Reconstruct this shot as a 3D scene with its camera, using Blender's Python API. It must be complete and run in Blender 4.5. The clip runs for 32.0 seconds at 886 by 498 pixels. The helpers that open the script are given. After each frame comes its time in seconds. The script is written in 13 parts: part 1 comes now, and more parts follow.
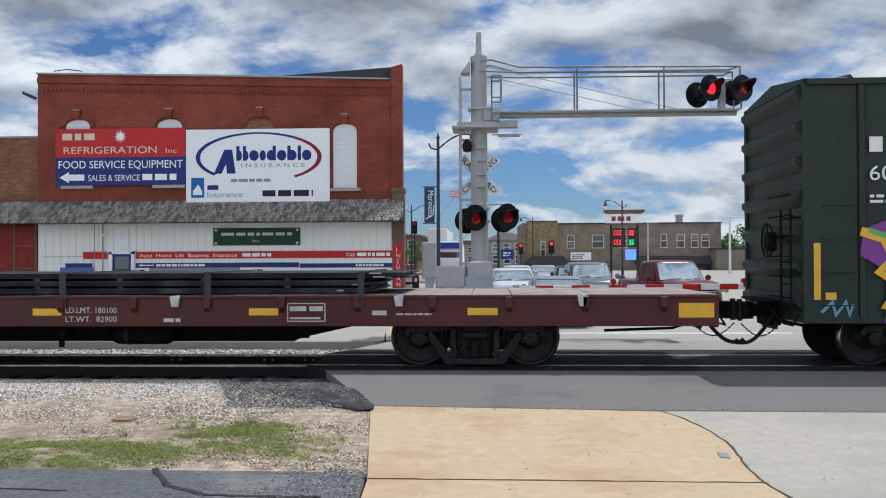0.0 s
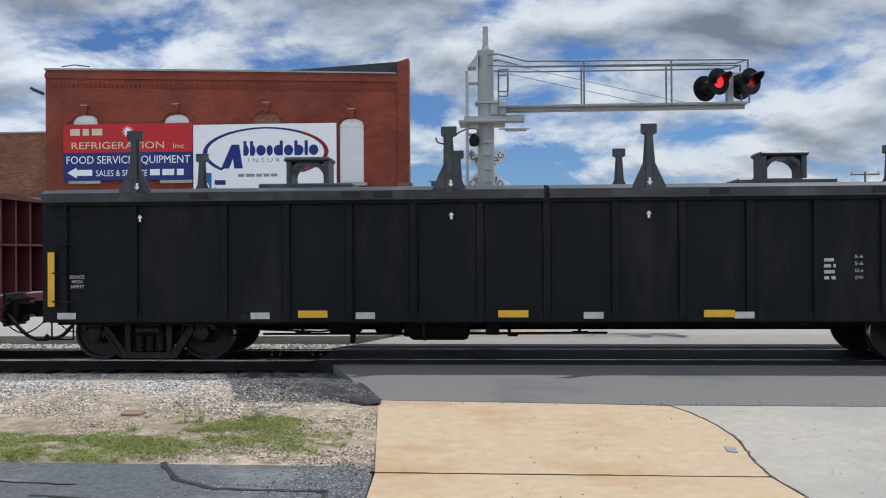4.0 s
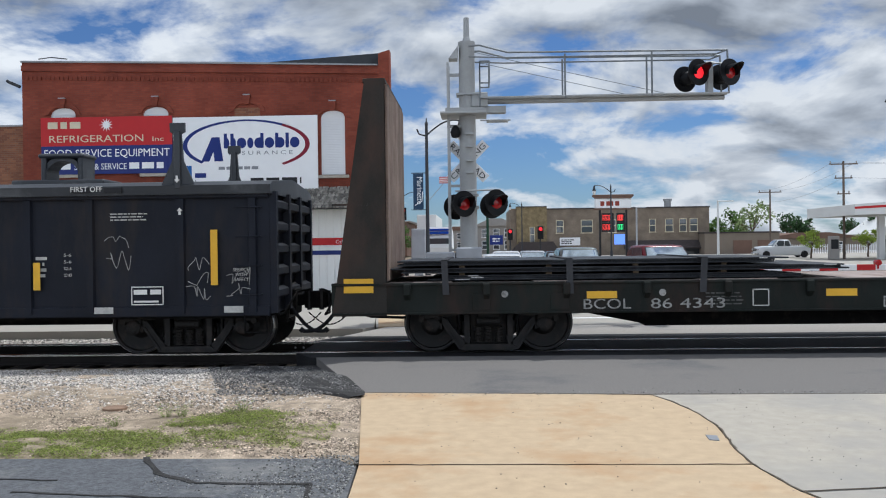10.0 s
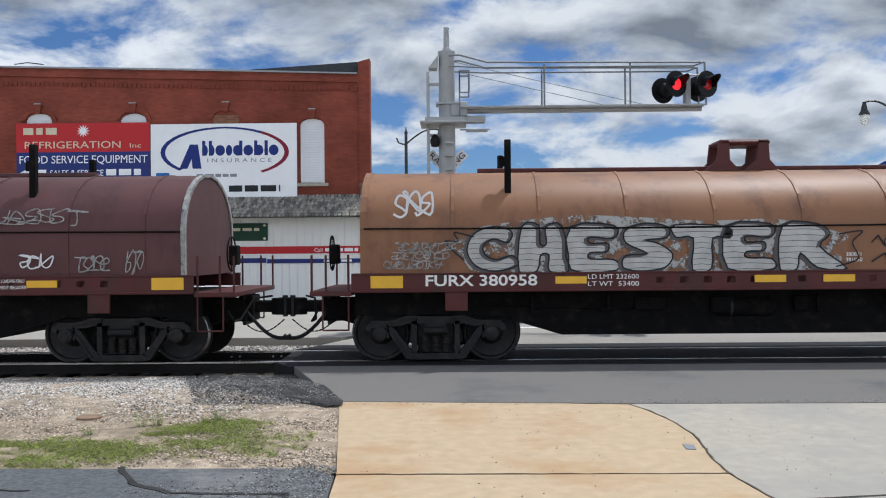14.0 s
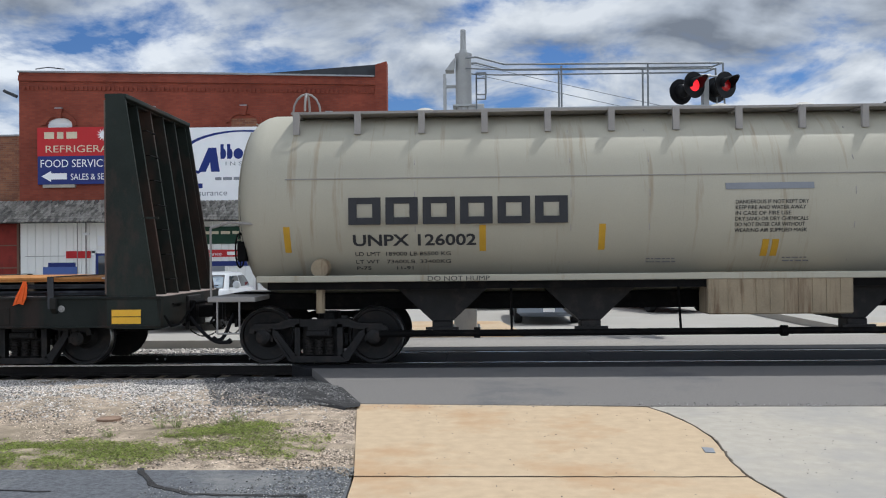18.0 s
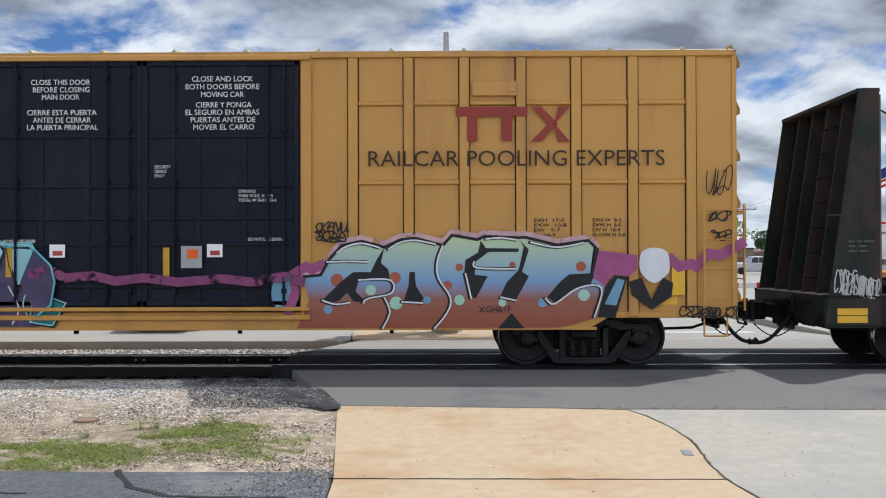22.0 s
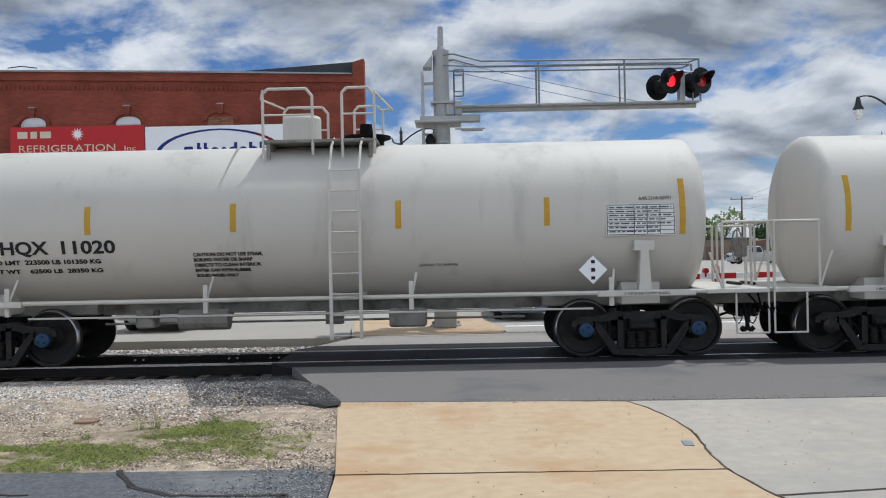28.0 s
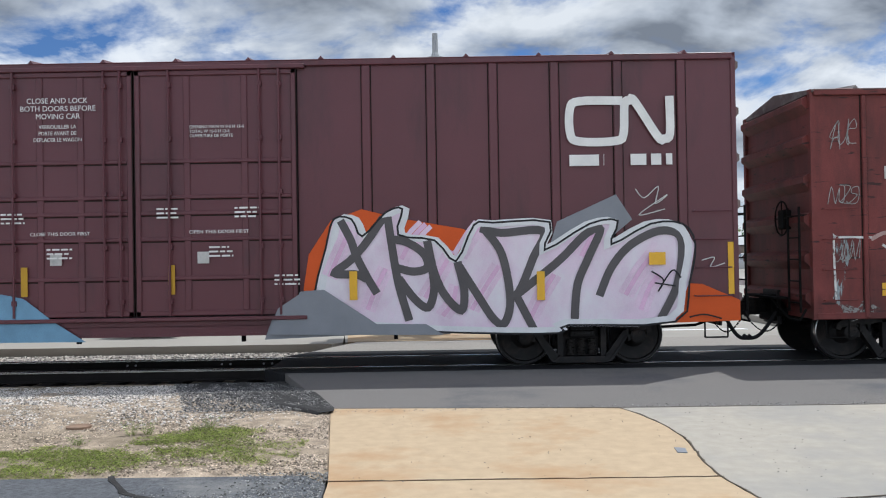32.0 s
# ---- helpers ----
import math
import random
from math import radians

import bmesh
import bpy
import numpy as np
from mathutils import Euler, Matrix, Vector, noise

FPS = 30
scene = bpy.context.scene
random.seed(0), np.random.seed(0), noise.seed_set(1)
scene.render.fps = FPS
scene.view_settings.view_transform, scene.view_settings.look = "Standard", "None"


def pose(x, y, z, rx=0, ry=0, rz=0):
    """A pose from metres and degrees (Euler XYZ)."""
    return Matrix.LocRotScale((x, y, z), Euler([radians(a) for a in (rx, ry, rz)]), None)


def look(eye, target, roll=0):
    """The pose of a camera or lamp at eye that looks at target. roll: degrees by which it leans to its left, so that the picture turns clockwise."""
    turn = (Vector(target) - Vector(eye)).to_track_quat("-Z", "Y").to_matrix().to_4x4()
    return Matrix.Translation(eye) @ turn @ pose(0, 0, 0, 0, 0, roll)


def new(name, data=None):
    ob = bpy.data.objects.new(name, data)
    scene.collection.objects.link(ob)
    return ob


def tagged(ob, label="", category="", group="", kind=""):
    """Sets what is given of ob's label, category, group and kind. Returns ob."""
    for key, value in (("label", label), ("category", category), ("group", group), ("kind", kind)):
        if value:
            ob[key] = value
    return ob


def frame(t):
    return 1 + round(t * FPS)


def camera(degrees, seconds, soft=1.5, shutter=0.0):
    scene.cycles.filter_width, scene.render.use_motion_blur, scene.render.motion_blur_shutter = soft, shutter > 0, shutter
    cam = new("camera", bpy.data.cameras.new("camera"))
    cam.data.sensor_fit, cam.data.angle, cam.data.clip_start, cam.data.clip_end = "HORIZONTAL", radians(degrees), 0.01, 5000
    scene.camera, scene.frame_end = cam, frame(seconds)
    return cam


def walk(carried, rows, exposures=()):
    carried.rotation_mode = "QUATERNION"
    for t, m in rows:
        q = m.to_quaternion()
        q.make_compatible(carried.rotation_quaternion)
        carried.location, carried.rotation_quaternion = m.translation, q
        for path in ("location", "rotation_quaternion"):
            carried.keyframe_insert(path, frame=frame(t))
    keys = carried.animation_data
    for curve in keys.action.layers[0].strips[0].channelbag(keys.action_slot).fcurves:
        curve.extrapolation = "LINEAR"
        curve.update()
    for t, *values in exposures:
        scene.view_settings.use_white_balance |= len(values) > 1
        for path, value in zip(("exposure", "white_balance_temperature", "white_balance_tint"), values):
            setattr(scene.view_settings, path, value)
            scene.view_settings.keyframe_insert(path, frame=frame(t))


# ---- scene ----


# ---- camera: a person holds it on the near side of the track and sways a little ----
EYE = (0.0, 0.0, 1.738)
cam = camera(54.49, 32.0, soft=1.1, shutter=0.0)


def aim(yaw, pitch, roll):
    """The camera's pose: degrees to the left of +y, up, and of lean to the left."""
    return pose(*EYE) @ pose(0, 0, 0, 0, 0, yaw) @ pose(0, 0, 0, 90 + pitch) @ pose(0, 0, 0, 0, 0, roll)


walk(cam, [(t, aim(*a)) for t, *a in (
    (0, 2.92, 0.60, -0.26), (0.5, 2.83, 0.58, -0.26), (1, 2.77, 0.53, -0.26), (1.5, 2.78, 0.47, -0.23), (2, 2.90, 0.40, -0.25),
    (2.5, 3.09, 0.34, -0.24), (3, 3.28, 0.31, -0.26), (3.5, 3.42, 0.28, -0.32), (5.5, 3.10, 0.15, -0.54), (6, 3.04, 0.18, -0.63),
    (6.5, 3.04, 0.17, -0.71), (7, 3.05, 0.11, -0.77), (7.5, 2.99, -0.03, -0.81), (8, 2.80, -0.29, -0.80), (8.5, 2.53, -0.51, -0.76),
    (9, 2.32, -0.67, -0.72), (9.5, 2.22, -0.54, -0.72), (10, 2.22, -0.32, -0.76), (10.5, 2.15, -0.08, -0.77), (11, 2.02, 0.11, -0.76),
    (11.5, 1.80, 0.16, -0.70), (12, 1.54, 0.22, -0.61), (12.5, 1.24, 0.28, -0.53), (13, 0.99, 0.32, -0.46), (13.5, 0.81, 0.30, -0.46),
    (14, 0.82, 0.26, -0.48), (14.5, 0.95, 0.23, -0.49), (16.5, 1.69, 0.30, -0.52), (17, 1.86, 0.38, -0.58), (17.5, 1.99, 0.41, -0.59),
    (18, 1.96, 0.42, -0.56), (18.5, 1.82, 0.42, -0.50), (19, 1.57, 0.37, -0.41), (19.5, 1.34, 0.38, -0.29), (20, 1.22, 0.41, -0.16),
    (20.5, 1.17, 0.49, -0.07), (21, 1.08, 0.55, -0.03), (21.5, 0.92, 0.56, -0.06), (22, 0.73, 0.55, -0.16), (22.5, 0.49, 0.52, -0.26),
    (23, 0.34, 0.51, -0.26), (23.5, 0.26, 0.43, -0.25), (24, 0.24, 0.29, -0.23), (24.5, 0.26, 0.05, -0.32), (25, 0.31, -0.14, -0.48),
    (25.5, 0.40, -0.23, -0.59), (27.5, 0.61, 0.14, -1.09), (28, 0.58, 0.21, -1.14), (28.5, 0.52, 0.24, -1.15), (29, 0.39, 0.25, -1.06),
    (29.5, 0.26, 0.30, -1.02), (30, 0.15, 0.41, -0.96), (30.5, 0.10, 0.55, -0.88), (31, 0.05, 0.63, -0.88), (31.5, 0.05, 0.68, -0.89),
    (32, 0.17, 0.62, -0.94),
)], [(t, e - 0.06, 5910, 8) for t, e in ((0, -0.08), (20.5, -0.08), (22, 0.04), (23, 0.0), (24.5, -0.15), (25.5, -0.18), (28, -0.20), (29, -0.14), (30, -0.02), (32, 0.0))])

# ---- world, sun ----
SUN = Vector((0.38, 0.34, 1.0)).normalized()
sun_ob = new("sun", bpy.data.lights.new("sun", "SUN"))
sun_ob.data.energy, sun_ob.data.angle, sun_ob.data.color = 3.75, radians(0.6), (1.0, 0.96, 0.9)
sun_ob.matrix_world = look(SUN * 50, (0, 0, 0))

world = bpy.data.worlds.new("sky")
scene.world = world
world.use_nodes = True
wn, wl = world.node_tree.nodes, world.node_tree.links
wn.clear()


def wnode(kind, **sets):
    n = wn.new(kind)
    for k, v in sets.items():
        if k in n.inputs:
            n.inputs[k].default_value = v
    return n


def wmath(op, a, b):
    n = wn.new("ShaderNodeMath")
    n.operation = op
    for i, v in enumerate((a, b)):
        if isinstance(v, (int, float)):
            n.inputs[i].default_value = v
        else:
            wl.new(v, n.inputs[i])
    return n.outputs[0]


def wramp(src, stops):
    n = wn.new("ShaderNodeValToRGB")
    els = n.color_ramp.elements
    while len(els) < len(stops):
        els.new(0.5)
    for e, (p, c) in zip(els, stops):
        e.position, e.color = p, (*c, 1) if len(c) == 3 else (c[0], c[0], c[0], 1)
    wl.new(src, n.inputs[0])
    return n.outputs[0]


sky = wn.new("ShaderNodeTexSky")
sky.sky_type, sky.sun_disc = "NISHITA", False
sky.dust_density, sky.ozone_density = 0.2, 1.5
sky.sun_elevation, sky.sun_rotation = math.asin(SUN.z), math.atan2(SUN.x, SUN.y)
coord = wn.new("ShaderNodeTexCoord")
sep = wn.new("ShaderNodeSeparateXYZ")
wl.new(coord.outputs["Generated"], sep.inputs[0])
# clouds lie on a flat layer above: the view's slope gives the place on it
up = wmath("ADD", wmath("MAXIMUM", sep.outputs[2], 0.0), 0.33)
px, py = wmath("DIVIDE", sep.outputs[0], up), wmath("DIVIDE", sep.outputs[1], up)
comb = wn.new("ShaderNodeCombineXYZ")
wl.new(px, comb.inputs[0]), wl.new(py, comb.inputs[1])
def cloud_noise(scale, place, size, detail, rough):
    n, mp = wnode("ShaderNodeTexNoise", Scale=scale, Detail=detail, Roughness=rough, Distortion=0.25), wn.new("ShaderNodeMapping")
    mp.inputs["Location"].default_value, mp.inputs["Scale"].default_value = place, (size, size, size)
    wl.new(comb.outputs[0], mp.inputs[0]), wl.new(mp.outputs[0], n.inputs["Vector"])
    return n.outputs["Fac"]


CLOUDS = (26.76, 14.35, 4.15)
big, above = cloud_noise(3.3, CLOUDS, 1.0, 12.0, 0.58), cloud_noise(3.3, CLOUDS, 0.955, 5.0, 0.50)
mass = cloud_noise(0.8, (29.66, 35.43, 1.0), 1.0, 3.0, 0.5)
thick = wmath("ADD", big, wmath("MULTIPLY", wmath("SUBTRACT", mass, 0.5), 0.5))
cover = wramp(thick, ((0.385, (0.0,)), (0.44, (0.42,)), (0.50, (0.88,)), (0.56, (1.0,))))
# the upper rims of the clouds catch the light, thick middles are grey below
lift = wmath("MULTIPLY", wmath("SUBTRACT", big, above), 2.6)
low = wmath("MULTIPLY", wmath("SUBTRACT", 1.0, wmath("MINIMUM", wmath("MULTIPLY", sep.outputs[2], 3.2), 1.0)), 0.28)
tone = wmath("SUBTRACT", wmath("ADD", wmath("ADD", 0.60, low), lift), wmath("MULTIPLY", wmath("SUBTRACT", thick, 0.5), 1.5))
grey = wramp(tone, ((0.25, (0.28, 0.305, 0.35)), (0.60, (0.65, 0.68, 0.73)), (0.92, (1.06, 1.06, 1.06))))
# clouds ahead show their shaded side; unseen ones behind are brightened as added fill
rear_fill = wmath("ADD", 1.45, wmath("MULTIPLY", wmath("ADD", wmath("MULTIPLY", sep.outputs[0], -0.1 * SUN.x), wmath("MULTIPLY", sep.outputs[1], -SUN.y)), 2.25))
bg_sky, bg_cloud = wn.new("ShaderNodeBackground"), wn.new("ShaderNodeBackground")
vivid = wn.new("ShaderNodeMix")
vivid.data_type, vivid.blend_type = "RGBA", "MULTIPLY"
vivid.inputs["Factor"].default_value, vivid.inputs["B"].default_value = 1.0, (0.68, 0.89, 1.24, 1)
wl.new(sky.outputs[0], vivid.inputs["A"])
wl.new(vivid.outputs["Result"], bg_sky.inputs[0])
bg_sky.inputs[1].default_value = 0.066
wl.new(grey, bg_cloud.inputs[0])
wl.new(rear_fill, bg_cloud.inputs[1])
mix = wn.new("ShaderNodeMixShader")
wl.new(cover, mix.inputs[0]), wl.new(bg_sky.outputs[0], mix.inputs[1]), wl.new(bg_cloud.outputs[0], mix.inputs[2])
wout = wn.new("ShaderNodeOutputWorld")
wl.new(mix.outputs[0], wout.inputs[0])
scene.view_settings.exposure = 0.0


# ---- materials ----
def mat(name, col, rough=0.6, metal=0.0, var=0.25, scale=3.0, bump=0.15, fine=60.0, dirt=None, dirt_amount=0.0, dirt_scale=1.2,
        streak=0.0, spec=None, per_piece=0.0, island=0.0, scrape=None):
    """Paint, metal, stone: a base colour with broad and fine variation, stains of a second colour, streaks down the side and fine relief."""
    m = bpy.data.materials.new(name)
    m.use_nodes = True
    nt = m.node_tree
    nd, ln = nt.nodes, nt.links
    b = nd["Principled BSDF"]
    b.inputs["Roughness"].default_value, b.inputs["Metallic"].default_value = rough, metal
    b.inputs["Specular IOR Level"].default_value = (0.5 if rough < 0.5 else 0.22) if spec is None else spec
    tc = nd.new("ShaderNodeTexCoord")
    n1, n2 = nd.new("ShaderNodeTexNoise"), nd.new("ShaderNodeTexNoise")
    n1.inputs["Scale"].default_value, n1.inputs["Detail"].default_value = scale, 6
    n2.inputs["Scale"].default_value, n2.inputs["Detail"].default_value = fine, 4
    for n in (n1, n2):
        ln.new(tc.outputs["Object"], n.inputs["Vector"])
    add = nd.new("ShaderNodeMath")
    add.operation = "MULTIPLY_ADD"
    ln.new(n2.outputs["Fac"], add.inputs[0])
    add.inputs[1].default_value = 0.5
    ln.new(n1.outputs["Fac"], add.inputs[2])
    ramp = nd.new("ShaderNodeMapRange")
    ramp.inputs["From Min"].default_value, ramp.inputs["From Max"].default_value = 0.45, 1.05
    ramp.inputs["To Min"].default_value, ramp.inputs["To Max"].default_value = 1 - var, 1 + var
    ln.new(add.outputs[0], ramp.inputs["Value"])
    fac = ramp.outputs[0]
    if per_piece:
        info = nd.new("ShaderNodeObjectInfo")
        pr = nd.new("ShaderNodeMapRange")
        pr.inputs["To Min"].default_value, pr.inputs["To Max"].default_value = 1 - per_piece, 1 + per_piece
        ln.new(info.outputs["Random"], pr.inputs["Value"])
        mul = nd.new("ShaderNodeMath")
        mul.operation = "MULTIPLY"
        ln.new(pr.outputs[0], mul.inputs[0]), ln.new(fac, mul.inputs[1])
        fac = mul.outputs[0]
    if island:
        geo, pr = nd.new("ShaderNodeNewGeometry"), nd.new("ShaderNodeMapRange")
        pr.inputs["To Min"].default_value, pr.inputs["To Max"].default_value = 1 - island, 1 + island
        mul = nd.new("ShaderNodeMath")
        mul.operation = "MULTIPLY"
        ln.new(geo.outputs["Random Per Island"], pr.inputs["Value"]), ln.new(pr.outputs[0], mul.inputs[0]), ln.new(fac, mul.inputs[1])
        fac = mul.outputs[0]
    vm = nd.new("ShaderNodeVectorMath")
    vm.operation = "SCALE"
    vm.inputs[0].default_value = col
    ln.new(fac, vm.inputs["Scale"])
    colour = vm.outputs[0]
    if dirt is not None:
        n3 = nd.new("ShaderNodeTexNoise")
        n3.inputs["Scale"].default_value, n3.inputs["Detail"].default_value, n3.inputs["Roughness"].default_value = dirt_scale, 8, 0.65
        mp = nd.new("ShaderNodeMapping")
        mp.inputs["Scale"].default_value = (1, 0.05 if streak > 0.98 else 1, 1 - 0.93 * streak) if streak else (1, 1, 1)
        mp.inputs["Location"].default_value = (random.uniform(0, 9), 0, 3)
        ln.new(tc.outputs["Object"], mp.inputs[0]), ln.new(mp.outputs[0], n3.inputs["Vector"])
        mr = nd.new("ShaderNodeMapRange")
        mr.inputs["From Min"].default_value, mr.inputs["From Max"].default_value = 0.66 - 0.35 * dirt_amount, 0.80 - 0.2 * dirt_amount
        ln.new(n3.outputs["Fac"], mr.inputs["Value"])
        mx = nd.new("ShaderNodeMix")
        mx.data_type = "RGBA"
        ln.new(mr.outputs[0], mx.inputs["Factor"]), ln.new(colour, mx.inputs["A"])
        mx.inputs["B"].default_value = (*dirt, 1)
        colour = mx.outputs["Result"]
    if scrape is not None:
        n4, mp4, mr4, mx4 = nd.new("ShaderNodeTexNoise"), nd.new("ShaderNodeMapping"), nd.new("ShaderNodeMapRange"), nd.new("ShaderNodeMix")
        n4.inputs["Scale"].default_value, n4.inputs["Detail"].default_value = 3.2, 5
        mp4.inputs["Scale"].default_value = (0.9, 1.0, 7.0)
        mr4.inputs["From Min"].default_value, mr4.inputs["From Max"].default_value = 0.63, 0.68
        mx4.data_type = "RGBA"
        mx4.inputs["B"].default_value = (*scrape, 1)
        ln.new(tc.outputs["Object"], mp4.inputs[0]), ln.new(mp4.outputs[0], n4.inputs["Vector"]), ln.new(n4.outputs["Fac"], mr4.inputs["Value"])
        ln.new(mr4.outputs[0], mx4.inputs["Factor"]), ln.new(colour, mx4.inputs["A"])
        colour = mx4.outputs["Result"]
    ln.new(colour, b.inputs["Base Color"])
    if bump:
        bp = nd.new("ShaderNodeBump")
        bp.inputs["Strength"].default_value, bp.inputs["Distance"].default_value = bump, 0.02
        ln.new(add.outputs[0], bp.inputs["Height"]), ln.new(bp.outputs[0], b.inputs["Normal"])
    return m


def glow(name, col, power):
    m = bpy.data.materials.new(name)
    m.use_nodes = True
    b = m.node_tree.nodes["Principled BSDF"]
    b.inputs["Base Color"].default_value = (*col, 1)
    b.inputs["Emission Color"].default_value, b.inputs["Emission Strength"].default_value = (*col, 1), power
    return m


def leafy(name, col, island=0.5):
    """Leaves and blades: light also passes through them."""
    m = mat(name, col, 0.6, var=0.25, scale=2, fine=12, bump=0, island=island)
    nt = m.node_tree
    b = nt.nodes["Principled BSDF"]
    src = b.inputs["Base Color"].links[0].from_socket
    tr, mx = nt.nodes.new("ShaderNodeBsdfTranslucent"), nt.nodes.new("ShaderNodeMixShader")
    mx.inputs[0].default_value = 0.45
    nt.links.new(src, tr.inputs[0]), nt.links.new(b.outputs[0], mx.inputs[1]), nt.links.new(tr.outputs[0], mx.inputs[2])
    nt.links.new(mx.outputs[0], nt.nodes["Material Output"].inputs[0])
    return m


def worn(name, col, left=0.5, scale=7.0, stretch=(1, 1, 1)):
    """Old spray paint, flaked away in places so that what lies below shows."""
    m = mat(name, col, 0.6, var=0.3, scale=5, bump=0.02)
    nt = m.node_tree
    nd, ln = nt.nodes, nt.links
    n, mp, tc = nd.new("ShaderNodeTexNoise"), nd.new("ShaderNodeMapping"), nd.new("ShaderNodeTexCoord")
    mr, tr, mx = nd.new("ShaderNodeMapRange"), nd.new("ShaderNodeBsdfTransparent"), nd.new("ShaderNodeMixShader")
    n.inputs["Scale"].default_value, n.inputs["Detail"].default_value, n.inputs["Roughness"].default_value = scale, 8, 0.7
    mp.inputs["Scale"].default_value = stretch
    mr.inputs["From Min"].default_value, mr.inputs["From Max"].default_value = 0.70 - 0.4 * left, 0.76 - 0.4 * left
    ln.new(tc.outputs["Object"], mp.inputs[0]), ln.new(mp.outputs[0], n.inputs["Vector"]), ln.new(n.outputs["Fac"], mr.inputs["Value"])
    ln.new(mr.outputs[0], mx.inputs[0]), ln.new(tr.outputs[0], mx.inputs[1]), ln.new(nd["Principled BSDF"].outputs[0], mx.inputs[2])
    ln.new(mx.outputs[0], nd["Material Output"].inputs[0])
    return m


def glass(name, col=(0.02, 0.025, 0.03), rough=0.03):
    m = bpy.data.materials.new(name)
    m.use_nodes = True
    b = m.node_tree.nodes["Principled BSDF"]
    b.inputs["Base Color"].default_value, b.inputs["Roughness"].default_value = (*col, 1), rough
    b.inputs["Specular IOR Level"].default_value = 0.8
    return m


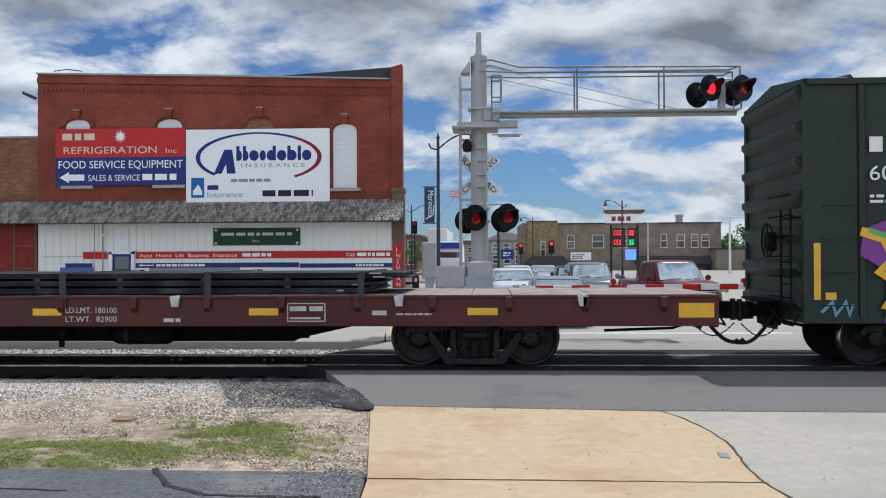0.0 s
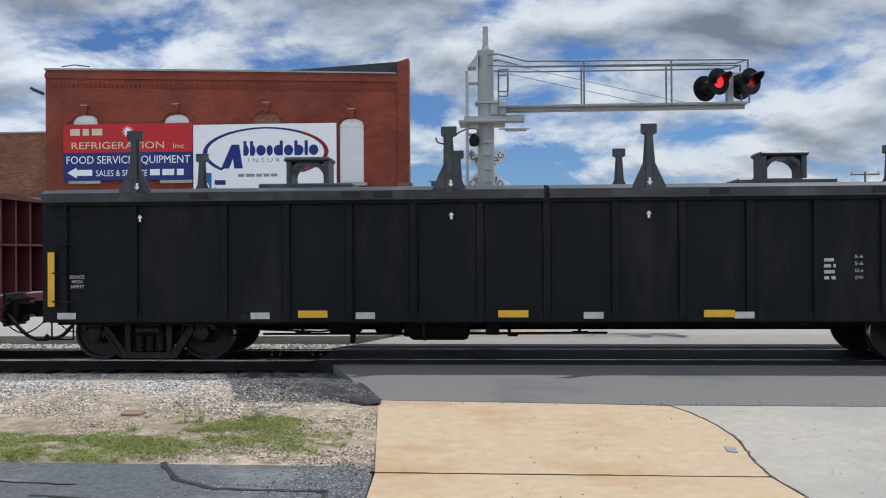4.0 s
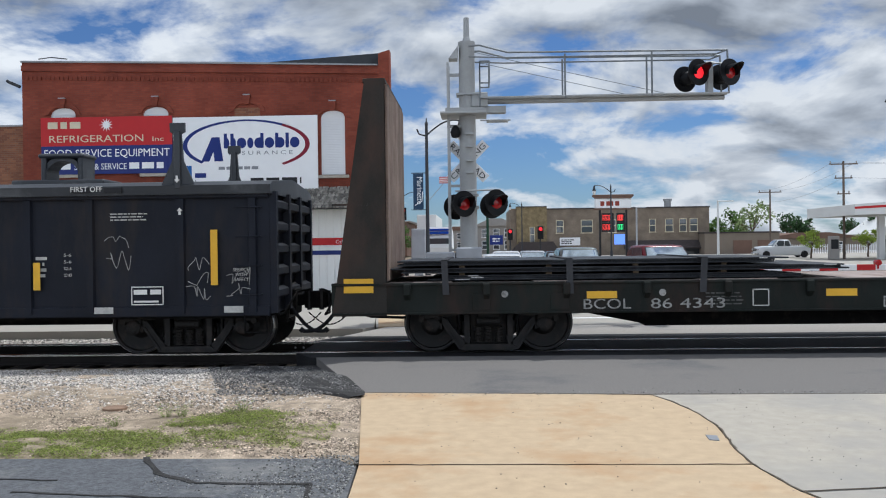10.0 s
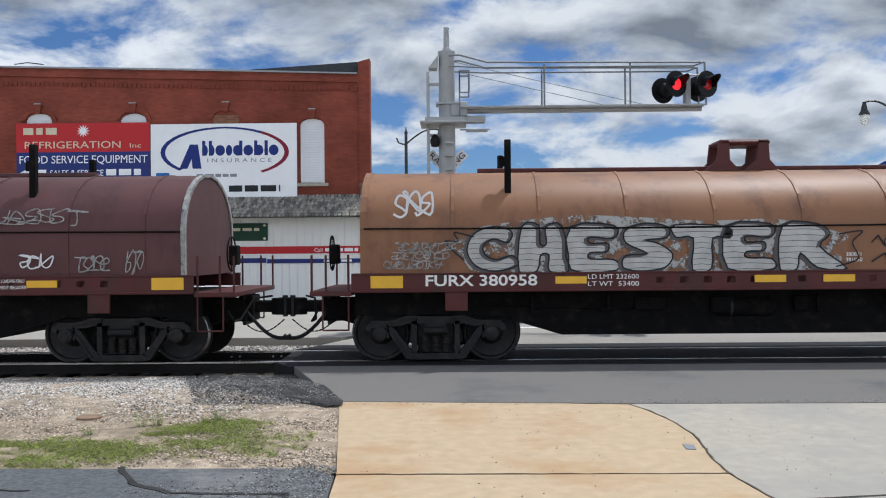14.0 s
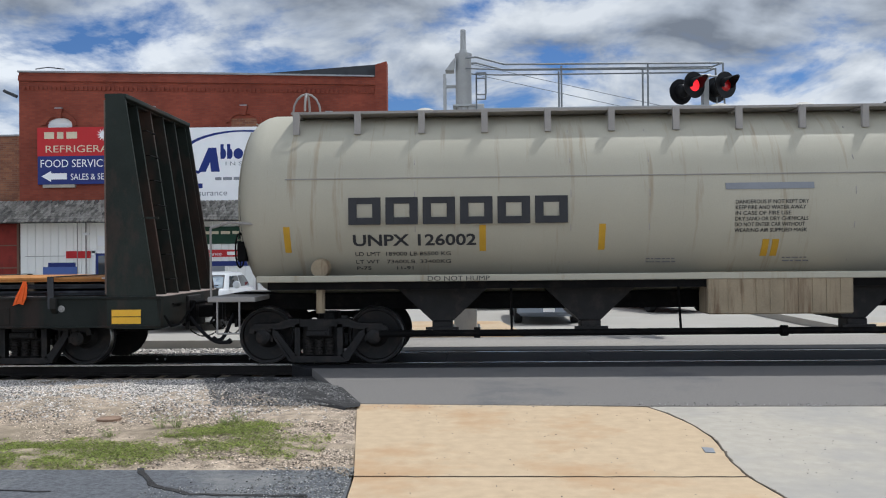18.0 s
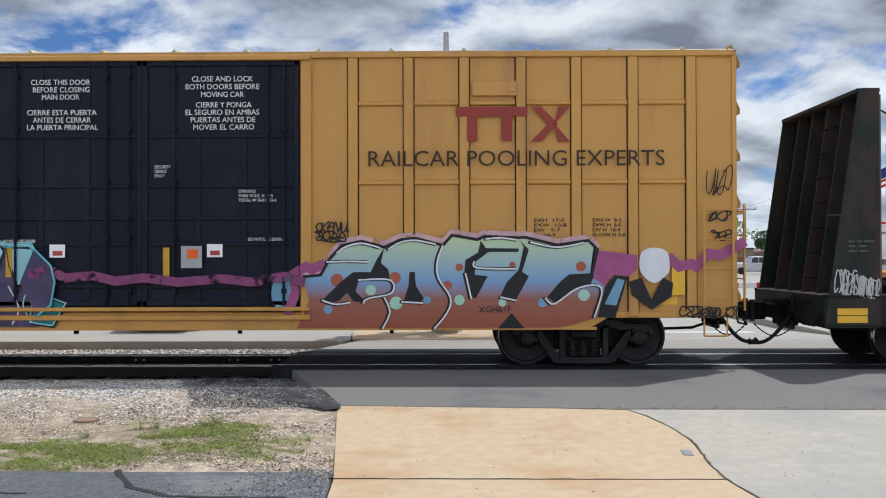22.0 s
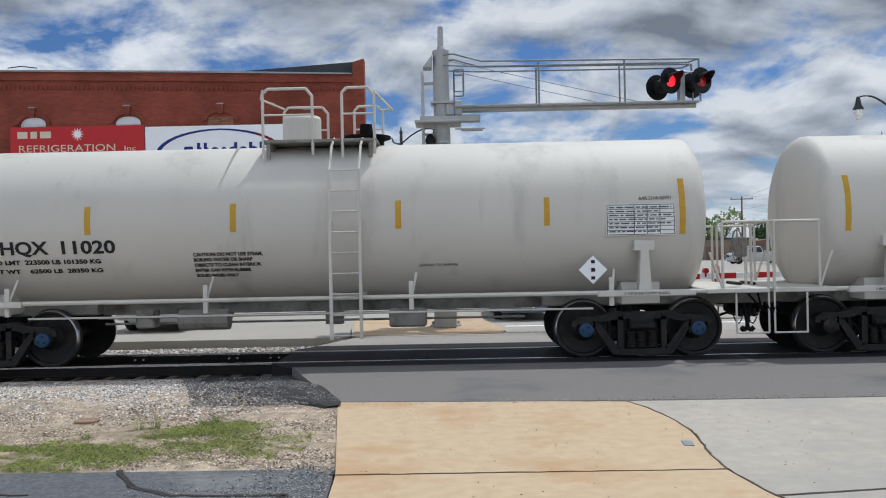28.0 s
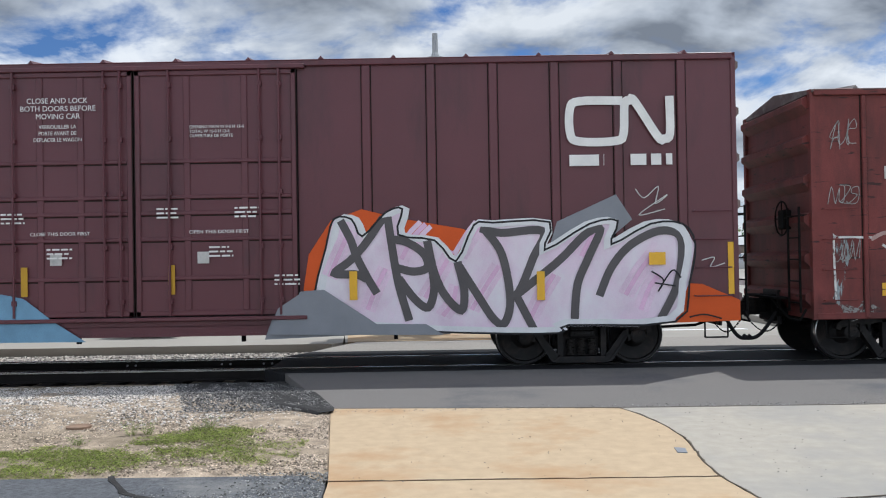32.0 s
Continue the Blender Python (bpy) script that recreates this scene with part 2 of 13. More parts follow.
M = {
    "asphalt": mat("asphalt", (0.168, 0.156, 0.145), 0.9, var=0.24, scale=40, fine=160, bump=0.3, dirt=(0.10, 0.10, 0.105), dirt_amount=0.35, dirt_scale=0.6),
    "pale_asphalt": mat("pale_asphalt", (0.31, 0.285, 0.255), 0.9, var=0.2, scale=20, fine=120, bump=0.2, dirt=(0.22, 0.21, 0.20), dirt_amount=0.35, dirt_scale=0.5),
    "old_asphalt": mat("old_asphalt", (0.105, 0.108, 0.115), 0.9, var=0.45, scale=28, fine=110, bump=0.5, dirt=(0.21, 0.205, 0.195), dirt_amount=0.36, dirt_scale=1.6),
    "patch": mat("patch", (0.040, 0.038, 0.037), 0.95, var=0.3, scale=4, fine=110, bump=0.8, dirt=(0.08, 0.076, 0.072), dirt_amount=0.3, dirt_scale=5),
    "tan_concrete": mat("tan_concrete", (0.465, 0.350, 0.226), 0.85, var=0.11, scale=7, fine=130, bump=0.06, dirt=(0.41, 0.255, 0.135), dirt_amount=0.42, dirt_scale=0.9),
    "concrete": mat("concrete", (0.385, 0.347, 0.290), 0.85, var=0.11, scale=7, fine=130, bump=0.06, dirt=(0.30, 0.285, 0.26), dirt_amount=0.5, dirt_scale=0.6),
    "far_concrete": mat("far_concrete", (0.34, 0.315, 0.275), 0.85, var=0.08, scale=0.7, fine=60, bump=0.1, dirt=(0.36, 0.34, 0.31), dirt_amount=0.4, dirt_scale=0.3),
    "gravel": mat("gravel", (0.36, 0.33, 0.29), 0.95, var=0.9, scale=9, fine=70, bump=1.0, dirt=(0.20, 0.17, 0.14), dirt_amount=0.45, dirt_scale=1.5),
    "verge": mat("verge", (0.36, 0.285, 0.21), 0.95, var=0.65, scale=6, fine=60, bump=1.0, dirt=(0.20, 0.16, 0.11), dirt_amount=0.55, dirt_scale=0.9),
    "stone": mat("stone", (0.42, 0.385, 0.345), 0.9, var=0.3, scale=9, fine=40, bump=0.4, island=0.85),
    "soil": mat("soil", (0.24, 0.19, 0.13), 0.95, var=0.35, scale=5, fine=60, bump=0.8, dirt=(0.33, 0.29, 0.24), dirt_amount=0.5, dirt_scale=4),
    "crack": mat("crack", (0.10, 0.08, 0.06), 0.95, var=0.3, bump=0),
    "grass": leafy("grass", (0.235, 0.275, 0.07), 0.75),
    "leaf": leafy("leaf", (0.10, 0.17, 0.05)),
    "leaf_pale": leafy("leaf_pale", (0.20, 0.26, 0.11)),
    "leaf_dark": leafy("leaf_dark", (0.05, 0.10, 0.04)),
    "leaf_lime": leafy("leaf_lime", (0.26, 0.34, 0.06)),
    "car_grey": mat("car_grey", (0.16, 0.19, 0.185), 0.25, 0.4, var=0.04, bump=0),
    "car_blue": mat("car_blue", (0.26, 0.30, 0.36), 0.25, 0.4, var=0.04, bump=0),
    "bark": mat("bark", (0.12, 0.085, 0.06), 0.9, bump=0.5),
    "rail_steel": mat("rail_steel", (0.55, 0.53, 0.5), 0.25, 1.0, var=0.15, bump=0.05),
    "rail_side": mat("rail_side", (0.014, 0.012, 0.011), 0.85, var=0.3, bump=0.2),
    "rubber": mat("rubber", (0.016, 0.016, 0.018), 0.8, var=0.2, fine=90, bump=0.3),
    "tie": mat("tie", (0.022, 0.018, 0.016), 0.9, var=0.4, scale=4, bump=0.5),
    "iron": mat("iron", (0.0055, 0.0052, 0.0052), 0.8, spec=0.10, var=0.5, scale=5, fine=40, bump=0.25, dirt=(0.022, 0.017, 0.014), dirt_amount=0.35, dirt_scale=4),
    "wheel": mat("wheel", (0.009, 0.0082, 0.0080), 0.6, 0.0, spec=0.3, var=0.35, scale=6, bump=0.15, dirt=(0.035, 0.025, 0.02), dirt_amount=0.4, dirt_scale=5),
    "tread": mat("tread", (0.45, 0.44, 0.43), 0.3, 1.0, var=0.1, bump=0),
    "truck_iron": mat("truck_iron", (0.010, 0.0092, 0.0092), 0.6, spec=0.3, var=0.5, scale=5, fine=40, bump=0.25, dirt=(0.036, 0.028, 0.023), dirt_amount=0.4, dirt_scale=4),
    "box_rust": mat("box_rust", (0.30, 0.24, 0.16), 0.8, var=0.2, scale=3, dirt=(0.14, 0.085, 0.05), dirt_amount=0.45, dirt_scale=7, streak=0.97),
    "spring": mat("spring", (0.022, 0.019, 0.017), 0.7, 0.0, var=0.3),
    "blue_cap": mat("blue_cap", (0.022, 0.055, 0.11), 0.6, var=0.3, dirt=(0.03, 0.03, 0.03), dirt_amount=0.4, dirt_scale=9),
    "brown_red": mat("brown_red", (0.085, 0.024, 0.022), 0.55, var=0.2, scale=1.5, dirt=(0.05, 0.03, 0.026), dirt_amount=0.45, dirt_scale=2, streak=0.8),
    "iarx_red": mat("iarx_red", (0.10, 0.026, 0.028), 0.5, var=0.12, scale=1.5, dirt=(0.06, 0.03, 0.03), dirt_amount=0.3, dirt_scale=2, streak=0.8),
    "deck_wood": mat("deck_wood", (0.30, 0.25, 0.225), 0.9, var=0.4, scale=2, fine=40, bump=0.5, dirt=(0.22, 0.13, 0.11), dirt_amount=0.45, dirt_scale=3),
    "dark_green": mat("dark_green", (0.014, 0.017, 0.015), 0.6, spec=0.12, var=0.35, scale=1.5, dirt=(0.034, 0.023, 0.019), dirt_amount=0.55, dirt_scale=1.8, streak=0.7),
    "boxcar_green": mat("boxcar_green", (0.024, 0.035, 0.028), 0.5, spec=0.2, var=0.2, scale=1.2, dirt=(0.05, 0.055, 0.05), dirt_amount=0.35, dirt_scale=1.5, streak=0.8),
    "gondola_blue": mat("gondola_blue", (0.0108, 0.0128, 0.0200), 0.6, spec=0.2, var=0.3, scale=1.2, dirt=(0.026, 0.022, 0.021), dirt_amount=0.45, dirt_scale=1.8, streak=0.8),
    "gondola_black": mat("gondola_black", (0.0062, 0.0074, 0.0098), 0.6, spec=0.15, var=0.3, scale=1.2, dirt=(0.022, 0.020, 0.020), dirt_amount=0.4, dirt_scale=1.8, streak=0.8),
    "lid_black": mat("lid_black", (0.024, 0.027, 0.032), 0.45, var=0.25, scale=1.5, dirt=(0.08, 0.085, 0.09), dirt_amount=0.4, dirt_scale=1.5),
    "coil_tan": mat("coil_tan", (0.25, 0.122, 0.064), 0.5, var=0.15, scale=0.8, dirt=(0.12, 0.06, 0.045), dirt_amount=0.45, dirt_scale=1.3, streak=0.5),
    "coil_red": mat("coil_red", (0.100, 0.044, 0.043), 0.55, var=0.2, scale=0.8, dirt=(0.055, 0.030, 0.030), dirt_amount=0.4, dirt_scale=1.2, streak=0.5),
    "hopper_cream": mat("hopper_cream", (0.405, 0.375, 0.295), 0.55, spec=0.25, var=0.08, scale=0.8, dirt=(0.30, 0.245, 0.16), dirt_amount=0.24, dirt_scale=6.0, streak=0.985),
    "tank_white": mat("tank_white", (0.54, 0.508, 0.452), 0.6, spec=0.25, var=0.05, scale=0.6, dirt=(0.39, 0.37, 0.33), dirt_amount=0.35, dirt_scale=1.2, streak=0.9),
    "tank_grey": mat("tank_grey", (0.45, 0.42, 0.365), 0.6, spec=0.25, var=0.14, scale=0.9, dirt=(0.25, 0.225, 0.185), dirt_amount=0.34, dirt_scale=12.0, streak=0.99),
    "tbox_yellow": mat("tbox_yellow", (0.51, 0.255, 0.045), 0.45, var=0.06, scale=1.0, dirt=(0.38, 0.18, 0.04), dirt_amount=0.35, dirt_scale=1.6, streak=0.9),
    "tbox_end": mat("tbox_end", (0.33, 0.18, 0.06), 0.6, var=0.25, scale=2, dirt=(0.14, 0.085, 0.045), dirt_amount=0.55, dirt_scale=1.5, streak=0.6),
    "tbox_black": mat("tbox_black", (0.0085, 0.0105, 0.020), 0.5, spec=0.15, var=0.2, scale=1.2, dirt=(0.018, 0.019, 0.026), dirt_amount=0.35, dirt_scale=2, streak=0.8),
    "cn_red": mat("cn_red", (0.172, 0.044, 0.039), 0.55, var=0.3, scale=1.4, dirt=(0.075, 0.030, 0.027), dirt_amount=0.55, dirt_scale=1.3, streak=0.75, scrape=(0.045, 0.022, 0.02)),
    "cn_brown": mat("cn_brown", (0.102, 0.026, 0.033), 0.45, var=0.10, scale=1.0, dirt=(0.062, 0.020, 0.024), dirt_amount=0.4, dirt_scale=1.5, streak=0.8),
    "white_paint": mat("white_paint", (0.75, 0.74, 0.70), 0.6, var=0.10, scale=4, fine=50, bump=0.05),
    "faded_white": mat("faded_white", (0.50, 0.49, 0.46), 0.7, var=0.25, scale=6, fine=40, bump=0.05),
    "black_paint": mat("black_paint", (0.018, 0.018, 0.02), 0.5, var=0.2, bump=0.03),
    "grey_letters": mat("grey_letters", (0.10, 0.10, 0.11), 0.6, var=0.15, bump=0.03),
    "yellow_plate": mat("yellow_plate", (0.72, 0.40, 0.015), 0.45, var=0.08, scale=6, bump=0.03),
    "red_white": mat("red_white", (0.42, 0.06, 0.05), 0.5, var=0.15, bump=0.02),
    "steel_dark": mat("steel_dark", (0.017, 0.0185, 0.022), 0.5, 0.2, var=0.3, scale=2, fine=20, bump=0.1, dirt=(0.08, 0.085, 0.092), dirt_amount=0.4, dirt_scale=1.5),
    "steel_rusty": mat("steel_rusty", (0.42, 0.19, 0.055), 0.75, 0.0, var=0.3, scale=2, fine=30, bump=0.2, dirt=(0.2, 0.08, 0.035), dirt_amount=0.4, dirt_scale=1.5),
    "strap": mat("strap", (0.045, 0.046, 0.05), 0.6, 0.1, var=0.2),
    "dunnage": mat("dunnage", (0.10, 0.075, 0.05), 0.9, var=0.3),
    "orange": mat("orange", (0.75, 0.12, 0.02), 0.6, var=0.1),
    "galvanized": mat("galvanized", (0.37, 0.375, 0.37), 0.55, 0.25, var=0.10, scale=3, fine=30, bump=0.05, dirt=(0.30, 0.30, 0.30), dirt_amount=0.3, dirt_scale=3, streak=0.6),
    "bulkhead_green": mat("bulkhead_green", (0.019, 0.024, 0.020), 0.7, spec=0.2, var=0.3, scale=1.5, dirt=(0.062, 0.037, 0.028), dirt_amount=0.6, dirt_scale=1.6, streak=0.6),
    "bulkhead_brown": mat("bulkhead_brown", (0.030, 0.027, 0.023), 0.7, spec=0.2, var=0.3, scale=1.5, dirt=(0.062, 0.037, 0.028), dirt_amount=0.6, dirt_scale=1.6, streak=0.6),
    "pipe_grey": mat("pipe_grey", (0.19, 0.205, 0.215), 0.55, 0.2, var=0.2, scale=4, bump=0.05),
    "cabinet_grey": mat("cabinet_grey", (0.40, 0.41, 0.43), 0.55, 0.2, var=0.1),
    "signal_black": mat("signal_black", (0.008, 0.008, 0.009), 0.5, spec=0.2, var=0.2, bump=0.03),
    "brick": mat("brick", (0.205, 0.052, 0.030), 0.85, var=0.22, scale=1.2, fine=26, bump=0.35, dirt=(0.15, 0.04, 0.026), dirt_amount=0.45, dirt_scale=1.5),
    "tan_wall": mat("tan_wall", (0.20, 0.165, 0.13), 0.9, var=0.12, scale=0.6, fine=10, bump=0.1),
    "yellow_stone": mat("yellow_stone", (0.22, 0.17, 0.095), 0.9, var=0.4, scale=2, fine=8, bump=0.2),
    "siding": mat("siding", (0.84, 0.83, 0.79), 0.6, var=0.06, scale=0.8, fine=30, bump=0.05, dirt=(0.70, 0.68, 0.63), dirt_amount=0.3, dirt_scale=1.2, streak=0.8),
    "shingle": mat("shingle", (0.20, 0.185, 0.16), 0.95, var=0.5, scale=9, fine=40, bump=0.5, per_piece=0.5),
    "shingle_rest": mat("shingle_rest", (0.20, 0.185, 0.16), 0.95, var=0.5, scale=9, fine=40, bump=0.5, island=0.5),
    "roof_dark": mat("roof_dark", (0.045, 0.048, 0.052), 0.7, var=0.2),
    "coping": mat("coping", (0.30, 0.31, 0.32), 0.6, var=0.15),
    "red_door": mat("red_door", (0.22, 0.028, 0.020), 0.6, var=0.2, dirt=(0.12, 0.02, 0.018), dirt_amount=0.4, dirt_scale=3),
    "sign_red": mat("sign_red", (0.46, 0.025, 0.028), 0.5, var=0.05, bump=0.02),
    "sign_blue": mat("sign_blue", (0.022, 0.035, 0.16), 0.5, var=0.05, bump=0.02),
    "sign_navy": mat("sign_navy", (0.015, 0.03, 0.17), 0.5, var=0.05, bump=0.02),
    "sign_white": mat("sign_white", (0.82, 0.82, 0.82), 0.5, var=0.03, bump=0.02),
    "sign_green": mat("sign_green", (0.015, 0.05, 0.028), 0.5, var=0.1, bump=0.02),
    "sign_cream": mat("sign_cream", (0.62, 0.55, 0.40), 0.6, var=0.08, bump=0.02),
    "lamp_black": mat("lamp_black", (0.014, 0.015, 0.018), 0.45, var=0.1, bump=0.02),
    "frosted": mat("frosted", (0.75, 0.75, 0.72), 0.3, var=0.05, bump=0),
    "wood_pole": mat("wood_pole", (0.13, 0.10, 0.08), 0.9, var=0.2),
    "car_red": mat("car_red", (0.13, 0.008, 0.014), 0.25, 0.2, var=0.04, bump=0),
    "car_silver": mat("car_silver", (0.45, 0.47, 0.50), 0.28, 0.5, var=0.04, bump=0),
    "car_white": mat("car_white", (0.52, 0.53, 0.54), 0.25, 0.0, var=0.03, bump=0),
    "car_black": mat("car_black", (0.018, 0.018, 0.02), 0.2, 0.2, var=0.05, bump=0),
    "tyre": mat("tyre", (0.022, 0.022, 0.023), 0.85, var=0.2),
    "chrome": mat("chrome", (0.6, 0.6, 0.6), 0.15, 1.0, var=0.05, bump=0),
    "far_grey": mat("far_grey", (0.30, 0.28, 0.26), 0.9, var=0.15, scale=0.5),
    "far_white": mat("far_white", (0.66, 0.66, 0.64), 0.7, var=0.06, scale=0.6),
    "far_brown": mat("far_brown", (0.16, 0.10, 0.075), 0.9, var=0.2, scale=0.6),
    "awning_dark": mat("awning_dark", (0.06, 0.05, 0.048), 0.8, var=0.2),
    "red_lens": mat("red_lens", (0.35, 0.008, 0.010), 0.15, var=0.1, bump=0),
    "car_glass": mat("car_glass", (0.50, 0.55, 0.57), 0.03, 0.9, var=0.25, scale=1.5, fine=4, bump=0.03),
    "glass": glass("glass", (0.05, 0.058, 0.065)),
    "led_red": glow("led_red", (1.0, 0.05, 0.04), 0.75),
    "led_green": glow("led_green", (0.05, 0.7, 0.2), 0.7),
    "lit_red": glow("lit_red", (1.0, 0.02, 0.03), 1.1),
    "g_silver": mat("g_silver", (0.40, 0.39, 0.37), 0.4, 0.3, var=0.2, scale=5, bump=0.03),
    "g_white": mat("g_white", (0.68, 0.68, 0.68), 0.55, var=0.1, scale=4, bump=0.02),
    "g_pink": mat("g_pink", (0.70, 0.56, 0.66), 0.5, var=0.12, scale=2, bump=0.02, dirt=(0.74, 0.72, 0.74), dirt_amount=0.7, dirt_scale=1.2, streak=0.4),
    "g_aqua": mat("g_aqua", (0.13, 0.42, 0.46), 0.5, var=0.25, scale=3, bump=0.02),
    "g_magenta": mat("g_magenta", (0.32, 0.08, 0.20), 0.5, var=0.2, scale=3, bump=0.02),
    "g_grey": mat("g_grey", (0.10, 0.092, 0.092), 0.55, var=0.15, bump=0.02),
    "g_rust": mat("g_rust", (0.36, 0.10, 0.06), 0.5, var=0.15, scale=2, bump=0.02),
    "g_mint": mat("g_mint", (0.36, 0.56, 0.44), 0.5, var=0.15, bump=0.02),
    "g_slate": mat("g_slate", (0.23, 0.24, 0.26), 0.5, var=0.1, bump=0.02),
    "g_blue": mat("g_blue", (0.01, 0.06, 0.36), 0.5, var=0.08, bump=0.02),
    "g_scarlet": mat("g_scarlet", (0.55, 0.03, 0.02), 0.5, var=0.08, bump=0.02),
    "g_sky": mat("g_sky", (0.17, 0.32, 0.45), 0.5, var=0.2, bump=0.02),
}


# ---- mesh helpers ----
class Build:
    """Gathers faces for one mesh. Each face keeps the index of its material."""

    def __init__(self):
        self.v, self.f, self.m, self.k = [], [], [], 0

    def add(self, verts, faces):
        n = len(self.v)
        self.v += [tuple(p) for p in verts]
        self.f += [tuple(i + n for i in f) for f in faces]
        self.m += [self.k] * len(faces)
        return self

    def box(self, x0, x1, y0, y1, z0, z1, c=0.0):
        if c <= 0:
            v = [(x, y, z) for x in (x0, x1) for y in (y0, y1) for z in (z0, z1)]
            return self.add(v, [(0, 1, 3, 2), (4, 6, 7, 5), (0, 4, 5, 1), (2, 3, 7, 6), (0, 2, 6, 4), (1, 5, 7, 3)])
        c = min(c, (x1 - x0) / 2.01, (y1 - y0) / 2.01, (z1 - z0) / 2.01)
        v, ix = [], {}
        for i, x in enumerate((x0, x1)):
            for j, y in enumerate((y0, y1)):
                for k, z in enumerate((z0, z1)):
                    dx, dy, dz = c * (1 - 2 * i), c * (1 - 2 * j), c * (1 - 2 * k)
                    for a, p in enumerate(((x, y + dy, z + dz), (x + dx, y, z + dz), (x + dx, y + dy, z))):
                        ix[i, j, k, a] = len(v)
                        v.append(p)
        f = []
        for i in (0, 1):
            q = [ix[i, 0, 0, 0], ix[i, 1, 0, 0], ix[i, 1, 1, 0], ix[i, 0, 1, 0]]
            f.append(q[::-1] if i == 0 else q)
            q = [ix[0, i, 0, 1], ix[1, i, 0, 1], ix[1, i, 1, 1], ix[0, i, 1, 1]]
            f.append(q if i == 0 else q[::-1])
            q = [ix[0, 0, i, 2], ix[1, 0, i, 2], ix[1, 1, i, 2], ix[0, 1, i, 2]]
            f.append(q[::-1] if i == 0 else q)
        for i in (0, 1):
            for j in (0, 1):
                f.append((ix[i, j, 0, 0], ix[i, j, 1, 0], ix[i, j, 1, 1], ix[i, j, 0, 1]))
                f.append((ix[i, 0, j, 0], ix[i, 1, j, 0], ix[i, 1, j, 2], ix[i, 0, j, 2]))
                f.append((ix[0, i, j, 1], ix[1, i, j, 1], ix[1, i, j, 2], ix[0, i, j, 2]))
                for k in (0, 1):
                    f.append((ix[i, j, k, 0], ix[i, j, k, 1], ix[i, j, k, 2]))
        return self.add(v, f)

    def prism(self, poly, axis, a, b):
        """A flat outline pushed along an axis from a to b. poly: (x, z) for y, (y, z) for x, (x, y) for z."""
        def at(p, d):
            return {"y": (p[0], d, p[1]), "x": (d, p[0], p[1]), "z": (p[0], p[1], d)}[axis]
        n = len(poly)
        v = [at(p, a) for p in poly] + [at(p, b) for p in poly]
        f = [tuple(range(n)), tuple(range(2 * n - 1, n - 1, -1))] + [(i, i + n, (i + 1) % n + n, (i + 1) % n) for i in range(n)]
        return self.add(v, f)

    def cyl(self, p, q, r, n=10, r2=None):
        p, q = Vector(p), Vector(q)
        d = (q - p).normalized()
        e = d.orthogonal().normalized()
        g = d.cross(e)
        r2 = r if r2 is None else r2
        ring = [(math.cos(2 * math.pi * i / n), math.sin(2 * math.pi * i / n)) for i in range(n)]
        v = [p + (e * c + g * s) * r for c, s in ring] + [q + (e * c + g * s) * r2 for c, s in ring]
        f = [tuple(range(n - 1, -1, -1)), tuple(range(n, 2 * n))] + [(i, (i + 1) % n, (i + 1) % n + n, i + n) for i in range(n)]
        return self.add(v, f)

    def tube(self, pts, r, n=6):
        for a, b in zip(pts, pts[1:]):
            self.cyl(a, b, r, n)
        return self

    def lathe(self, profile, axis="y", n=32, at=(0, 0, 0), caps=True):
        """profile: (along the axis, radius) pairs."""
        v, f = [], []
        for d, r in profile:
            for i in range(n):
                c, s = math.cos(2 * math.pi * i / n) * r, math.sin(2 * math.pi * i / n) * r
                p = {"y": (c, d, s), "x": (d, c, s), "z": (c, s, d)}[axis]
                v.append((p[0] + at[0], p[1] + at[1], p[2] + at[2]))
        for k in range(len(profile) - 1):
            for i in range(n):
                f.append((k * n + i, k * n + (i + 1) % n, (k + 1) * n + (i + 1) % n, (k + 1) * n + i))
        if caps:
            f.append(tuple(range(n - 1, -1, -1)))
            f.append(tuple(range((len(profile) - 1) * n, len(profile) * n)))
        return self.add(v, f)

    def mesh(self, name, mats, smooth=False, weld=False):
        me = bpy.data.meshes.new(name)
        me.from_pydata(self.v, [], self.f)
        for m in mats if isinstance(mats, (list, tuple)) else [mats]:
            me.materials.append(m)
        me.polygons.foreach_set("material_index", self.m)
        bm = bmesh.new()
        bm.from_mesh(me)
        if weld:
            bmesh.ops.remove_doubles(bm, verts=bm.verts, dist=0.001)
        bmesh.ops.recalc_face_normals(bm, faces=bm.faces)
        bm.to_mesh(me)
        bm.free()
        if smooth:
            me.set_sharp_from_angle(angle=radians(35))
        else:
            me.shade_flat()
        me.update()
        return me


def part(name, build, material, parent=None, label="", at=None, smooth=False):
    """Links a mesh as one object under a thing or a part."""
    me = build if isinstance(build, bpy.types.Mesh) else build.mesh(name, material, smooth)
    ob = new(name, me)
    if parent is not None:
        ob.parent = parent
    if at is not None:
        ob.matrix_basis = at if isinstance(at, Matrix) else Matrix.Translation(at)
    if label:
        tagged(ob, label)
    return ob


def thing(name, at, label, category, group="", kind=""):
    ob = new(name)
    ob.empty_display_size = 0.2
    ob.matrix_basis = at if isinstance(at, Matrix) else Matrix.Translation(at)
    return tagged(ob, label, category, group, kind)


def solid(name, build, material, at, label, category="", group="", kind="", smooth=False):
    ob = part(name, build, material, None, "", at, smooth)
    return tagged(ob, label, category, group, kind)


TEXTS = {}


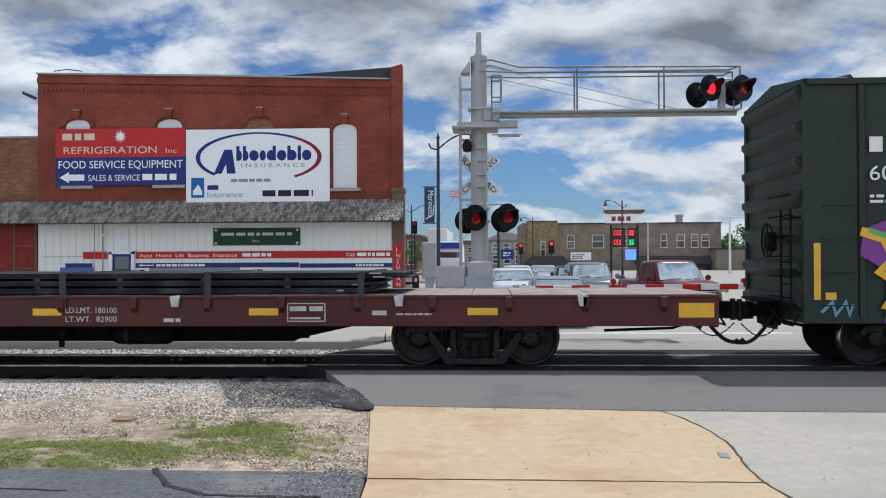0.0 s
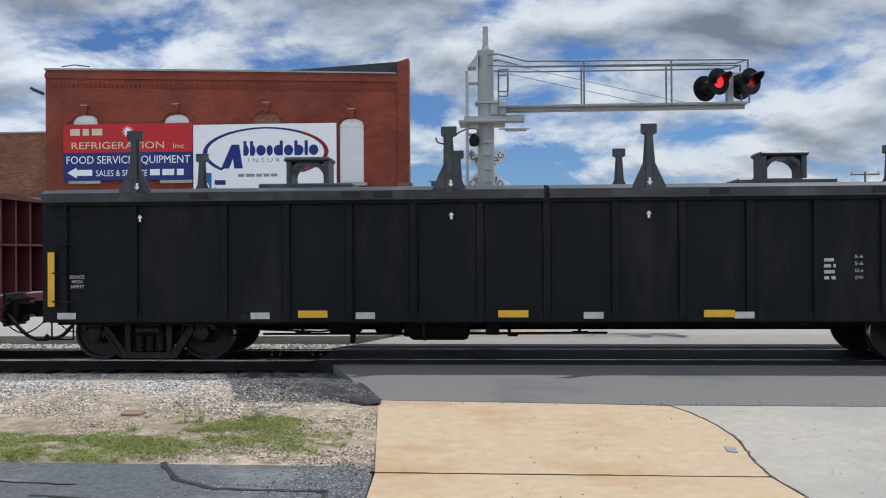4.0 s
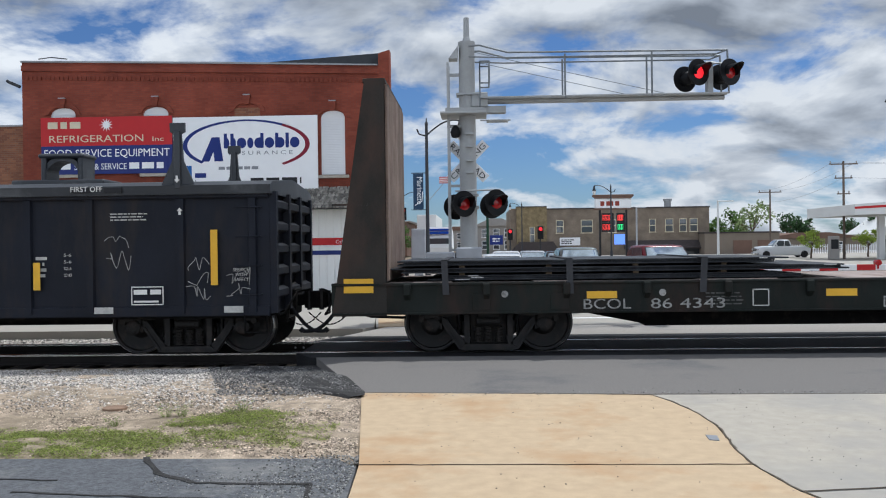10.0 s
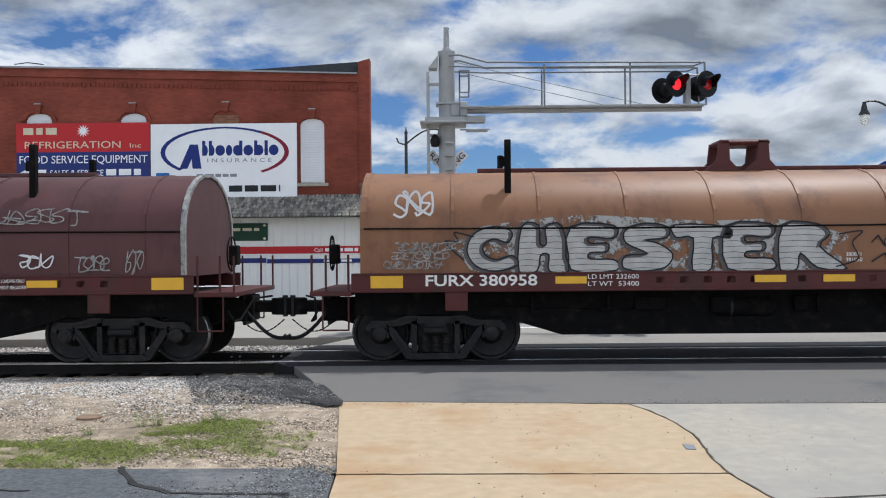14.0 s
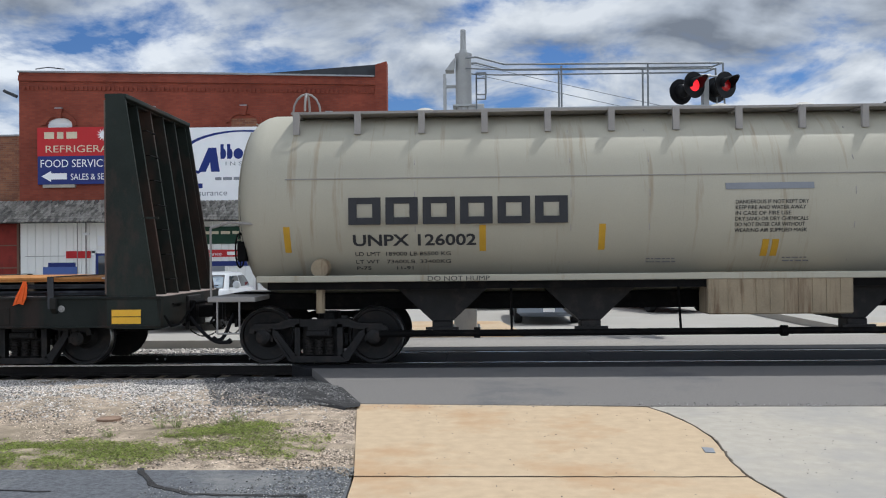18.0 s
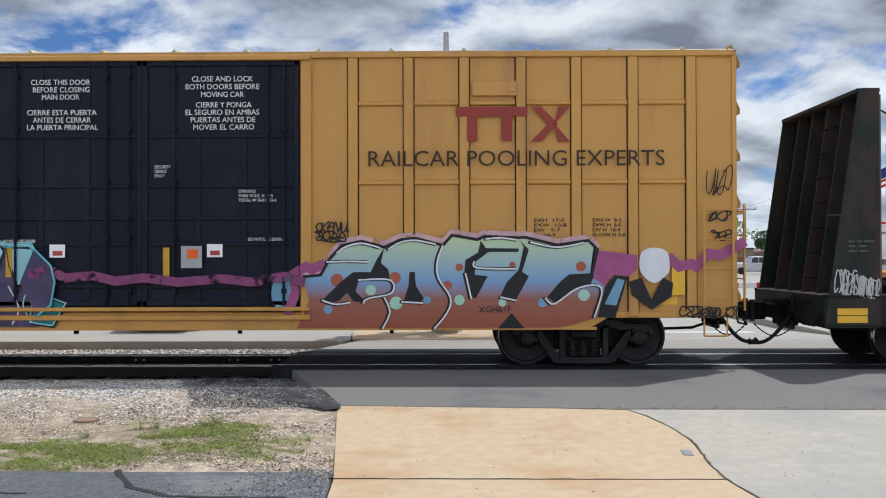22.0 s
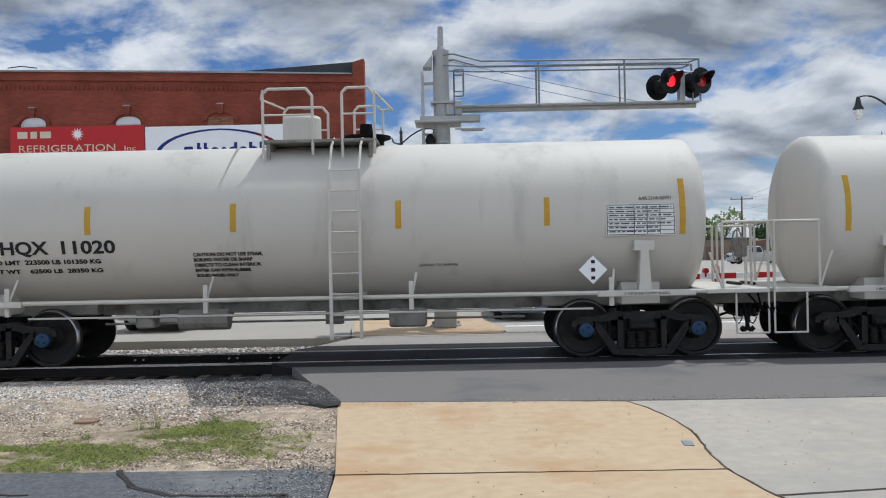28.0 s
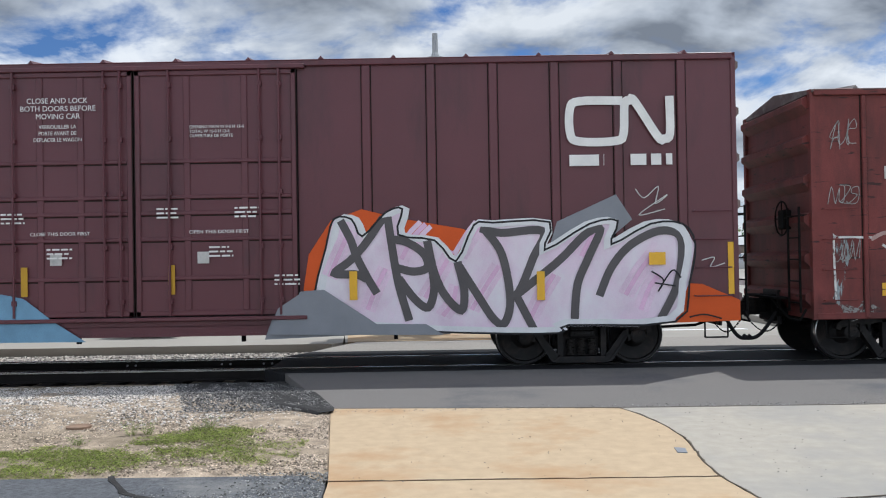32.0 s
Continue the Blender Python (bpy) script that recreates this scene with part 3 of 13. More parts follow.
def letters(body, height, deep=0.004, shear=0.0, wide=0.0, bold=0.0):
    """Lettering as a mesh that stands upright and faces -y: its foot at z = 0, its start at x = 0. wide: the width it is fitted to."""
    cu = bpy.data.curves.new("letters", "FONT")
    cu.body, cu.size, cu.extrude, cu.shear, cu.offset = body, height * 1.38, deep / 2, shear, bold
    cu.resolution_u = 3
    ob = bpy.data.objects.new("letters", cu)
    me = bpy.data.meshes.new_from_object(ob)
    bpy.data.objects.remove(ob)
    xs = [v.co.x for v in me.vertices] or [0, 1]
    k = wide / (max(xs) - min(xs)) if wide else 1.0
    me.transform(Matrix(((k, 0, 0, -min(xs) * k), (0, 0, -1, 0), (0, 1, 0, 0), (0, 0, 0, 1))))
    return me


def text(body, height, material, parent, x, y, z, name="lettering", wide=0.0, shear=0.0, bold=0.0, label=""):
    key = (body, height, wide, shear, bold, material.name)
    if key not in TEXTS:
        TEXTS[key] = letters(body, height, 0.004, shear, wide, bold)
        TEXTS[key].materials.append(material)
    return part(name, TEXTS[key], None, parent, label, (x, y, z))


def bars(parent, x, y, z, w, h, rows, material, name="lettering", gap=0.45, seed=1, label=""):
    """Writing too small to read, as a block of short plain bars."""
    rnd = random.Random(seed)
    b = Build()
    step = h / rows
    for r in range(rows):
        zz, xx = z + h - (r + 1) * step, x
        end = x + w * rnd.uniform(0.75, 1.0)
        while xx < end:
            l = min(rnd.uniform(0.6, 2.6) * step, end - xx)
            b.box(xx, xx + l, y - 0.002, y + 0.002, zz + step * gap * 0.5, zz + step * (1 - gap * 0.5))
            xx += l + step * 0.4
    return part(name, b, material, parent, label)


def curve(pts, n=5, closed=False):
    """A smooth line through points."""
    p = [pts[-1]] + list(pts) + list(pts[:2]) if closed else [pts[0]] + list(pts) + [pts[-1]]
    out = []
    for a, b, c, d in zip(p, p[1:], p[2:], p[3:]):
        for i in range(n):
            t = i / n
            out.append(tuple(0.5 * (2 * b[k] + (c[k] - a[k]) * t + (2 * a[k] - 5 * b[k] + 4 * c[k] - d[k]) * t * t + (3 * b[k] - a[k] - 3 * c[k] + d[k]) * t ** 3) for k in (0, 1)))
    out.append(p[-2] if not closed else out[0])
    return out


GLYPHS = (
    ((0.8, 0.85), (0.4, 1.0), (0.1, 0.8), (0.4, 0.55), (0.8, 0.35), (0.6, 0.05), (0.1, 0.1)),
    ((0.0, 0.0), (0.15, 1.0), (0.5, 0.15), (0.6, 0.1), (0.8, 1.0), (0.9, 0.1)),
    ((0.75, 0.8), (0.3, 0.95), (0.05, 0.5), (0.25, 0.05), (0.7, 0.1), (0.95, 0.3)),
    ((0.1, 0.0), (0.1, 1.0), (0.6, 0.9), (0.6, 0.6), (0.15, 0.5), (0.75, 0.0), (0.95, 0.1)),
    ((0.5, 0.9), (0.1, 0.55), (0.4, 0.05), (0.85, 0.45), (0.5, 0.92), (0.9, 0.95)),
    ((0.0, 0.9), (0.1, 0.2), (0.4, 0.0), (0.7, 0.3), (0.75, 0.95), (0.8, 0.1), (1.0, 0.05)),
    ((0.1, 0.5), (0.7, 0.6), (0.5, 0.95), (0.1, 0.6), (0.2, 0.1), (0.8, 0.05)),
    ((0.0, 0.0), (0.4, 1.0), (0.75, 0.0), (0.55, 0.4), (0.15, 0.4), (0.9, 0.45)),
    ((0.0, 0.9), (0.9, 0.95), (0.5, 0.9), (0.45, 0.0), (0.7, -0.1)),
    ((0.05, 0.95), (0.15, 0.0), (0.15, 0.5), (0.7, 0.95), (0.2, 0.5), (0.75, -0.05), (0.95, 0.1)),
)


def scribble(x, z, w, h, seed, n=9):
    """A quick hand-written tag of looping strokes, as one line."""
    r = random.Random(seed)
    k = max(3, min(n, int(round(w / max(h, 0.05) * 1.5))))
    step, pts = w / k, []
    for i in range(k):
        rise = r.uniform(-0.08, 0.10) * h
        flip, drop = r.random() < 0.5, r.random() < 0.4
        for a, b in r.choice(GLYPHS):
            a, b = (1 - a if flip else a), (1 - b if drop else b)
            pts.append((x + step * (i + a * 1.45 - 0.2) + 0.12 * h * b + r.uniform(-0.03, 0.03) * step, z + rise + h * (b * r.uniform(0.9, 1.05))))
    return curve(pts, 4)


def stroke(pts, width, y, k=0.002):
    """A painted line of even width through points of the x-z plane; later stretches lie a hair above earlier ones."""
    b, left, right = Build(), [], []
    n = len(pts)
    for i, (x, z) in enumerate(pts):
        (xa, za), (xb, zb) = pts[max(0, i - 1)], pts[min(n - 1, i + 1)]
        d0, d1 = math.hypot(x - xa, z - za), math.hypot(xb - x, zb - z)
        ux, uz = ((x - xa) / d0, (z - za) / d0) if d0 > 1e-6 else ((xb - x) / d1, (zb - z) / d1)
        vx, vz = ((xb - x) / d1, (zb - z) / d1) if d1 > 1e-6 else (ux, uz)
        mx, mz = -(uz + vz), ux + vx
        l = math.hypot(mx, mz)
        mx, mz = (mx / l, mz / l) if l > 0.2 else (-uz, ux)
        e = width / 2 / max(0.55, -uz * mx + ux * mz)
        yy = y - k - 0.0003 * i
        ex, ez = (-ux * width * 0.3, -uz * width * 0.3) if i == 0 else (vx * width * 0.3, vz * width * 0.3) if i == n - 1 else (0, 0)
        left.append((x + ex + mx * e, yy, z + ez + mz * e)), right.append((x + ex - mx * e, yy, z + ez - mz * e))
    return b.add(left + right, [(i, i + 1, n + i + 1, n + i) for i in range(n - 1)])


def fill(car, pts, material, y, label="", name="graffiti"):
    """A flat painted shape; a fan of thin wedges lets it be hollow-sided."""
    bm = bmesh.new()
    ring = [bm.verts.new((a, y, c)) for a, c in pts]
    bmesh.ops.triangle_fill(bm, edges=[bm.edges.new((ring[i], ring[(i + 1) % len(ring)])) for i in range(len(ring))], use_beauty=True)
    bmesh.ops.recalc_face_normals(bm, faces=bm.faces)
    me = bpy.data.meshes.new(name)
    bm.to_mesh(me)
    bm.free()
    me.materials.append(material)
    return part(name, me, None, car, label)


def shrink(pts, k):
    cx, cz = sum(a for a, c in pts) / len(pts), sum(c for a, c in pts) / len(pts)
    return [(cx + (a - cx) * k, cz + (c - cz) * k) for a, c in pts]


# ---- the train ----
YC, YN = 14.74, -1.52          # track centre line; near side of a car in its own space
SPEED = ((0, 8.133), (2, 8.143), (4.5, 8.165), (6, 8.170), (7, 8.161), (8, 8.138), (9, 8.101), (10, 8.059), (11, 8.018), (12, 7.982),
         (13, 7.957), (14, 7.948), (17, 7.955), (19, 7.929), (21, 7.894), (23, 7.863), (25, 7.811), (26.5, 7.777), (28, 7.748), (30, 7.727), (32, 7.711))
STEP = 0.05
GONE = [0.0]
for i in range(int(32 / STEP) + 2):
    v0, v1 = (float(np.interp(t, [a for a, b in SPEED], [b for a, b in SPEED])) for t in (i * STEP, (i + 1) * STEP))
    GONE.append(GONE[-1] + (v0 + v1) / 2 * STEP)


def run(t):
    """Metres that the train has gone by t seconds."""
    i = min(int(t / STEP), len(GONE) - 2)
    return GONE[i] + (GONE[i + 1] - GONE[i]) * (t / STEP - i)


RIDERS, WHEELS = [], []


def rider(name, u, label, category, group=""):
    ob = thing(name, (u, YC, 0), label, category, group)
    RIDERS.append((ob, u))
    return ob


def wheelset_mesh(cap):
    b = Build()
    for s in (-1, 1):
        b.k = 0
        b.lathe([(s * 0.68, 0.085), (s * 0.69, 0.40), (s * 0.685, 0.425), (s * 0.69, 0.485), (s * 0.715, 0.478), (s * 0.728, 0.461)], n=36, caps=False)
        b.k = 1
        b.lathe([(s * 0.728, 0.461), (s * 0.812, 0.455), (s * 0.824, 0.442)], n=36, caps=False)
        b.k = 0
        b.lathe([(s * 0.824, 0.442), (s * 0.815, 0.405), (s * 0.775, 0.39), (s * 0.752, 0.20), (s * 0.80, 0.15), (s * 0.82, 0.12), (s * 1.0, 0.085)], n=36, caps=False)
        b.k = 2
        b.lathe([(s * 1.0, 0.115), (s * 1.10, 0.115), (s * 1.115, 0.085), (s * 1.12, 0.03)], n=16)
        b.k = 0
        for i in range(3):
            a = 2 * math.pi * i / 3
            b.cyl((0.06 * math.cos(a), s * 1.115, 0.06 * math.sin(a)), (0.06 * math.cos(a), s * 1.135, 0.06 * math.sin(a)), 0.016, 6)
    b.k = 0
    b.cyl((0, -0.75, 0), (0, 0.75, 0), 0.085, 12)
    return b.mesh("wheelset", [M["wheel"], M["tread"], cap], True)


def truck_mesh():
    b = Build()
    for s in (-1, 1):
        y0, y1 = sorted((s * 0.95, s * 1.07))
        yr0, yr1 = sorted((s * 0.93, s * 1.095))
        for m in (-1, 1):
            # upper chord dips from the middle and rises over the bearing, lower chord runs down to the spring seat
            b.prism([(m * 0.30, 0.60), (m * 0.30, 0.73), (m * 0.46, 0.73), (m * 0.62, 0.67), (m * 0.76, 0.655), (m * 1.02, 0.655), (m * 1.10, 0.60), (m * 1.12, 0.52), (m * 1.04, 0.50), (m * 1.02, 0.575), (m * 0.76, 0.575), (m * 0.56, 0.585), (m * 0.44, 0.62)], "y", y0, y1)
            b.prism([(m * 0.46, 0.075), (m * 0.34, 0.16), (m * 0.42, 0.22), (m * 0.66, 0.545), (m * 0.76, 0.585), (m * 0.78, 0.50), (m * 0.72, 0.46)], "y", y0, y1)
            b.prism([(m * 0.30, 0.12), (m * 0.30, 0.66), (m * 0.385, 0.66), (m * 0.385, 0.14)], "y", y0, y1)
            # ribs along the edges of the casting
            b.prism([(m * 0.30, 0.70), (m * 0.30, 0.745), (m * 0.47, 0.745), (m * 0.63, 0.685), (m * 0.77, 0.67), (m * 1.03, 0.67), (m * 1.03, 0.635), (m * 0.77, 0.635), (m * 0.61, 0.645), (m * 0.46, 0.70)], "y", yr0, yr1)
            b.prism([(m * 0.47, 0.065), (m * 0.73, 0.455), (m * 0.70, 0.475), (m * 0.44, 0.095)], "y", yr0, yr1)
            b.prism([(m * 0.74, 0.38), (m * 0.74, 0.60), (m * 0.79, 0.60), (m * 0.79, 0.40)], "y", y0, y1)
            b.box(m * 0.89 - 0.13, m * 0.89 + 0.13, y0 + 0.01, y1 - 0.01, 0.535, 0.60, 0.01)
            # brake shoe hanger and beam
            b.box(m * 0.40 - 0.04, m * 0.40 + 0.04, s * 0.72 - 0.05, s * 0.72 + 0.05, 0.28, 0.50, 0.01)
        b.prism([(-0.47, 0.075), (-0.36, 0.15), (0.36, 0.15), (0.47, 0.075), (0.40, 0.055), (-0.40, 0.055)], "y", yr0, yr1)
        b.prism([(-0.32, 0.62), (-0.31, 0.735), (0.31, 0.735), (0.32, 0.62)], "y", y0, y1)
        b.box(-0.20, 0.20, s * 1.10 - 0.035, s * 1.10 + 0.035, 0.46, 0.57, 0.02)
        b.box(-0.13, 0.13, s * 1.14 - 0.012, s * 1.14 + 0.012, 0.49, 0.54, 0.006)
    b.box(-0.20, 0.20, -1.06, 1.06, 0.44, 0.66, 0.03)
    b.cyl((0, 0, 0.66), (0, 0, 0.80), 0.2, 14)
    for s in (-1, 1):
        b.box(-0.29, 0.29, *sorted((s * 0.80, s * 0.90)), 0.10, 0.62, 0.01)
    for m in (-1, 1):
        b.box(m * 0.33 - 0.05, m * 0.33 + 0.05, -0.85, 0.85, 0.33, 0.43, 0.01)
    return b.mesh("truck", M["truck_iron"])


def spring_mesh():
    b = Build()
    coil = []
    for i in range(6):
        z = 0.165 + i * 0.045
        coil += [(z, 0.045), (z + 0.006, 0.066), (z + 0.022, 0.066), (z + 0.028, 0.045)]
    b.lathe(coil, "z", 10)
    return b.mesh("spring", M["spring"])


WHEEL_MESH = {"iron": wheelset_mesh(M["wheel"]), "blue": wheelset_mesh(M["blue_cap"])}
TRUCK_MESH, SPRING_MESH = truck_mesh(), spring_mesh()


def trucks(car, *xs, cap="iron"):
    u = [r for ob, r in RIDERS if ob == car][0]
    for x in xs:
        tr = part("truck", TRUCK_MESH, None, car, "", (x, 0, 0))
        for s in (-1, 1):
            for k in (-0.17, 0, 0.17):
                part("spring", SPRING_MESH, None, tr, "", (k, s * 1.0, 0))
        for m in (-0.889, 0.889):
            w = part("wheelset", WHEEL_MESH[cap], None, tr, "", (m, 0, 0.457))
            WHEELS.append((w, m, u + x + m))


def couplers(car, half, reach, z=0.82):
    for s in (-1, 1):
        b = Build()
        b.box(min(s * (half - 0.3), s * (half + reach - 0.28)), max(s * (half - 0.3), s * (half + reach - 0.28)), -0.085, 0.085, z - 0.10, z + 0.10, 0.02)
        e = half + reach
        b.prism([(s * (e - 0.30), -0.09), (s * (e - 0.18), -0.17), (s * (e + 0.02), -0.15), (s * (e + 0.03), -0.05), (s * (e - 0.08), -0.02),
                 (s * (e - 0.10), 0.03), (s * (e + 0.06), 0.07), (s * (e + 0.05), 0.16), (s * (e - 0.2), 0.15)], "z", z - 0.14, z + 0.14)
        b.box(s * (half + 0.02) - 0.12, s * (half + 0.02) + 0.12, -0.28, 0.28, z - 0.24, z + 0.2, 0.02)
        part("coupler", b, M["iron"], car)
        h = Build()
        pts = [(s * (half + 0.05), -0.30, z - 0.08)]
        for i in range(9):
            f = i / 8
            pts.append((s * (half + 0.08 + (reach - 0.06) * f), -0.30, z - 0.12 - 0.40 * math.sin(math.pi * min(f * 0.62, 0.5) )))
        h.tube(pts, 0.032, 8)
        h.cyl(pts[-1], (pts[-1][0] + s * 0.05, -0.30, pts[-1][2] + 0.04), 0.045, 8)
        part("air_hose", h, M["rubber"], car, "black rubber air hose")
        r = Build()
        r.tube([(s * (half + 0.02), YN + 0.1, z + 0.02), (s * (half + 0.12), YN + 0.1, z - 0.15), (s * (half + 0.12), YN + 0.5, z - 0.15),
                (s * (half + 0.22), -0.5, z + 0.16), (s * (half + reach * 0.6), -0.1, z + 0.18)], 0.018, 6)
        part("uncoupling_lever", r, M["iron"], car)
        k = Build().tube([(s * (half - 1.6), -0.62, z - 0.30), (s * (half - 0.5), -0.62, z - 0.26), (s * (half - 0.1), -0.42, z - 0.16), (s * (half + 0.06), -0.30, z - 0.08)], 0.024, 6)
        k.box(s * half - 0.05, s * half + 0.05, -0.36, -0.25, z - 0.16, z - 0.02, 0.012)
        part("brake_pipe", k, M["iron"], car)
        part("striker_plate", Build().box(*sorted((s * (half - 0.02), s * (half + 0.04))), -0.34, 0.34, z - 0.30, z + 0.28, 0.015), M["truck_iron"], car)
        c = Build()
        n = 12
        for q in range(n):
            f0, f1 = q / n, (q + 0.8) / n
            hang = lambda f: (s * (half - 0.1 + (reach + 0.05) * f), -0.20, z - 0.20 - 0.22 * math.sin(math.pi * f))
            c.cyl(hang(f0), hang(f1), 0.013, 5)
        part("hose_chain", c, M["iron"], car, "sagging iron chain")
        part("coupler_knuckle", Build().cyl((s * (half + reach - 0.06), -0.12, z - 0.17), (s * (half + reach - 0.06), -0.12, z + 0.19), 0.045, 10), M["truck_iron"], car)


def plate(car, x, z, w=0.46, h=0.11, y=YN, double=False, name="reflector"):
    b = Build()
    if double:
        b.box(x, x + w, y - 0.006, y - 0.002, z, z + h * 0.47).box(x, x + w, y - 0.006, y - 0.002, z + h * 0.53, z + h)
    else:
        b.box(x, x + w, y - 0.006, y - 0.002, z, z + h)
    part(name, b, M["yellow_plate"], car, "yellow reflective strip")


def sheet(car, x0, x1, z0, z1, material, y=YN, name="panel", lift=0.004, label=""):
    return part(name, Build().box(x0, x1, y - lift, y - lift + 0.003, z0, z1), material, car, label)


def boxframe(car, x0, x1, z0, z1, material, y=YN, w=0.016, name="stencil_frame", cross=True):
    b = Build()
    for a in ((x0, x1, z0, z0 + w), (x0, x1, z1 - w, z1), (x0, x0 + w, z0, z1), (x1 - w, x1, z0, z1)):
        b.box(a[0], a[1], y - 0.005, y - 0.002, a[2], a[3])
    if cross:
        zm, xm = z0 + (z1 - z0) * 0.5, x0 + (x1 - x0) * 0.55
        b.box(x0 + 0.04, xm - 0.03, y - 0.005, y - 0.002, zm + 0.02, z1 - 0.05).box(xm + 0.02, x1 - 0.04, y - 0.005, y - 0.002, zm + 0.02, z1 - 0.05)
        b.box(x0 + 0.04, x1 - 0.08, y - 0.005, y - 0.002, z0 + 0.04, z0 + 0.07)
    part(name, b, material, car)


def ladder(car, x, z0, z1, w=0.40, rungs=5, y=YN, material=None, name="ladder", rails=True, off=0.07):
    b = Build()
    for i in range(rungs):
        z = z0 + (z1 - z0) * i / max(rungs - 1, 1)
        b.tube([(x, y, z), (x, y - off, z), (x + w, y - off, z), (x + w, y, z)], 0.011, 5)
        if not rails:
            part("grab_iron", b, material or M["iron"], car)
            b = Build()
    if not rails:
        return None
    if rails:
        for xx in (x, x + w):
            b.box(xx - 0.018, xx + 0.018, y - off - 0.006, y - off + 0.006, z0 - 0.1, z1 + 0.1)
    return part(name, b, material or M["iron"], car)


def step_iron(car, x, z, w=0.35, y=YN + 0.03, drop=0.28, material=None):
    b = Build().tube([(x, y, z), (x, y, z - drop), (x + w, y, z - drop), (x + w, y, z)], 0.014, 5)
    part("sill_step", b, material or M["iron"], car)


def hand_brake(car, x, y, z, r=0.28, material=None):
    b = Build()
    n = 16
    ring = [(x, y + r * math.cos(2 * math.pi * i / n), z + r * math.sin(2 * math.pi * i / n)) for i in range(n + 1)]
    b.tube(ring, 0.014, 5)
    for i in range(4):
        b.cyl((x, y, z), ring[i * 4], 0.011, 5)
    b.box(x - 0.02, x + 0.12, y - 0.12, y + 0.12, z - 0.18, z + 0.14, 0.02)
    part("hand_brake", b, material or M["iron"], car, "hand brake wheel")


DUNNAGE = Build().box(0, 0.09, -1.28, 1.26, 0, 0.035).mesh("dunnage", M["dunnage"])


def bar_stack(u, x0, x1, z0, layers, thick, seed, name="steel_load", rusty=0, ragged=0.15, straps=(), label="stack of long dark steel bars strapped to a flat car", width=1.30):
    """A load of long thin steel sheets in lifts on dunnage, ends staggered, held down with straps."""
    rnd = random.Random(seed)
    ob = rider(name, u, label, "steel load", "steel loads on the flat cars")
    tall = layers * thick * 0.95 + (layers + 1) // 2 * 0.035
    lifts = max(2, round(tall / 0.105))
    z, step = z0, tall / lifts
    for i in range(lifts):
        ea, ec = x0 + rnd.uniform(-1, 1) * ragged, x1 + rnd.uniform(-1, 1) * ragged
        room, top = step - 0.034, i == lifts - 1
        if i:
            x = x0 + 0.7
            while x < x1 - 0.5:
                part("dunnage", DUNNAGE, None, ob, "", (x, rnd.uniform(-0.03, 0.03), z - 0.034))
                x += 1.35
        n = 3 if not rusty else 2
        for k in range(n):
            d = room / n
            a, c = ea + rnd.uniform(-0.22, 0.22), ec + rnd.uniform(-0.22, 0.22)
            y = -width + rnd.uniform(-0.05, 0.03)
            edge = M["steel_rusty"] if rusty and i * n + k >= lifts * n - rusty * 2 else M["steel_dark"]
            for h in (0, 1):
                part("steel_sheet", Build().box(a + rnd.uniform(-0.05, 0.05), c + rnd.uniform(-0.05, 0.05), y + h * width, y + (h + 1) * width - 0.02, z + d * k + 0.002, z + d * (k + 1), 0.003), edge, ob)
            if rnd.random() < 0.45:
                tx = rnd.choice((a + rnd.uniform(0.02, 0.4), c - rnd.uniform(0.3, 0.6)))
                part("paper_tag", Build().box(tx, tx + rnd.uniform(0.10, 0.24), y - 0.008, y - 0.003, z + d * k + 0.006, z + d * (k + 1) - 0.004), M["faded_white"], ob, "white paper tag on the steel")
        z += step
    z -= 0.03
    for sx in straps:
        b = Build()
        lean = rnd.uniform(-0.03, 0.06)
        b.prism([(sx, 0.96), (sx + 0.10, 0.96), (sx + 0.10 + lean, z + 0.012), (sx + lean, z + 0.012)], "y", -1.56, -1.545)
        b.box(sx + lean, sx + 0.10 + lean, -1.56, 1.56, z + 0.004, z + 0.016).box(sx, sx + 0.10, 1.545, 1.56, 0.98, z + 0.012)
        part("strap", b, M["strap"], ob, "grey steel strap")
    return ob


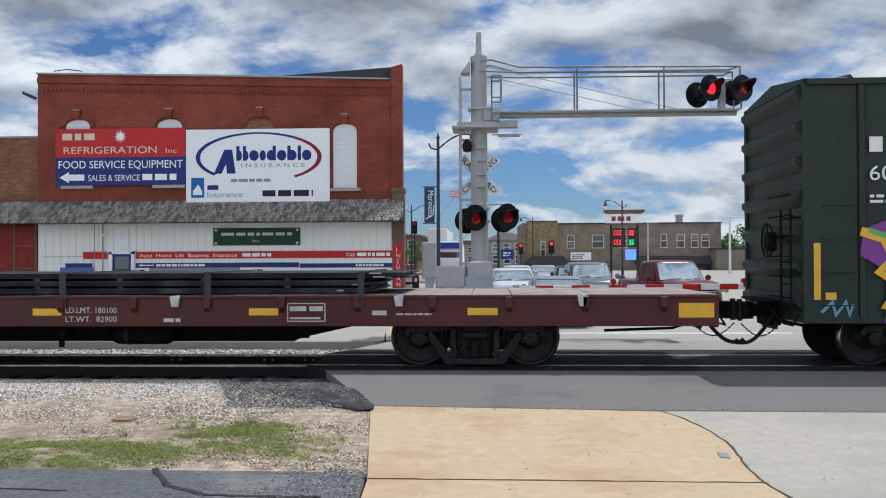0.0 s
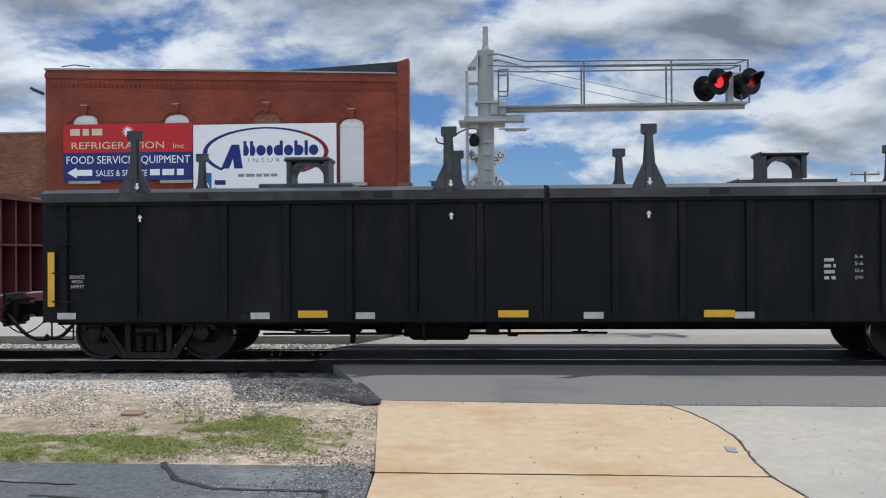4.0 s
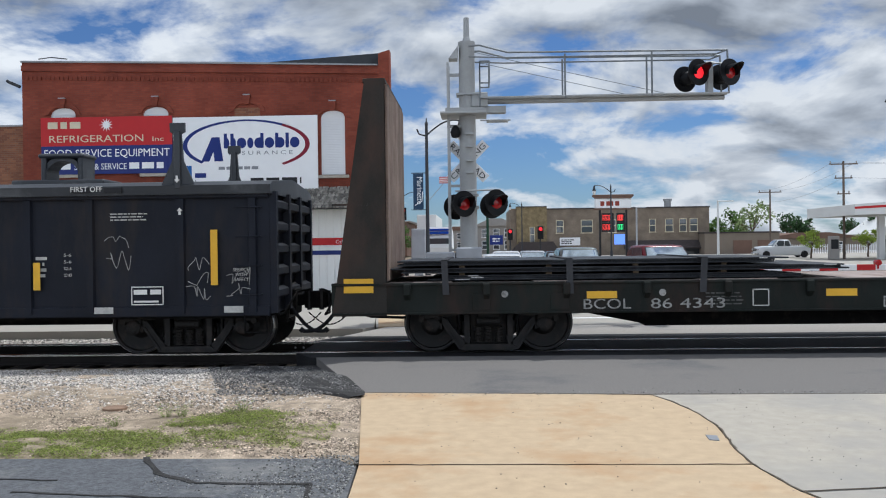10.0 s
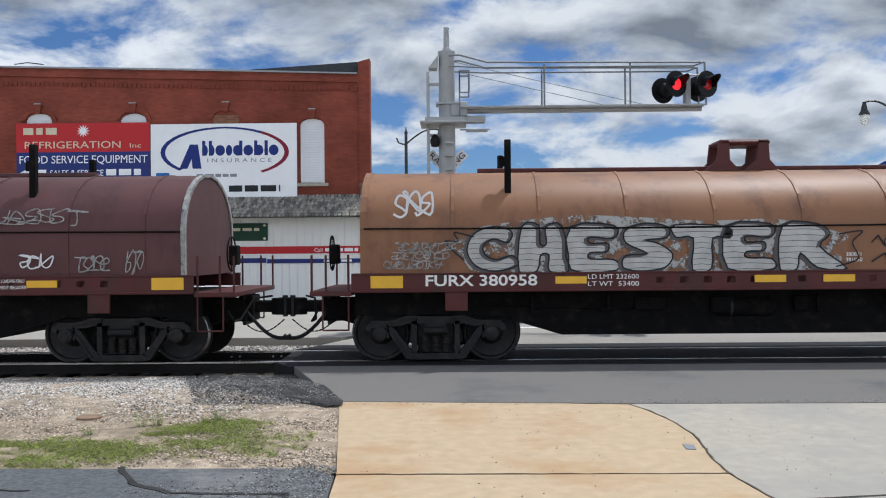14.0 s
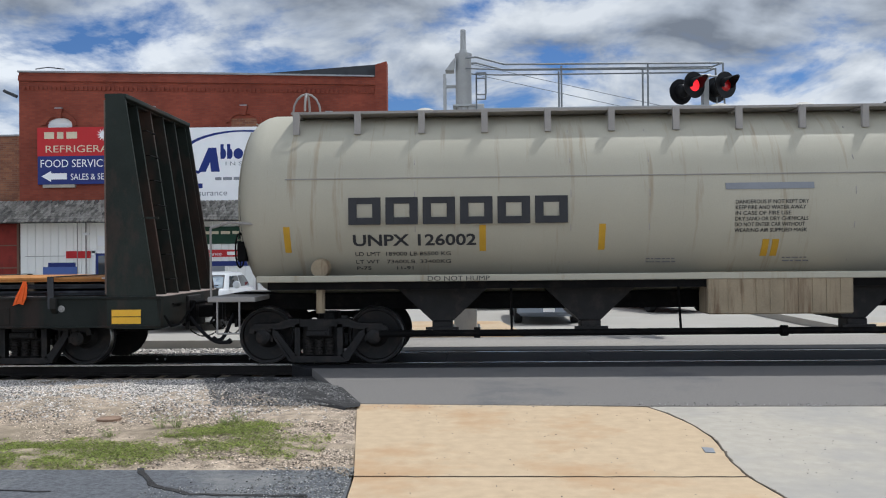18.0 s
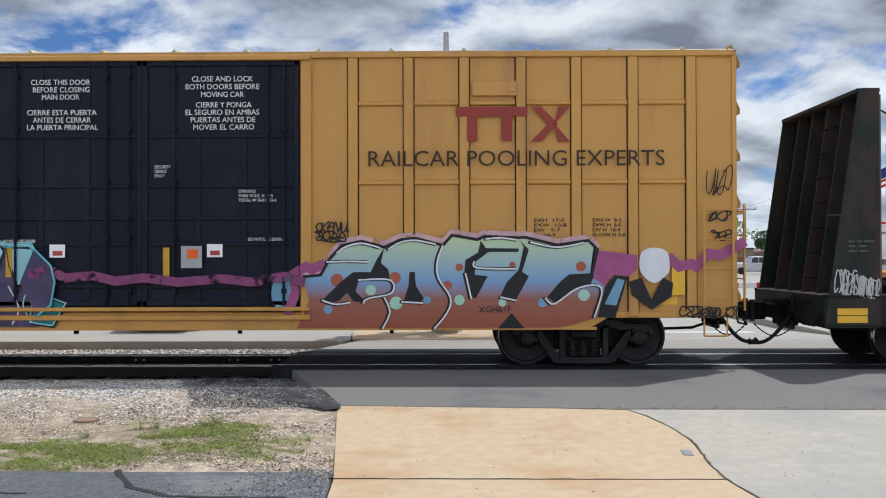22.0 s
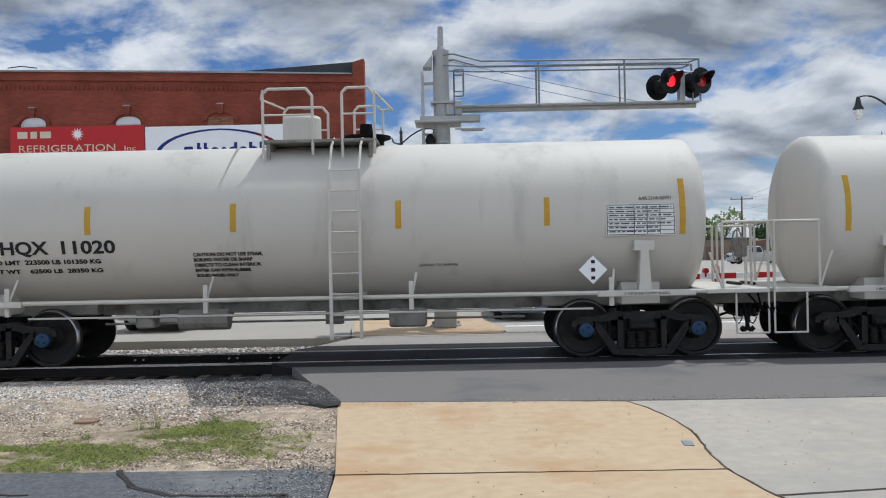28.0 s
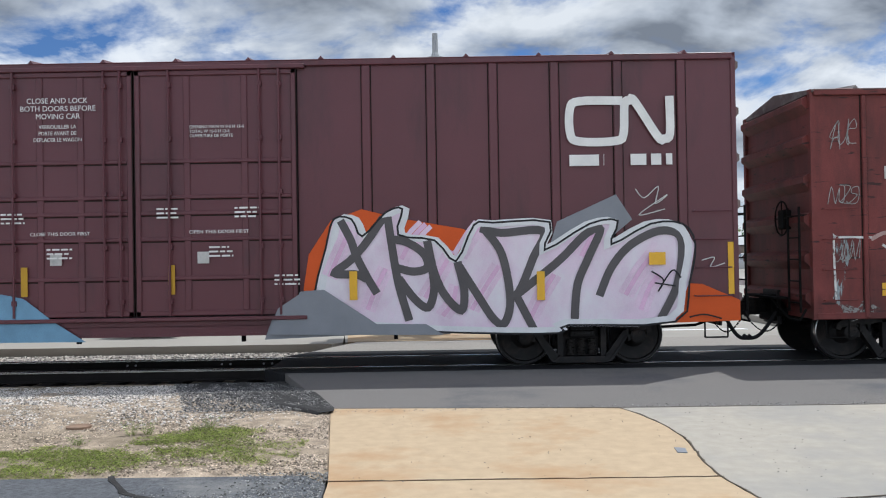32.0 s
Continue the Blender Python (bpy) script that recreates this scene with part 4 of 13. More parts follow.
def flat_body(car, half, deck, sill0, belly, end_x, body, deck_mat, pockets, taper):
    """Deck planks, side sills, fish-belly centre sill, end sills and stake pockets."""
    n = int(half * 2 / 0.62)
    for i in range(n):
        a, c = -half + 2 * half * i / n, -half + 2 * half * (i + 1) / n
        part("deck_plank", Build().box(a + 0.006, c - 0.006, -1.46, 1.46, deck - 0.05, deck + random.uniform(-0.006, 0.004), 0.006), deck_mat, car)
    for s in (-1, 1):
        b = Build()
        y0, y1 = sorted((s * 1.52, s * 1.49))
        b.box(-half, half, y0, y1, sill0, deck)
        b.box(-half, half, *sorted((s * 1.55, s * 1.40)), deck - 0.045, deck - 0.005, 0.006)
        b.box(-half, half, *sorted((s * 1.545, s * 1.38)), sill0, sill0 + 0.03, 0.005)
        part("side_sill", b, body, car)
    c = Build()
    c.prism([(-taper - 1.3, sill0), (-taper, belly), (taper, belly), (taper + 1.3, sill0), (taper + 1.3, sill0 + 0.2), (-taper - 1.3, sill0 + 0.2)], "y", -0.62, -0.56)
    c.prism([(-taper - 1.3, sill0), (-taper, belly), (taper, belly), (taper + 1.3, sill0), (taper + 1.3, sill0 + 0.2), (-taper - 1.3, sill0 + 0.2)], "y", 0.56, 0.62)
    c.box(-taper, taper, -0.62, 0.62, belly - 0.03, belly)
    c.box(-half + 0.1, half - 0.1, -0.33, 0.33, sill0 + 0.06, deck - 0.06)
    x = -half + 0.8
    while x < half:
        c.box(x, x + 0.08, -1.48, 1.48, sill0 + 0.1, deck - 0.06)
        x += 1.9
    part("centre_sill", c, M["iron"], car)
    for s in (-1, 1):
        part("end_sill", Build().box(*sorted((s * half, s * (half - 0.12))), -1.50, 1.50, sill0 - 0.02, deck - 0.01, 0.01), body, car)
    for x in pockets:
        b = Build()
        b.box(x - 0.055, x + 0.055, -1.60, -1.52, deck - 0.20, deck - 0.02, 0.012)
        b.prism([(-1.60, deck - 0.20), (-1.52, deck - 0.20), (-1.52, deck - 0.27)], "x", x - 0.04, x + 0.04)
        part("stake_pocket", b, body, car)


def brake_rig(car, x, z, length=1.0, hung=True):
    """Air tank, brake cylinder, levers, hangers and rods under the floor."""
    part("air_tank", Build().lathe([(x, 0.05), (x + 0.04, 0.14), (x + 0.10, 0.165), (x + length - 0.10, 0.165), (x + length - 0.04, 0.14), (x + length, 0.05)], "x", 16, (0, -0.95, z)), M["iron"], car, "dark air reservoir", smooth=True)
    part("tank_strap", Build().lathe([(x + 0.25, 0.175), (x + 0.29, 0.175)], "x", 16, (0, -0.95, z)), M["truck_iron"], car)
    part("brake_cylinder", Build().lathe([(x - 0.55, 0.10), (x - 0.50, 0.15), (x - 0.14, 0.15), (x - 0.10, 0.06), (x + 0.2, 0.03)], "x", 14, (0, -0.7, z + 0.05)), M["iron"], car, smooth=True)
    part("brake_rod", Build().tube([(x - 2.4, -0.8, z - 0.08), (x + 3.2, -0.8, z - 0.06)], 0.02, 5), M["iron"], car)
    part("brake_rod", Build().tube([(x - 3.6, -1.05, z + 0.06), (x - 1.4, -1.05, z - 0.02), (x - 0.7, -0.75, z + 0.05)], 0.016, 5), M["iron"], car)
    for q, k in enumerate((-2.9, -1.7, 1.6, 2.7) if hung else ()):
        part("hanger", Build().box(x + k, x + k + 0.05, -1.12, -1.06, z - 0.08 + 0.05 * (q % 2), z + 0.2, 0.008).box(x + k - 0.09 * (q % 2), x + k + 0.16, -1.13, -1.09, z - 0.09 + 0.05 * (q % 2), z - 0.055 + 0.05 * (q % 2), 0.006), M["iron"], car)
    for k, w, h in ((-1.25, 0.5, 0.10), (-0.05, 0.35, 0.16), (1.25, 0.22, 0.13)) if hung else ():
        part("valve", Build().box(x + k, x + k + w, -1.1, -0.85, z + 0.06 - h, z + 0.18, 0.02).cyl((x + k + w * 0.3, -1.12, z + 0.08), (x + k + w * 0.3, -0.9, z + 0.08), h * 0.5, 10), M["iron"], car)
    part("brake_lever", Build().prism([(x - 0.95, z - 0.22), (x - 0.87, z - 0.22), (x - 0.82, z + 0.2), (x - 0.93, z + 0.2)], "y", -0.9, -0.86), M["iron"], car)


# -- long flat car with strapped bars --
def long_flat():
    car = rider("flat_car", -9.6, "long dark brown-red flat car carrying strapped steel bars", "flat car", "rail cars of the train")
    flat_body(car, 13.1, 1.17, 0.69, 0.40, 13.1, M["brown_red"], M["deck_wood"], [-12.3 + 1.17 * i for i in range(22)], 6.4)
    trucks(car, 9.4, -9.4)
    couplers(car, 13.1, 0.66, 0.85)
    for x in (-9.6, -6.55, -3.45, 2.45, 5.9, 9.3):
        plate(car, x, 0.86)
    plate(car, 12.5, 0.82, 0.53, 0.22)
    plate(car, -13.05, 0.85, 0.5, 0.22)
    text("639971", 0.19, M["white_paint"], car, -7.28, YN - 0.005, 0.76, wide=0.86)
    bars(car, -7.74, YN - 0.004, 0.76, 0.32, 0.19, 1, M["white_paint"], gap=0.1, label="white painted owner's mark")
    boxframe(car, -5.15, -4.93, 0.80, 1.02, M["faded_white"], cross=False)
    text("LD.LMT. 180100", 0.09, M["faded_white"], car, 2.98, YN - 0.005, 0.90, wide=0.82)
    text("LT.WT.  82900", 0.09, M["faded_white"], car, 2.98, YN - 0.005, 0.76, wide=0.82)
    text("UNIFORM LOAD ONLY", 0.08, M["faded_white"], car, -0.5, YN - 0.005, 0.71, wide=1.03)
    boxframe(car, 6.5, 7.1, 0.76, 1.05, M["faded_white"])
    bars(car, 4.55, YN - 0.004, 0.75, 0.34, 0.07, 1, M["faded_white"], gap=0.2)
    bars(car, -5.9, YN - 0.004, 0.78, 0.36, 0.15, 2, M["faded_white"])
    bars(car, 8.2, YN - 0.004, 0.85, 0.7, 0.05, 1, M["faded_white"])
    sheet(car, 7.83, 8.05, 0.86, 0.93, M["faded_white"])
    brake_rig(car, 3.5, 0.52, hung=False)
    st = Build()
    for x in (-10.9, -8.1, -4.6, -1.1, 1.35, 4.7, 8.2, 11.0):
        st.prism([(x, 1.0), (x + 0.1, 1.0), (x + 0.12, 1.18), (x - 0.03, 1.16)], "y", -1.60, -1.54)
    part("tie_down", st, M["faded_white"], car, "pale load tie-down brackets")
    bar_stack(-9.6, -6.3, -0.4, 1.19, 7, 0.052, 3, straps=(-5.3, -2.98, -1.8), ragged=0.35)
    bar_stack(-9.6, 0.3, 8.0, 1.19, 6, 0.045, 4, straps=(0.6, 2.9, 5.2, 7.6), ragged=0.45)
    return car


# -- short-bulkhead flat car --
def low_bulkhead_flat():
    car = rider("bulkhead_flat_car", -51.03, "maroon flat car with low steel end bulkheads", "flat car", "rail cars of the train")
    body = M["iarx_red"]
    flat_body(car, 9.98, 1.05, 0.62, 0.33, 9.98, body, M["deck_wood"], [-8.8 + 1.3 * i for i in range(14)], 4.6)
    for s in (-1, 1):
        b = Build()
        x0, x1 = sorted((s * 9.98, s * 9.24))
        for y in (-1.527, 1.497):
            b.box(x0, x1, y, y + 0.03, 0.60, 2.76, 0.008)
        b.box(*sorted((s * 9.24, s * 9.28)), -1.5, 1.5, 1.05, 2.84, 0.01)
        b.prism([(-1.50, 2.72), (-1.50, 2.745), (0, 2.82), (1.50, 2.745), (1.50, 2.72)], "x", x0 + 0.045, x1 - 0.045)
        b.box(*sorted((s * 9.28, s * 9.9)), -1.5, 1.5, 1.9, 1.94)
        bh = part("bulkhead", b, body, car, "tall maroon steel end bulkhead")
        for i in range(6):
            y = -1.2 + 0.48 * i
            part("brace", Build().box(*sorted((s * 9.28, s * 9.88)), y - 0.03, y + 0.03, 1.05, 2.72), body, bh)
        ladder(car, s * 9.62 - 0.25, 1.5, 2.6, 0.5, 3, rails=False, material=body)
    trucks(car, 7.32, -7.33)
    couplers(car, 9.98, 0.72, 0.80)
    for x in (-1.5, 1.8, 4.15, 5.7):
        plate(car, x, 0.87)
    plate(car, 8.85, 0.74, 0.47, 0.20)
    plate(car, -9.22, 0.72, 0.45, 0.20)
    text("IARX 197", 0.27, M["white_paint"], car, -7.0, YN - 0.005, 0.69, wide=1.65, bold=0.006)
    boxframe(car, -5.22, -4.96, 0.74, 1.0, M["white_paint"], cross=False)
    text("PLATE\n   C", 0.07, M["white_paint"], car, -5.17, YN - 0.005, 0.88, wide=0.17)
    text("LD LMT  215100", 0.09, M["white_paint"], car, -4.68, YN - 0.005, 0.89, wide=1.05)
    text("LT WT   70900", 0.09, M["white_paint"], car, -4.68, YN - 0.005, 0.74, wide=1.05)
    text("FOR RESTRICTED LOADING ONLY", 0.055, M["white_paint"], car, -2.75, YN - 0.005, 0.80, wide=0.88)
    text("SEE EQUIPMENT REGISTER", 0.055, M["white_paint"], car, -2.68, YN - 0.005, 0.735, wide=0.75)
    text("BRK RELEASE ROD", 0.05, M["white_paint"], car, 1.0, YN - 0.005, 0.67, wide=0.5)
    text("EMPTY CG-35\"", 0.05, M["white_paint"], car, 4.55, YN - 0.005, 0.66, wide=0.4)
    text("EMPTY LOAD", 0.06, M["white_paint"], car, 6.15, YN - 0.005, 0.74, wide=0.45)
    text("1/4 ADJ BLOCK", 0.06, M["white_paint"], car, 6.15, YN - 0.005, 0.66, wide=0.5)
    text("LIFT HERE", 0.05, M["white_paint"], car, 7.0, YN - 0.005, 0.75, wide=0.3)
    text("JACK HERE", 0.05, M["white_paint"], car, 7.0, YN - 0.005, 0.68, wide=0.3)
    text("2 INCH HF COMP SHOES", 0.05, M["white_paint"], car, 7.7, YN - 0.005, 0.65, wide=0.62)
    text("EXW 10-5\nIL 67-10", 0.055, M["white_paint"], car, 7.82, YN - 0.005, 0.90, wide=0.4)
    bars(car, -9.86, YN - 0.012, 1.95, 0.52, 0.44, 5, M["white_paint"], seed=5, gap=0.62)
    bars(car, -9.84, YN - 0.012, 1.55, 0.45, 0.24, 3, M["white_paint"], seed=6, gap=0.62)
    part("roundel", Build().lathe([(YN - 0.006, 0.11), (YN - 0.002, 0.11)], "y", 20, (9.6, 0, 1.98)), M["faded_white"], car, "pale round mark")
    for i, pts in enumerate((((9.28, 0.98), (9.35, 1.2), (9.45, 1.0), (9.5, 1.22), (9.6, 1.02), (9.7, 1.2), (9.72, 1.0), (9.85, 1.18)), ((-8.6, 0.72), (-8.65, 0.95), (-8.55, 1.0), (-8.5, 0.75), (-8.4, 0.95), (-8.35, 0.75)))):
        part("scrawl", stroke(pts, 0.022, YN - 0.005), M["g_white"], car, "white painted scrawl")
    brake_rig(car, 1.5, 0.48, hung=False)
    bar_stack(-51.03, 3.3, 9.1, 1.07, 8, 0.044, 8, straps=(4.05, 5.25, 7.6), ragged=0.22)
    bar_stack(-51.03, -9.1, -3.4, 1.07, 7, 0.042, 9, straps=(-7.82, -5.5, -4.25), ragged=0.2)
    bar_stack(-51.03, -5.0, -1.8, 1.49, 1, 0.03, 10, rusty=1, ragged=0.3, label="thin rust-orange steel plates")
    return car


# -- tall-bulkhead flat cars --
def tall_bulkhead_flat(u, number, boards, seed):
    car = rider("bulkhead_flat_car", u, "dark green flat car with tall tapered end bulkheads" + (", boards weathered" if boards else ""), "flat car", "rail cars of the train")
    body = M["dark_green"]
    bulk = M["bulkhead_green" if boards else "bulkhead_brown"]
    flat_body(car, 10.57, 1.15, 0.66, 0.40, 10.57, body, M["deck_wood"], [-9.4 + 1.22 * i for i in range(16)], 5.6)
    for s in (-1, 1):
        b = Build()
        foot, top = 9.72, 9.72
        for y in (-1.527, 1.487):
            b.prism([(s * foot, 0.64), (s * 10.57, 0.64), (s * 10.52, 0.95), (s * 10.03, 4.24), (s * 9.98, 4.31), (s * top, 4.31)], "y", y, y + 0.04)
        b.box(*sorted((s * 9.72, s * 9.78)), -1.50, 1.50, 1.15, 4.28)
        for z in (2.0, 3.1, 4.26):
            b.box(*sorted((s * 9.78, s * 9.95)), -1.5, 1.5, z - 0.04, z)
        b.box(*sorted((s * 9.7, s * 10.05)), -1.52, 1.52, 4.24, 4.31, 0.01)
        b.box(*sorted((s * 10.0, s * 10.55)), YN - 0.012, YN, 2.35, 2.38)
        bh = part("bulkhead", b, bulk, car, "tall tapered %s end bulkhead" % ("dark green" if boards else "rust-brown"))
        for i in range(6):
            y = -1.48 + 0.592 * i
            part("brace", Build().prism([(s * 9.78, 1.0), (s * 10.45, 1.0), (s * 9.96, 4.26), (s * 9.78, 4.26)], "y", y - 0.025, y + 0.025), bulk, bh)
        for i in range(8):
            y = -1.49 + 0.3725 * i
            part("board", Build().box(*sorted((s * 9.715, s * 9.675)), y, y + 0.362, 1.18, 4.22, 0.006), M["deck_board"], bh)
        for k in range(8):
            z = 1.0 + 0.4 * k
            xx = s * (10.56 - (z - 0.95) * 0.149)
            lad = Build().tube([(xx - s * 0.04, -1.0, z), (xx + s * 0.03, -1.0, z), (xx + s * 0.03, -0.6, z), (xx - s * 0.04, -0.6, z)], 0.010, 5)
            part("grab_iron", lad, M["iron"], bh)
    trucks(car, 8.15, -8.15)
    couplers(car, 10.57, 0.68, 0.82)
    for x in (-6.65, -3.05, 0.1, 2.5, 4.95, 7.5):
        plate(car, x, 0.88)
    plate(car, 9.80, 0.72 if boards else 1.0, 0.46, 0.22, y=YN - 0.012, double=boards)
    plate(car, -10.38, 0.72 if boards else 1.0, 0.46, 0.22, y=YN - 0.012, double=boards)
    for t, x, w in (("BCOL", -6.7, 0.72), (number[:2], -5.68, 0.32), (number[2:], -5.1 if len(number) < 6 else -5.24, 0.12 + 0.14 * len(number[2:]))):
        text(t, 0.16, M["chalk_white"], car, x, YN - 0.005, 0.72, wide=w)
    for i in range(15):
        if i != 8:
            xx = -2.2 + 0.212 * i
            wide = (0.12, 0.13, 0.10, 0.12, 0.14, 0.11, 0.03, 0.13, 0, 0.12, 0.13, 0.03, 0.10, 0.15, 0.13)[i]
            nb = Build().box(xx, xx + 0.024, YN - 0.005, YN - 0.002, 0.71, 0.87)
            if wide > 0.05:
                nb.box(xx + wide - 0.024, xx + wide, YN - 0.005, YN - 0.002, 0.71, 0.87)
                nb.box(xx + 0.024, xx + wide - 0.024, YN - 0.005, YN - 0.002, 0.71, 0.732).box(xx + 0.024, xx + wide - 0.024, YN - 0.005, YN - 0.002, 0.848, 0.87)
            part("name_bar", nb, M["chalk_white"], car, "faded painted name")
    if boards:
        for p in (((-3.2, 0.72), (-3.14, 0.98), (-3.06, 0.78), (-2.98, 1.0), (-2.94, 0.72)), ((-2.88, 0.74), (-2.88, 1.0), (-2.76, 0.92), (-2.87, 0.86), (-2.74, 0.78), (-2.88, 0.73)), ((-2.68, 0.72), (-2.68, 0.98), (-2.56, 0.9), (-2.67, 0.84), (-2.55, 0.76), (-2.68, 0.72)), ((-2.5, 0.72), (-2.46, 1.0), (-2.4, 0.8), (-2.33, 1.02), (-2.3, 0.74))):
            part("scrawl", stroke(p, 0.02, YN - 0.004), M["faded_white"], car, "white scrawled letters")
        for k in range(5):
            part("scrawl", stroke(scribble(-10.43 + 0.125 * k, 1.18 - 0.02 * k, 0.17, 0.36 - 0.02 * k, 71 + k, 2), 0.019, YN - 0.014), M["faded_white"], car, "white scrawled tag")
        bars(car, -10.2, YN - 0.014, 1.78, 0.4, 0.22, 3, M["chalk_dim"], seed=77, gap=0.65)
    boxframe(car, -4.15, -3.9, 0.74, 1.0, M["faded_white"], cross=False)
    bars(car, -4.85, YN - 0.004, 0.75, 0.6, 0.22, 4, M["chalk_dim"], seed=seed + 1, gap=0.65)
    boxframe(car, 3.15, 3.62, 0.70, 1.0, M["white_paint"])
    text("82510" if not boards else "105600", 0.085, M["faded_white"], car, 5.35, YN - 0.005, 0.84, wide=0.28)
    text("77600", 0.085, M["faded_white"], car, 5.35, YN - 0.005, 0.73, wide=0.28)
    bars(car, 1.6, YN - 0.004, 0.80, 0.9, 0.24, 3, M["chalk_dim"], seed=seed + 2, gap=0.65)
    for x in (-7.9, -5.5, -1.9, 1.75, 6.1, 9.0):
        part("rivet_disc", Build().lathe([(YN - 0.008, 0.05), (YN - 0.002, 0.055)], "y", 14, (x, 0, 0.96)), M["chalk_white"], car)
    sheet(car, 7.1, 7.27, 0.83, 1.02, M["faded_white"])
    brake_rig(car, 1.0, 0.55, hung=False)
    for x in (-8.4, -7.2, 7.9):
        part("access_panel", Build().box(x, x + 0.28, YN - 0.012, YN - 0.003, 0.72, 0.98, 0.004), body, car)
    return car


M["g_silver_worn"] = worn("g_silver_worn", (0.34, 0.33, 0.31), 0.55, 5.0)
M["chalk_dim"] = mat("chalk_dim", (0.085, 0.083, 0.078), 0.7, var=0.5, scale=8, bump=0.03)
M["chalk_white"] = mat("chalk_white", (0.30, 0.295, 0.28), 0.7, var=0.5, scale=8, fine=40, bump=0.03, dirt=(0.06, 0.06, 0.055), dirt_amount=0.4, dirt_scale=12)
M["deck_board"] = mat("deck_board", (0.17, 0.125, 0.10), 0.85, var=0.35, scale=2, fine=25, bump=0.4, dirt=(0.09, 0.05, 0.045), dirt_amount=0.5, dirt_scale=2, streak=0.8, per_piece=0.2)


def flat_loads():
    bar_stack(-73.1, 3.95, 9.6, 1.17, 8, 0.05, 21, straps=(4.8, 6.8, 8.7), ragged=0.25, label="stack of dark steel bars with pale end tags")
    bar_stack(-73.1, -9.3, -3.2, 1.17, 5, 0.05, 22, straps=(-8.85, -6.95, -4.95), ragged=0.5)
    bar_stack(-160.61, 3.6, 9.6, 1.16, 5, 0.045, 23, rusty=1, straps=(6.85, 8.8), ragged=0.5, label="dark steel plates under rust-orange sheets")
    bar_stack(-160.61, 0.7, 4.5, 1.16, 3, 0.03, 24, rusty=1, ragged=0.4, label="thin rust-orange steel sheets")
    bar_stack(-160.61, -9.6, -1.3, 1.16, 6, 0.045, 25, rusty=1, straps=(-7.6, -4.9, -2.2), ragged=0.25, label="dark steel plates under rust-orange sheets")
    bar_stack(-160.61, -2.0, 0.9, 1.16, 2, 0.03, 26, rusty=1, ragged=0.4, label="thin rust-orange steel sheets")
    for a, lean in ((8.46, 0.26), (-9.04, 0.05)):
        tag = rider("warning_flag", -160.61, "small orange plastic flag tied to the load", "flag", "flags on the load")
        outline = [(-0.03, 1.40), (0.03, 1.39), (0.06, 1.30), (0.09, 1.16), (0.07, 1.03), (0.0, 1.05), (-0.09, 1.02), (-0.08, 1.17), (-0.04, 1.30)]
        part("cloth", Build().prism([(a + x - lean * (1.4 - z), z) for x, z in outline], "y", -1.60, -1.585), M["orange"], tag)
        for x0, x1 in ((-0.02, -0.05), (0.02, 0.04)):
            part("fold", Build().tube([(a + x0 - lean * 0.02, -1.598, 1.37), (a + x1 - lean * 0.36, -1.606, 1.05)], 0.014, 6), M["orange"], tag)


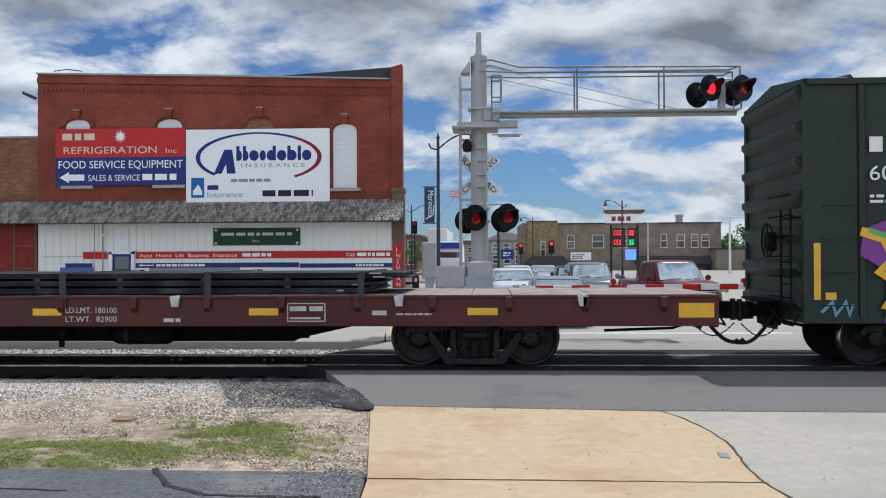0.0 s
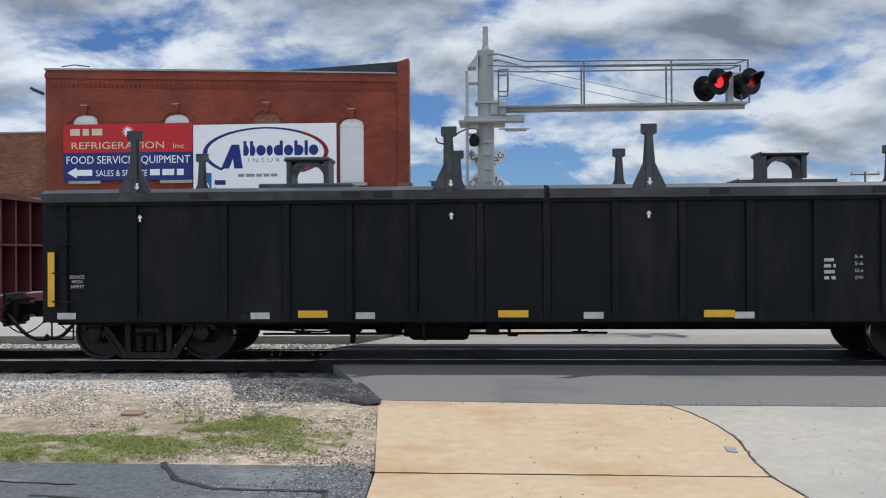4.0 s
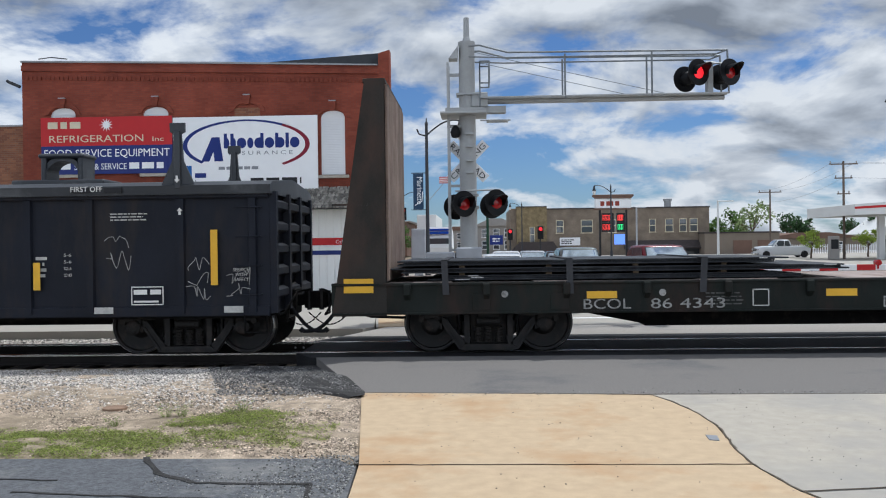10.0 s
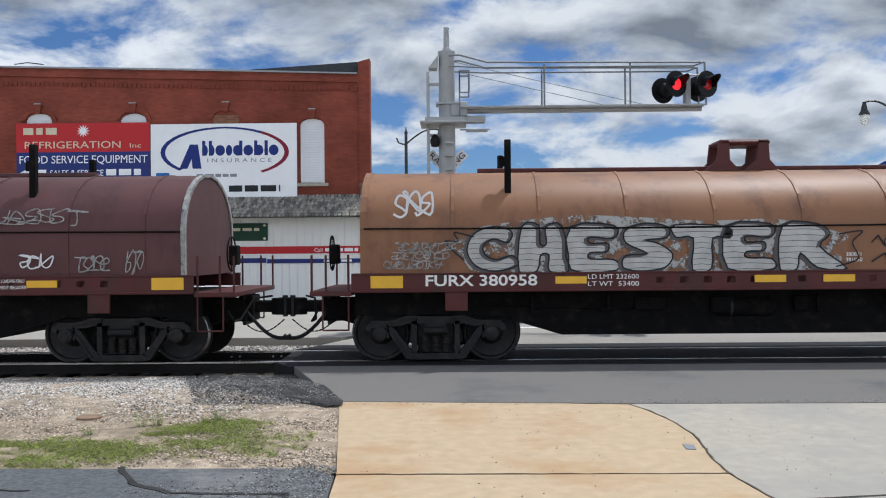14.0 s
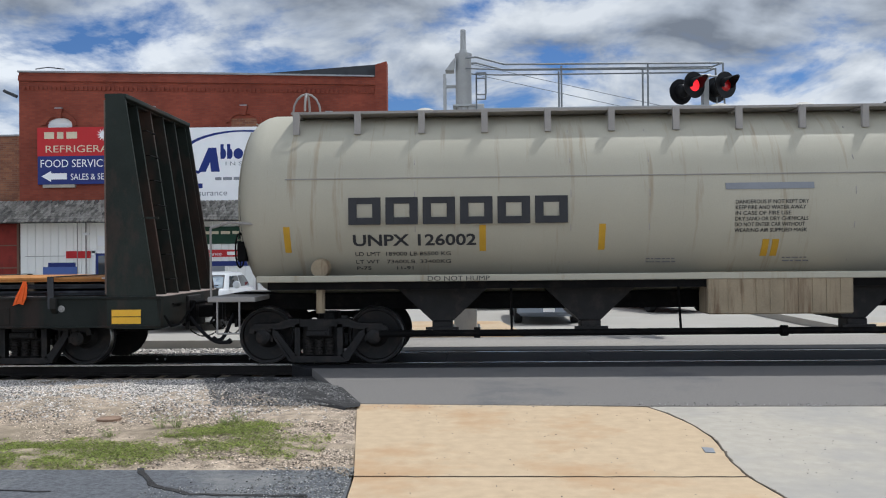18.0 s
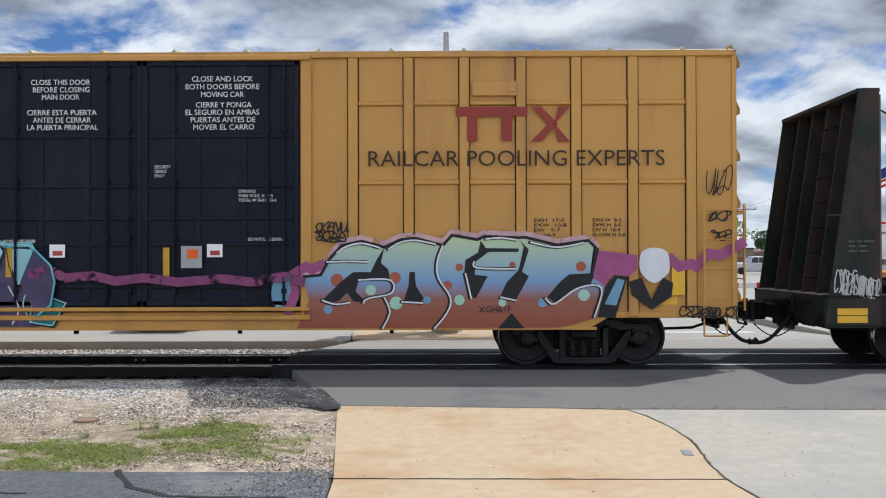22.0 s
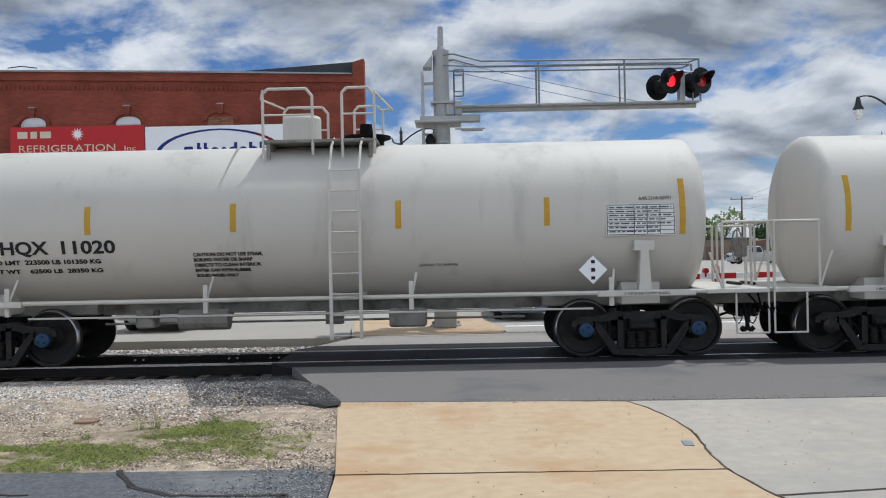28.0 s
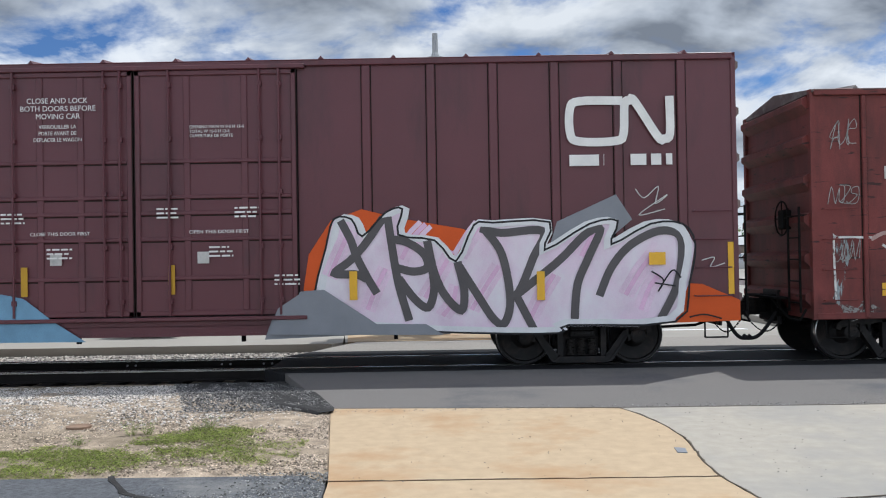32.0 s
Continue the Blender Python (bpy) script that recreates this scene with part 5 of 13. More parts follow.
# -- covered gondolas --
def gondola(u, marks, seed):
    car = rider("gondola", u, "black steel gondola with ribbed sides and lift-off covers" + (", white graffiti" if seed == 2 else ""), "gondola", "rail cars of the train")
    body, half = M["gondola_blue" if seed == 2 else "gondola_black"], 7.86
    for s in (-1, 1):
        part("side", Build().box(-half, half, *sorted((s * 1.44, s * 1.47)), 0.68, 2.60), body, car)
        b = Build()
        b.box(-half, half, *sorted((s * 1.40, s * 1.54)), 2.50, 2.62, 0.015).box(-half, half, *sorted((s * 1.42, s * 1.50)), 0.66, 0.82, 0.012)
        part("top_chord", b, body, car)
        for x in (-7.6, -6.47, -5.03, -4.04, -3.05, -2.05, -1.02, 0.0, 1.04, 2.05, 3.05, 4.04, 5.03, 6.47, 7.6):
            b = Build()
            w = 0.075
            b.prism([(x - w, s * 1.46), (x - w * 0.7, s * 1.525), (x + w * 0.7, s * 1.525), (x + w, s * 1.46)], "z", 0.72, 2.52)
            part("rib", b, body, car)
        e = Build()
        e.box(*sorted((s * half, s * (half - 0.04))), -1.46, 1.46, 0.68, 2.6)
        for z in (1.0, 1.35, 1.7, 2.05, 2.4):
            part("end_rib", Build().prism([(s * half, z - 0.10), (s * (half + 0.09), z - 0.05), (s * (half + 0.09), z + 0.05), (s * half, z + 0.10)], "y", -1.45, 1.45), body, car)
        for y in (-1.4, -0.45, 0.45, 1.4):
            part("end_post", Build().box(*sorted((s * half, s * (half + 0.11))), y - 0.06, y + 0.06, 0.7, 2.6), body, car)
        part("end", e, body, car)
        ladder(car, s * 7.55 - 0.2, 1.0, 2.35, 0.4, 4, rails=False, material=body)
    und = Build().box(-half, half, -0.35, 0.35, 0.45, 0.70).box(-half + 0.1, half - 0.1, -1.4, 1.4, 0.62, 0.70)
    part("underframe", und, M["iron"], car)
    for k in (-1, 1):
        cx0, cx1 = sorted((k * 0.04, k * (half + 0.06)))
        lid = part("cover", Build().prism([(-1.60, 2.56), (-1.62, 2.70), (-1.45, 2.76), (0, 2.88), (1.45, 2.76), (1.62, 2.70), (1.60, 2.56)], "x", cx0, cx1), M["lid_black"], car, "low black steel lift-off cover")
        m = (cx0 + cx1) / 2
        for x in (cx0 + 1.5 if k < 0 else cx0 + 1.5, cx1 - 1.45):
            for y in (-1.56, 1.56):
                g = Build()
                g.prism([(x - 0.32, 2.58), (x + 0.32, 2.58), (x + 0.09, 3.08), (x + 0.06, 3.5), (x + 0.12, 3.53), (x + 0.12, 3.67), (x - 0.12, 3.67), (x - 0.12, 3.53), (x - 0.06, 3.5), (x - 0.09, 3.08)], "y", y - 0.02, y + 0.02)
                g.box(x - 0.05, x + 0.05, y - 0.06, y + 0.06, 2.65, 3.55, 0.01)
                part("guide_post", g, M["lid_black"], lid)
        b = Build()
        for x in (m - 0.36, m + 0.28):
            b.box(x, x + 0.09, -0.25, 0.25, 2.80, 3.36, 0.02)
        b.box(m - 0.40, m + 0.40, -0.28, 0.28, 3.30, 3.38, 0.03).box(m - 0.8, m + 0.8, -0.4, 0.4, 2.80, 2.92, 0.02)
        for i in range(8):
            a0, a1 = math.pi * i / 8, math.pi * (i + 1) / 8
            b.prism([(m + 0.28 * math.cos(a0), 3.02 + 0.24 * math.sin(a0)), (m + 0.34 * math.cos(a0), 3.04 + 0.30 * math.sin(a0)),
                     (m + 0.34 * math.cos(a1), 3.04 + 0.30 * math.sin(a1)), (m + 0.28 * math.cos(a1), 3.02 + 0.24 * math.sin(a1))], "y", -0.2, 0.2)
        part("lifting_lug", b, M["lid_black"], lid)
        w = Build()
        for x in (cx0 + 2.4, cx1 - 3.1, cx1 - 2.6):
            w.box(x, x + 0.28, -1.63, -1.60, 2.60, 2.68)
        part("cover_slots", w, M["black_paint"], lid)
    trucks(car, 6.42, -6.42)
    couplers(car, half, 0.62, 0.82)
    for x in (-7.7, -4.6, -2.95, 0.55, 2.8, 5.1, 7.15):
        sheet(car, x, x + 0.30, 0.72, 0.82, M["faded_white"], y=-1.53, name="clip_plate")
    brake_rig(car, -2.2, 0.50)
    for x, tall, z in marks:
        plate(car, x, z, 0.11 if tall else 0.46, tall or 0.11, y=-1.535)
    boxframe(car, 5.69, 6.2, 0.85, 1.14, M["white_paint"], y=-1.53)
    text("SERVICE\n  WITH\n SAFETY", 0.055, M["faded_white"], car, 7.15 if seed == 1 else -7.5, -1.53, 1.36, wide=0.24)
    for q, t in enumerate(("5-6", "5-6", "52-6", "2743")):
        text(t, 0.05, M["faded_white"], car, 4.6, -1.475, 1.62 - 0.105 * q, wide=0.12)
    for x in (-6.36, -1.46, 1.54, 6.47):
        up_arrow = [(x, 2.36), (x - 0.045, 2.31), (x - 0.018, 2.31), (x - 0.018, 2.25), (x + 0.018, 2.25), (x + 0.018, 2.31), (x + 0.045, 2.31)]
        part("arrow_mark", Build().prism(up_arrow, "y", -1.531, -1.528), M["white_paint"], car, "white stencilled arrow")
        part("arrow_mark", Build().prism([(a, 5.10 - c) for a, c in up_arrow], "y", -1.634, -1.631), M["white_paint"], car, "white stencilled arrow")
    text("SERVICE\n  WITH\n SAFETY", 0.055, M["faded_white"], car, 7.30 if seed == 2 else -7.5, -1.53, 1.36, wide=0.24)
    bars(car, 4.15, -1.475, 1.28, 0.18, 0.36, 4, M["faded_white"], seed=seed)
    bars(car, 5.35, -1.475, 2.16, 0.62, 0.14, 3, M["faded_white"], seed=seed + 4, gap=0.6)
    step_iron(car, half - 0.4, 0.68)
    step_iron(car, -half + 0.05, 0.68)
    return car


def gondola_marks(car):
    """White paint scrawled over the second gondola."""
    w, w_, y = M["g_white"], M["g_white"], -1.534
    text("294", 0.24, M["white_paint"], car, -5.76, -1.476, 1.44, wide=0.55)
    text("967", 0.24, M["white_paint"], car, -4.85, -1.476, 1.44, wide=0.56)
    text("IC", 0.24, M["white_paint"], car, -5.76, -1.476, 1.78, wide=0.3)
    text("216100", 0.09, M["faded_white"], car, -4.85, -1.476, 1.08, wide=0.42)
    text("69900", 0.09, M["faded_white"], car, -4.80, -1.476, 0.93, wide=0.36)
    text("LD LMT", 0.09, M["faded_white"], car, -5.5, -1.476, 1.08, wide=0.36)
    text("LT WT", 0.09, M["faded_white"], car, -5.5, -1.476, 0.93, wide=0.33)
    text("FIRST ON", 0.085, M["white_paint"], car, -5.35, -1.634, 2.62, wide=0.44)
    text("LAST OFF", 0.085, M["white_paint"], car, -3.0, -1.634, 2.62, wide=0.48)
    text("LAST ON", 0.085, M["white_paint"], car, 2.45, -1.634, 2.62, wide=0.45)
    text("FIRST OFF", 0.085, M["white_paint"], car, 4.8, -1.634, 2.62, wide=0.5)
    big = (
        ((-2.79, 0.68), (-2.95, 1.01), (-3.0, 1.41), (-2.95, 1.75), (-2.76, 1.94), (-2.46, 2.05), (-2.17, 2.03), (-2.03, 1.94)),
        ((-2.03, 1.94), (-1.8, 2.12), (-1.55, 2.15), (-1.39, 2.05), (-1.44, 1.87), (-1.64, 1.73), (-1.85, 1.73), (-1.99, 1.9)),
        ((-1.83, 1.73), (-1.69, 1.54), (-1.75, 1.34), (-1.98, 1.04), (-2.05, 1.15), (-2.19, 1.3)),
        ((-1.98, 1.04), (-1.71, 1.16), (-1.48, 1.09), (-1.36, 0.92), (-1.3, 0.68)),
        ((-1.41, 1.98), (-1.25, 2.1), (-1.02, 2.14), (-0.84, 2.05), (-0.81, 1.92), (-1.02, 1.78), (-1.07, 1.57), (-0.98, 1.34), (-1.04, 1.18)),
        ((-1.44, 1.85), (-1.25, 1.78), (-1.21, 1.57), (-1.27, 1.36), (-1.13, 1.15), (-0.97, 0.91), (-0.9, 0.7)),
        ((-0.82, 2.07), (-0.47, 2.08), (-0.1, 2.05), (-0.2, 1.89), (-0.36, 1.82), (-0.28, 1.53), (-0.36, 1.3), (-0.49, 1.06), (-0.58, 0.81), (-0.82, 0.7)),
        ((-0.1, 2.05), (0.2, 2.03), (0.01, 1.8), (-0.06, 1.62), (0.15, 1.5)),
        ((0.2, 2.03), (0.42, 1.8), (0.61, 1.53), (0.73, 1.32), (0.59, 1.0), (0.38, 0.79), (0.24, 0.72)),
        ((-0.58, 0.81), (-0.36, 0.83), (-0.15, 0.97), (-0.2, 0.76), (0.06, 0.81), (0.24, 0.72)),
    )
    arc = curve(big[0])
    part("graffiti", stroke([(a + 0.06, c) for a, c in arc], 0.085, y + 0.001), M["g_slate"], car, "grey shaded edge of the graffiti")
    for a, c in arc[2::2]:
        part("graffiti", stroke(((a + 0.01, c + 0.01), (a + 0.11, c - 0.012)), 0.012, y - 0.002), w, car)
    for p in big:
        part("graffiti", stroke(curve(p), 0.034, y), w, car, "white graffiti outlines")
    for k, (x, z, w, h, wd) in enumerate(((-7.35, 2.0, 0.85, 0.34, 0.024), (-3.95, 1.7, 0.7, 0.32, 0.022), (-3.85, 1.38, 0.55, 0.24, 0.022), (-3.8, 0.9, 0.6, 0.3, 0.022), (1.2, 1.45, 0.72, 0.5, 0.022), (1.35, 1.0, 0.5, 0.3, 0.022), (2.1, 1.6, 0.8, 0.34, 0.022), (0.42, 1.65, 0.5, 0.5, 0.022))):
        part("graffiti", stroke(scribble(x, z, w, h, 130 + k, 5), wd, y), w_, car, "thin white graffiti tag")
    for k in range(14):
        rnd = random.Random(300 + k)
        x, z, s = rnd.choice((-7.0, -6.8, -5.9, -4.6, 3.3, 3.6, 5.3, 6.0, 6.6, 7.2)), rnd.uniform(0.95, 1.9), rnd.uniform(0.16, 0.32)
        p = [(x + s * (0.18 * i) + rnd.uniform(-0.05, 0.05), z + rnd.uniform(-0.5, 0.5) * s) for i in range(8)]
        part("scrawl", stroke(curve(p, 4), 0.012, -1.536), M["chalk_white"], car, "thin chalk scrawl")


# -- coil cars --
def coil_car(u, hood, mark, seed):
    car = rider("coil_car", u, "coil car with a long rounded " + ("rust-tan" if seed == 1 else "dark red") + " steel hood", "coil car", "rail cars of the train")
    red = M["brown_red"]
    part("side_sill", Build().box(-6.5, 6.5, -1.47, -1.43, 1.16, 1.40).box(-6.5, 6.5, 1.43, 1.47, 1.16, 1.40).box(-6.5, 6.5, -1.485, -1.4, 1.40, 1.43, 0.008).box(-6.5, 6.5, -1.50, -1.4, 1.13, 1.165, 0.01), red, car)
    c = Build()
    c.prism([(-6.5, 0.75), (-4.3, 0.75), (-3.2, 0.42), (3.2, 0.42), (4.3, 0.75), (6.5, 0.75), (6.5, 1.15), (-6.5, 1.15)], "y", -1.0, 1.0)
    c.box(-7.05, 7.05, -0.4, 0.4, 0.62, 0.98)
    part("underframe", c, M["iron"], car)
    for s in (-1, 1):
        p = Build().box(*sorted((s * 6.5, s * 7.15)), -1.45, 1.45, 1.08, 1.16, 0.01)
        for y in (-1.42, 1.42):
            for x in (6.55, 6.9, 7.12):
                p.cyl((s * x, y, 1.1), (s * x, y, 1.72), 0.02, 6)
            p.tube([(s * 6.55, y, 1.16), (s * 6.55, y, 0.55), (s * 6.95, y, 0.55), (s * 6.95, y, 1.1)], 0.015, 5)
        part("end_platform", p, red, car)
    n, prof = 12, [(-1.42, 1.40), (-1.44, 2.10)]
    for i in range(n + 1):
        a = math.pi * (1 - i / n)
        prof.append((1.44 * math.cos(a), 2.12 + 0.98 * math.sin(a)))
    prof += [(1.44, 2.10), (1.42, 1.40)]
    h = Build()
    for k in (-1, 1):
        h.prism(prof, "x", *sorted((k * 0.0, k * 6.35)))
    hd = part("hood", h, hood, car, "rounded steel hood in rust tan" if seed == 1 else "rounded steel hood in dark red", smooth=True)
    for x in (-6.3, -4.95, -3.6, -2.25, -0.9, 0.45, 1.8, 3.1, 4.5, 5.7):
        ring = Build()
        for (y0, z0), (y1, z1) in zip(prof, prof[1:]):
            ring.prism([(y0, z0), (y1, z1), (y1 * 1.008, z1 + 0.012 * (z1 > 2.1)), (y0 * 1.008, z0 + 0.012 * (z0 > 2.1))], "x", x, x + 0.045)
        part("hood_seam", ring, hood, hd)
    rim = M["chalk_white"] if seed == 2 else hood
    for x in (-6.36, 6.30):
        ring = Build()
        for (y0, z0), (y1, z1) in zip(prof, prof[1:]):
            ring.prism([(y0 * 0.96, z0 - 0.03), (y1 * 0.96, z1 - 0.03), (y1 * 1.012, z1 + 0.014), (y0 * 1.012, z0 + 0.014)], "x", x, x + 0.07)
        part("hood_rim", ring, rim, hd)
    part("rail_wire", Build().tube([(-6.3, -1.47, 2.12), (-2, -1.47, 2.10), (2.2, -1.47, 2.12), (6.3, -1.47, 2.1)], 0.014, 5), M["iron"], hd)
    top = Build().box(-4.5, 4.4, -0.08, 0.08, 3.10, 3.17, 0.01)
    for x in (-0.42, 0.24):
        top.prism([(x - 0.28, 3.08), (x + 0.30, 3.08), (x + 0.14, 3.25), (x + 0.12, 3.58), (x - 0.04, 3.58), (x - 0.08, 3.25)], "y", -0.3, -0.24)
        top.prism([(x - 0.28, 3.08), (x + 0.30, 3.08), (x + 0.14, 3.25), (x + 0.12, 3.58), (x - 0.04, 3.58), (x - 0.08, 3.25)], "y", 0.24, 0.3)
    top.box(-0.46, 0.40, -0.3, 0.3, 3.50, 3.60, 0.04)
    part("lifting_lug", top, M["brown_red"] if seed == 1 else hood, hd)
    for x in (-4.05, 3.85):
        for y in (-1.12, 1.12):
            part("guide_post", Build().box(x - 0.05, x + 0.05, y - 0.06, y + 0.06, 2.55, 3.52, 0.01).box(x - 0.14, x - 0.05, y + 0.02, y + 0.08, 3.1, 3.26), M["iron"], hd)
    trucks(car, 5.21, -5.21)
    couplers(car, 7.0, 0.72, 0.85)
    hand_brake(car, -6.9 if seed == 1 else 6.9, -0.7, 1.75)
    brake_rig(car, -0.8, 0.85)
    for x in (-6.2, 5.85):
        plate(car, x, 1.20, 0.5, 0.19, y=-1.47)
    for x in (-3.35, -0.3, 0.75, 3.9):
        plate(car, x, 1.25, 0.48, 0.11, y=-1.47)
    dot = {m: Build().box(0, 0.13, -1.470, -1.466, 1.25, 1.35).mesh("reflector", M[m]) for m in ("red_white", "faded_white")}
    for i in range(20):
        part("reflector", dot["faded_white" if i % 2 else "red_white"], None, car, "", (-1.8 + i * 0.36, 0, 0))
    text(mark, 0.17, M["white_paint"], car, -5.35 if seed == 1 else -4.75, -1.478, 1.23, wide=1.72, bold=0.004)
    text("LD LMT 232600", 0.075, M["white_paint"], car, -2.85, -1.478, 1.32, wide=0.78)
    text("LT WT  53400", 0.075, M["white_paint"], car, -2.85, -1.478, 1.21, wide=0.78)
    text("FOR RESTRICTED LOADING ONLY", 0.055, M["white_paint"], car, 3.1, -1.478, 1.33, wide=0.78)
    text("SEE EQUIPMENT REGISTER", 0.055, M["white_paint"], car, 3.2, -1.478, 1.23, wide=0.7)
    for x in (-5.05, 4.85):
        part("jack_pad", Build().box(x, x + 0.35, -1.48, -1.44, 0.84, 1.135, 0.01), red, car)
    if seed == 1:
        coil_paint(car)
    else:
        for k, (x, z, w, h, m, wd) in enumerate(((-5.7, 1.6, 2.0, 0.5, "black_paint", 0.05), (-5.6, 1.5, 0.7, 0.25, "g_white", 0.03), (-2.9, 1.55, 1.1, 0.25, "g_white", 0.025), (3.3, 2.25, 1.5, 0.22, "chalk_white", 0.02), (3.75, 1.55, 0.5, 0.22, "g_white", 0.022), (4.65, 1.5, 0.55, 0.22, "chalk_white", 0.02), (5.45, 1.5, 0.25, 0.32, "chalk_white", 0.016), (0.2, 1.6, 1.4, 0.3, "chalk_white", 0.02))):
            part("graffiti", stroke(scribble(x, z, w, h, 90 + k, 6), wd, -1.455), M[m], car, "dark graffiti outline" if k == 0 else "white graffiti tag")
    return car


def coil_paint(car):
    """Silver block letters with black outlines along the rust-tan hood."""
    y, x = -1.462, -4.71
    glyphs = {
        "C": ((0.75, 0.75), (0.5, 0.86), (0.15, 0.75), (0.0, 0.42), (0.15, 0.1), (0.5, 0.0), (0.85, 0.12), (0.75, 0.3), (0.5, 0.22), (0.3, 0.32), (0.28, 0.5), (0.45, 0.62), (0.68, 0.55)),
        "H": ((0.0, 0.0), (0.3, 0.0), (0.36, 0.3), (0.5, 0.3), (0.5, 0.0), (0.82, 0.0), (0.72, 0.85), (0.45, 0.85), (0.46, 0.52), (0.35, 0.52), (0.33, 0.88), (0.05, 0.85)),
        "E": ((0.0, 0.02), (0.75, 0.0), (0.72, 0.2), (0.32, 0.22), (0.32, 0.34), (0.6, 0.36), (0.6, 0.52), (0.32, 0.52), (0.32, 0.64), (0.72, 0.62), (0.72, 0.86), (0.0, 0.84)),
        "S": ((0.0, 0.05), (0.3, -0.02), (0.7, 0.05), (0.82, 0.3), (0.6, 0.5), (0.38, 0.58), (0.72, 0.62), (0.75, 0.82), (0.4, 0.9), (0.05, 0.78), (0.05, 0.52), (0.4, 0.32), (0.05, 0.28)),
        "T": ((0.28, 0.0), (0.6, 0.02), (0.62, 0.6), (0.9, 0.6), (0.85, 0.82), (0.0, 0.86), (0.02, 0.62), (0.3, 0.6)),
        "R": ((0.0, 0.0), (0.28, 0.0), (0.34, 0.3), (0.62, 0.02), (1.1, 0.0), (0.66, 0.42), (0.82, 0.66), (0.62, 0.86), (0.05, 0.84)),
    }
    for ch in "CHESTER":
        g = glyphs[ch]
        lo = curve([(x + a * 0.93, 1.45 + b * 0.80) for a, b in g], 3, True)[:-1]
        part("graffiti_letter", Build().prism(lo, "y", y, y + 0.004), M["g_silver"], car, "silver graffiti letter with black outline")
        part("graffiti_shadow", stroke([(a - 0.035, c - 0.015) for a, c in lo + lo[:1]], 0.05, y + 0.0065), M["g_grey"], car)
        part("graffiti_outline", stroke(lo + lo[:1], 0.024, y - 0.003), M["black_paint"], car)
        zs = [c for a, c in lo]
        for q in range(9):
            zz = min(zs) + (max(zs) - min(zs)) * (q + 0.5) / 9
            cut = sorted(a + (b - a) * (zz - c) / (d - c) for (a, c), (b, d) in zip(lo, lo[1:] + lo[:1]) if (c - zz) * (d - zz) < 0)
            for a, b in zip(cut[::2], cut[1::2]):
                if b - a > 0.08:
                    part("graffiti_hatch", stroke(((a + 0.02, zz), ((a + b) / 2, zz + 0.012), (b - 0.02, zz - 0.006)), 0.008, y - 0.0015), M["g_grey"], car)
        x += 0.80
    halo = curve([(-4.95, 1.85), (-4.6, 2.1), (-3.9, 2.22), (-3.0, 2.3), (-2.0, 2.26), (-1.0, 2.2), (0.0, 2.22), (0.6, 2.1), (1.15, 1.95), (0.9, 1.75), (1.1, 1.48), (-0.5, 1.42), (-2.5, 1.42), (-4.4, 1.42), (-4.75, 1.6)], 4, True)[:-1]
    part("graffiti", Build().prism(halo, "y", y + 0.0068, y + 0.009), M["g_silver_worn"], car, "worn silver spray round the letters")
    for p in (((-5.9, 2.35), (-5.75, 2.65), (-5.6, 2.4), (-5.5, 2.6), (-5.35, 2.35)),):
        part("graffiti", stroke(scribble(-5.85, 2.32, 0.55, 0.34, 31, 5), 0.035, -1.44), M["g_white"], car, "white graffiti tag")
    for k in range(3):
        part("graffiti", stroke(scribble(-6.0 + 0.1 * k, 1.5 + 0.14 * k, 0.9, 0.12, 40 + k, 9), 0.014, -1.462), M["chalk_white"], car, "thin white tag")
    part("graffiti", stroke(scribble(1.7, 1.78, 1.9, 0.17, 44, 12), 0.016, -1.462), M["black_paint"], car, "thin black tag")
    part("graffiti", stroke(scribble(1.7, 1.52, 0.5, 0.14, 45, 4), 0.016, -1.462), M["black_paint"], car, "thin black tag")
    part("graffiti", stroke(scribble(4.9, 1.5, 0.9, 0.2, 46, 7), 0.018, -1.462), M["chalk_white"], car, "thin white tag")
    for x0 in (3.1, 4.0):
        part("graffiti", stroke(curve([(x0, 1.5), (x0 + 0.07, 1.74), (x0 + 0.13, 1.55), (x0 + 0.2, 1.75), (x0 + 0.25, 1.5), (x0 + 0.32, 1.7), (x0 + 0.33, 1.5), (x0 + 0.42, 1.52), (x0 + 0.45, 1.7), (x0 + 0.5, 1.48), (x0 + 0.6, 1.72), (x0 + 0.56, 1.58), (x0 + 0.7, 1.5), (x0 + 0.75, 1.72)], 3), 0.03, -1.452), M["g_white"], car, "white graffiti tags")
    for p in (((1.5, 1.85), (1.6, 1.95), (1.7, 1.8)), ((1.9, 1.8), (2.3, 1.9), (2.6, 1.78), (3.1, 1.88)), ((1.5, 1.55), (1.7, 1.68), (1.95, 1.55))):
        part("graffiti", stroke(p, 0.025, -1.452), M["black_paint"], car)
    for pts in (((-4.75, 1.62), (-5.05, 1.9), (-4.85, 1.92), (-4.9, 2.05), (-4.6, 1.98)), ((1.0, 1.98), (1.35, 2.02), (1.2, 1.85), (1.28, 1.6), (0.95, 1.48))):
        part("graffiti", stroke(curve(pts), 0.022, y - 0.004), M["black_paint"], car, "pointed end of the silver lettering")
    text("380851\n381050", 0.06, M["white_paint"], car, 1.1, -1.46, 1.64, wide=0.25)


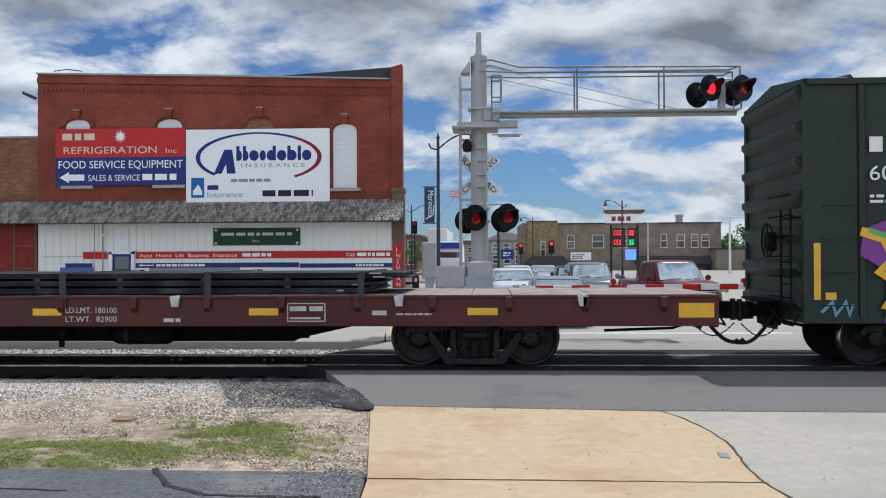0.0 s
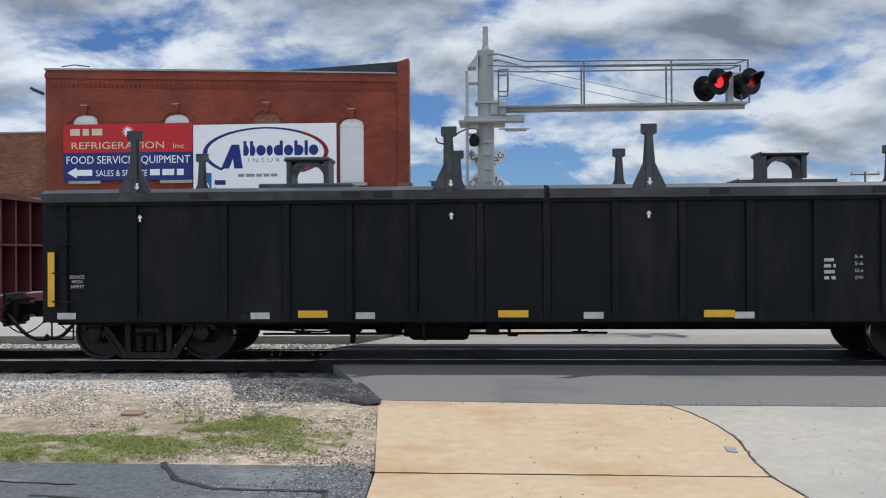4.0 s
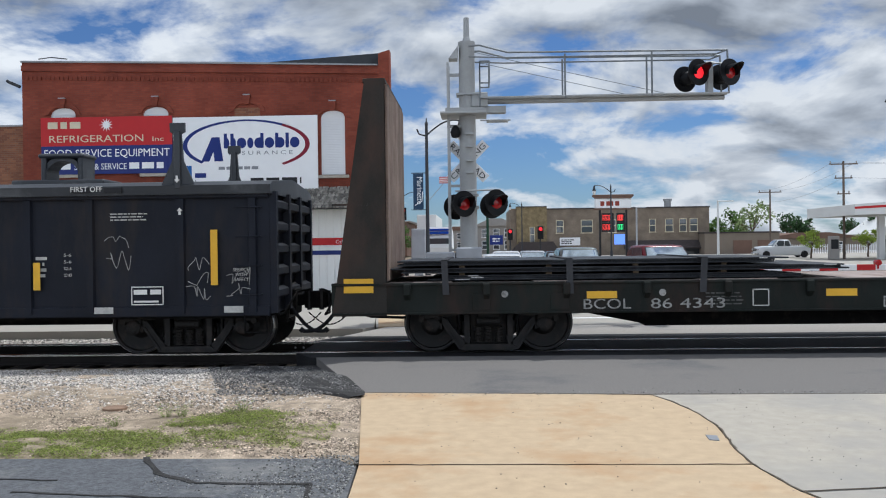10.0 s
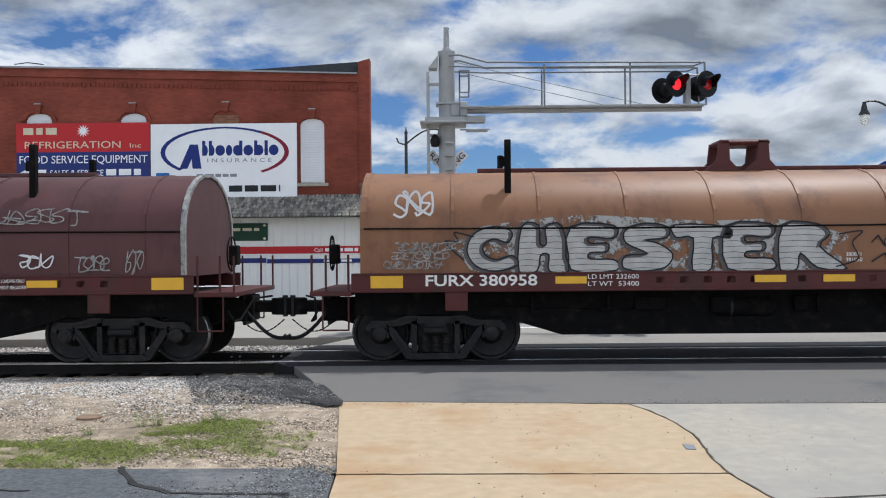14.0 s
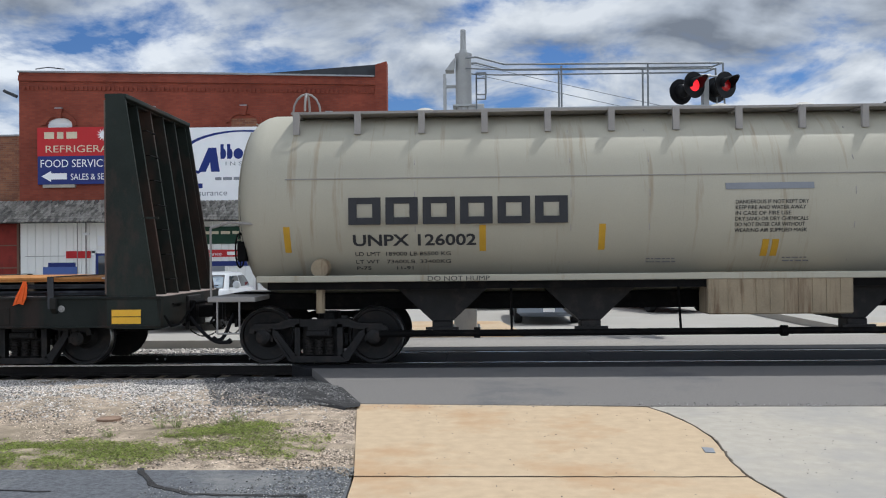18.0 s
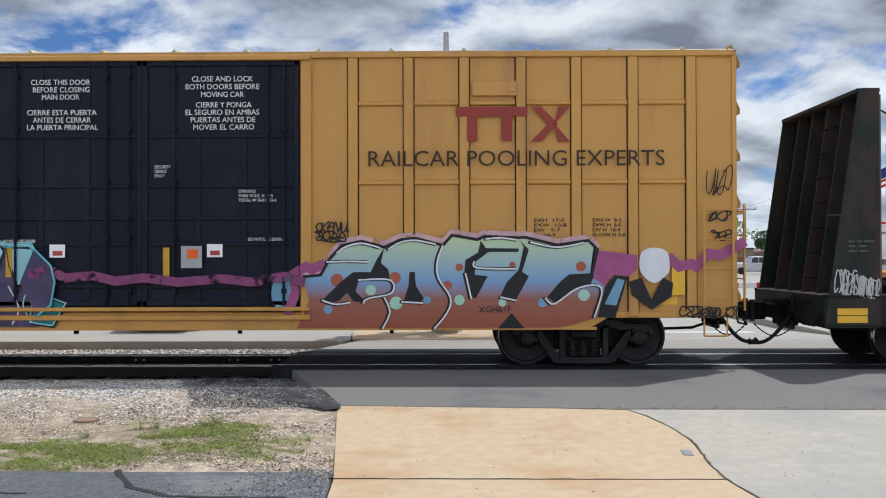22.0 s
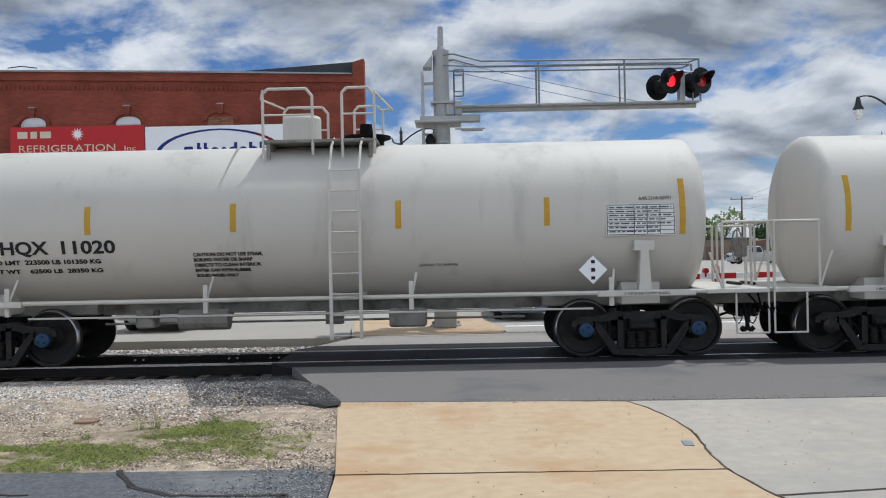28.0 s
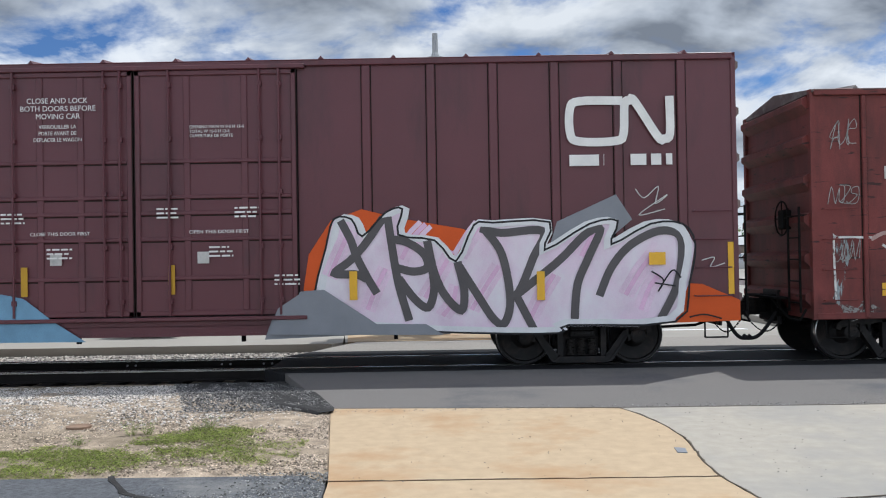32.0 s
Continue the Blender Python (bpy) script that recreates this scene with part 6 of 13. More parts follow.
# -- pressure hopper and tank cars --
def capsule(half, r, zc, dish, n=36, squash=1.0):
    """Lathe profile along x of a tank with dished heads."""
    prof = []
    steps = (0.015, 0.3, 0.55, 0.75, 0.87, 0.94, 0.98, 1.0)
    head = [(dish * max(0.0, 1 - k ** 7) ** 0.6, r * k) for k in steps]
    prof += [(-half - d, q) for d, q in head] + [(half + d, q) for d, q in reversed(head)]
    b = Build().lathe(prof, "x", n, (0, 0, zc))
    return b


def on_tank(z, r, zc):
    """How far the tank's near side stands out at a height."""
    return -math.sqrt(max(r * r - (z - zc) ** 2, 0.01))


def wrap(car, x0, x1, z0, z1, r, zc, material, name="reflector", label="", n=4):
    """A thin patch that follows the round side of a tank."""
    b = Build()
    zs = [z0 + (z1 - z0) * i / n for i in range(n + 1)]
    for a, c in zip(zs, zs[1:]):
        ya, yc = on_tank(a, r, zc) - 0.006, on_tank(c, r, zc) - 0.006
        b.add([(x0, ya, a), (x1, ya, a), (x1, yc, c), (x0, yc, c), (x0, ya + 0.012, a), (x1, ya + 0.012, a), (x1, yc + 0.012, c), (x0, yc + 0.012, c)],
              [(0, 1, 2, 3), (7, 6, 5, 4), (0, 4, 5, 1), (3, 2, 6, 7), (1, 5, 6, 2), (0, 3, 7, 4)])
    return part(name, b, material, car, label)


def tank_text(car, body, h, material, x, z, r, zc, wide=0.0, bold=0.0):
    rows = body.split("\n")
    if len(rows) > 1:
        most = max(len(q) for q in rows)
        for i, q in enumerate(rows):
            tank_text(car, q, h, material, x, z - i * h * 1.38, r, zc, wide * len(q) / most, bold)
        return
    ang = math.asin(max(-1, min(1, (z + h / 2 - zc) / r)))
    key = (body, h, wide, bold, material.name, "t")
    if key not in TEXTS:
        TEXTS[key] = letters(body, h, 0.003, 0.0, wide, bold)
        TEXTS[key].materials.append(material)
    y = on_tank(z, r, zc) - 0.006
    return part("lettering", TEXTS[key], None, car, "", pose(x, y, z, -math.degrees(ang), 0, 0))


def pressure_hopper():
    car = rider("pressure_hopper", -140.58, "pale cream pressure hopper car with streaked sides", "hopper car", "rail cars of the train")
    r, zc, half, white = 1.52, 2.62, 7.75, M["hopper_cream"]
    part("tank", capsule(half + 0.15, r, zc, 0.45), white, car, "round cream tank body, stained", smooth=True)
    lap = Build().box(-7.5, 7.5, on_tank(2.93, r, zc) - 0.012, on_tank(2.93, r, zc) + 0.02, 2.93, 2.945)
    part("seam", lap, M["far_grey"], car)
    for x in (-5.5, -3.1, -1.9, 1.2, 3.6, 5.2):
        wrap(car, x, x + 0.012, 1.6, 3.7, r, zc, M["far_grey"], "weld_seam")
    s = Build()
    s.box(-7.95, 7.65, -1.56, -1.50, 1.34, 1.44, 0.01).box(-7.95, 7.65, 1.50, 1.56, 1.34, 1.44, 0.01)
    part("side_rail", s, white, car, "cream side rail")
    u = Build().box(-8.75, 8.55, -0.5, 0.5, 0.85, 1.12, 0.02)
    u.box(-7.8, 7.8, -1.46, 1.46, 1.22, 1.34)
    part("underframe", u, M["iron"], car, "dark frame under the tank")
    for x in (-5.1, -2.75, 1.4, 3.35):
        u = Build().prism([(x - 0.75, 1.24), (x + 0.75, 1.24), (x + 0.14, 0.66), (x - 0.14, 0.66)], "y", -0.95, 0.95)
        u.box(x - 0.16, x + 0.16, -1.05, -0.7, 0.52, 0.70, 0.02).box(x - 0.26, x + 0.26, -1.12, -1.05, 0.56, 0.60)
        part("hopper_outlet", u, M["truck_iron"], car, "dark hopper outlet under the tank")
    p = Build().tube([(-6.1, -1.1, 0.50), (6.0, -1.1, 0.52)], 0.055, 10)
    for x in (-4.6, 0.2, 4.4):
        p.cyl((x, -1.1, 0.51), (x + 0.1, -1.1, 0.51), 0.085, 10)
    for x in (-4.0, -1.35, 2.5, 4.6):
        p.cyl((x, -1.1, 0.5), (x, -0.95, 1.25), 0.02, 6)
    part("air_pipe", p, M["iron"], car)
    bx = Build().box(-1.04, 1.14, -1.54, -1.0, 0.80, 1.44, 0.02)
    for i in range(10):
        bx.box(-0.95 + i * 0.21, -0.92 + i * 0.21, -1.555, -1.54, 0.85, 1.38)
    part("tool_box", bx, M["box_rust"], car, "corrugated rust-streaked steel box")
    w = Build()
    w.box(-7.5, 7.45, -1.02, -0.55, 4.02, 4.06).box(-7.5, 7.45, 0.55, 1.02, 4.02, 4.06)
    for x in (-7.4, -6.42, -5.4, -4.4, -3.4, -2.4, -1.39, -0.41, 0.57, 1.54, 2.53, 3.5, 4.47, 5.44, 6.41, 7.39):
        w.prism([(x - 0.05, 4.04), (x + 0.05, 4.04), (x + 0.05, 3.68), (x - 0.05, 3.68)], "y", -1.13, -1.06)
        w.box(x - 0.03, x + 0.03, -1.1, -0.5, 3.98, 4.03)
    part("roof_walk", w, M["far_grey"], car, "grey grating walkway on the roof")
    for x in (-5.4, -0.4, 2.6, 5.5, 1.0):
        part("roof_hatch", Build().lathe([(4.08, 0.22), (4.14, 0.25), (4.20, 0.22), (4.26, 0.08)], "z", 16, (x, 0, 0)), M["tank_grey"], car)
    for x in (-7.25,):
        part("hoop", Build().tube([(x, -0.95 + 0.35 * math.cos(a) * 0.6, 4.05 + 0.30 * math.sin(a)) for a in [math.pi * i / 8 for i in range(9)]], 0.02, 6), M["far_grey"], car)
        part("hoop", Build().tube([(x + 0.22 * math.cos(a), -1.0, 4.05 + 0.30 * math.sin(a)) for a in [math.pi * i / 8 for i in range(9)]], 0.018, 6), M["far_grey"], car)
    for s_ in (-1, 1):
        e = Build()
        e.box(*sorted((s_ * 8.0, s_ * 8.75)), -1.45, 1.45, 1.04, 1.12, 0.01)
        e.tube([(s_ * 8.7, -1.42, 1.1), (s_ * 8.7, -1.42, 2.2), (s_ * 8.4, -1.42, 2.28), (s_ * 8.0, -1.42, 2.25)], 0.02, 6)
        e.tube([(s_ * 8.7, 1.42, 1.1), (s_ * 8.7, 1.42, 2.2), (s_ * 8.2, 1.42, 2.25)], 0.02, 6)
        e.tube([(s_ * 8.6, -1.44, 1.05), (s_ * 8.6, -1.44, 0.55), (s_ * 8.25, -1.44, 0.55), (s_ * 8.25, -1.44, 1.05)], 0.015, 5)
        part("end_platform", e, M["far_grey"], car)
        la = Build()
        for k in range(9):
            z = 1.7 + k * 0.28
            rr = max(r * r - (z - zc) ** 2, 0) ** 0.5 / r
            x = s_ * (half + 0.1 + 0.62 * rr)
            la.cyl((x, -0.62, z), (x, -0.28, z), 0.011, 5)
        pts = [(s_ * (half + 0.1 + 0.62 * max(r * r - (z - zc) ** 2, 0) ** 0.5 / r), y, z) for y in (-0.62,) for z in [1.6 + 0.2 * i for i in range(12)]]
        la.tube(pts, 0.014, 5).tube([(a, -0.28, c) for a, b_, c in pts], 0.014, 5)
        part("end_ladder", la, white, car)
        cr = Build().cyl((s_ * 7.0, -1.3, 1.34), (s_ * 7.0, -1.3, 0.85), 0.07, 10)
        cr.lathe([(-1.36, 0.14), (-1.2, 0.16)], "y", 18, (s_ * 7.0, 0, 1.55))
        part("outlet_pipe", cr, M["box_rust"], car)
    trucks(car, 7.08, -7.08)
    couplers(car, 8.6, 0.35, 0.86)
    hand_brake(car, -8.35, -1.0, 1.85)
    dk = M["hopper_black"]
    for i in range(6):
        xa = -6.52 + i * 0.575
        yy = on_tank(2.43, r, zc) - 0.014
        nb = Build().box(xa, xa + 0.13, yy - 0.004, yy, 2.22, 2.64, 0.002).box(xa + 0.37, xa + 0.50, yy - 0.004, yy, 2.22, 2.64, 0.002)
        nb.box(xa + 0.13, xa + 0.37, yy - 0.004, yy, 2.54, 2.64, 0.002).box(xa + 0.13, xa + 0.37, yy - 0.004, yy, 2.22, 2.33, 0.002)
        part("name_block", nb, dk, car, "dark hollow block of the owner's name")
    tank_text(car, "UNPX 126002", 0.19, dk, -6.47, 1.90, r, zc, wide=1.92, bold=0.006)
    tank_text(car, "LD LMT  189000 LB 85500 KG", 0.075, dk, -6.45, 1.74, r, zc, wide=1.5)
    tank_text(car, "LT WT   73600LB  33400KG", 0.075, dk, -6.45, 1.62, r, zc, wide=1.5)
    tank_text(car, "P-75          11-91", 0.075, dk, -6.45, 1.52, r, zc, wide=0.9)
    text("DO NOT HUMP", 0.075, dk, car, -5.3, -1.565, 1.35, wide=0.95)
    tank_text(car, "DANGEROUS IF NOT KEPT DRY\nKEEP FIRE AND WATER AWAY\nIN CASE OF FIRE USE\nDRY SAND OR DRY CHEMICALS\nDO NOT ENTER CAR WITHOUT\nWEARING AIR SUPPLIED MASK", 0.062, dk, -0.6, 2.48, r, zc, wide=1.1)
    tank_text(car, "PRESSURE FLOW CAR", 0.055, dk, 6.2, 2.42, r, zc, wide=0.6)
    tank_text(car, "EXTERIOR PAINT", 0.055, dk, 1.95, 1.74, r, zc, wide=0.55)
    wrap(car, -0.75, 0.58, 2.70, 2.80, r, zc, M["g_slate"], "painted_out_name", "grey painted-out name")
    for x in (-7.55, -4.5, -2.66, -0.15, 0.0, 2.6, 5.15, 7.56):
        wrap(car, x, x + 0.10, *((1.80, 2.2) if abs(x) > 1 else (1.68, 1.94)), r, zc, M["yellow_dull"], label="yellow reflective strip")
    boxframe(car, 6.15, 6.62, 1.62, 1.88, M["black_paint"], y=on_tank(1.75, r, zc) - 0.008)
    for k, x in enumerate((-1.9, 0.2, 3.0, 5.3)):
        bars(car, x, on_tank(1.65, r, zc) - 0.008, 1.58, 0.5, 0.10, 2, M["grey_letters"], seed=30 + k, gap=0.7)
    d = Build().prism([(7.01, 1.02), (7.27, 1.28), (7.01, 1.54), (6.75, 1.28)], "y", -1.585, -1.575)
    part("placard", d, M["sign_white"], car, "white diamond placard with dark digits")
    text("1402", 0.10, M["black_paint"], car, 6.86, -1.59, 1.23, wide=0.3)
    return car


M["hopper_black"] = mat("hopper_black", (0.035, 0.035, 0.038), 0.6, var=0.15, bump=0.03)
M["yellow_dull"] = mat("yellow_dull", (0.50, 0.29, 0.03), 0.5, var=0.12, scale=5, bump=0.03)


def tank_car(u, half, tx, body, number, strips, lad, dome, seed, cap="iron"):
    car = rider("tank_car", u, ("streaked grey-white" if seed == 1 else "clean white") + " tank car with a ladder and railed dome", "tank car", "rail cars of the train")
    r, zc = 1.32, 2.26
    part("tank", capsule(half - 0.24, r, zc, 0.24), body, car, "round white tank", smooth=True)
    pipe = M["tank_white"]
    sr = Build()
    for y in (-1.40, 1.40):
        sr.tube([(-half - 0.75, y, 1.06), (half + 0.75, y, 1.06)], 0.035, 8)
    for x in (-half + 1.6, -1.6, 1.6, half - 1.6):
        sr.tube([(x, -1.4, 1.06), (x + 0.06, -1.2, 1.42)], 0.02, 6)
        sr.box(x - 0.05, x + 0.02, -1.42, -1.36, 0.86, 1.3)
    sr.tube([(-half + 1.9, -1.38, 0.82), (half - 1.9, -1.38, 0.82)], 0.016, 6)
    part("side_handrail", sr, pipe, car, "white pipe handrail along the side")
    un = Build().box(-half - 0.85, -half + 2.6, -0.45, 0.45, 0.80, 1.08, 0.02).box(half - 2.6, half + 0.85, -0.45, 0.45, 0.80, 1.08, 0.02)
    un.box(-half + 2.6, half - 2.6, -0.2, 0.2, 0.78, 0.98)
    un.box(1.2, 1.8, -0.95, -0.5, 0.55, 0.85, 0.03).box(-2.9, -2.6, -0.9, -0.6, 0.6, 0.9, 0.02)
    un.cyl((-2.2, -0.8, 0.72), (-1.4, -0.8, 0.72), 0.17, 12).cyl((0.2, 0, 0.55), (0.2, 0, 0.95), 0.16, 12)
    un.tube([(-half + 2.8, -0.9, 0.78), (half - 2.8, -0.9, 0.80)], 0.025, 6).tube([(-half + 2.8, -0.6, 0.66), (half - 2.9, -0.6, 0.66)], 0.02, 6)
    part("underframe", un, M["tank_under"], car)
    for s in (-1, 1):
        bo = Build()
        bo.prism([(s * tx - 0.10, 1.06), (s * tx + 0.10, 1.06), (s * tx + 0.06, 1.72), (s * tx - 0.06, 1.72)], "y", -1.36, -1.20)
        bo.box(s * tx - 0.16, s * tx + 0.16, -1.34, -1.16, 1.70, 1.86, 0.01)
        bo.box(s * tx - 0.3, s * tx + 0.3, -1.0, 1.0, 0.86, 1.2)
        bo.box(s * tx - 0.75, s * tx + 0.75, -1.47, -1.36, 1.00, 1.09, 0.008)
        part("bolster", bo, pipe, car, "white tank support")
        e = Build()
        xo = half + 0.80
        e.box(*sorted((s * (half - 0.15), s * xo)), -1.45, 1.45, 1.02, 1.09, 0.01)
        for y in (-1.42, 1.42):
            part("end_railing", Build().tube([(s * (half + 0.1), y, 1.08), (s * (half + 0.1), y, 2.12), (s * xo, y, 2.12), (s * xo, y, 1.08)], 0.022, 6), pipe, car)
            part("sill_step", Build().tube([(s * xo, y, 1.06), (s * xo, y, 0.40), (s * (xo - 0.5), y, 0.40), (s * (xo - 0.5), y, 1.06)], 0.016, 6), pipe, car)
            part("strut", Build().tube([(s * (half - 0.1), y, 1.65), (s * (half + 0.1), y, 1.08)], 0.018, 6), pipe, car)
        part("end_railing", Build().tube([(s * xo, -1.42, 2.12), (s * xo, -0.4, 2.12), (s * xo, -0.4, 1.1)], 0.022, 6), pipe, car)
        part("end_platform", e, pipe, car, "white end platform")
        text("2 INCH HF COMP SHOES", 0.04, M["black_paint"], car, s * tx - 0.35, -1.475, 1.025, wide=0.7)
    la = Build()
    for x in (lad, lad + 0.46):
        la.box(x - 0.025, x + 0.025, -1.50, -1.46, 0.42, 3.05)
        la.tube([(x, -1.48, 3.0), (x, -1.1, 3.46), (x, -0.75, 3.62)], 0.02, 6)
    for i in range(9):
        la.cyl((lad, -1.48, 0.48 + i * 0.32), (lad + 0.46, -1.48, 0.48 + i * 0.32), 0.013, 6)
    for z in (1.1, 2.2):
        la.box(lad - 0.02, lad + 0.02, -1.46, on_tank(z, r, zc), z - 0.03, z + 0.03).box(lad + 0.44, lad + 0.48, -1.46, on_tank(z, r, zc), z - 0.03, z + 0.03)
    part("ladder", la, pipe, car, "white steel side ladder")
    dm = Build().box(dome - 0.8, dome + 1.05, -0.92, 0.92, 3.55, 3.60, 0.008)
    for x in (dome - 0.7, dome + 0.95):
        dm.box(x - 0.03, x + 0.03, -0.9, -0.84, 3.30, 3.58).box(x - 0.03, x + 0.03, -0.8, 0.8, 3.45, 3.56)
    part("dome_platform", dm, M["tank_under"], car)
    for y in (-0.90, 0.90):
        for x0, x1 in ((dome - 0.78, dome + 0.02), (dome + 0.50, dome + 1.02)):
            rl = Build().tube([(x0, y, 3.3), (x0, y, 4.34), (x0 + 0.08, y, 4.42), (x1 - 0.1, y, 4.42), (x1, y, 4.30), (x1, y, 3.35)], 0.024, 7)
            if seed > 1:
                rl.tube([(x0, y, 4.0), (x1, y, 4.0)], 0.016, 6)
            part("dome_railing", rl, pipe, car, "white pipe railing beside the dome")
    part("dome_railing", Build().tube([(dome - 0.78, -0.90, 4.40), (dome - 1.0, 0.0, 4.42), (dome - 0.78, 0.90, 4.40)], 0.02, 6), pipe, car)
    part("dome_railing", Build().tube([(dome + 1.02, -0.90, 4.35), (dome + 1.25, 0.0, 4.20), (dome + 1.02, 0.90, 4.35)], 0.02, 6), pipe, car)
    dn = Build()
    if seed == 1:
        dn.lathe([(3.5, 0.25), (3.95, 0.25), (4.05, 0.18), (4.08, 0.05)], "z", 18, (dome + 0.72, 0, 0))
        dn.lathe([(3.5, 0.32), (3.72, 0.32), (3.76, 0.1)], "z", 18, (dome - 0.2, 0, 0))
        part("manway", dn, pipe, car)
    else:
        dn.lathe([(3.5, 0.33), (4.05, 0.33), (4.10, 0.30)], "z", 20, (dome - 0.30, 0, 0))
        part("manway", dn, pipe, car)
        v = Build().lathe([(3.5, 0.3), (3.66, 0.3), (3.70, 0.42), (3.74, 0.42), (3.78, 0.12), (3.95, 0.1)], "z", 18, (dome + 0.8, 0, 0))
        part("valve", v, M["iron"], car, "black valve housing")
    trucks(car, tx, -tx, cap=cap)
    couplers(car, half + 0.72, 0.16, 0.86)
    hand_brake(car, half + 0.5, -0.9, 1.75, 0.26, M["tank_under"])
    for x, tall in strips:
        lift = 0.0 if seed == 1 or tall else 0.14
        wrap(car, x - 0.045, x + 0.045, (1.95 if tall else 1.98) + lift, (2.82 if tall else 2.42) + lift, r, zc, M["yellow_dull"], label="yellow reflective strip")
    return car


M["table_ink"] = mat("table_ink", (0.07, 0.085, 0.12), 0.6, var=0.1, bump=0)
M["tank_under"] = mat("tank_under", (0.22, 0.205, 0.18), 0.7, var=0.3, scale=3, dirt=(0.08, 0.07, 0.06), dirt_amount=0.5, dirt_scale=3)


def tank_marks(car, x, number, load, light, mark_bars, r=1.32, zc=2.26):
    k = M["black_paint"]
    if mark_bars:
        for i in range(4):
            yy, xa = on_tank(2.0, r, zc) - 0.012, x + i * 0.19
            part("name_bar", Build().box(xa, xa + (0.15, 0.10, 0.13, 0.08)[i], yy - 0.004, yy, 1.93, 2.15), k, car, "black painted owner's mark")
        tank_text(car, number, 0.22, k, x + 0.92, 1.93, r, zc, wide=0.92)
    else:
        tank_text(car, number[:4], 0.21, k, x, 1.83, r, zc, wide=0.92, bold=0.008)
        tank_text(car, number[5:], 0.21, k, x + 1.13, 1.83, r, zc, wide=0.85, bold=0.008)
    low = 0.0 if mark_bars else 0.09
    tank_text(car, load, 0.075, k, x, 1.76 - low, r, zc, wide=1.74 if mark_bars else 1.72, bold=0.004)
    tank_text(car, light, 0.075, k, x, 1.62 - low, r, zc, wide=2.3 if mark_bars else 1.72, bold=0.004)


def tank_table(car, x, z, r=1.32, zc=2.26, dark=False):
    b, g = Build(), M["table_ink"]
    y = on_tank(z + 0.2, r, zc) - 0.006
    for i in range(8):
        b.box(x, x + 1.05, y - 0.004, y, z + i * 0.066, z + i * 0.066 + 0.010)
    for xx in (0, 0.42, 0.62, 0.82, 1.04):
        b.box(x + xx, x + xx + 0.010, y - 0.004, y, z, z + 0.47)
    part("table_panel", Build().box(x - 0.01, x + 1.06, y + 0.001, y + 0.012, z - 0.01, z + 0.48), M["tank_grey" if dark else "white_paint"], car)
    part("data_table", b, g, car, "printed inspection table")
    bars(car, x + 0.03, y - 0.003, z + 0.02, 1.0, 0.44, 7, g, seed=int(abs(x) * 10), gap=0.7)
    tank_text(car, "AAR 211A100W1", 0.06, M["black_paint"], x + 0.5, z + 0.54, r, zc, wide=0.5)


def placard(car, x, z, y=-1.43):
    part("placard", Build().prism([(x, z - 0.22), (x + 0.22, z), (x, z + 0.22), (x - 0.22, z)], "y", y - 0.008, y), M["sign_white"], car, "white diamond placard frame")
    part("placard_clips", Build().box(x - 0.03, x + 0.03, y - 0.014, y - 0.008, z - 0.15, z - 0.1).box(x - 0.03, x + 0.03, y - 0.014, y - 0.008, z + 0.1, z + 0.15).box(x - 0.03, x + 0.03, y - 0.014, y - 0.008, z - 0.03, z + 0.03), M["black_paint"], car)


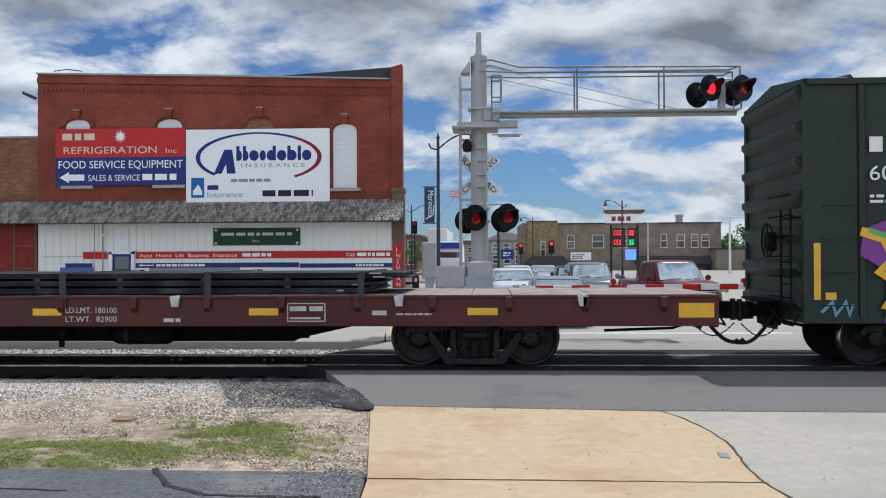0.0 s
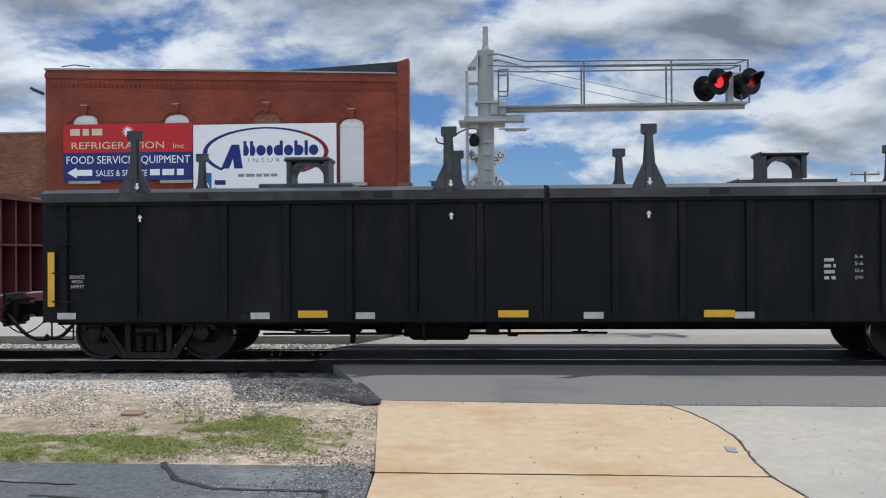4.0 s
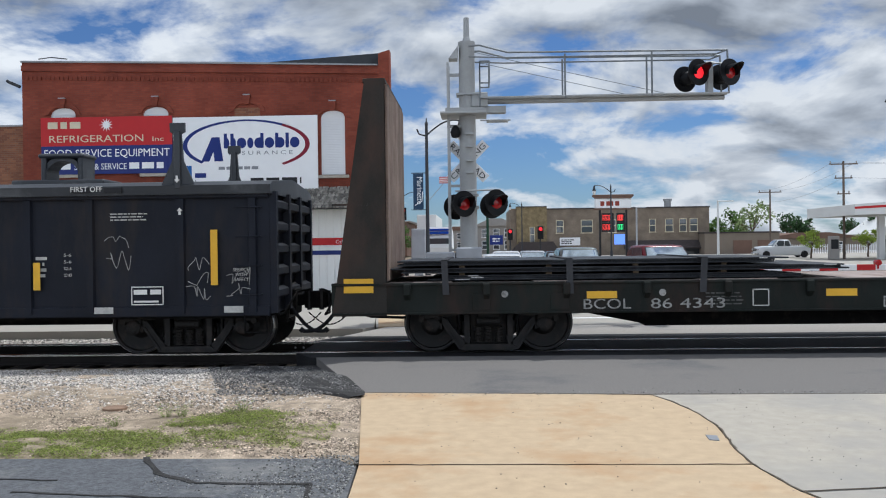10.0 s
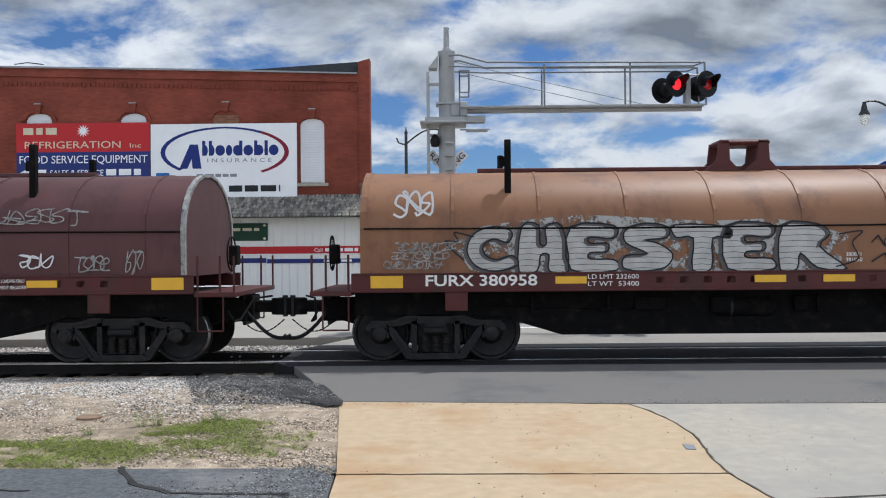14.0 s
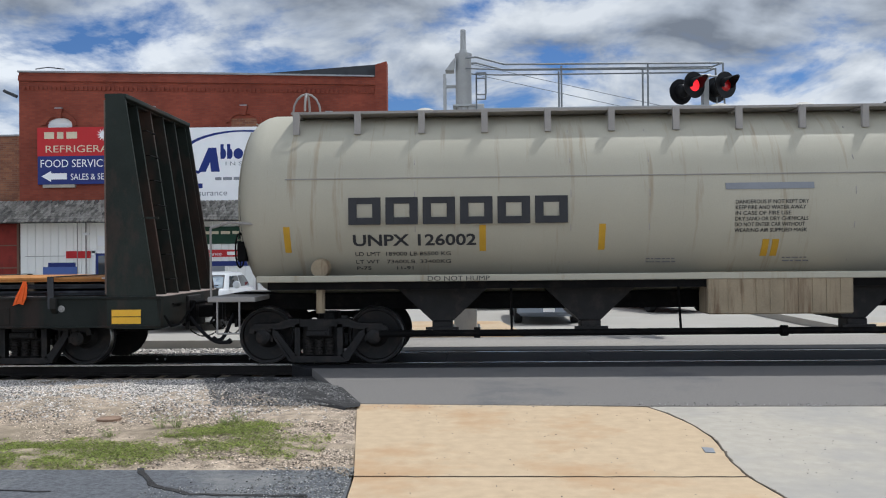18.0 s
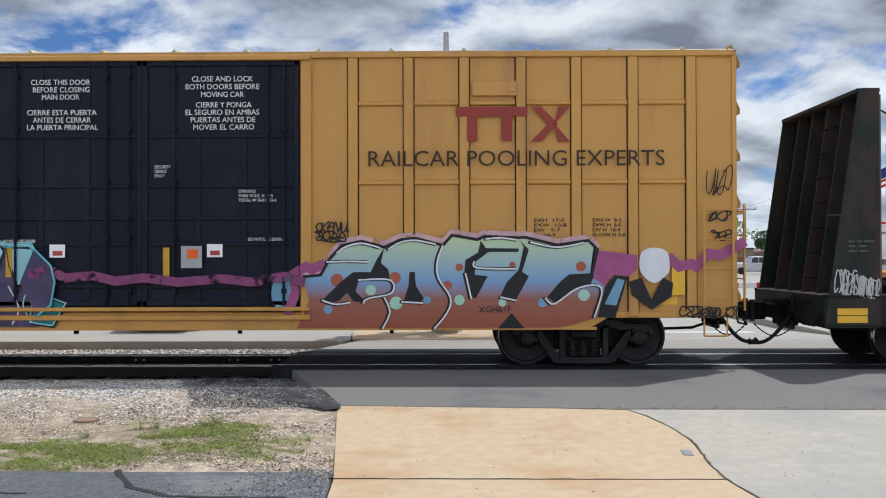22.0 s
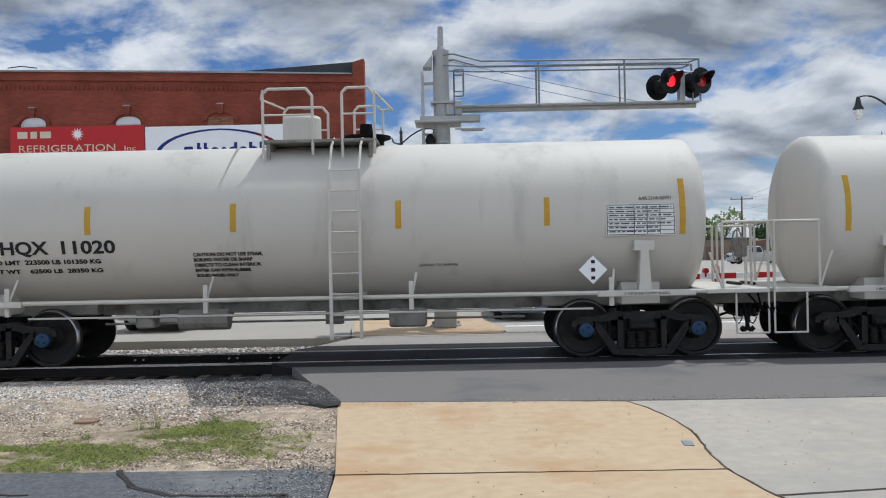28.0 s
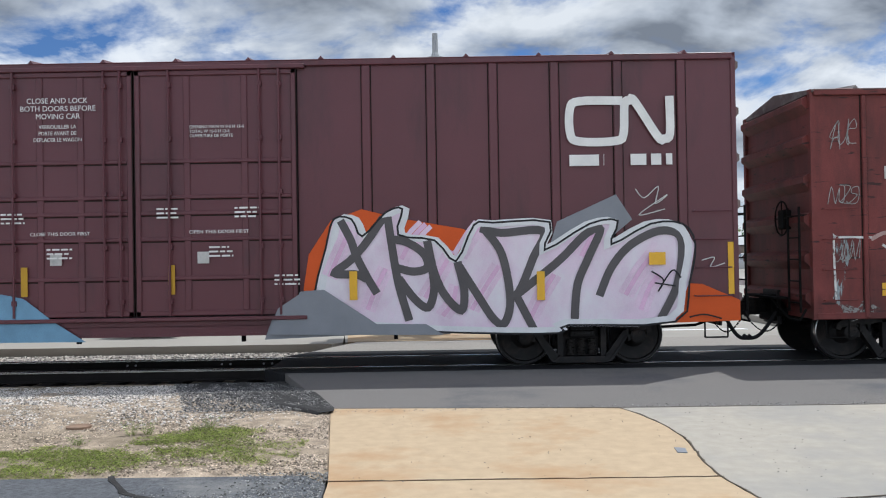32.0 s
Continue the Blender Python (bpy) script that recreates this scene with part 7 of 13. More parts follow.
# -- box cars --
# dark strips beside posts and under door rails: grime with groove shade painted in
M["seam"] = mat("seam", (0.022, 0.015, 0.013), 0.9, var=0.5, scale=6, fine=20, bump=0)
def boxcar_shell(car, half, eave, sill, body, roof, ribs, door0, door1, door_mat, rail_top, skirt=None, ridge=0.18, end_ribs=7, end_mat=None, rib_w=0.10, rib_d=0.05, end_iron=None, lipped=False):
    for s in (-1, 1):
        y0, y1 = sorted((s * 1.47, s * 1.44))
        for a, c in ((-half, door0), (door1, half)):
            part("side", Build().box(a, c, y0, y1, sill, eave), body, car)
        part("top_rail", Build().box(-half, half, *sorted((s * 1.42, s * 1.53)), eave - 0.10, eave, 0.01).box(-half, half, *sorted((s * 1.42, s * 1.50)), sill, sill + 0.10, 0.01), rail_top, car)
        for x in ribs:
            b = Build().box(x - rib_w / 2, x + rib_w / 2, *sorted((s * 1.46, s * (1.47 + rib_d))), sill + 0.02, eave - 0.10, 0.012)
            part("side_post", b, body, car)
            # near side only: strips paint in shade and grime at both post edges
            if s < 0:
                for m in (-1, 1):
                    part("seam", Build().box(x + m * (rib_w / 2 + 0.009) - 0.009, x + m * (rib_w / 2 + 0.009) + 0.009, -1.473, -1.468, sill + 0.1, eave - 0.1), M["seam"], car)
        e = Build()
        e.box(*sorted((s * half, s * (half - 0.04))), -1.46, 1.46, sill, eave)
        e.prism([(-1.46, eave), (1.46, eave), (0, eave + ridge)], "x", *sorted((s * half, s * (half - 0.04))))
        for i in range(end_ribs):
            z = sill + 0.35 + (eave - sill - 0.5) * i / (end_ribs - 1)
            shape = ((0, -0.15), (0.14, -0.10), (0.14, -0.02), (0.02, 0.24), (0, 0.25)) if lipped else ((0, -0.19), (0.13, -0.06), (0.13, 0.03), (0, 0.10))
            part("end_rib", Build().prism([(s * (half + d), z + h) for d, h in shape], "y", -1.38, 1.38), end_mat or body, car)
        for y in (-1.44, 1.44):
            part("corner_post", Build().box(*sorted((s * (half - 0.02), s * (half + 0.05))), y - 0.05, y + 0.05, sill, eave), body, car)
        part("end", e, end_mat or body, car)
        ex = s * (half + 0.20)
        for y in (-1.36, -0.92):
            part("ladder_rail", Build().box(ex - 0.012, ex + 0.012, y - 0.02, y + 0.02, sill + 0.1, sill + 1.75).box(*sorted((s * half, ex)), y - 0.015, y + 0.015, sill + 1.6, sill + 1.63), end_iron or M["iron"], car)
        for q in range(5):
            z = sill + 0.25 + 0.34 * q
            part("rung", Build().cyl((ex, -1.36, z), (ex, -0.92, z), 0.012, 6), end_iron or M["iron"], car)
        part("end_platform", Build().box(*sorted((s * half, s * (half + 0.34))), -0.75, 0.75, sill + 0.28, sill + 0.32, 0.006), end_iron or M["iron"], car)
    part("interior", Build().box(-half + 0.06, half - 0.06, -1.40, 1.40, sill + 0.15, eave - 0.06), M["black_paint"], car)
    rf = Build()
    rf.prism([(-1.54, eave - 0.01), (0, eave + ridge), (1.54, eave - 0.01), (1.50, eave - 0.05), (-1.50, eave - 0.05)], "x", -half - 0.03, half + 0.03)
    x = -half + 0.6
    while x < half:
        for s in (-1, 1):
            rf.add([(x, s * 1.52, eave), (x + 0.09, s * 1.52, eave), (x + 0.09, 0, eave + ridge + 0.0), (x, 0, eave + ridge), (x + 0.045, s * 1.52, eave + 0.05), (x + 0.045, 0, eave + ridge + 0.05)],
                   [(0, 4, 5, 3), (4, 1, 2, 5), (0, 1, 4), (3, 5, 2)])
        x += 1.12
    part("roof", rf, roof, car)
    fl = Build().box(-half + 0.05, half - 0.05, -1.44, 1.44, sill + 0.02, sill + 0.14).box(-half - 0.1, half + 0.1, -0.35, 0.35, sill - 0.02, sill + 0.12)
    fl.box(-half * 0.7, half * 0.7, -0.5, 0.5, sill - 0.14, sill + 0.05)
    for x in (-3.6, -1.2, 1.4, 3.8):
        fl.box(x, x + 0.06, -1.2, -1.14, sill - 0.26, sill)
    fl.tube([(-half * 0.6, -0.9, sill - 0.10), (half * 0.55, -0.85, sill - 0.16)], 0.018, 5)
    part("underframe", fl, M["iron"], car)
    if skirt:
        a, c, z = skirt
        part("side_skirt", Build().prism([(a, sill + 0.02), (a + 0.35, z), (c - 0.35, z), (c, sill + 0.02)], "y", -1.50, -1.46).box(a + 0.2, c - 0.2, -1.51, -1.44, z, z + 0.04), body, car)


def box_door(car, x0, x1, z0, z1, material, cols, rows, y=-1.50, name="door"):
    d = part(name, Build().box(x0, x1, y, y + 0.05, z0, z1, 0.008), material, car)
    f = Build()
    w = 0.08
    f.box(x0, x1, y - 0.03, y, z0, z0 + w, 0.01).box(x0, x1, y - 0.03, y, z1 - w, z1, 0.01)
    f.box(x0, x0 + w, y - 0.03, y, z0, z1, 0.01).box(x1 - w, x1, y - 0.03, y, z0, z1, 0.01)
    for z in rows:
        f.box(x0 + w, x1 - w, y - 0.025, y, z - 0.03, z + 0.03, 0.01)
    for x in cols:
        f.box(x - 0.05, x + 0.05, y - 0.02, y, z0 + w, z1 - w, 0.01)
    part("door_frame", f, material, d)
    # strip under each rail paints in its shade; the edge strips mark door joints
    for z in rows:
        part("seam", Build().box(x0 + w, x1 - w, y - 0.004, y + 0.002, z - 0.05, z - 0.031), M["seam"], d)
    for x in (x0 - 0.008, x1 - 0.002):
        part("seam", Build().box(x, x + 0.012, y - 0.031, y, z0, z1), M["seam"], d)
    return d


def door_rod(door, x, z0, z1, y=-1.56, material=None):
    b = Build().cyl((x, y, z0), (x, y, z1), 0.020, 7)
    for i in range(5):
        z = z0 + (z1 - z0) * (0.06 + 0.88 * i / 4)
        b.box(x - 0.04, x + 0.04, y - 0.01, y + 0.05, z - 0.04, z + 0.04, 0.008)
    part("lock_rod", b, material or M["tbox_black"], door)


def yellow_boxcar():
    car = rider("box_car", -181.65, "yellow high-cube box car with black plug doors and graffiti", "box car", "rail cars of the train")
    body, ye = M["tbox_yellow"], -1.475
    ribs = [s * v for s in (-1, 1) for v in (3.26, 4.12, 4.98, 5.85, 6.70, 7.57, 8.46)]
    boxcar_shell(car, 9.11, 4.92, 0.80, body, M["tbox_roof"], ribs, -2.45, 2.45, None, body, skirt=(-7.4, 7.2, 0.62), end_mat=M["tbox_end"], rib_w=0.15, rib_d=0.05, end_ribs=6, end_iron=body, lipped=True)
    for s in (-1, 1):
        part("end_plate", Build().box(*sorted((s * 9.10, s * 9.145)), -1.38, 1.38, 4.72, 4.90, 0.006), M["faded_white"], car, "whitened plate under the roof edge")
        part("end_plate", Build().box(*sorted((s * 9.11, s * 9.30)), -0.85, 0.85, 1.62, 1.86, 0.008), M["red_white"], car, "faded red plate over the walkway")
        for z in (1.95, 2.45):
            part("grab_iron", Build().tube([(s * 9.11, -1.32, z), (s * 9.30, -1.32, z), (s * 9.30, -0.2, z - 0.02), (s * 9.11, -0.2, z - 0.02)], 0.014, 6), body, car)
    for s in (-1, 1):
        for a, c in zip((3.26, 4.12, 4.98, 5.85, 6.70, 7.57), (4.12, 4.98, 5.85, 6.70, 7.57, 8.46)):
            for z in (2.90, 4.12):
                x0, x1 = sorted((s * (a + 0.09), s * (c - 0.09)))
                part("side_rail", Build().prism([(-1.47, z - 0.05), (-1.515, z - 0.03), (-1.515, z + 0.02), (-1.47, z + 0.04)], "x", x0, x1), body, car)
        fr = Build()
        x0, x1 = sorted((s * 2.45, s * 2.62))
        fr.box(x0, x1, -1.524, -1.45, 0.80, 4.85, 0.012)
        part("door_post", fr, body, car)
        x0, x1 = sorted((s * 5.1, s * 5.8))
        part("placard_board", Build().box(x0, x1, -1.53, -1.49, 4.22, 4.45, 0.008).box(x1 - 0.16, x1 - 0.02, -1.545, -1.53, 4.28, 4.42, 0.006), body, car)
    k = M["tbox_black"]
    for x0, x1, rods in ((-2.43, -0.01, (-1.95, -0.55, -0.2)), (0.01, 2.43, (0.5, 1.95, 2.2))):
        d = box_door(car, x0, x1, 1.0, 4.78, k, (x0 + 0.85, x1 - 0.85), (1.3, 1.95, 2.35, 2.85, 3.62), y=-1.50)
        for x in rods:
            door_rod(d, x, 1.0, 4.78)
        part("door_plate", Build().box(x0 + 1.0, x0 + 1.24, -1.535, -1.53, 1.75, 1.95), M["sign_white"], d)
        part("door_label", Build().box(x0 + 1.05, x0 + 1.2, -1.54, -1.535, 1.78, 1.85), M["red_white"], d)
        part("reflector", Build().box(x0 + 0.32, x0 + 0.42, -1.536, -1.53, 1.45, 1.9), M["yellow_dull"], d, "yellow reflective strip")
    part("door_track", Build().box(-2.6, 2.6, -1.60, -1.46, 0.92, 0.98, 0.01), body, car)
    part("door_track", Build().box(-2.6, 2.6, -1.56, -1.46, 0.78, 0.86, 0.01), body, car)
    part("door_track", Build().box(-2.6, 2.6, -1.58, -1.46, 4.78, 4.86, 0.01), body, car)
    w = M["white_paint"]
    for i, t in enumerate(("CLOSE THIS DOOR", "BEFORE CLOSING", "MAIN DOOR")):
        text(t, 0.085, w, car, -1.72 + (0, 0.03, 0.17)[i], -1.537, 4.42 - i * 0.115, wide=(0.92, 0.88, 0.58)[i])
    for i, t in enumerate(("CIERRE ESTA PUERTA", "ANTES DE CERRAR", "LA PUERTA PRINCIPAL")):
        text(t, 0.085, w, car, -1.78 + (0, 0.09, 0)[i], -1.537, 3.95 - i * 0.115, wide=(1.08, 0.9, 1.1)[i])
    for i, t in enumerate(("CLOSE AND LOCK", "BOTH DOORS BEFORE", "MOVING CAR")):
        text(t, 0.085, w, car, 0.68 + (0.1, 0, 0.24)[i], -1.537, 4.46 - i * 0.12, wide=(0.94, 1.14, 0.66)[i])
    for i, t in enumerate(("CIERRE Y PONGA", "EL SEGURO EN AMBAS", "PUERTAS ANTES DE", "MOVER EL CARRO")):
        text(t, 0.085, w, car, 0.68 + (0.16, 0, 0.08, 0.12)[i], -1.537, 4.06 - i * 0.115, wide=(0.86, 1.14, 1.0, 0.94)[i])
    text("SECURITY\nDEVICE\nONLY", 0.05, w, car, 0.2, -1.537, 3.12, wide=0.25)
    text("OPENING\nMAIN W 8-0  H 12-4\nTOTAL W 16-0 H 12-4", 0.05, w, car, 1.5, -1.537, 2.74, wide=0.58)
    text("DO NOT LUBE DOORS", 0.05, w, car, -2.15, -1.537, 1.98, wide=0.5)
    text("DO NOT LUBE DOORS", 0.05, w, car, 1.65, -1.537, 2.0, wide=0.55)
    kb, y = M["black_paint"], -1.482
    text("next", 0.15, kb, car, -8.25, y, 3.58, wide=0.52, shear=0.25, bold=0.005)
    text("load", 0.17, kb, car, -8.27, y, 3.36, wide=0.52, shear=0.25, bold=0.005)
    text("any", 0.15, kb, car, -5.68, y, 3.58, wide=0.45, shear=0.25, bold=0.005)
    text("road", 0.17, kb, car, -5.68, y, 3.36, wide=0.58, shear=0.25, bold=0.005)
    for x, t, z, wd in ((-8.27, "TB", 2.42, 0.5), (-7.42, "OX", 2.42, 0.54), (-8.26, "66", 1.98, 0.5), (-7.42, "45", 1.98, 0.5), (-6.44, "91", 1.98, 0.38)):
        text(t, 0.21, kb, car, x, y, z, wide=wd, shear=0.2, bold=0.004)
    boxframe(car, -6.42, -6.18, 2.44, 2.67, kb, y=-1.478, cross=False)
    text("PLATE\n  F", 0.055, kb, car, -6.38, y, 2.58, wide=0.16)
    text("RAILCAR POOLING EXPERTS", 0.25, M["letter_brown"], car, 3.5, -1.530, 3.14, wide=4.55)
    text("EXH  17-0\nEXW  10-8\nEW   9-7\nIL  60-9", 0.055, kb, car, 6.05, y, 2.28, wide=0.5)
    text("EXH W  8-2\nEXW H  6-0\nEW H  16-9\nFLOOR H 3-8", 0.055, kb, car, 6.95, y, 2.28, wide=0.5)
    # crossed arrow mark and block mark as plain coloured shapes
    zc = 3.45
    for s, x0 in ((1, -7.28), (-1, -5.97)):
        blue = [(x0, zc + 0.42), (x0 + s * 0.20, zc + 0.58), (x0 + s * 0.20, zc + 0.50), (x0 + s * 0.60, zc + 0.22), (x0 + s * 0.66, zc), (x0 + s * 0.60, zc - 0.22), (x0 + s * 0.20, zc - 0.50), (x0 + s * 0.20, zc - 0.58), (x0, zc - 0.42),
                (x0 + s * 0.12, zc - 0.40), (x0 + s * 0.48, zc - 0.16), (x0 + s * 0.52, zc), (x0 + s * 0.48, zc + 0.16), (x0 + s * 0.12, zc + 0.40)]
        part("emblem", Build().prism(blue, "y", -1.528, -1.523), M["g_blue"], car, "blue and red crossed arrow emblem")
        for m in (-1, 1):
            red = [(x0 - s * 0.02, zc + m * 0.36), (x0 - s * 0.02, zc + m * 0.14), (x0 + s * 0.06, zc + m * 0.22), (x0 + s * 0.40, zc + m * 0.02), (x0 + s * 0.46, zc + m * 0.12), (x0 + s * 0.10, zc + m * 0.34)]
            part("emblem", Build().prism(red, "y", -1.528, -1.523), M["g_scarlet"], car)
    lo = Build()
    lo.box(4.85, 5.95, -1.528, -1.523, 3.90, 4.05).box(5.02, 5.18, -1.528, -1.523, 3.52, 3.90).box(5.55, 5.71, -1.528, -1.523, 3.52, 3.90)
    for m in (-1, 1):
        lo.prism([(6.0, 3.78 + m * 0.27), (6.16, 3.78 + m * 0.27), (6.42, 3.78), (6.26, 3.78)], "y", -1.528, -1.523)
        lo.prism([(6.42, 3.78 + m * 0.27), (6.60, 3.78 + m * 0.27), (6.42, 3.84 if m > 0 else 3.72), (6.36, 3.78)], "y", -1.528, -1.523)
    part("emblem", lo, M["letter_red"], car, "dull red block emblem")
    for x, z, h in ((-8.35, 1.12, 0.52), (-6.05, 1.2, 0.45), (-2.8, 1.2, 0.45), (2.85, 1.2, 0.45), (6.02, 1.2, 0.45), (8.15, 1.15, 0.48)):
        plate(car, x, z, 0.11 if abs(x) < 8 else 0.2, h, y=-1.52)
    part("notice", Build().box(-8.2, -7.75, -1.482, -1.477, 0.96, 1.13), M["yellow_plate"], car, "yellow notice plate")
    text("EXCEEDS", 0.05, kb, car, -8.1, -1.486, 1.0, wide=0.26)
    part("notice", Build().box(7.98, 8.24, -1.482, -1.477, 1.0, 1.18), M["yellow_plate"], car, "yellow notice plate")
    for t, x, z, w in (("LD LMT", -8.1, 1.58, 0.4), ("205200", -7.35, 1.58, 0.42), ("LT WT", -8.1, 1.46, 0.34), ("80800", -7.28, 1.46, 0.36)):
        text(t, 0.085, kb, car, x, -1.54, z, wide=w)
    trucks(car, 6.87, -6.87)
    couplers(car, 9.2, 0.60, 0.84)
    for s in (-1, 1):
        ladder(car, s * 8.85 - 0.22, 1.1, 2.45, 0.44, 4, rails=True, material=body)
        step_iron(car, s * 8.85 - 0.2, 0.80, material=body)
    hand_brake(car, 9.3, -0.6, 2.3)
    return car


M["tbox_roof"] = mat("tbox_roof", (0.50, 0.42, 0.26), 0.6, var=0.1, scale=2)
M["letter_brown"] = mat("letter_brown", (0.045, 0.028, 0.018), 0.5, var=0.1, bump=0.02)
M["letter_red"] = mat("letter_red", (0.26, 0.045, 0.03), 0.5, var=0.1, bump=0.02)


def red_boxcar():
    car = rider("box_car", -241.3, "rust-red box car with peeling paint and faded graffiti", "box car", "rail cars of the train")
    body = M["cn_red"]
    ribs = [-6.86, -6.0, -5.17, -4.3, -3.45, -2.69, 2.49, 3.31, 4.18, 5.03, 5.88, 6.79]
    boxcar_shell(car, 7.63, 4.25, 0.70, body, M["cn_roof"], ribs, -1.85, 1.72, None, body, skirt=(-3.4, 3.0, 0.50), rib_w=0.07, rib_d=0.045, end_ribs=6)
    d = box_door(car, -1.85, 1.72, 0.86, 4.08, body, (-0.1, 1.05), (1.15, 1.5, 2.3, 2.75, 3.2), y=-1.50)
    for x in (-1.2, 1.02):
        door_rod(d, x, 0.9, 4.05, material=body)
    part("door_track", Build().box(-2.1, 3.3, -1.58, -1.45, 0.76, 0.84, 0.01), body, car)
    part("door_track", Build().box(-2.1, 1.95, -1.57, -1.45, 4.08, 4.16, 0.01), body, car)
    for x in (-3.3, 2.6, 5.1):
        part("placard_board", Build().box(x, x + 0.55, -1.53, -1.48, 3.86, 4.08, 0.01), body, car)
    for x in (-2.02, 1.74):
        part("door_post", Build().box(x, x + 0.16, -1.55, -1.44, 0.72, 4.15, 0.012), body, car)
    ob = Build()
    ob.box(-6.0, -5.2, -1.475, -1.472, 3.7, 3.72).box(5.95, 6.7, -1.475, -1.472, 3.6, 3.62)
    part("panel_line", ob, body, car)
    w = M["faded_white"]
    bars(car, -6.55, -1.482, 2.84, 0.40, 0.22, 1, w, gap=0.1, seed=2, label="white painted owner's mark")
    for x, t in ((-6.5, "41"), (-5.72, "38"), (-4.9, "30")):
        text(t, 0.22, w, car, x, -1.482, 2.42, wide=0.36)
    text("LD LMT", 0.06, w, car, -6.42, -1.482, 1.52, wide=0.3)
    text("192500", 0.06, w, car, -5.65, -1.482, 1.48, wide=0.36)
    bars(car, -1.0, -1.532, 2.92, 0.5, 0.26, 3, w, seed=3, gap=0.7)
    bars(car, 0.33, -1.532, 2.9, 0.62, 0.34, 4, w, seed=4, gap=0.7)
    part("mark", stroke([(0.15 + 0.095 * math.cos(math.pi * q / 10), 3.02 + 0.095 * math.sin(math.pi * q / 10)) for q in range(21)], 0.022, -1.531), w, car, "white painted ring")
    boxframe(car, 6.12, 6.70, 1.72, 2.02, w, y=-1.476)
    for x, z, hgt in ((-5.35, 1.2, 0.4), (-2.3, 1.15, 0.46), (2.24, 1.25, 0.45), (4.5, 1.38, 0.38)):
        plate(car, x, z, 0.11, hgt, y=-1.535)
    plate(car, 0.35, 1.52, 0.44, 0.10, y=-1.535)
    plate(car, 6.25, 1.15, 0.44, 0.2, y=-1.478, double=True)
    plate(car, -6.62, 1.05, 0.44, 0.2, y=-1.478, double=True)
    sheet(car, -2.42, -2.24, 2.72, 2.8, M["white_paint"], y=-1.475)
    sheet(car, -2.45, -2.23, 2.58, 2.66, M["white_paint"], y=-1.475)
    # worn graffiti: pale round letters along the lower side
    for m, x0, x1, z0, z1 in (
        ("g_smear", -7.32, -7.17, 0.93, 1.91), ("g_smear", -5.39, -5.01, 0.72, 2.13), ("g_smear", -4.32, -4.14, 0.75, 1.84), ("g_slate_thin", -7.28, -6.7, 0.72, 0.93),
        ("g_smear", -5.84, -4.32, 0.72, 1.1), ("g_smear", -4.1, -3.27, 0.72, 1.1), ("g_worn_dark", -5.85, -5.15, 1.12, 1.32), ("g_worn_dark", -4.97, -4.3, 1.13, 1.6),
        ("g_worn_dark", -4.1, -3.45, 1.13, 1.6), ("g_slate_thin", -4.1, -3.71, 1.56, 1.9), ("g_faded", -1.5, -0.91, 1.59, 2.13), ("g_olive", -0.89, -0.26, 1.46, 1.9),
        ("g_slate_thin", 0.14, 0.69, 1.47, 1.82), ("g_worn_dark", -1.52, 1.4, 1.06, 1.42), ("g_smear", -0.85, 1.43, 0.81, 1.13), ("g_worn_dark", -3.05, -2.66, 1.71, 1.94),
        ("g_slate_thin", -3.25, -2.66, 0.67, 0.98),
            ("g_faded", 2.05, 2.95, 0.75, 2.1), ("g_slate_thin", 2.0, 2.75, 1.2, 2.0), ("g_faded", -1.55, 1.6, 0.62, 0.98), ("g_worn_dark", 3.4, 4.9, 1.0, 1.7), ("g_smear", 2.7, 5.6, 0.75, 1.2)):
        y = -1.505 if -1.85 < x0 < 1.7 else -1.472
        rg = random.Random(int((x0 + 9) * 100))
        edge = [(x0 + (x1 - x0) * f, z1) for f in (0.1, 0.37, 0.63, 0.9)] + [(x1, z1 + (z0 - z1) * f) for f in (0.25, 0.6, 0.9)] + [(x0 + (x1 - x0) * f, z0) for f in (0.85, 0.6, 0.35, 0.1)] + [(x0, z0 + (z1 - z0) * f) for f in (0.2, 0.55, 0.8)]
        edge = [(a + rg.uniform(-0.07, 0.07), max(0.55, c + rg.uniform(-0.08, 0.08))) for a, c in edge]
        fill(car, curve(edge, 3, True)[:-1], M[m], y - 0.003, "patch of worn grey-green spray paint")
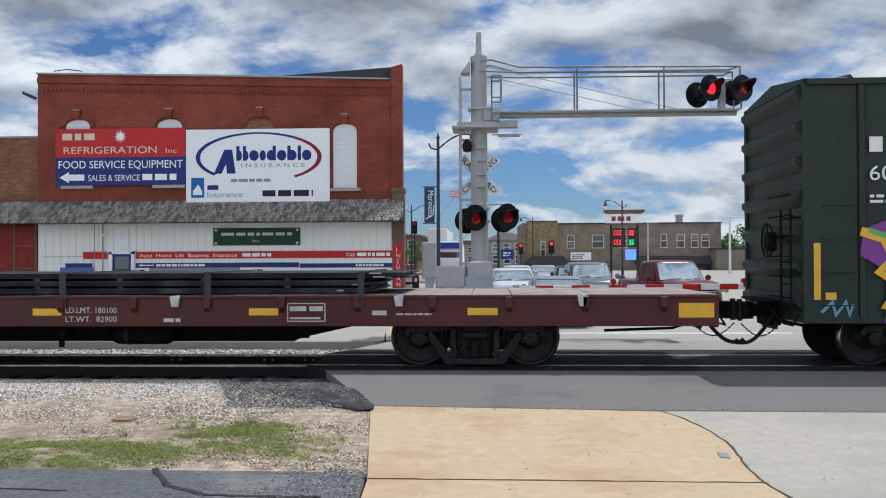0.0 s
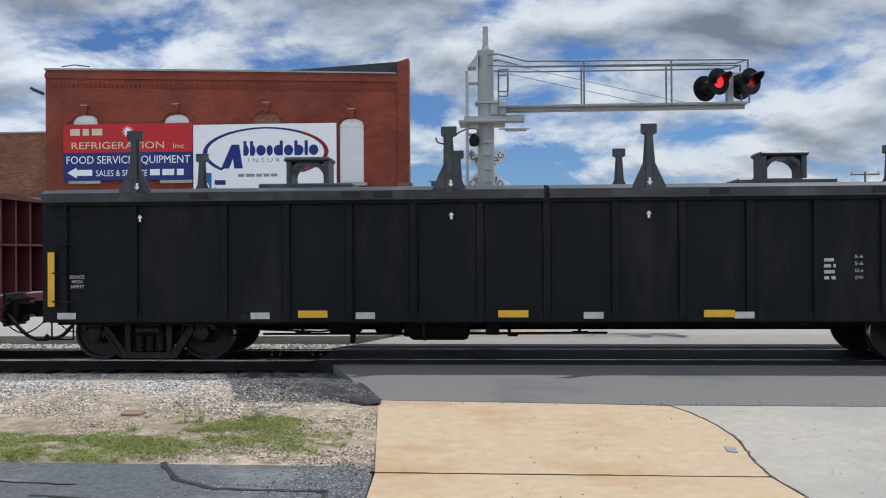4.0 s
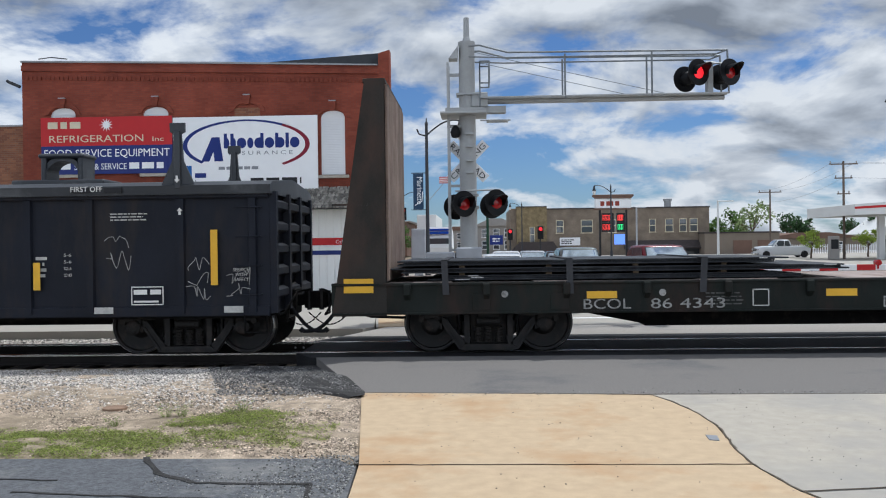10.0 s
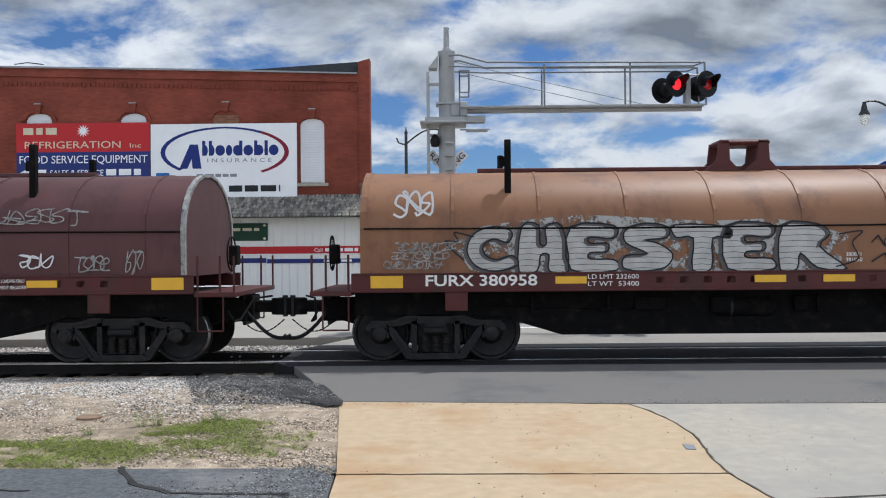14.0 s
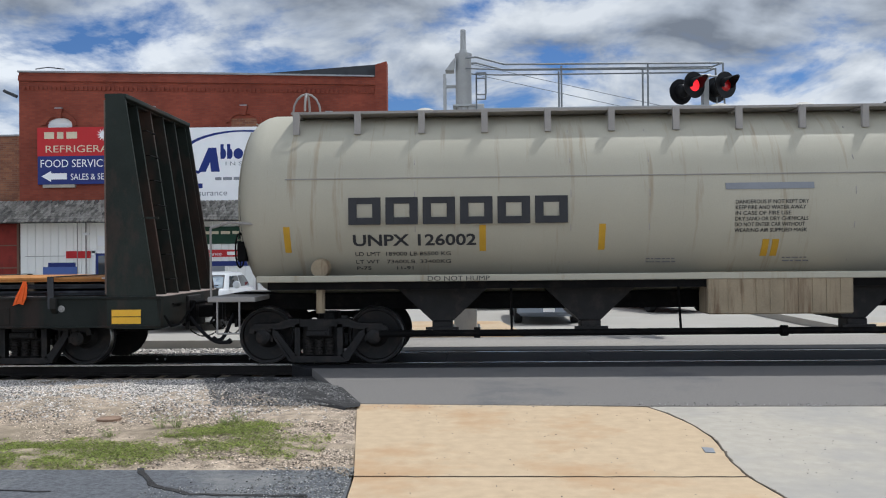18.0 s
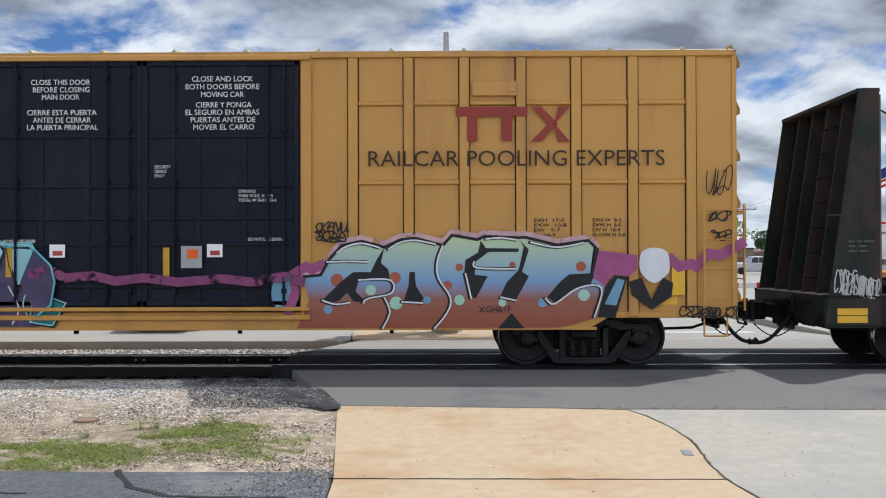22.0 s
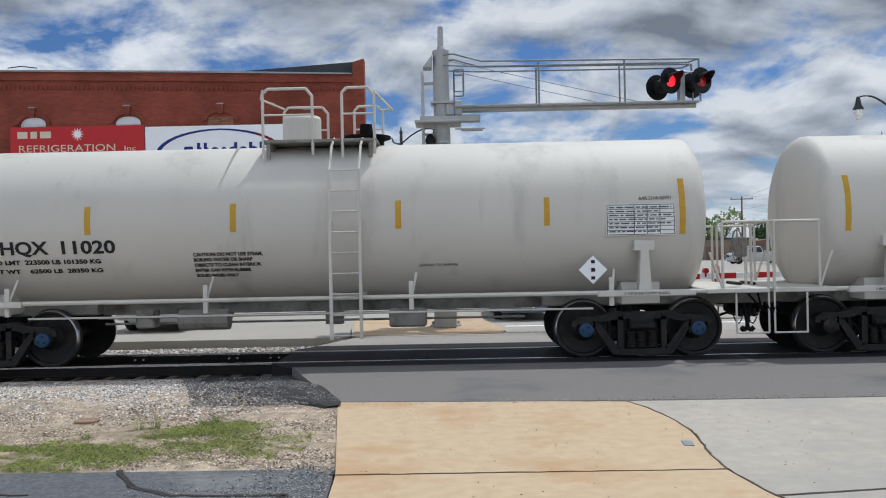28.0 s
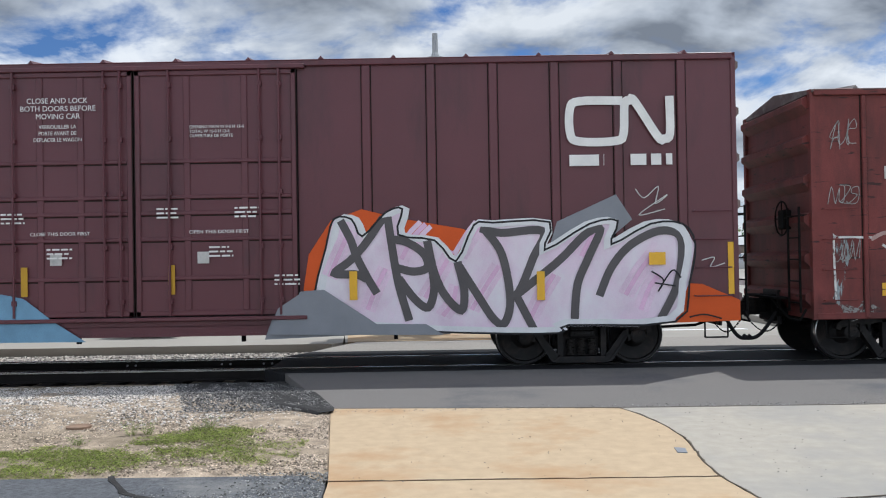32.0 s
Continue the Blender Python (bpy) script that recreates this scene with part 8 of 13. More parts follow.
    for m, wide, pts in (
            ("g_worn_white", 0.035, ((-7.33, 1.0), (-7.35, 1.91), (-7.28, 1.96), (-6.78, 1.95))),
            ("g_worn_salmon", 0.06, ((-6.76, 1.93), (-6.56, 2.02), (-6.31, 1.99), (-6.14, 1.84), (-6.2, 1.81), (-6.07, 1.56))),
            ("g_worn_white", 0.04, ((-6.59, 1.83), (-6.5, 1.76), (-6.41, 1.63))),
            ("g_worn_white", 0.04, ((-5.85, 1.77), (-5.67, 1.79), (-5.73, 1.95), (-5.58, 2.09), (-5.3, 2.14), (-5.22, 2.09), (-5.37, 1.88), (-5.39, 1.7), (-5.22, 1.51), (-5.08, 1.4))),
            ("g_worn_salmon", 0.055, ((-5.67, 1.9), (-5.58, 2.06), (-5.4, 2.13), (-5.15, 2.14), (-4.68, 2.09), (-4.36, 1.84))),
            ("g_worn_white", 0.035, ((-4.97, 2.11), (-4.72, 2.04), (-4.5, 1.9), (-4.34, 1.81))),
            ("g_worn_aqua", 0.05, ((-5.84, 1.76), (-5.73, 1.56), (-5.58, 1.39))),
            ("g_worn_aqua", 0.05, ((-5.33, 2.02), (-5.44, 1.84), (-5.4, 1.6), (-5.26, 1.46))),
            ("g_worn_white", 0.035, ((-4.07, 2.14), (-3.92, 1.95), (-3.8, 2.02), (-3.96, 2.14))),
            ("g_worn_white", 0.035, ((-3.56, 2.06), (-3.78, 1.88), (-3.71, 1.74), (-3.6, 1.55))),
            ("g_worn_salmon", 0.045, ((-3.78, 2.13), (-3.56, 2.11), (-3.31, 2.02))),
            ("g_worn_aqua", 0.045, ((-6.56, 0.72), (-6.5, 0.88), (-6.45, 0.72), (-6.38, 0.88), (-6.41, 0.72))),
            ("g_worn_aqua", 0.03, ((-5.8, 0.75), (-5.73, 1.07), (-5.62, 0.89), (-5.51, 1.09), (-5.44, 0.79), (-5.37, 1.07), (-5.33, 0.75))),
            ("g_worn_white", 0.03, ((-4.93, 1.09), (-4.79, 0.82), (-4.65, 1.1), (-4.68, 0.89), (-4.46, 1.09), (-4.36, 1.1), (-4.52, 0.75))),
            ("g_worn_aqua", 0.04, ((-4.03, 0.75), (-3.92, 1.07), (-3.81, 0.79), (-3.67, 0.93), (-3.49, 1.07), (-3.45, 0.79), (-3.27, 0.75))),
            ("g_worn_salmon", 0.055, ((-3.29, 1.86), (-2.98, 1.94), (-2.86, 2.09), (-2.5, 2.19))),
            ("g_worn_white", 0.04, ((-2.92, 2.02), (-2.54, 2.09), (-2.48, 1.86), (-2.48, 1.52))),
            ("g_worn_white", 0.035, ((-2.36, 1.96), (-2.34, 1.82), (-2.29, 1.69))),
            ("g_worn_white", 0.03, ((-2.35, 1.94), (-2.19, 1.79), (-2.03, 1.69))),
            ("g_worn_white", 0.035, ((-2.42, 2.19), (-2.19, 2.14), (-1.95, 2.07))),
            ("g_worn_white", 0.035, ((-2.66, 1.02), (-2.66, 0.83), (-2.54, 0.67), (-2.35, 0.9), (-2.11, 0.64))),
            ("g_worn_white", 0.045, ((-1.48, 2.19), (-1.2, 2.19), (-0.93, 2.05), (-0.73, 1.92), (-0.53, 1.92), (-0.38, 2.05), (-0.1, 2.05))),
            ("g_worn_white", 0.04, ((-0.38, 1.98), (-0.48, 1.88), (-0.2, 1.48))),
            ("g_worn_salmon", 0.045, ((-1.46, 1.71), (-1.24, 1.59), (-1.01, 1.44))),
            ("g_worn_salmon", 0.055, ((0.02, 2.05), (0.25, 2.21), (0.57, 2.26), (0.88, 2.21), (1.24, 2.02), (1.36, 1.75), (1.24, 1.52))),
            ("g_worn_white", 0.045, ((0.65, 2.19), (0.92, 2.07), (1.06, 1.9), (1.04, 1.59))),
            ("g_worn_white", 0.03, ((-0.77, 0.9), (-0.57, 1.13), (-0.69, 0.94), (-0.3, 0.92), (-0.1, 1.12))),
            ("g_worn_white", 0.03, ((-1.26, 0.58), (-1.2, 0.79), (-1.14, 0.98))),
            ("g_worn_white", 0.03, ((-1.01, 0.64), (-0.85, 0.83), (-0.57, 0.69))),
            ("g_worn_white", 0.03, ((-0.3, 0.73), (-0.14, 0.6), (0.17, 0.6), (0.21, 0.75))),
            ("g_worn_white", 0.035, ((0.45, 0.77), (0.65, 0.6), (0.73, 0.75), (0.88, 0.64))),
            ("g_worn_white", 0.04, ((2.1, 0.85), (2.05, 1.6), (2.3, 2.05), (2.6, 1.9), (2.5, 1.5))), ("g_worn_aqua", 0.04, ((3.0, 0.8), (3.3, 1.2), (3.6, 0.8), (3.9, 1.2)))):
        y = -1.538 if pts[0][0] > -1.85 and pts[0][0] < 1.7 else -1.477
        part("graffiti", stroke(curve(list(pts)), wide, y), M[m], car, "worn white and aqua graffiti outline")
    part("notice", Build().box(0.03, 0.15, -1.545, -1.540, 1.86, 2.16), M["sign_white"], car, "torn white paper notice")
    part("lock_plate", Build().box(-0.02, 0.44, -1.538, -1.50, 1.79, 2.4, 0.01), body, car)
    trucks(car, 6.04, -6.04)
    couplers(car, 7.75, 0.55, 0.84)
    for s in (-1, 1):
        ladder(car, s * 7.3 - 0.24, 1.0, 2.4, 0.48, 4, rails=False, material=body)
        step_iron(car, s * 7.3 - 0.2, 0.70)
    for k, (x, z, w, h) in enumerate(((6.95, 3.45, 0.4, 0.4), (6.98, 2.75, 0.38, 0.3), (7.0, 2.1, 0.34, 0.35), (7.02, 1.6, 0.3, 0.25), (-7.4, 3.35, 0.42, 0.45), (-7.4, 2.5, 0.4, 0.25), (-7.35, 1.6, 0.36, 0.3))):
        part("scrawl", stroke(scribble(x, z, w, h, 160 + k, 6), 0.012, -1.476), M["chalk_white"], car, "chalky white scrawl")
    hand_brake(car, -7.8, -0.6, 2.3)
    return car


M["cn_roof"] = mat("cn_roof", (0.13, 0.10, 0.095), 0.7, var=0.25, scale=2, dirt=(0.3, 0.28, 0.26), dirt_amount=0.5, dirt_scale=2)
M["g_faded"] = worn("g_faded", (0.055, 0.085, 0.062), 0.9, 3.0)
M["g_slate_thin"] = worn("g_slate_thin", (0.25, 0.235, 0.22), 0.54, 4.0, (1, 1, 1.6))
M["g_worn_dark"] = worn("g_worn_dark", (0.05, 0.035, 0.03), 0.46, 5.0, (1, 1, 2))
M["g_smear"] = worn("g_smear", (0.30, 0.33, 0.33), 0.50, 5.0, (2.2, 1, 0.5))
M["g_olive"] = worn("g_olive", (0.13, 0.085, 0.05), 0.72, 4.0)
M["g_worn_salmon"] = worn("g_worn_salmon", (0.38, 0.26, 0.23), 0.72, 5.0)
M["g_worn_white"] = worn("g_worn_white", (0.62, 0.61, 0.58), 0.74, 6.0)
M["g_worn_aqua"] = worn("g_worn_aqua", (0.24, 0.42, 0.44), 0.66, 6.0)


def brown_boxcar():
    car = rider("box_car", -259.26, "maroon high-cube box car with plug doors and white graffiti", "box car", "rail cars of the train")
    body = M["cn_brown"]
    ribs = [s * v for s in (-1, 1) for v in (3.44, 4.44, 5.4, 6.35, 7.32, 8.3)]
    boxcar_shell(car, 9.09, 4.84, 0.74, body, body, ribs, -2.42, 2.38, None, body, skirt=(-7.0, 5.9, 0.60), rib_w=0.13, rib_d=0.042, end_ribs=6, end_mat=M["cn_end"])
    for x0, x1, rods in ((-2.4, -0.17, (-2.0, -0.6, -0.35)), (-0.13, 2.36, (0.4, 1.8, 2.1))):
        d = box_door(car, x0, x1, 0.92, 4.70, body, (x0 + 0.8, x1 - 0.8), (1.5, 2.1, 2.5, 2.75, 3.3), y=-1.50)
        for x in rods:
            door_rod(d, x, 0.92, 4.70, material=body)
        part("door_plate", Build().box(x0 + 0.95, x0 + 1.13, -1.535, -1.53, 1.72, 1.90), M["faded_white"], d)
        part("reflector", Build().box(x0 + 0.5, x0 + 0.6, -1.536, -1.53, 1.25, 1.7), M["yellow_dull"], d, "yellow reflective strip")
    part("door_track", Build().box(-2.6, 2.5, -1.59, -1.46, 0.84, 0.90, 0.01), body, car)
    part("door_track", Build().box(-2.6, 2.5, -1.57, -1.46, 4.70, 4.77, 0.01), body, car)
    w = M["white_paint"]
    for i, t in enumerate(("CLOSE AND LOCK", "BOTH DOORS BEFORE", "MOVING CAR", "VERROUILLER LA", "PORTE AVANT DE", "DEPLACER LE WAGON")):
        text(t, (0.085, 0.085, 0.085, 0.06, 0.06, 0.06)[i], w, car, -1.88 + (0.1, 0, 0.24, 0.28, 0.28, 0.2)[i], -1.537, (4.22, 4.1, 3.98, 3.83, 3.73, 3.63)[i], wide=(0.94, 1.16, 0.68, 0.58, 0.58, 0.74)[i])
    text("OPENING MAIN W 8-0 H 12-4\nTOTAL W 16-0 H 12-4\nOUVERTURE DE PORTE", 0.05, w, car, 0.72, -1.537, 3.8, wide=0.84)
    text("OPEN THIS DOOR FIRST", 0.055, w, car, 0.7, -1.537, 2.18, wide=0.92)
    text("CLOSE THIS DOOR FIRST", 0.055, w, car, -1.75, -1.537, 2.18, wide=0.92)
    for k, (x, z) in enumerate(((-2.2, 2.35), (0.2, 2.4), (1.4, 2.4), (2.0, 1.35), (-1.5, 1.8), (1.0, 1.8))):
        bars(car, x, -1.536, z, 0.4, 0.2, 3, w, seed=50 + k, gap=0.6)
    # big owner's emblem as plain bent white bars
    emb = [(7.35, 4.12), (6.72, 4.12), (6.58, 4.0), (6.58, 3.62), (6.72, 3.50), (7.28, 3.50), (7.4, 3.62), (7.42, 4.06), (7.5, 4.12), (7.58, 4.10), (7.92, 3.56), (8.02, 3.52), (8.11, 3.60), (8.11, 4.14)]
    part("emblem", stroke(curve(emb, 4), 0.13, -1.514), M["white_paint"], car, "large white bent-bar emblem")
    bars(car, 6.56, -1.516, 3.12, 0.66, 0.18, 1, w, gap=0.05, seed=8, label="white painted web address")
    bars(car, 7.5, -1.516, 3.12, 0.74, 0.18, 1, w, gap=0.05, seed=9, label="white painted web address")
    trucks(car, 6.77, -6.77)
    couplers(car, 9.2, 0.45, 0.84)
    for s in (-1, 1):
        ladder(car, s * 8.72 - 0.28, 1.1, 2.4, 0.56, 4, rails=False, material=body)
        step_iron(car, s * 8.8 - 0.2, 0.74)
    plate(car, 8.98, 1.12, 0.12, 0.8, y=-1.475)
    hand_brake(car, 9.25, -0.5, 2.2)
    return car


M["cn_end"] = mat("cn_end", (0.17, 0.11, 0.10), 0.7, var=0.3, scale=2, dirt=(0.33, 0.31, 0.29), dirt_amount=0.5, dirt_scale=1.5, streak=0.7)


def green_boxcar():
    car = rider("box_car", 12.8, "dark green box car with graffiti on its side", "box car", "rail cars of the train")
    body = M["boxcar_green"]
    boxcar_shell(car, 7.97, 4.43, 0.72, body, body, [s * v for s in (-1, 1) for v in (3.4, 4.3, 5.2, 6.1, 7.15)], -2.0, 2.0, None, body, rib_w=0.1, rib_d=0.04, end_ribs=7)
    box_door(car, -1.95, 1.95, 0.85, 4.3, body, (0,), (1.8, 2.6, 3.4), y=-1.50)
    bars(car, -7.05, -1.515, 3.3, 0.6, 0.24, 1, M["white_paint"], gap=0.05, seed=4, label="white painted owner's mark")
    text("60", 0.23, M["white_paint"], car, -7.05, -1.515, 2.88, wide=0.34)
    bars(car, -7.05, -1.515, 2.52, 0.5, 0.16, 2, M["white_paint"], seed=4)
    plate(car, -7.87, 1.08, 0.10, 0.86, y=-1.475)
    plate(car, -7.7, 1.08, 0.16, 0.11, y=-1.475)
    blob = [(-6.85, 0.72), (-6.8, 1.5), (-7.2, 1.75), (-7.15, 2.15), (-6.6, 2.35), (-6.0, 2.1), (-5.2, 2.3), (-4.6, 1.9), (-4.5, 0.74)]
    part("graffiti", Build().prism(blob, "y", -1.522, -1.519), M["g_violet"], car, "violet and yellow graffiti")
    for p in (((-7.15, 2.1), (-6.85, 2.0), (-6.7, 1.7), (-6.9, 1.5), (-6.6, 1.3), (-6.8, 1.0), (-6.4, 0.9)), ((-6.3, 2.2), (-6.5, 1.8), (-6.2, 1.5), (-6.4, 1.2), (-6.0, 0.95)), ((-5.8, 1.0), (-5.5, 2.0), (-5.1, 1.2))):
        part("graffiti", stroke(p, 0.14, -1.526), M["yellow_plate"], car)
        part("graffiti", stroke([(a + 0.1, c + 0.02) for a, c in p], 0.08, -1.529), M["led_dull"], car)
    part("graffiti", stroke([(-7.75, 0.9), (-7.6, 1.05), (-7.55, 0.85), (-7.4, 1.05), (-7.35, 0.85), (-7.3, 1.0)], 0.05, -1.478), M["g_sky"], car, "pale blue tag")
    trucks(car, -5.9, 5.9)
    couplers(car, 8.05, 0.60, 0.84)
    ladder(car, -7.75, 1.0, 2.5, 0.44, 4, rails=False, material=body)
    for y in (-1.15, -0.6):
        for i in range(6):
            z = 1.1 + 0.32 * i
            part("grab_iron", Build().tube([(-8.06, y, z), (-8.13, y, z), (-8.13, y + 0.4, z), (-8.06, y + 0.4, z)], 0.012, 5), M["iron"], car)
    hand_brake(car, -8.2, -0.35, 2.0)
    return car


M["g_violet"] = mat("g_violet", (0.20, 0.05, 0.24), 0.5, var=0.2, scale=2, bump=0.02)
M["led_dull"] = mat("led_dull", (0.16, 0.42, 0.10), 0.5, var=0.1, bump=0.02)

green_boxcar()
long_flat()
gondola(-31.77, [(-3.85, 0, 0.74), (-0.75, 0, 0.74), (2.35, 0, 0.74), (5.35, 0, 0.74), (7.78, 0.86, 0.92), (-7.85, 0.86, 0.92)], 1)
low_bulkhead_flat()
tall_bulkhead_flat(-73.1, "864343", False, 40)
g2 = gondola(-92.5, [(-7.15, 0.86, 0.92), (-6.05, 0.43, 1.08), (-2.68, 0.43, 1.06), (1.14, 0.43, 1.07), (4.14, 0.43, 1.1), (6.95, 0.86, 1.15)], 2)
gondola_marks(g2)
coil_car(-108.5, M["coil_tan"], "FURX 380958", 1)
coil_car(-123.95, M["coil_red"], "NDYX 380865", 2)
pressure_hopper()
tall_bulkhead_flat(-160.61, "86155", True, 60)
flat_loads()
yellow_boxcar()
tc = tank_car(-198.0, 5.65, 4.5, M["tank_grey"], "64897", [(-5.15, True), (-3.34, False), (-1.62, False), (0.71, False), (3.09, False), (5.16, True)], -0.96, -0.45, 1)
tank_marks(tc, -4.2, "64897", "LD LMT  205700 LBS 93300 KGS", "LT WT    57300 LBS 26000 KGS BMT 11-94", True)
tank_text(tc, "CONSULT OWNER BEFORE\nREPAIRING TANK\n4\" FIBERGLASS INSULATION\nDO NOT EXCEED 450 F", 0.06, M["black_paint"], 0.82, 2.0, 1.32, 2.26, wide=0.95, bold=0.003)
tank_text(tc, "LEASED TO KAMIN", 0.05, M["black_paint"], 0.22, 1.5, 1.32, 2.26, wide=0.62)
tank_table(tc, 3.95, 1.85, dark=True)
for x in (3.53, 3.75):
    wrap(tc, x, x + 0.19, 1.48, 1.70, 1.32, 2.26, M["table_ink"], "data_plate", "small dark blue stencil plate")
wrap(tc, 0.07, 0.42, 1.24, 1.34, 1.32, 2.26, M["g_olive"], "stain_patch", "faded ochre patch")
wrap(tc, -4.93, -4.79, 1.44, 1.52, 1.32, 2.26, M["letter_red"], "data_plate", "small faded red label")
for i in range(6):
    bars(tc, 0.82, on_tank(2.12 + i * 0.042, 1.32, 2.26) - 0.006, 2.12 + i * 0.042, 0.85, 0.04, 1, M["table_ink"], seed=i + 3, gap=0.5)
for i in range(3):
    bars(tc, 2.8, on_tank(1.63 + i * 0.042, 1.32, 2.26) - 0.006, 1.63 + i * 0.042, 0.58, 0.04, 1, M["table_ink"], seed=i + 13, gap=0.5)
placard(tc, 4.55, 1.38)
tc = tank_car(-211.65, 6.3, 5.22, M["tank_white"], "11122", [(-5.89, True), (-3.61, False), (-1.3, False), (1.44, False), (3.73, False), (5.99, True)], 0.2, 0.35, 2)
tank_marks(tc, -5.1, "SHQX 11122", "LD LMT  223000 LB 101100 KG", "LT WT    63000 LB  28600 KG", False)
tank_table(tc, 4.7, 1.98)
placard(tc, 4.5, 1.4)
for p in (((1.0, 1.5), (1.25, 1.9), (1.45, 1.6), (1.6, 1.95), (1.8, 1.6), (1.95, 1.92), (2.15, 1.55), (1.1, 1.5), (1.0, 1.75), (1.3, 2.0), (2.1, 1.9)), ((2.55, 1.9), (2.75, 1.5), (2.95, 1.95), (3.1, 1.55), (3.3, 1.9), (3.4, 1.5), (3.55, 1.9), (3.7, 1.6), (3.5, 1.45), (2.9, 1.35), (2.7, 1.45))):
    part("graffiti", stroke(curve(p), 0.045, -1.335), M["black_paint"], tc, "black graffiti tag")
tc = tank_car(-225.94, 6.3, 5.22, M["tank_white"], "11020", [(-5.97, True), (-3.48, False), (-1.19, False), (1.4, False), (3.72, False), (5.83, True)], 0.35, 0.0, 3, cap="blue")
tank_marks(tc, -5.04, "SHQX 11020", "LD LMT  223500 LB 101350 KG", "LT WT    62500 LB  28350 KG", False)
tank_text(tc, "CAUTION: DO NOT USE STEAM,\nBOILING WATER OR SHARP\nOBJECTS TO CLEAN INTERIOR\nENTER CAR WITH RUBBER\nSOLED SHOES ONLY", 0.06, M["black_paint"], -1.85, 1.75, 1.32, 2.26, wide=1.1, bold=0.003)
tank_text(tc, "LEASED TO KAMIN", 0.05, M["black_paint"], 1.7, 1.52, 1.32, 2.26, wide=0.62)
tank_table(tc, 4.65, 1.95)
placard(tc, 4.4, 1.42)
red_boxcar()
brown_boxcar()


# ---- spray paint on the box cars ----
def paint_yellow(car):
    y = -1.530
    g = lambda *p: [(-9.11 + (a - 98) * 0.00871, 1.8 - (c - 450) * 0.00866) for a, c in p]
    h = lambda *p: [(2.46 + (a - 533) * 0.00867, 3.09 - (c - 300) * 0.00866) for a, c in p]
    # left: violet angular letters
    fill(car, g((165, 468), (300, 462), (350, 470), (350, 522), (240, 522), (165, 490)), M["g_pinkband"], y + 0.002, "pink spray band")
    part("graffiti", stroke(g((104, 425), (128, 452), (150, 450), (168, 470), (190, 462), (230, 452), (300, 455)), 0.11, y + 0.004), M["g_magenta"], car, "dark pink spray line")
    fill(car, g((235, 530), (275, 505), (330, 445), (290, 446), (345, 425), (440, 428), (600, 422), (615, 408), (655, 405), (650, 378), (690, 376), (722, 404), (760, 417), (872, 420), (902, 434), (945, 432), (968, 470), (935, 500), (1008, 545), (960, 579), (600, 580), (300, 579)), M["g_dusk"], y, "violet and aqua graffiti letters")
    part("graffiti", stroke(g((345, 425), (440, 428), (600, 422), (615, 408), (655, 405), (650, 378), (690, 376), (722, 404), (760, 417), (872, 420), (902, 434), (945, 432), (968, 470)), 0.07, y - 0.001), M["g_aqua"], car, "aqua spray edge")
    for shapes, m, rim, top in (
        ((((287, 446), (347, 423), (391, 425), (371, 444), (386, 477), (354, 481), (340, 463)),
          ((613, 407), (652, 404), (668, 385), (697, 389), (726, 409), (697, 426), (636, 422)),
          ((902, 434), (945, 436), (963, 463), (949, 496), (920, 507), (907, 469)),
          ((235, 534), (277, 521), (315, 571), (270, 567)),
          ((359, 539), (391, 528), (417, 553), (378, 547)),
          ((850, 437), (882, 419), (898, 444), (888, 469), (864, 463)),
          ((761, 476), (775, 427), (786, 463), (772, 507)),), "g_pale_aqua", 0.030, 0.0020),
        ((((394, 436), (456, 435), (443, 451), (482, 496), (506, 476), (498, 427), (552, 427), (558, 476), (533, 515), (480, 553), (456, 566), (417, 528), (404, 482)),
          ((570, 427), (622, 431), (652, 469), (697, 427), (756, 430), (749, 482), (781, 541), (736, 534), (716, 496), (673, 528), (635, 501), (659, 562), (614, 539), (582, 526), (601, 482)),
          ((792, 434), (857, 431), (883, 476), (856, 528), (824, 547), (792, 537), (775, 495)),
          ((251, 525), (350, 498), (407, 496), (468, 558), (455, 579), (417, 572), (366, 539), (315, 570), (270, 566)),
          ((468, 565), (544, 523), (570, 507), (621, 546), (665, 565), (646, 580), (506, 580)),), "g_plum", 0.055, 0.0040),
        ((((418, 456), (445, 455), (450, 501), (432, 514)),
          ((456, 456), (485, 426), (496, 428), (501, 469), (482, 490)),
          ((533, 517), (564, 490), (570, 533), (544, 547)),
          ((627, 437), (656, 464), (691, 431), (671, 476), (649, 476)),
          ((684, 523), (715, 501), (733, 543), (703, 533)),
          ((792, 482), (818, 469), (834, 507), (799, 533)),
          ((813, 533), (850, 526), (882, 547), (824, 552)),
          ((952, 507), (977, 525), (1009, 537), (985, 577), (945, 571)),), "g_teal", 0.020, 0.0060),
    ):
        for n, p in enumerate(shapes):
            q = g(*p)
            part("graffiti_rim", stroke([(a + 0.02, c - 0.02) for a, c in q + q[:1]], rim * 1.6, y - top + 0.0005), M["black_paint"], car)
            fill(car, q, M[m], y - top - 0.0010)
            part("graffiti_outline", stroke(q + q[:1], 0.018, y - top - 0.0012), M["black_paint" if m == "g_pale_aqua" else "g_pale_aqua"], car, "pale aqua outline")
            if m == "g_plum":
                fill(car, shrink(q, 0.62), M["g_indigo"], y - top - 0.0016)
                part("graffiti_outline", stroke([(a, c) for a, c in shrink(q, 0.62)], 0.014, y - top - 0.0020), M["black_paint"], car)
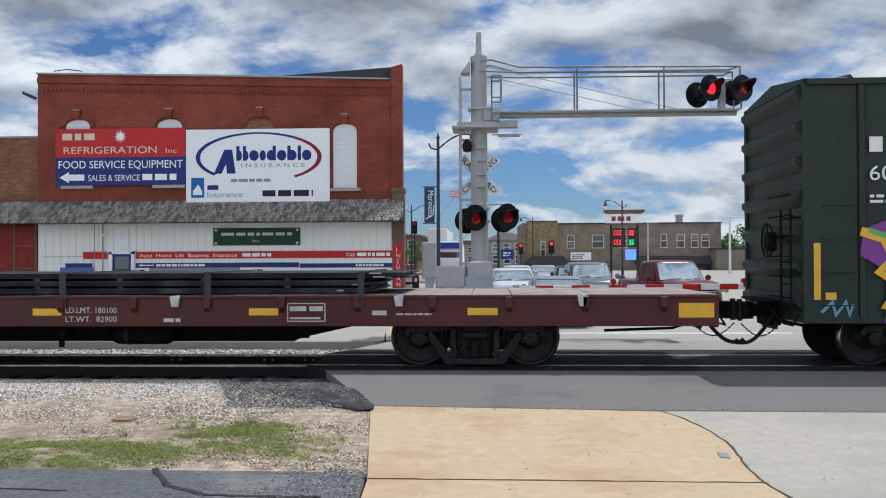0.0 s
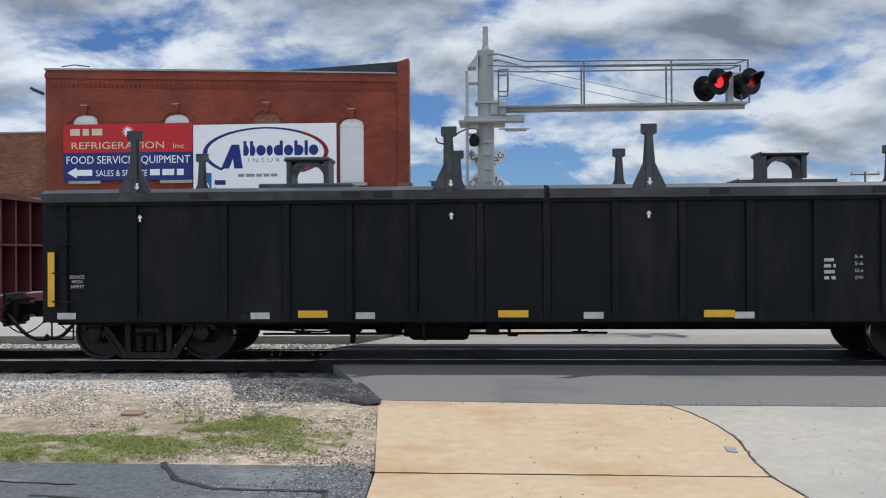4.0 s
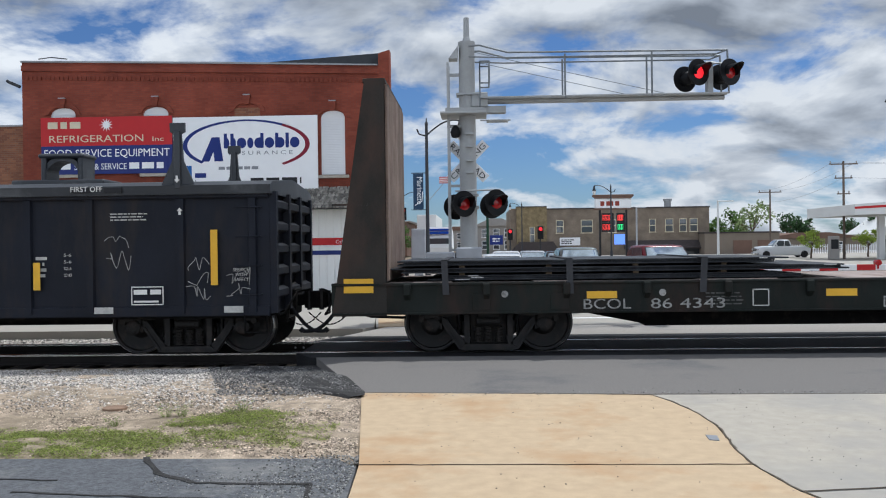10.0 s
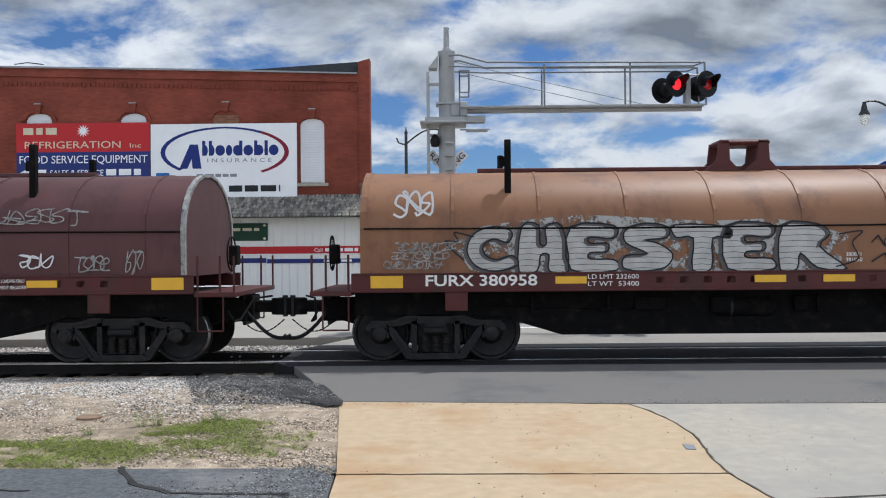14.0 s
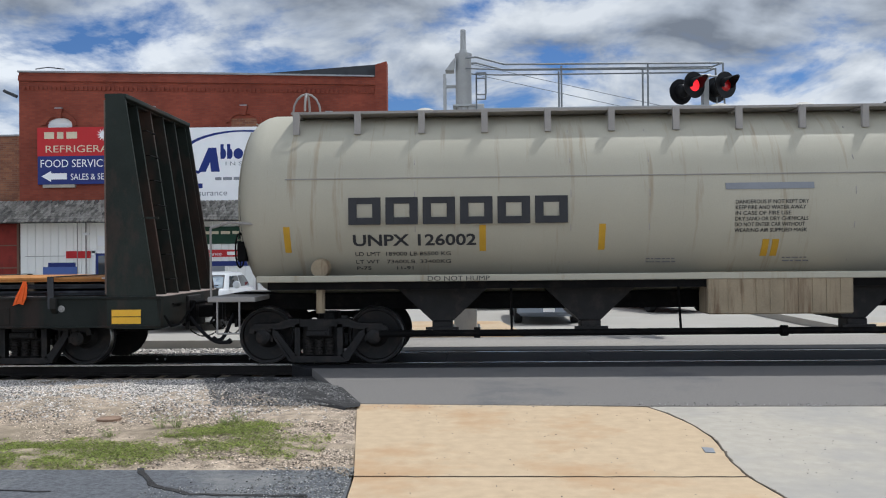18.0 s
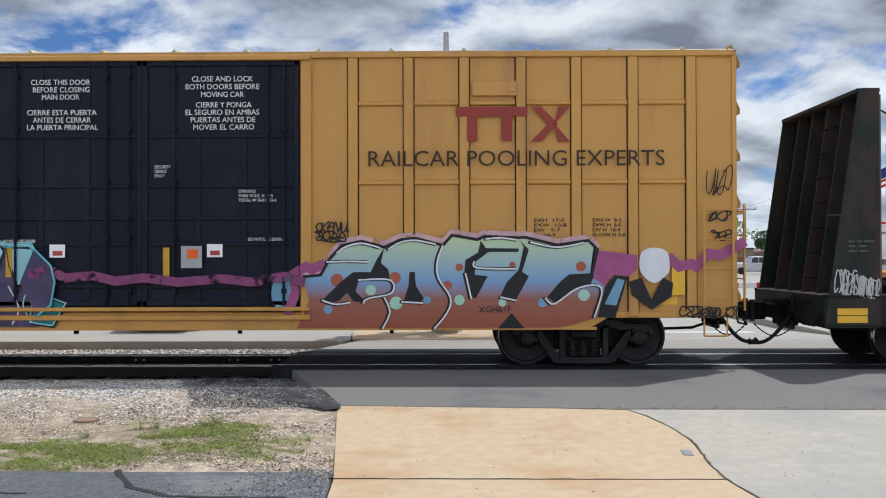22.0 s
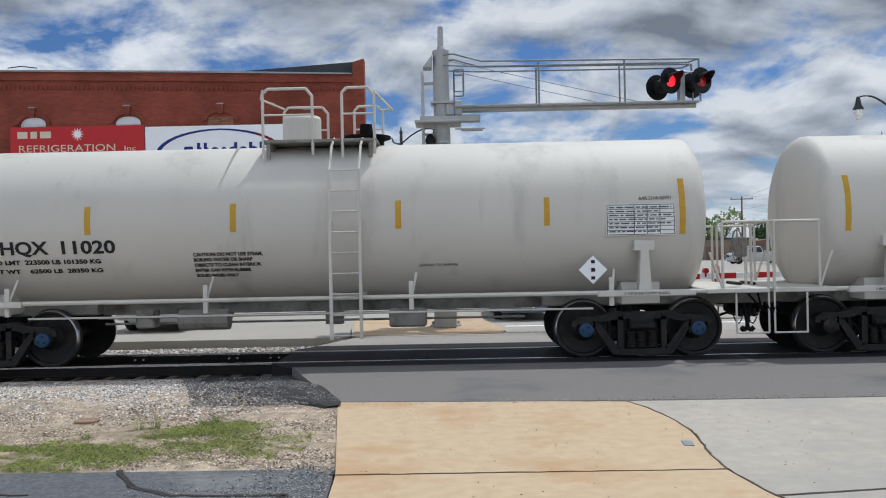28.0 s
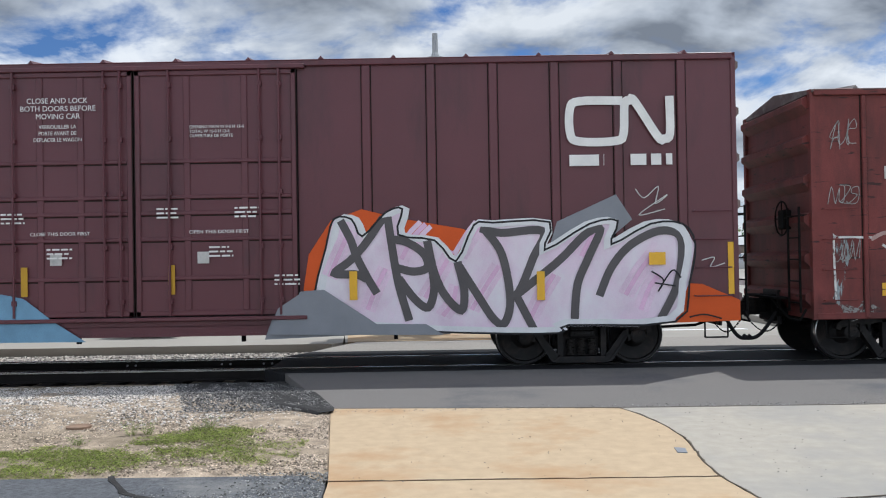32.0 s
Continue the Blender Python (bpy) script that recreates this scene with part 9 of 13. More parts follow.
    for n, p in enumerate((
            ((331, 422), (468, 423), (601, 426), (633, 418)),
            ((726, 422), (824, 421), (901, 432), (947, 435), (964, 464)),
            ((407, 476), (442, 482), (493, 444)),
            ((378, 542), (417, 525), (442, 549)),
            ((468, 571), (506, 547), (519, 562)),
            ((608, 528), (652, 542), (678, 571)),
            ((589, 456), (633, 476), (627, 511), (697, 533)),
            ((703, 437), (735, 444), (742, 476)),
            ((799, 450), (843, 450), (840, 482)),
            ((907, 507), (926, 546), (914, 574)),
            ((945, 507), (933, 539), (949, 571)),
            ((251, 533), (283, 565)),
            ((499, 431), (519, 469), (506, 501)),
            ((812, 542), (850, 555), (818, 577)),
            ((315, 533), (359, 511), (404, 501)),
            ((449, 520), (493, 511), (544, 501)),
    )):
        part("graffiti", stroke(curve(g(*p), 3), 0.022, y - 0.0115), M["g_pale_aqua" if n % 3 else "g_white"], car, "pale aqua highlight")
    for k, (a, c, wd, hi) in enumerate(((488, 402, 0.5, 0.16), (480, 388, 0.55, 0.16), (725, 400, 0.28, 0.16), (790, 398, 0.34, 0.18), (104, 520, 0.42, 0.2), (104, 545, 0.42, 0.2), (112, 400, 0.3, 0.16))):
        x0, z0 = g((a, c))[0]
        part("scrawl", stroke(scribble(x0, z0, wd, hi, 200 + k, 7), 0.016, y + 0.003), M["black_paint"], car, "thin black tag")
    part("scrawl", stroke(scribble(*g((100, 330))[0], 0.6, 0.3, 210, 4), 0.045, y + 0.004), M["g_slate"], car, "pale silver tag")
    # across the doors
    part("graffiti", stroke(g((950, 485), (985, 478), (1010, 492), (1060, 488), (1100, 498), (1150, 492), (1210, 500), (1290, 494), (1340, 500), (1400, 490), (1430, 500)), 0.14, -1.590), M["g_wine"], car, "dark pink spray line")
    fill(car, g((955, 440), (985, 470), (992, 500), (985, 540), (960, 560), (930, 500)), M["g_dusk"], -1.589)
    part("graffiti", stroke(g((955, 440), (985, 470), (992, 500), (985, 540), (960, 560)), 0.03, -1.591), M["g_aqua"], car)
    part("panel", Build().box(*[g((a, 0))[0][0] for a in (1215, 1252)], -1.568, -1.564, g((0, 475))[0][1], g((0, 436))[0][1]), M["galvanized"], car, "small framed placard")
    part("panel", Build().box(*[g((a, 0))[0][0] for a in (1226, 1245)], -1.572, -1.568, g((0, 458))[0][1], g((0, 442))[0][1]), M["orange"], car)
    # right: joined letters that fade from pale green to blue to rust
    fill(car, curve(h((480, 520), (490, 488), (520, 485), (532, 510), (520, 545), (490, 545)), 3, True)[:-1], M["g_sky"], y, "pale blue graffiti shape")
    mass = h(*((537, 490), (568, 487), (584, 459), (605, 435), (641, 427), (681, 438), (709, 425), (736, 422), (785, 435), (801, 417), (846, 425), (859, 419), (919, 422), (930, 421), (987, 435), (1042, 427), (1058, 443), (1047, 490), (1071, 508), (1058, 563), (990, 581), (526, 581), (539, 553), (547, 532)))
    fill(car, mass, M["g_fade"], y, "pale green, blue and rust graffiti letters")
    part("graffiti_rim", stroke([(a, b + 0.05) for a, b in mass[:17]], 0.09, y + 0.003), M["g_lilac"], car, "pale pink spray edge")
    part("graffiti_outline", stroke(mass[:18], 0.045, y - 0.003), M["black_paint"], car)
    fill(car, h(*((1061, 445), (1128, 453), (1128, 479), (1113, 491), (1086, 487), (1071, 507), (1048, 492))), M["g_magenta"], y - 0.001)
    for p in (
            ((571, 532), (605, 498), (626, 482), (657, 482), (668, 459), (681, 439), (675, 466), (688, 477), (691, 494), (637, 493), (630, 516), (649, 536), (626, 534), (615, 519), (599, 534), (579, 536)),
            ((726, 482), (735, 482), (737, 506), (751, 529), (746, 535), (715, 535), (724, 506)),
            ((852, 427), (847, 448), (825, 461), (822, 490), (832, 524), (843, 529), (864, 490), (841, 487), (843, 464), (866, 447), (919, 447), (919, 441), (861, 440)),
            ((920, 425), (928, 438), (919, 479), (898, 500), (887, 524), (914, 532), (937, 490), (925, 482), (937, 443)),
            ((1052, 435), (1059, 445), (1045, 485), (1008, 487), (992, 500), (969, 527), (982, 536), (1024, 509), (1045, 505), (1051, 493)),
            ((882, 582), (906, 555), (929, 582)),
            ((1058, 563), (1071, 511), (1089, 489), (1111, 492), (1089, 564))):
        fill(car, h(*p), M["black_paint"], y - 0.0045)
    fill(car, h(*((1070, 540), (1093, 494), (1106, 498), (1091, 542))), M["g_sky"], y - 0.007)
    for p in (
            ((571, 532), (594, 539), (620, 536)),
            ((636, 496), (691, 496), (694, 519), (652, 529), (644, 537)),
            ((681, 527), (691, 553), (678, 582)),
            ((712, 535), (749, 537)),
            ((785, 435), (775, 464), (777, 493), (798, 527), (793, 553), (770, 582)),
            ((825, 485), (835, 529)),
            ((840, 464), (846, 475), (914, 477)),
            ((887, 527), (914, 533)),
            ((966, 529), (982, 539), (1024, 511), (1065, 511), (1052, 563)),
            ((579, 464), (620, 463), (652, 464)),
            ((597, 448), (613, 437), (641, 431), (673, 439)),
            ((688, 442), (709, 430), (736, 426), (772, 433)),
            ((861, 424), (887, 422), (916, 426)),
            ((940, 430), (987, 439), (1034, 431))):
        part("graffiti_outline", stroke([(a - 0.02, b) for a, b in curve(h(*p), 4)], 0.05, y - 0.006), M["black_paint"], car)
        part("graffiti_outline", stroke(curve(h(*p), 4), 0.024, y - 0.010), M["g_white"], car)
    fill(car, curve(h(*((1136, 448), (1157, 440), (1181, 448), (1185, 479), (1175, 493), (1157, 503), (1139, 490), (1132, 474))), 3, True)[:-1], M["g_white"], y - 0.002, "plain white spray shape")
    fill(car, h(*((1113, 500), (1136, 493), (1153, 532), (1173, 493), (1191, 503), (1188, 527), (1153, 550), (1118, 524))), M["black_paint"], y - 0.005)
    for m, r, p in (("g_rust", 0.1, (597, 496)), ("g_rust", 0.09, (700, 492)), ("g_rust", 0.06, (814, 474)), ("g_rust", 0.07, (793, 506)), ("g_rust", 0.05, (908, 470)), ("g_rust", 0.08, (1029, 473)), ("g_sky", 0.07, (581, 548)), ("g_sky", 0.06, (757, 532)), ("g_sky", 0.07, (961, 537)), ("g_mint", 0.1, (702, 537)), ("g_mint", 0.08, (657, 514)), ("g_mint", 0.08, (814, 532)), ("g_mint", 0.09, (1034, 524)), ("g_mint", 0.06, (890, 537)), ("g_mint", 0.06, (1092, 508))):
        c0 = h(p)[0]
        fill(car, [(c0[0] + r * math.cos(math.pi * n / 6), c0[1] + r * math.sin(math.pi * n / 6)) for n in range(12)], M[m], y - 0.0035)
    for p in (((1186, 459), (1202, 474), (1223, 469), (1233, 474), (1254, 451), (1275, 454), (1314, 432)), ((510, 553), (524, 516), (521, 485), (542, 472), (552, 477), (571, 469))):
        part("graffiti", stroke(h(*p), 0.15, y + 0.002), M["g_magenta"], car, "dark pink spray line")
    x0, z0 = h((848, 554))[0]
    text("XGH61F", 0.10, M["black_paint"], car, x0, y - 0.006, z0, wide=0.50)
    part("scrawl", stroke(scribble(*h((558, 412))[0], 0.5, 0.16, 310, 8), 0.022, y + 0.004), M["black_paint"], car, "thin black tag")
    part("scrawl", stroke(scribble(*h((557, 428))[0], 0.45, 0.15, 311, 8), 0.022, y + 0.004), M["black_paint"], car, "thin black tag")
    part("scrawl", stroke(scribble(*h((1203, 563))[0], 0.5, 0.16, 312, 9), 0.022, y + 0.004), M["black_paint"], car, "thin black tag")
    part("scrawl", stroke(scribble(*h((1249, 563))[0], 0.5, 0.16, 313, 9), 0.022, y + 0.004), M["black_paint"], car, "thin black tag")
    part("scrawl", stroke(scribble(*h((1255, 392))[0], 0.3, 0.14, 314, 6), 0.022, y + 0.004), M["black_paint"], car, "thin black tag")
    part("scrawl", stroke(scribble(*h((1259, 427))[0], 0.3, 0.14, 315, 7), 0.022, y + 0.004), M["black_paint"], car, "thin black tag")
    part("scrawl", stroke(scribble(*h((1250, 345))[0], 0.35, 0.42, 320, 6), 0.016, y + 0.004), M["black_paint"], car, "thin black tag")


def paint_brown(car):
    y = -1.520
    g = lambda *p: [(2.38 + (a - 528) * 0.00869, 3.14 - (c - 300) * 0.00872 - 0.00014 * (a - 528)) for a, c in p]
    fill(car, g((535, 512), (545, 450), (585, 390), (640, 370), (700, 385), (820, 405), (845, 425), (980, 440), (960, 480), (700, 560), (560, 560)), M["g_orange"], y, "orange and white graffiti")
    fill(car, g((985, 392), (1090, 344), (1118, 388), (1080, 420), (960, 470)), M["g_slate"], y)
    fill(car, g((465, 600), (480, 560), (530, 515), (600, 520), (660, 590)), M["g_slate"], y + 0.001)
    fill(car, g((1205, 500), (1240, 502), (1306, 530), (1306, 566), (1190, 570)), M["g_orange"], y + 0.002)
    fill(car, g((-60, 560), (0, 520), (40, 528), (95, 570), (150, 604), (-60, 606)), M["g_sky"], -1.545, "pale blue graffiti edge")
    body = g((556, 512), (575, 440), (590, 388), (622, 388), (640, 418), (682, 376), (712, 370), (704, 415), (768, 425), (805, 462), (838, 398), (872, 394), (972, 393), (962, 442), (1042, 396), (1092, 391), (1080, 432), (1150, 396), (1206, 396), (1228, 432), (1216, 500), (1190, 568), (1002, 574), (985, 588), (840, 588), (700, 582), (560, 566))
    fill(car, body, M["g_pink"], y - 0.002, "white and pink graffiti letters")
    part("graffiti_rim", stroke(curve(shrink(body, 0.965), 3, True), 0.11, y - 0.003), M["g_white"], car)
    part("graffiti_outline", stroke(curve(body, 3, True), 0.03, y - 0.006), M["black_paint"], car)
    for p in (
            ((604, 394), (620, 425), (629, 452), (648, 490), (663, 515)),
            ((675, 389), (644, 433), (618, 461), (591, 483), (628, 485), (643, 491)),
            ((686, 388), (694, 446), (703, 501), (720, 562)),
            ((703, 474), (731, 480), (755, 472), (747, 447), (718, 428), (692, 423)),
            ((706, 495), (731, 528), (755, 543), (766, 508), (759, 451), (755, 426), (766, 480), (785, 522), (813, 548), (819, 514), (809, 467)),
            ((813, 474), (841, 519), (870, 563), (889, 571), (900, 529), (887, 451), (859, 409)),
            ((853, 405), (887, 412), (960, 409), (942, 455), (923, 501), (909, 525)),
            ((909, 519), (925, 550), (941, 582)),
            ((918, 516), (987, 461), (1034, 415), (1061, 406), (1039, 456), (1019, 503), (1013, 563)),
            ((1059, 519), (1080, 472), (1113, 434), (1162, 409), (1199, 415), (1204, 453), (1193, 508), (1166, 561)),
    ):
        part("graffiti", stroke(curve(g(*p)), 0.125, y - 0.0075), M["g_grey"], car, "grey graffiti strokes")
    for p in (
            ((582, 487), (600, 446), (618, 409)),
            ((710, 456), (731, 419), (751, 398)),
            ((813, 451), (833, 419), (849, 398)),
            ((833, 545), (859, 503), (880, 472)),
            ((936, 561), (957, 519), (977, 487)),
            ((1105, 519), (1131, 477), (1152, 451)),
            ((649, 545), (664, 508), (680, 477)),
            ((751, 524), (777, 482), (798, 446)),
            ((1028, 451), (1039, 430), (1054, 404)),
            ((1131, 545), (1146, 508), (1162, 487)),
            ((782, 556), (798, 535), (805, 508)),
    ):
        for k, m in enumerate(("g_blush", "g_rose", "g_blush")):
            part("graffiti", stroke(curve(g(*[(a + 9 * (k - 1), c + 4 * (k - 1)) for a, c in p])), 0.075, y - 0.0040), M[m], car, "soft pink spray streak")
    fill(car, g((472, 591), (490, 545), (537, 514), (572, 512), (664, 572), (751, 572), (782, 591)), M["g_slate"], y - 0.044, "grey spray wedge")
    part("notice", Build().box(*[g((v, 0))[0][0] for v in (1145, 1174)], y - 0.058, y - 0.050, g((1160, 468))[0][1], g((1160, 446))[0][1]), M["yellow_plate"], car, "small yellow notice plate")
    for p in (((1150, 480), (1170, 495), (1160, 515), (1185, 478), (1200, 490)), ((1155, 500), (1190, 505)), ((1215, 560), (1240, 555), (1270, 562))):
        part("scrawl", stroke(curve(g(*p)), 0.024, y - 0.045), M["black_paint"], car, "thin black tag")
    for p in (((1125, 335), (1140, 350), (1165, 330), (1160, 360), (1180, 345), (1130, 380), (1175, 370)), ((1240, 460), (1262, 455), (1255, 472), (1280, 465))):
        part("scrawl", stroke(curve(g(*p)), 0.016, y + 0.004), M["faded_white"], car, "thin chalk scrawl")
    for v in (617, 947):
        xx = g((v, 0))[0][0]
        plate(car, xx, g((v, 530))[0][1], 0.12, 0.44, y=y - 0.050)


M["g_wine"] = worn("g_wine", (0.20, 0.055, 0.13), 0.72, 2.5)
M["g_dusk"] = mat("g_dusk", (0.085, 0.065, 0.125), 0.5, var=0.4, scale=1.5, bump=0.02, dirt=(0.03, 0.035, 0.07), dirt_amount=0.6, dirt_scale=1.2)
M["g_orange"] = mat("g_orange", (0.58, 0.09, 0.015), 0.5, var=0.12, scale=2, bump=0.02)
M["g_rose"] = mat("g_rose", (0.68, 0.44, 0.60), 0.5, var=0.2, scale=2, bump=0.02)
M["g_blush"] = mat("g_blush", (0.70, 0.54, 0.65), 0.5, var=0.2, scale=2, bump=0.02)
M["g_plum"] = mat("g_plum", (0.13, 0.085, 0.165), 0.5, var=0.3, scale=1.5, bump=0.02, dirt=(0.10, 0.07, 0.11), dirt_amount=0.6, dirt_scale=1.2)
M["g_indigo"] = mat("g_indigo", (0.022, 0.028, 0.072), 0.5, var=0.25, scale=2, bump=0.02)
M["g_teal"] = mat("g_teal", (0.02, 0.16, 0.16), 0.5, var=0.2, scale=2, bump=0.02)
M["g_pale_aqua"] = mat("g_pale_aqua", (0.32, 0.58, 0.64), 0.5, var=0.12, bump=0.02)
M["g_pinkband"] = mat("g_pinkband", (0.46, 0.14, 0.26), 0.5, var=0.15, scale=2, bump=0.02)
M["g_lilac"] = worn("g_lilac", (0.52, 0.33, 0.34), 0.8, 4.0)
M["g_fade"] = mat("g_fade", (0.4, 0.5, 0.3), 0.5, var=0.15, scale=3, bump=0.02)
nt_fade = M["g_fade"].node_tree
fade_xyz, fade_mix, fade_tc = nt_fade.nodes.new("ShaderNodeSeparateXYZ"), nt_fade.nodes.new("ShaderNodeValToRGB"), nt_fade.nodes.new("ShaderNodeTexCoord")
fade_range = nt_fade.nodes.new("ShaderNodeMapRange")
fade_range.inputs["From Min"].default_value, fade_range.inputs["From Max"].default_value = 0.7, 2.05
nt_fade.links.new(fade_tc.outputs["Object"], fade_xyz.inputs[0]), nt_fade.links.new(fade_xyz.outputs[2], fade_range.inputs["Value"])
nt_fade.links.new(fade_range.outputs[0], fade_mix.inputs[0])
for p in (0.30, 0.50):
    fade_mix.color_ramp.elements.new(p)
for e, c in zip(fade_mix.color_ramp.elements, ((0.30, 0.085, 0.045), (0.30, 0.12, 0.085), (0.20, 0.34, 0.54), (0.50, 0.60, 0.34))):
    e.color = (*c, 1)
nt_fade.links.new(fade_mix.outputs[0], nt_fade.nodes["Principled BSDF"].inputs["Base Color"])
paint_yellow(bpy.data.objects["box_car.001"])
paint_brown(bpy.data.objects["box_car.003"])


# ---- the ground, the crossing and the track ----
M["stone_dark"] = mat("stone_dark", (0.13, 0.125, 0.12), 0.9, var=0.3, scale=6, fine=30, bump=0.3, island=0.85)
M["stone_tan"] = mat("stone_tan", (0.40, 0.325, 0.25), 0.9, var=0.3, scale=9, fine=40, bump=0.4, island=0.8)
M["stone_grey"] = mat("stone_grey", (0.21, 0.205, 0.195), 0.9, var=0.3, scale=6, fine=30, bump=0.3, island=0.8)
M["weed"] = leafy("weed", (0.20, 0.25, 0.08), 0.5)
M["rust_plate"] = mat("rust_plate", (0.24, 0.16, 0.11), 0.85, var=0.3, scale=9, bump=0.3)
def slab(name, poly, z0, z1, material, label, category="", kind="structure", **kw):
    return solid(name, Build().prism(poly, "z", z0, z1), material, (0, 0, 0), label, category, kind=kind, **kw)


slab("ground", [(-900, -60), (900, -60), (900, 1500), (-900, 1500)], -0.60, -0.25, M["soil"], "bare soil and lots reaching to the horizon", "ground")
# near side
slab("road", [(-1.38, 10.07), (-2.51, 13.30), (400, 13.30), (400, 9.80), (4.5, 9.80), (1.95, 9.83)], -0.4, 0.0, M["asphalt"], "smooth grey asphalt of the level crossing", "road")
slab("pavement", [(-1.37, 10.06), (1.94, 9.82), (2.07, 9.42), (2.2, 8.75), (2.22, 8.14), (2.17, 7.6), (2.12, 7.25), (2.11, 6.74), (-0.95, 6.76)], -0.4, 0.004, M["tan_concrete"], "tan concrete slab", "pavement")
slab("pavement", [(-0.948, 6.74), (2.11, 6.72), (2.16, 6.3), (2.21, 5.99), (2.5, 5.2), (2.6, -20), (0.3, -20), (-0.75, 3.0)], -0.4, 0.003, M["tan_concrete"], "tan concrete slab", "pavement")
slab("driveway", [(1.97, 9.81), (4.5, 9.78), (60, 9.78), (60, 6.6), (3.6, 6.22), (2.82, 6.09), (2.23, 6.0), (2.18, 6.3), (2.13, 6.72), (2.14, 7.25), (2.19, 7.6), (2.24, 8.14), (2.22, 8.75), (2.09, 9.42)], -0.4, 0.003, M["concrete"], "pale grey concrete driveway", "driveway")
slab("driveway", [(2.24, 5.98), (2.82, 6.07), (3.6, 6.20), (60, 6.58), (60, -20), (2.62, -20), (2.52, 5.2)], -0.4, 0.002, M["concrete"], "pale grey concrete driveway", "driveway")
slab("car_park", [(-60, 7.09), (-4.06, 7.08), (-1.17, 7.05), (-0.97, 6.74), (-0.76, 3.0), (0.28, -20), (-60, -20)], -0.4, -0.02, M["old_asphalt"], "worn dark asphalt lot with cracks", "car park")
rnd = random.Random(5)


def crack_line(pts, w, z, material=None, name="crack"):
    b = Build()
    for (x0, y0), (x1, y1) in zip(pts, pts[1:]):
        n = max(2, int(math.hypot(x1 - x0, y1 - y0) / 0.12))
        prev = None
        for i in range(n + 1):
            f = i / n
            x, y = x0 + (x1 - x0) * f + rnd.uniform(-0.012, 0.012), y0 + (y1 - y0) * f + rnd.uniform(-0.012, 0.012)
            hw = w * rnd.uniform(0.4, 1.0)
            if prev:
                a, c, pw = prev
                d = math.hypot(x - a, y - c) or 1
                nx, ny = -(y - c) / d, (x - a) / d
                b.prism([(a + nx * pw, c + ny * pw), (x + nx * hw, y + ny * hw), (x - nx * hw, y - ny * hw), (a - nx * pw, c - ny * pw)], "z", z - 0.003, z)
            prev = (x, y, hw)
    return solid(name, b, material or M["crack"], (0, 0, 0), "dark crack filled with dirt", "crack", kind="structure")


crack_line([(1.3, 9.86), (1.96, 9.80), (2.08, 9.42), (2.21, 8.75), (2.23, 8.14), (2.18, 7.6), (2.13, 7.25), (2.12, 6.73), (2.17, 6.3), (2.22, 5.99), (2.5, 5.2)], 0.011, 0.009)
crack_line([(-0.95, 6.75), (2.11, 6.73)], 0.006, 0.009)
crack_line([(2.22, 6.0), (2.82, 6.08), (3.6, 6.21), (6.0, 6.37)], 0.008, 0.009)
crack_line([(-1.37, 10.07), (1.95, 9.83), (4.5, 9.79), (14, 9.79)], 0.006, 0.009)
crack_line([(-2.8, 7.1), (-2.5, 6.6), (-2.13, 6.33), (-1.25, 6.28), (-1.15, 5.6)], 0.035, -0.014, M["patch"])
crack_line([(-6.5, 6.9), (-4.6, 6.55), (-3.2, 6.4)], 0.015, -0.014, M["patch"])
crack_line([(-3.4, 6.1), (-2.2, 5.95), (-1.1, 5.9)], 0.02, -0.014, M["patch"])
solid("mark", Build().prism([(2.0, 7.55), (2.08, 7.52), (2.11, 7.70), (2.02, 7.74)], "z", 0.004, 0.012), M["g_slate"], (0, 0, 0), "small grey chip lying on the slab", "debris")


def rough_field(x0, x1, y0, y1, nx, ny, height, seed):
    b = Build()
    v = []
    for j in range(ny + 1):
        for i in range(nx + 1):
            x, y = x0 + (x1 - x0) * i / nx, y0 + (y1 - y0) * j / ny
            v.append((x, y, height(x, y) + 0.018 * noise.noise(Vector((x * 4, y * 4, seed))) + 0.02 * noise.noise(Vector((x, y, seed)))))
    b.add(v, [(j * (nx + 1) + i, j * (nx + 1) + i + 1, (j + 1) * (nx + 1) + i + 1, (j + 1) * (nx + 1) + i) for j in range(ny) for i in range(nx)])
    return b


def near_height(x, y):
    return -0.012 - 0.14 * max(0, min(1, (y - 11.3) / 1.6)) - 0.05 * max(0, min(1, (7.22 - y) / 0.25))


def edge_x(y):
    """Where the left lot ends against the slab and the crossing."""
    return -0.93 - (y - 6.74) * 0.127 if y < 10.07 else -1.35 - (y - 10.07) * 0.345


field = Build()
rows_y = [7.0 + 6.35 * j / 60 for j in range(61)]
vv = []
for y in rows_y:
    for i in range(121):
        f = i / 120
        x = edge_x(y) + (-14.0) * f * f - 2.0 * f if i < 120 else -80
        vv.append((x, y, near_height(x, y) + 0.016 * noise.noise(Vector((x * 5, y * 5, 1))) + 0.02 * noise.noise(Vector((x, y, 2)))))
field.add(vv, [(j * 121 + i, j * 121 + i + 1, (j + 1) * 121 + i + 1, (j + 1) * 121 + i) for j in range(60) for i in range(120)])
solid("verge", field, M["verge"], (0, 0, 0), "gravel and dirt verge beside the track", "verge", kind="structure", smooth=True)
dark = Build()
vv = []
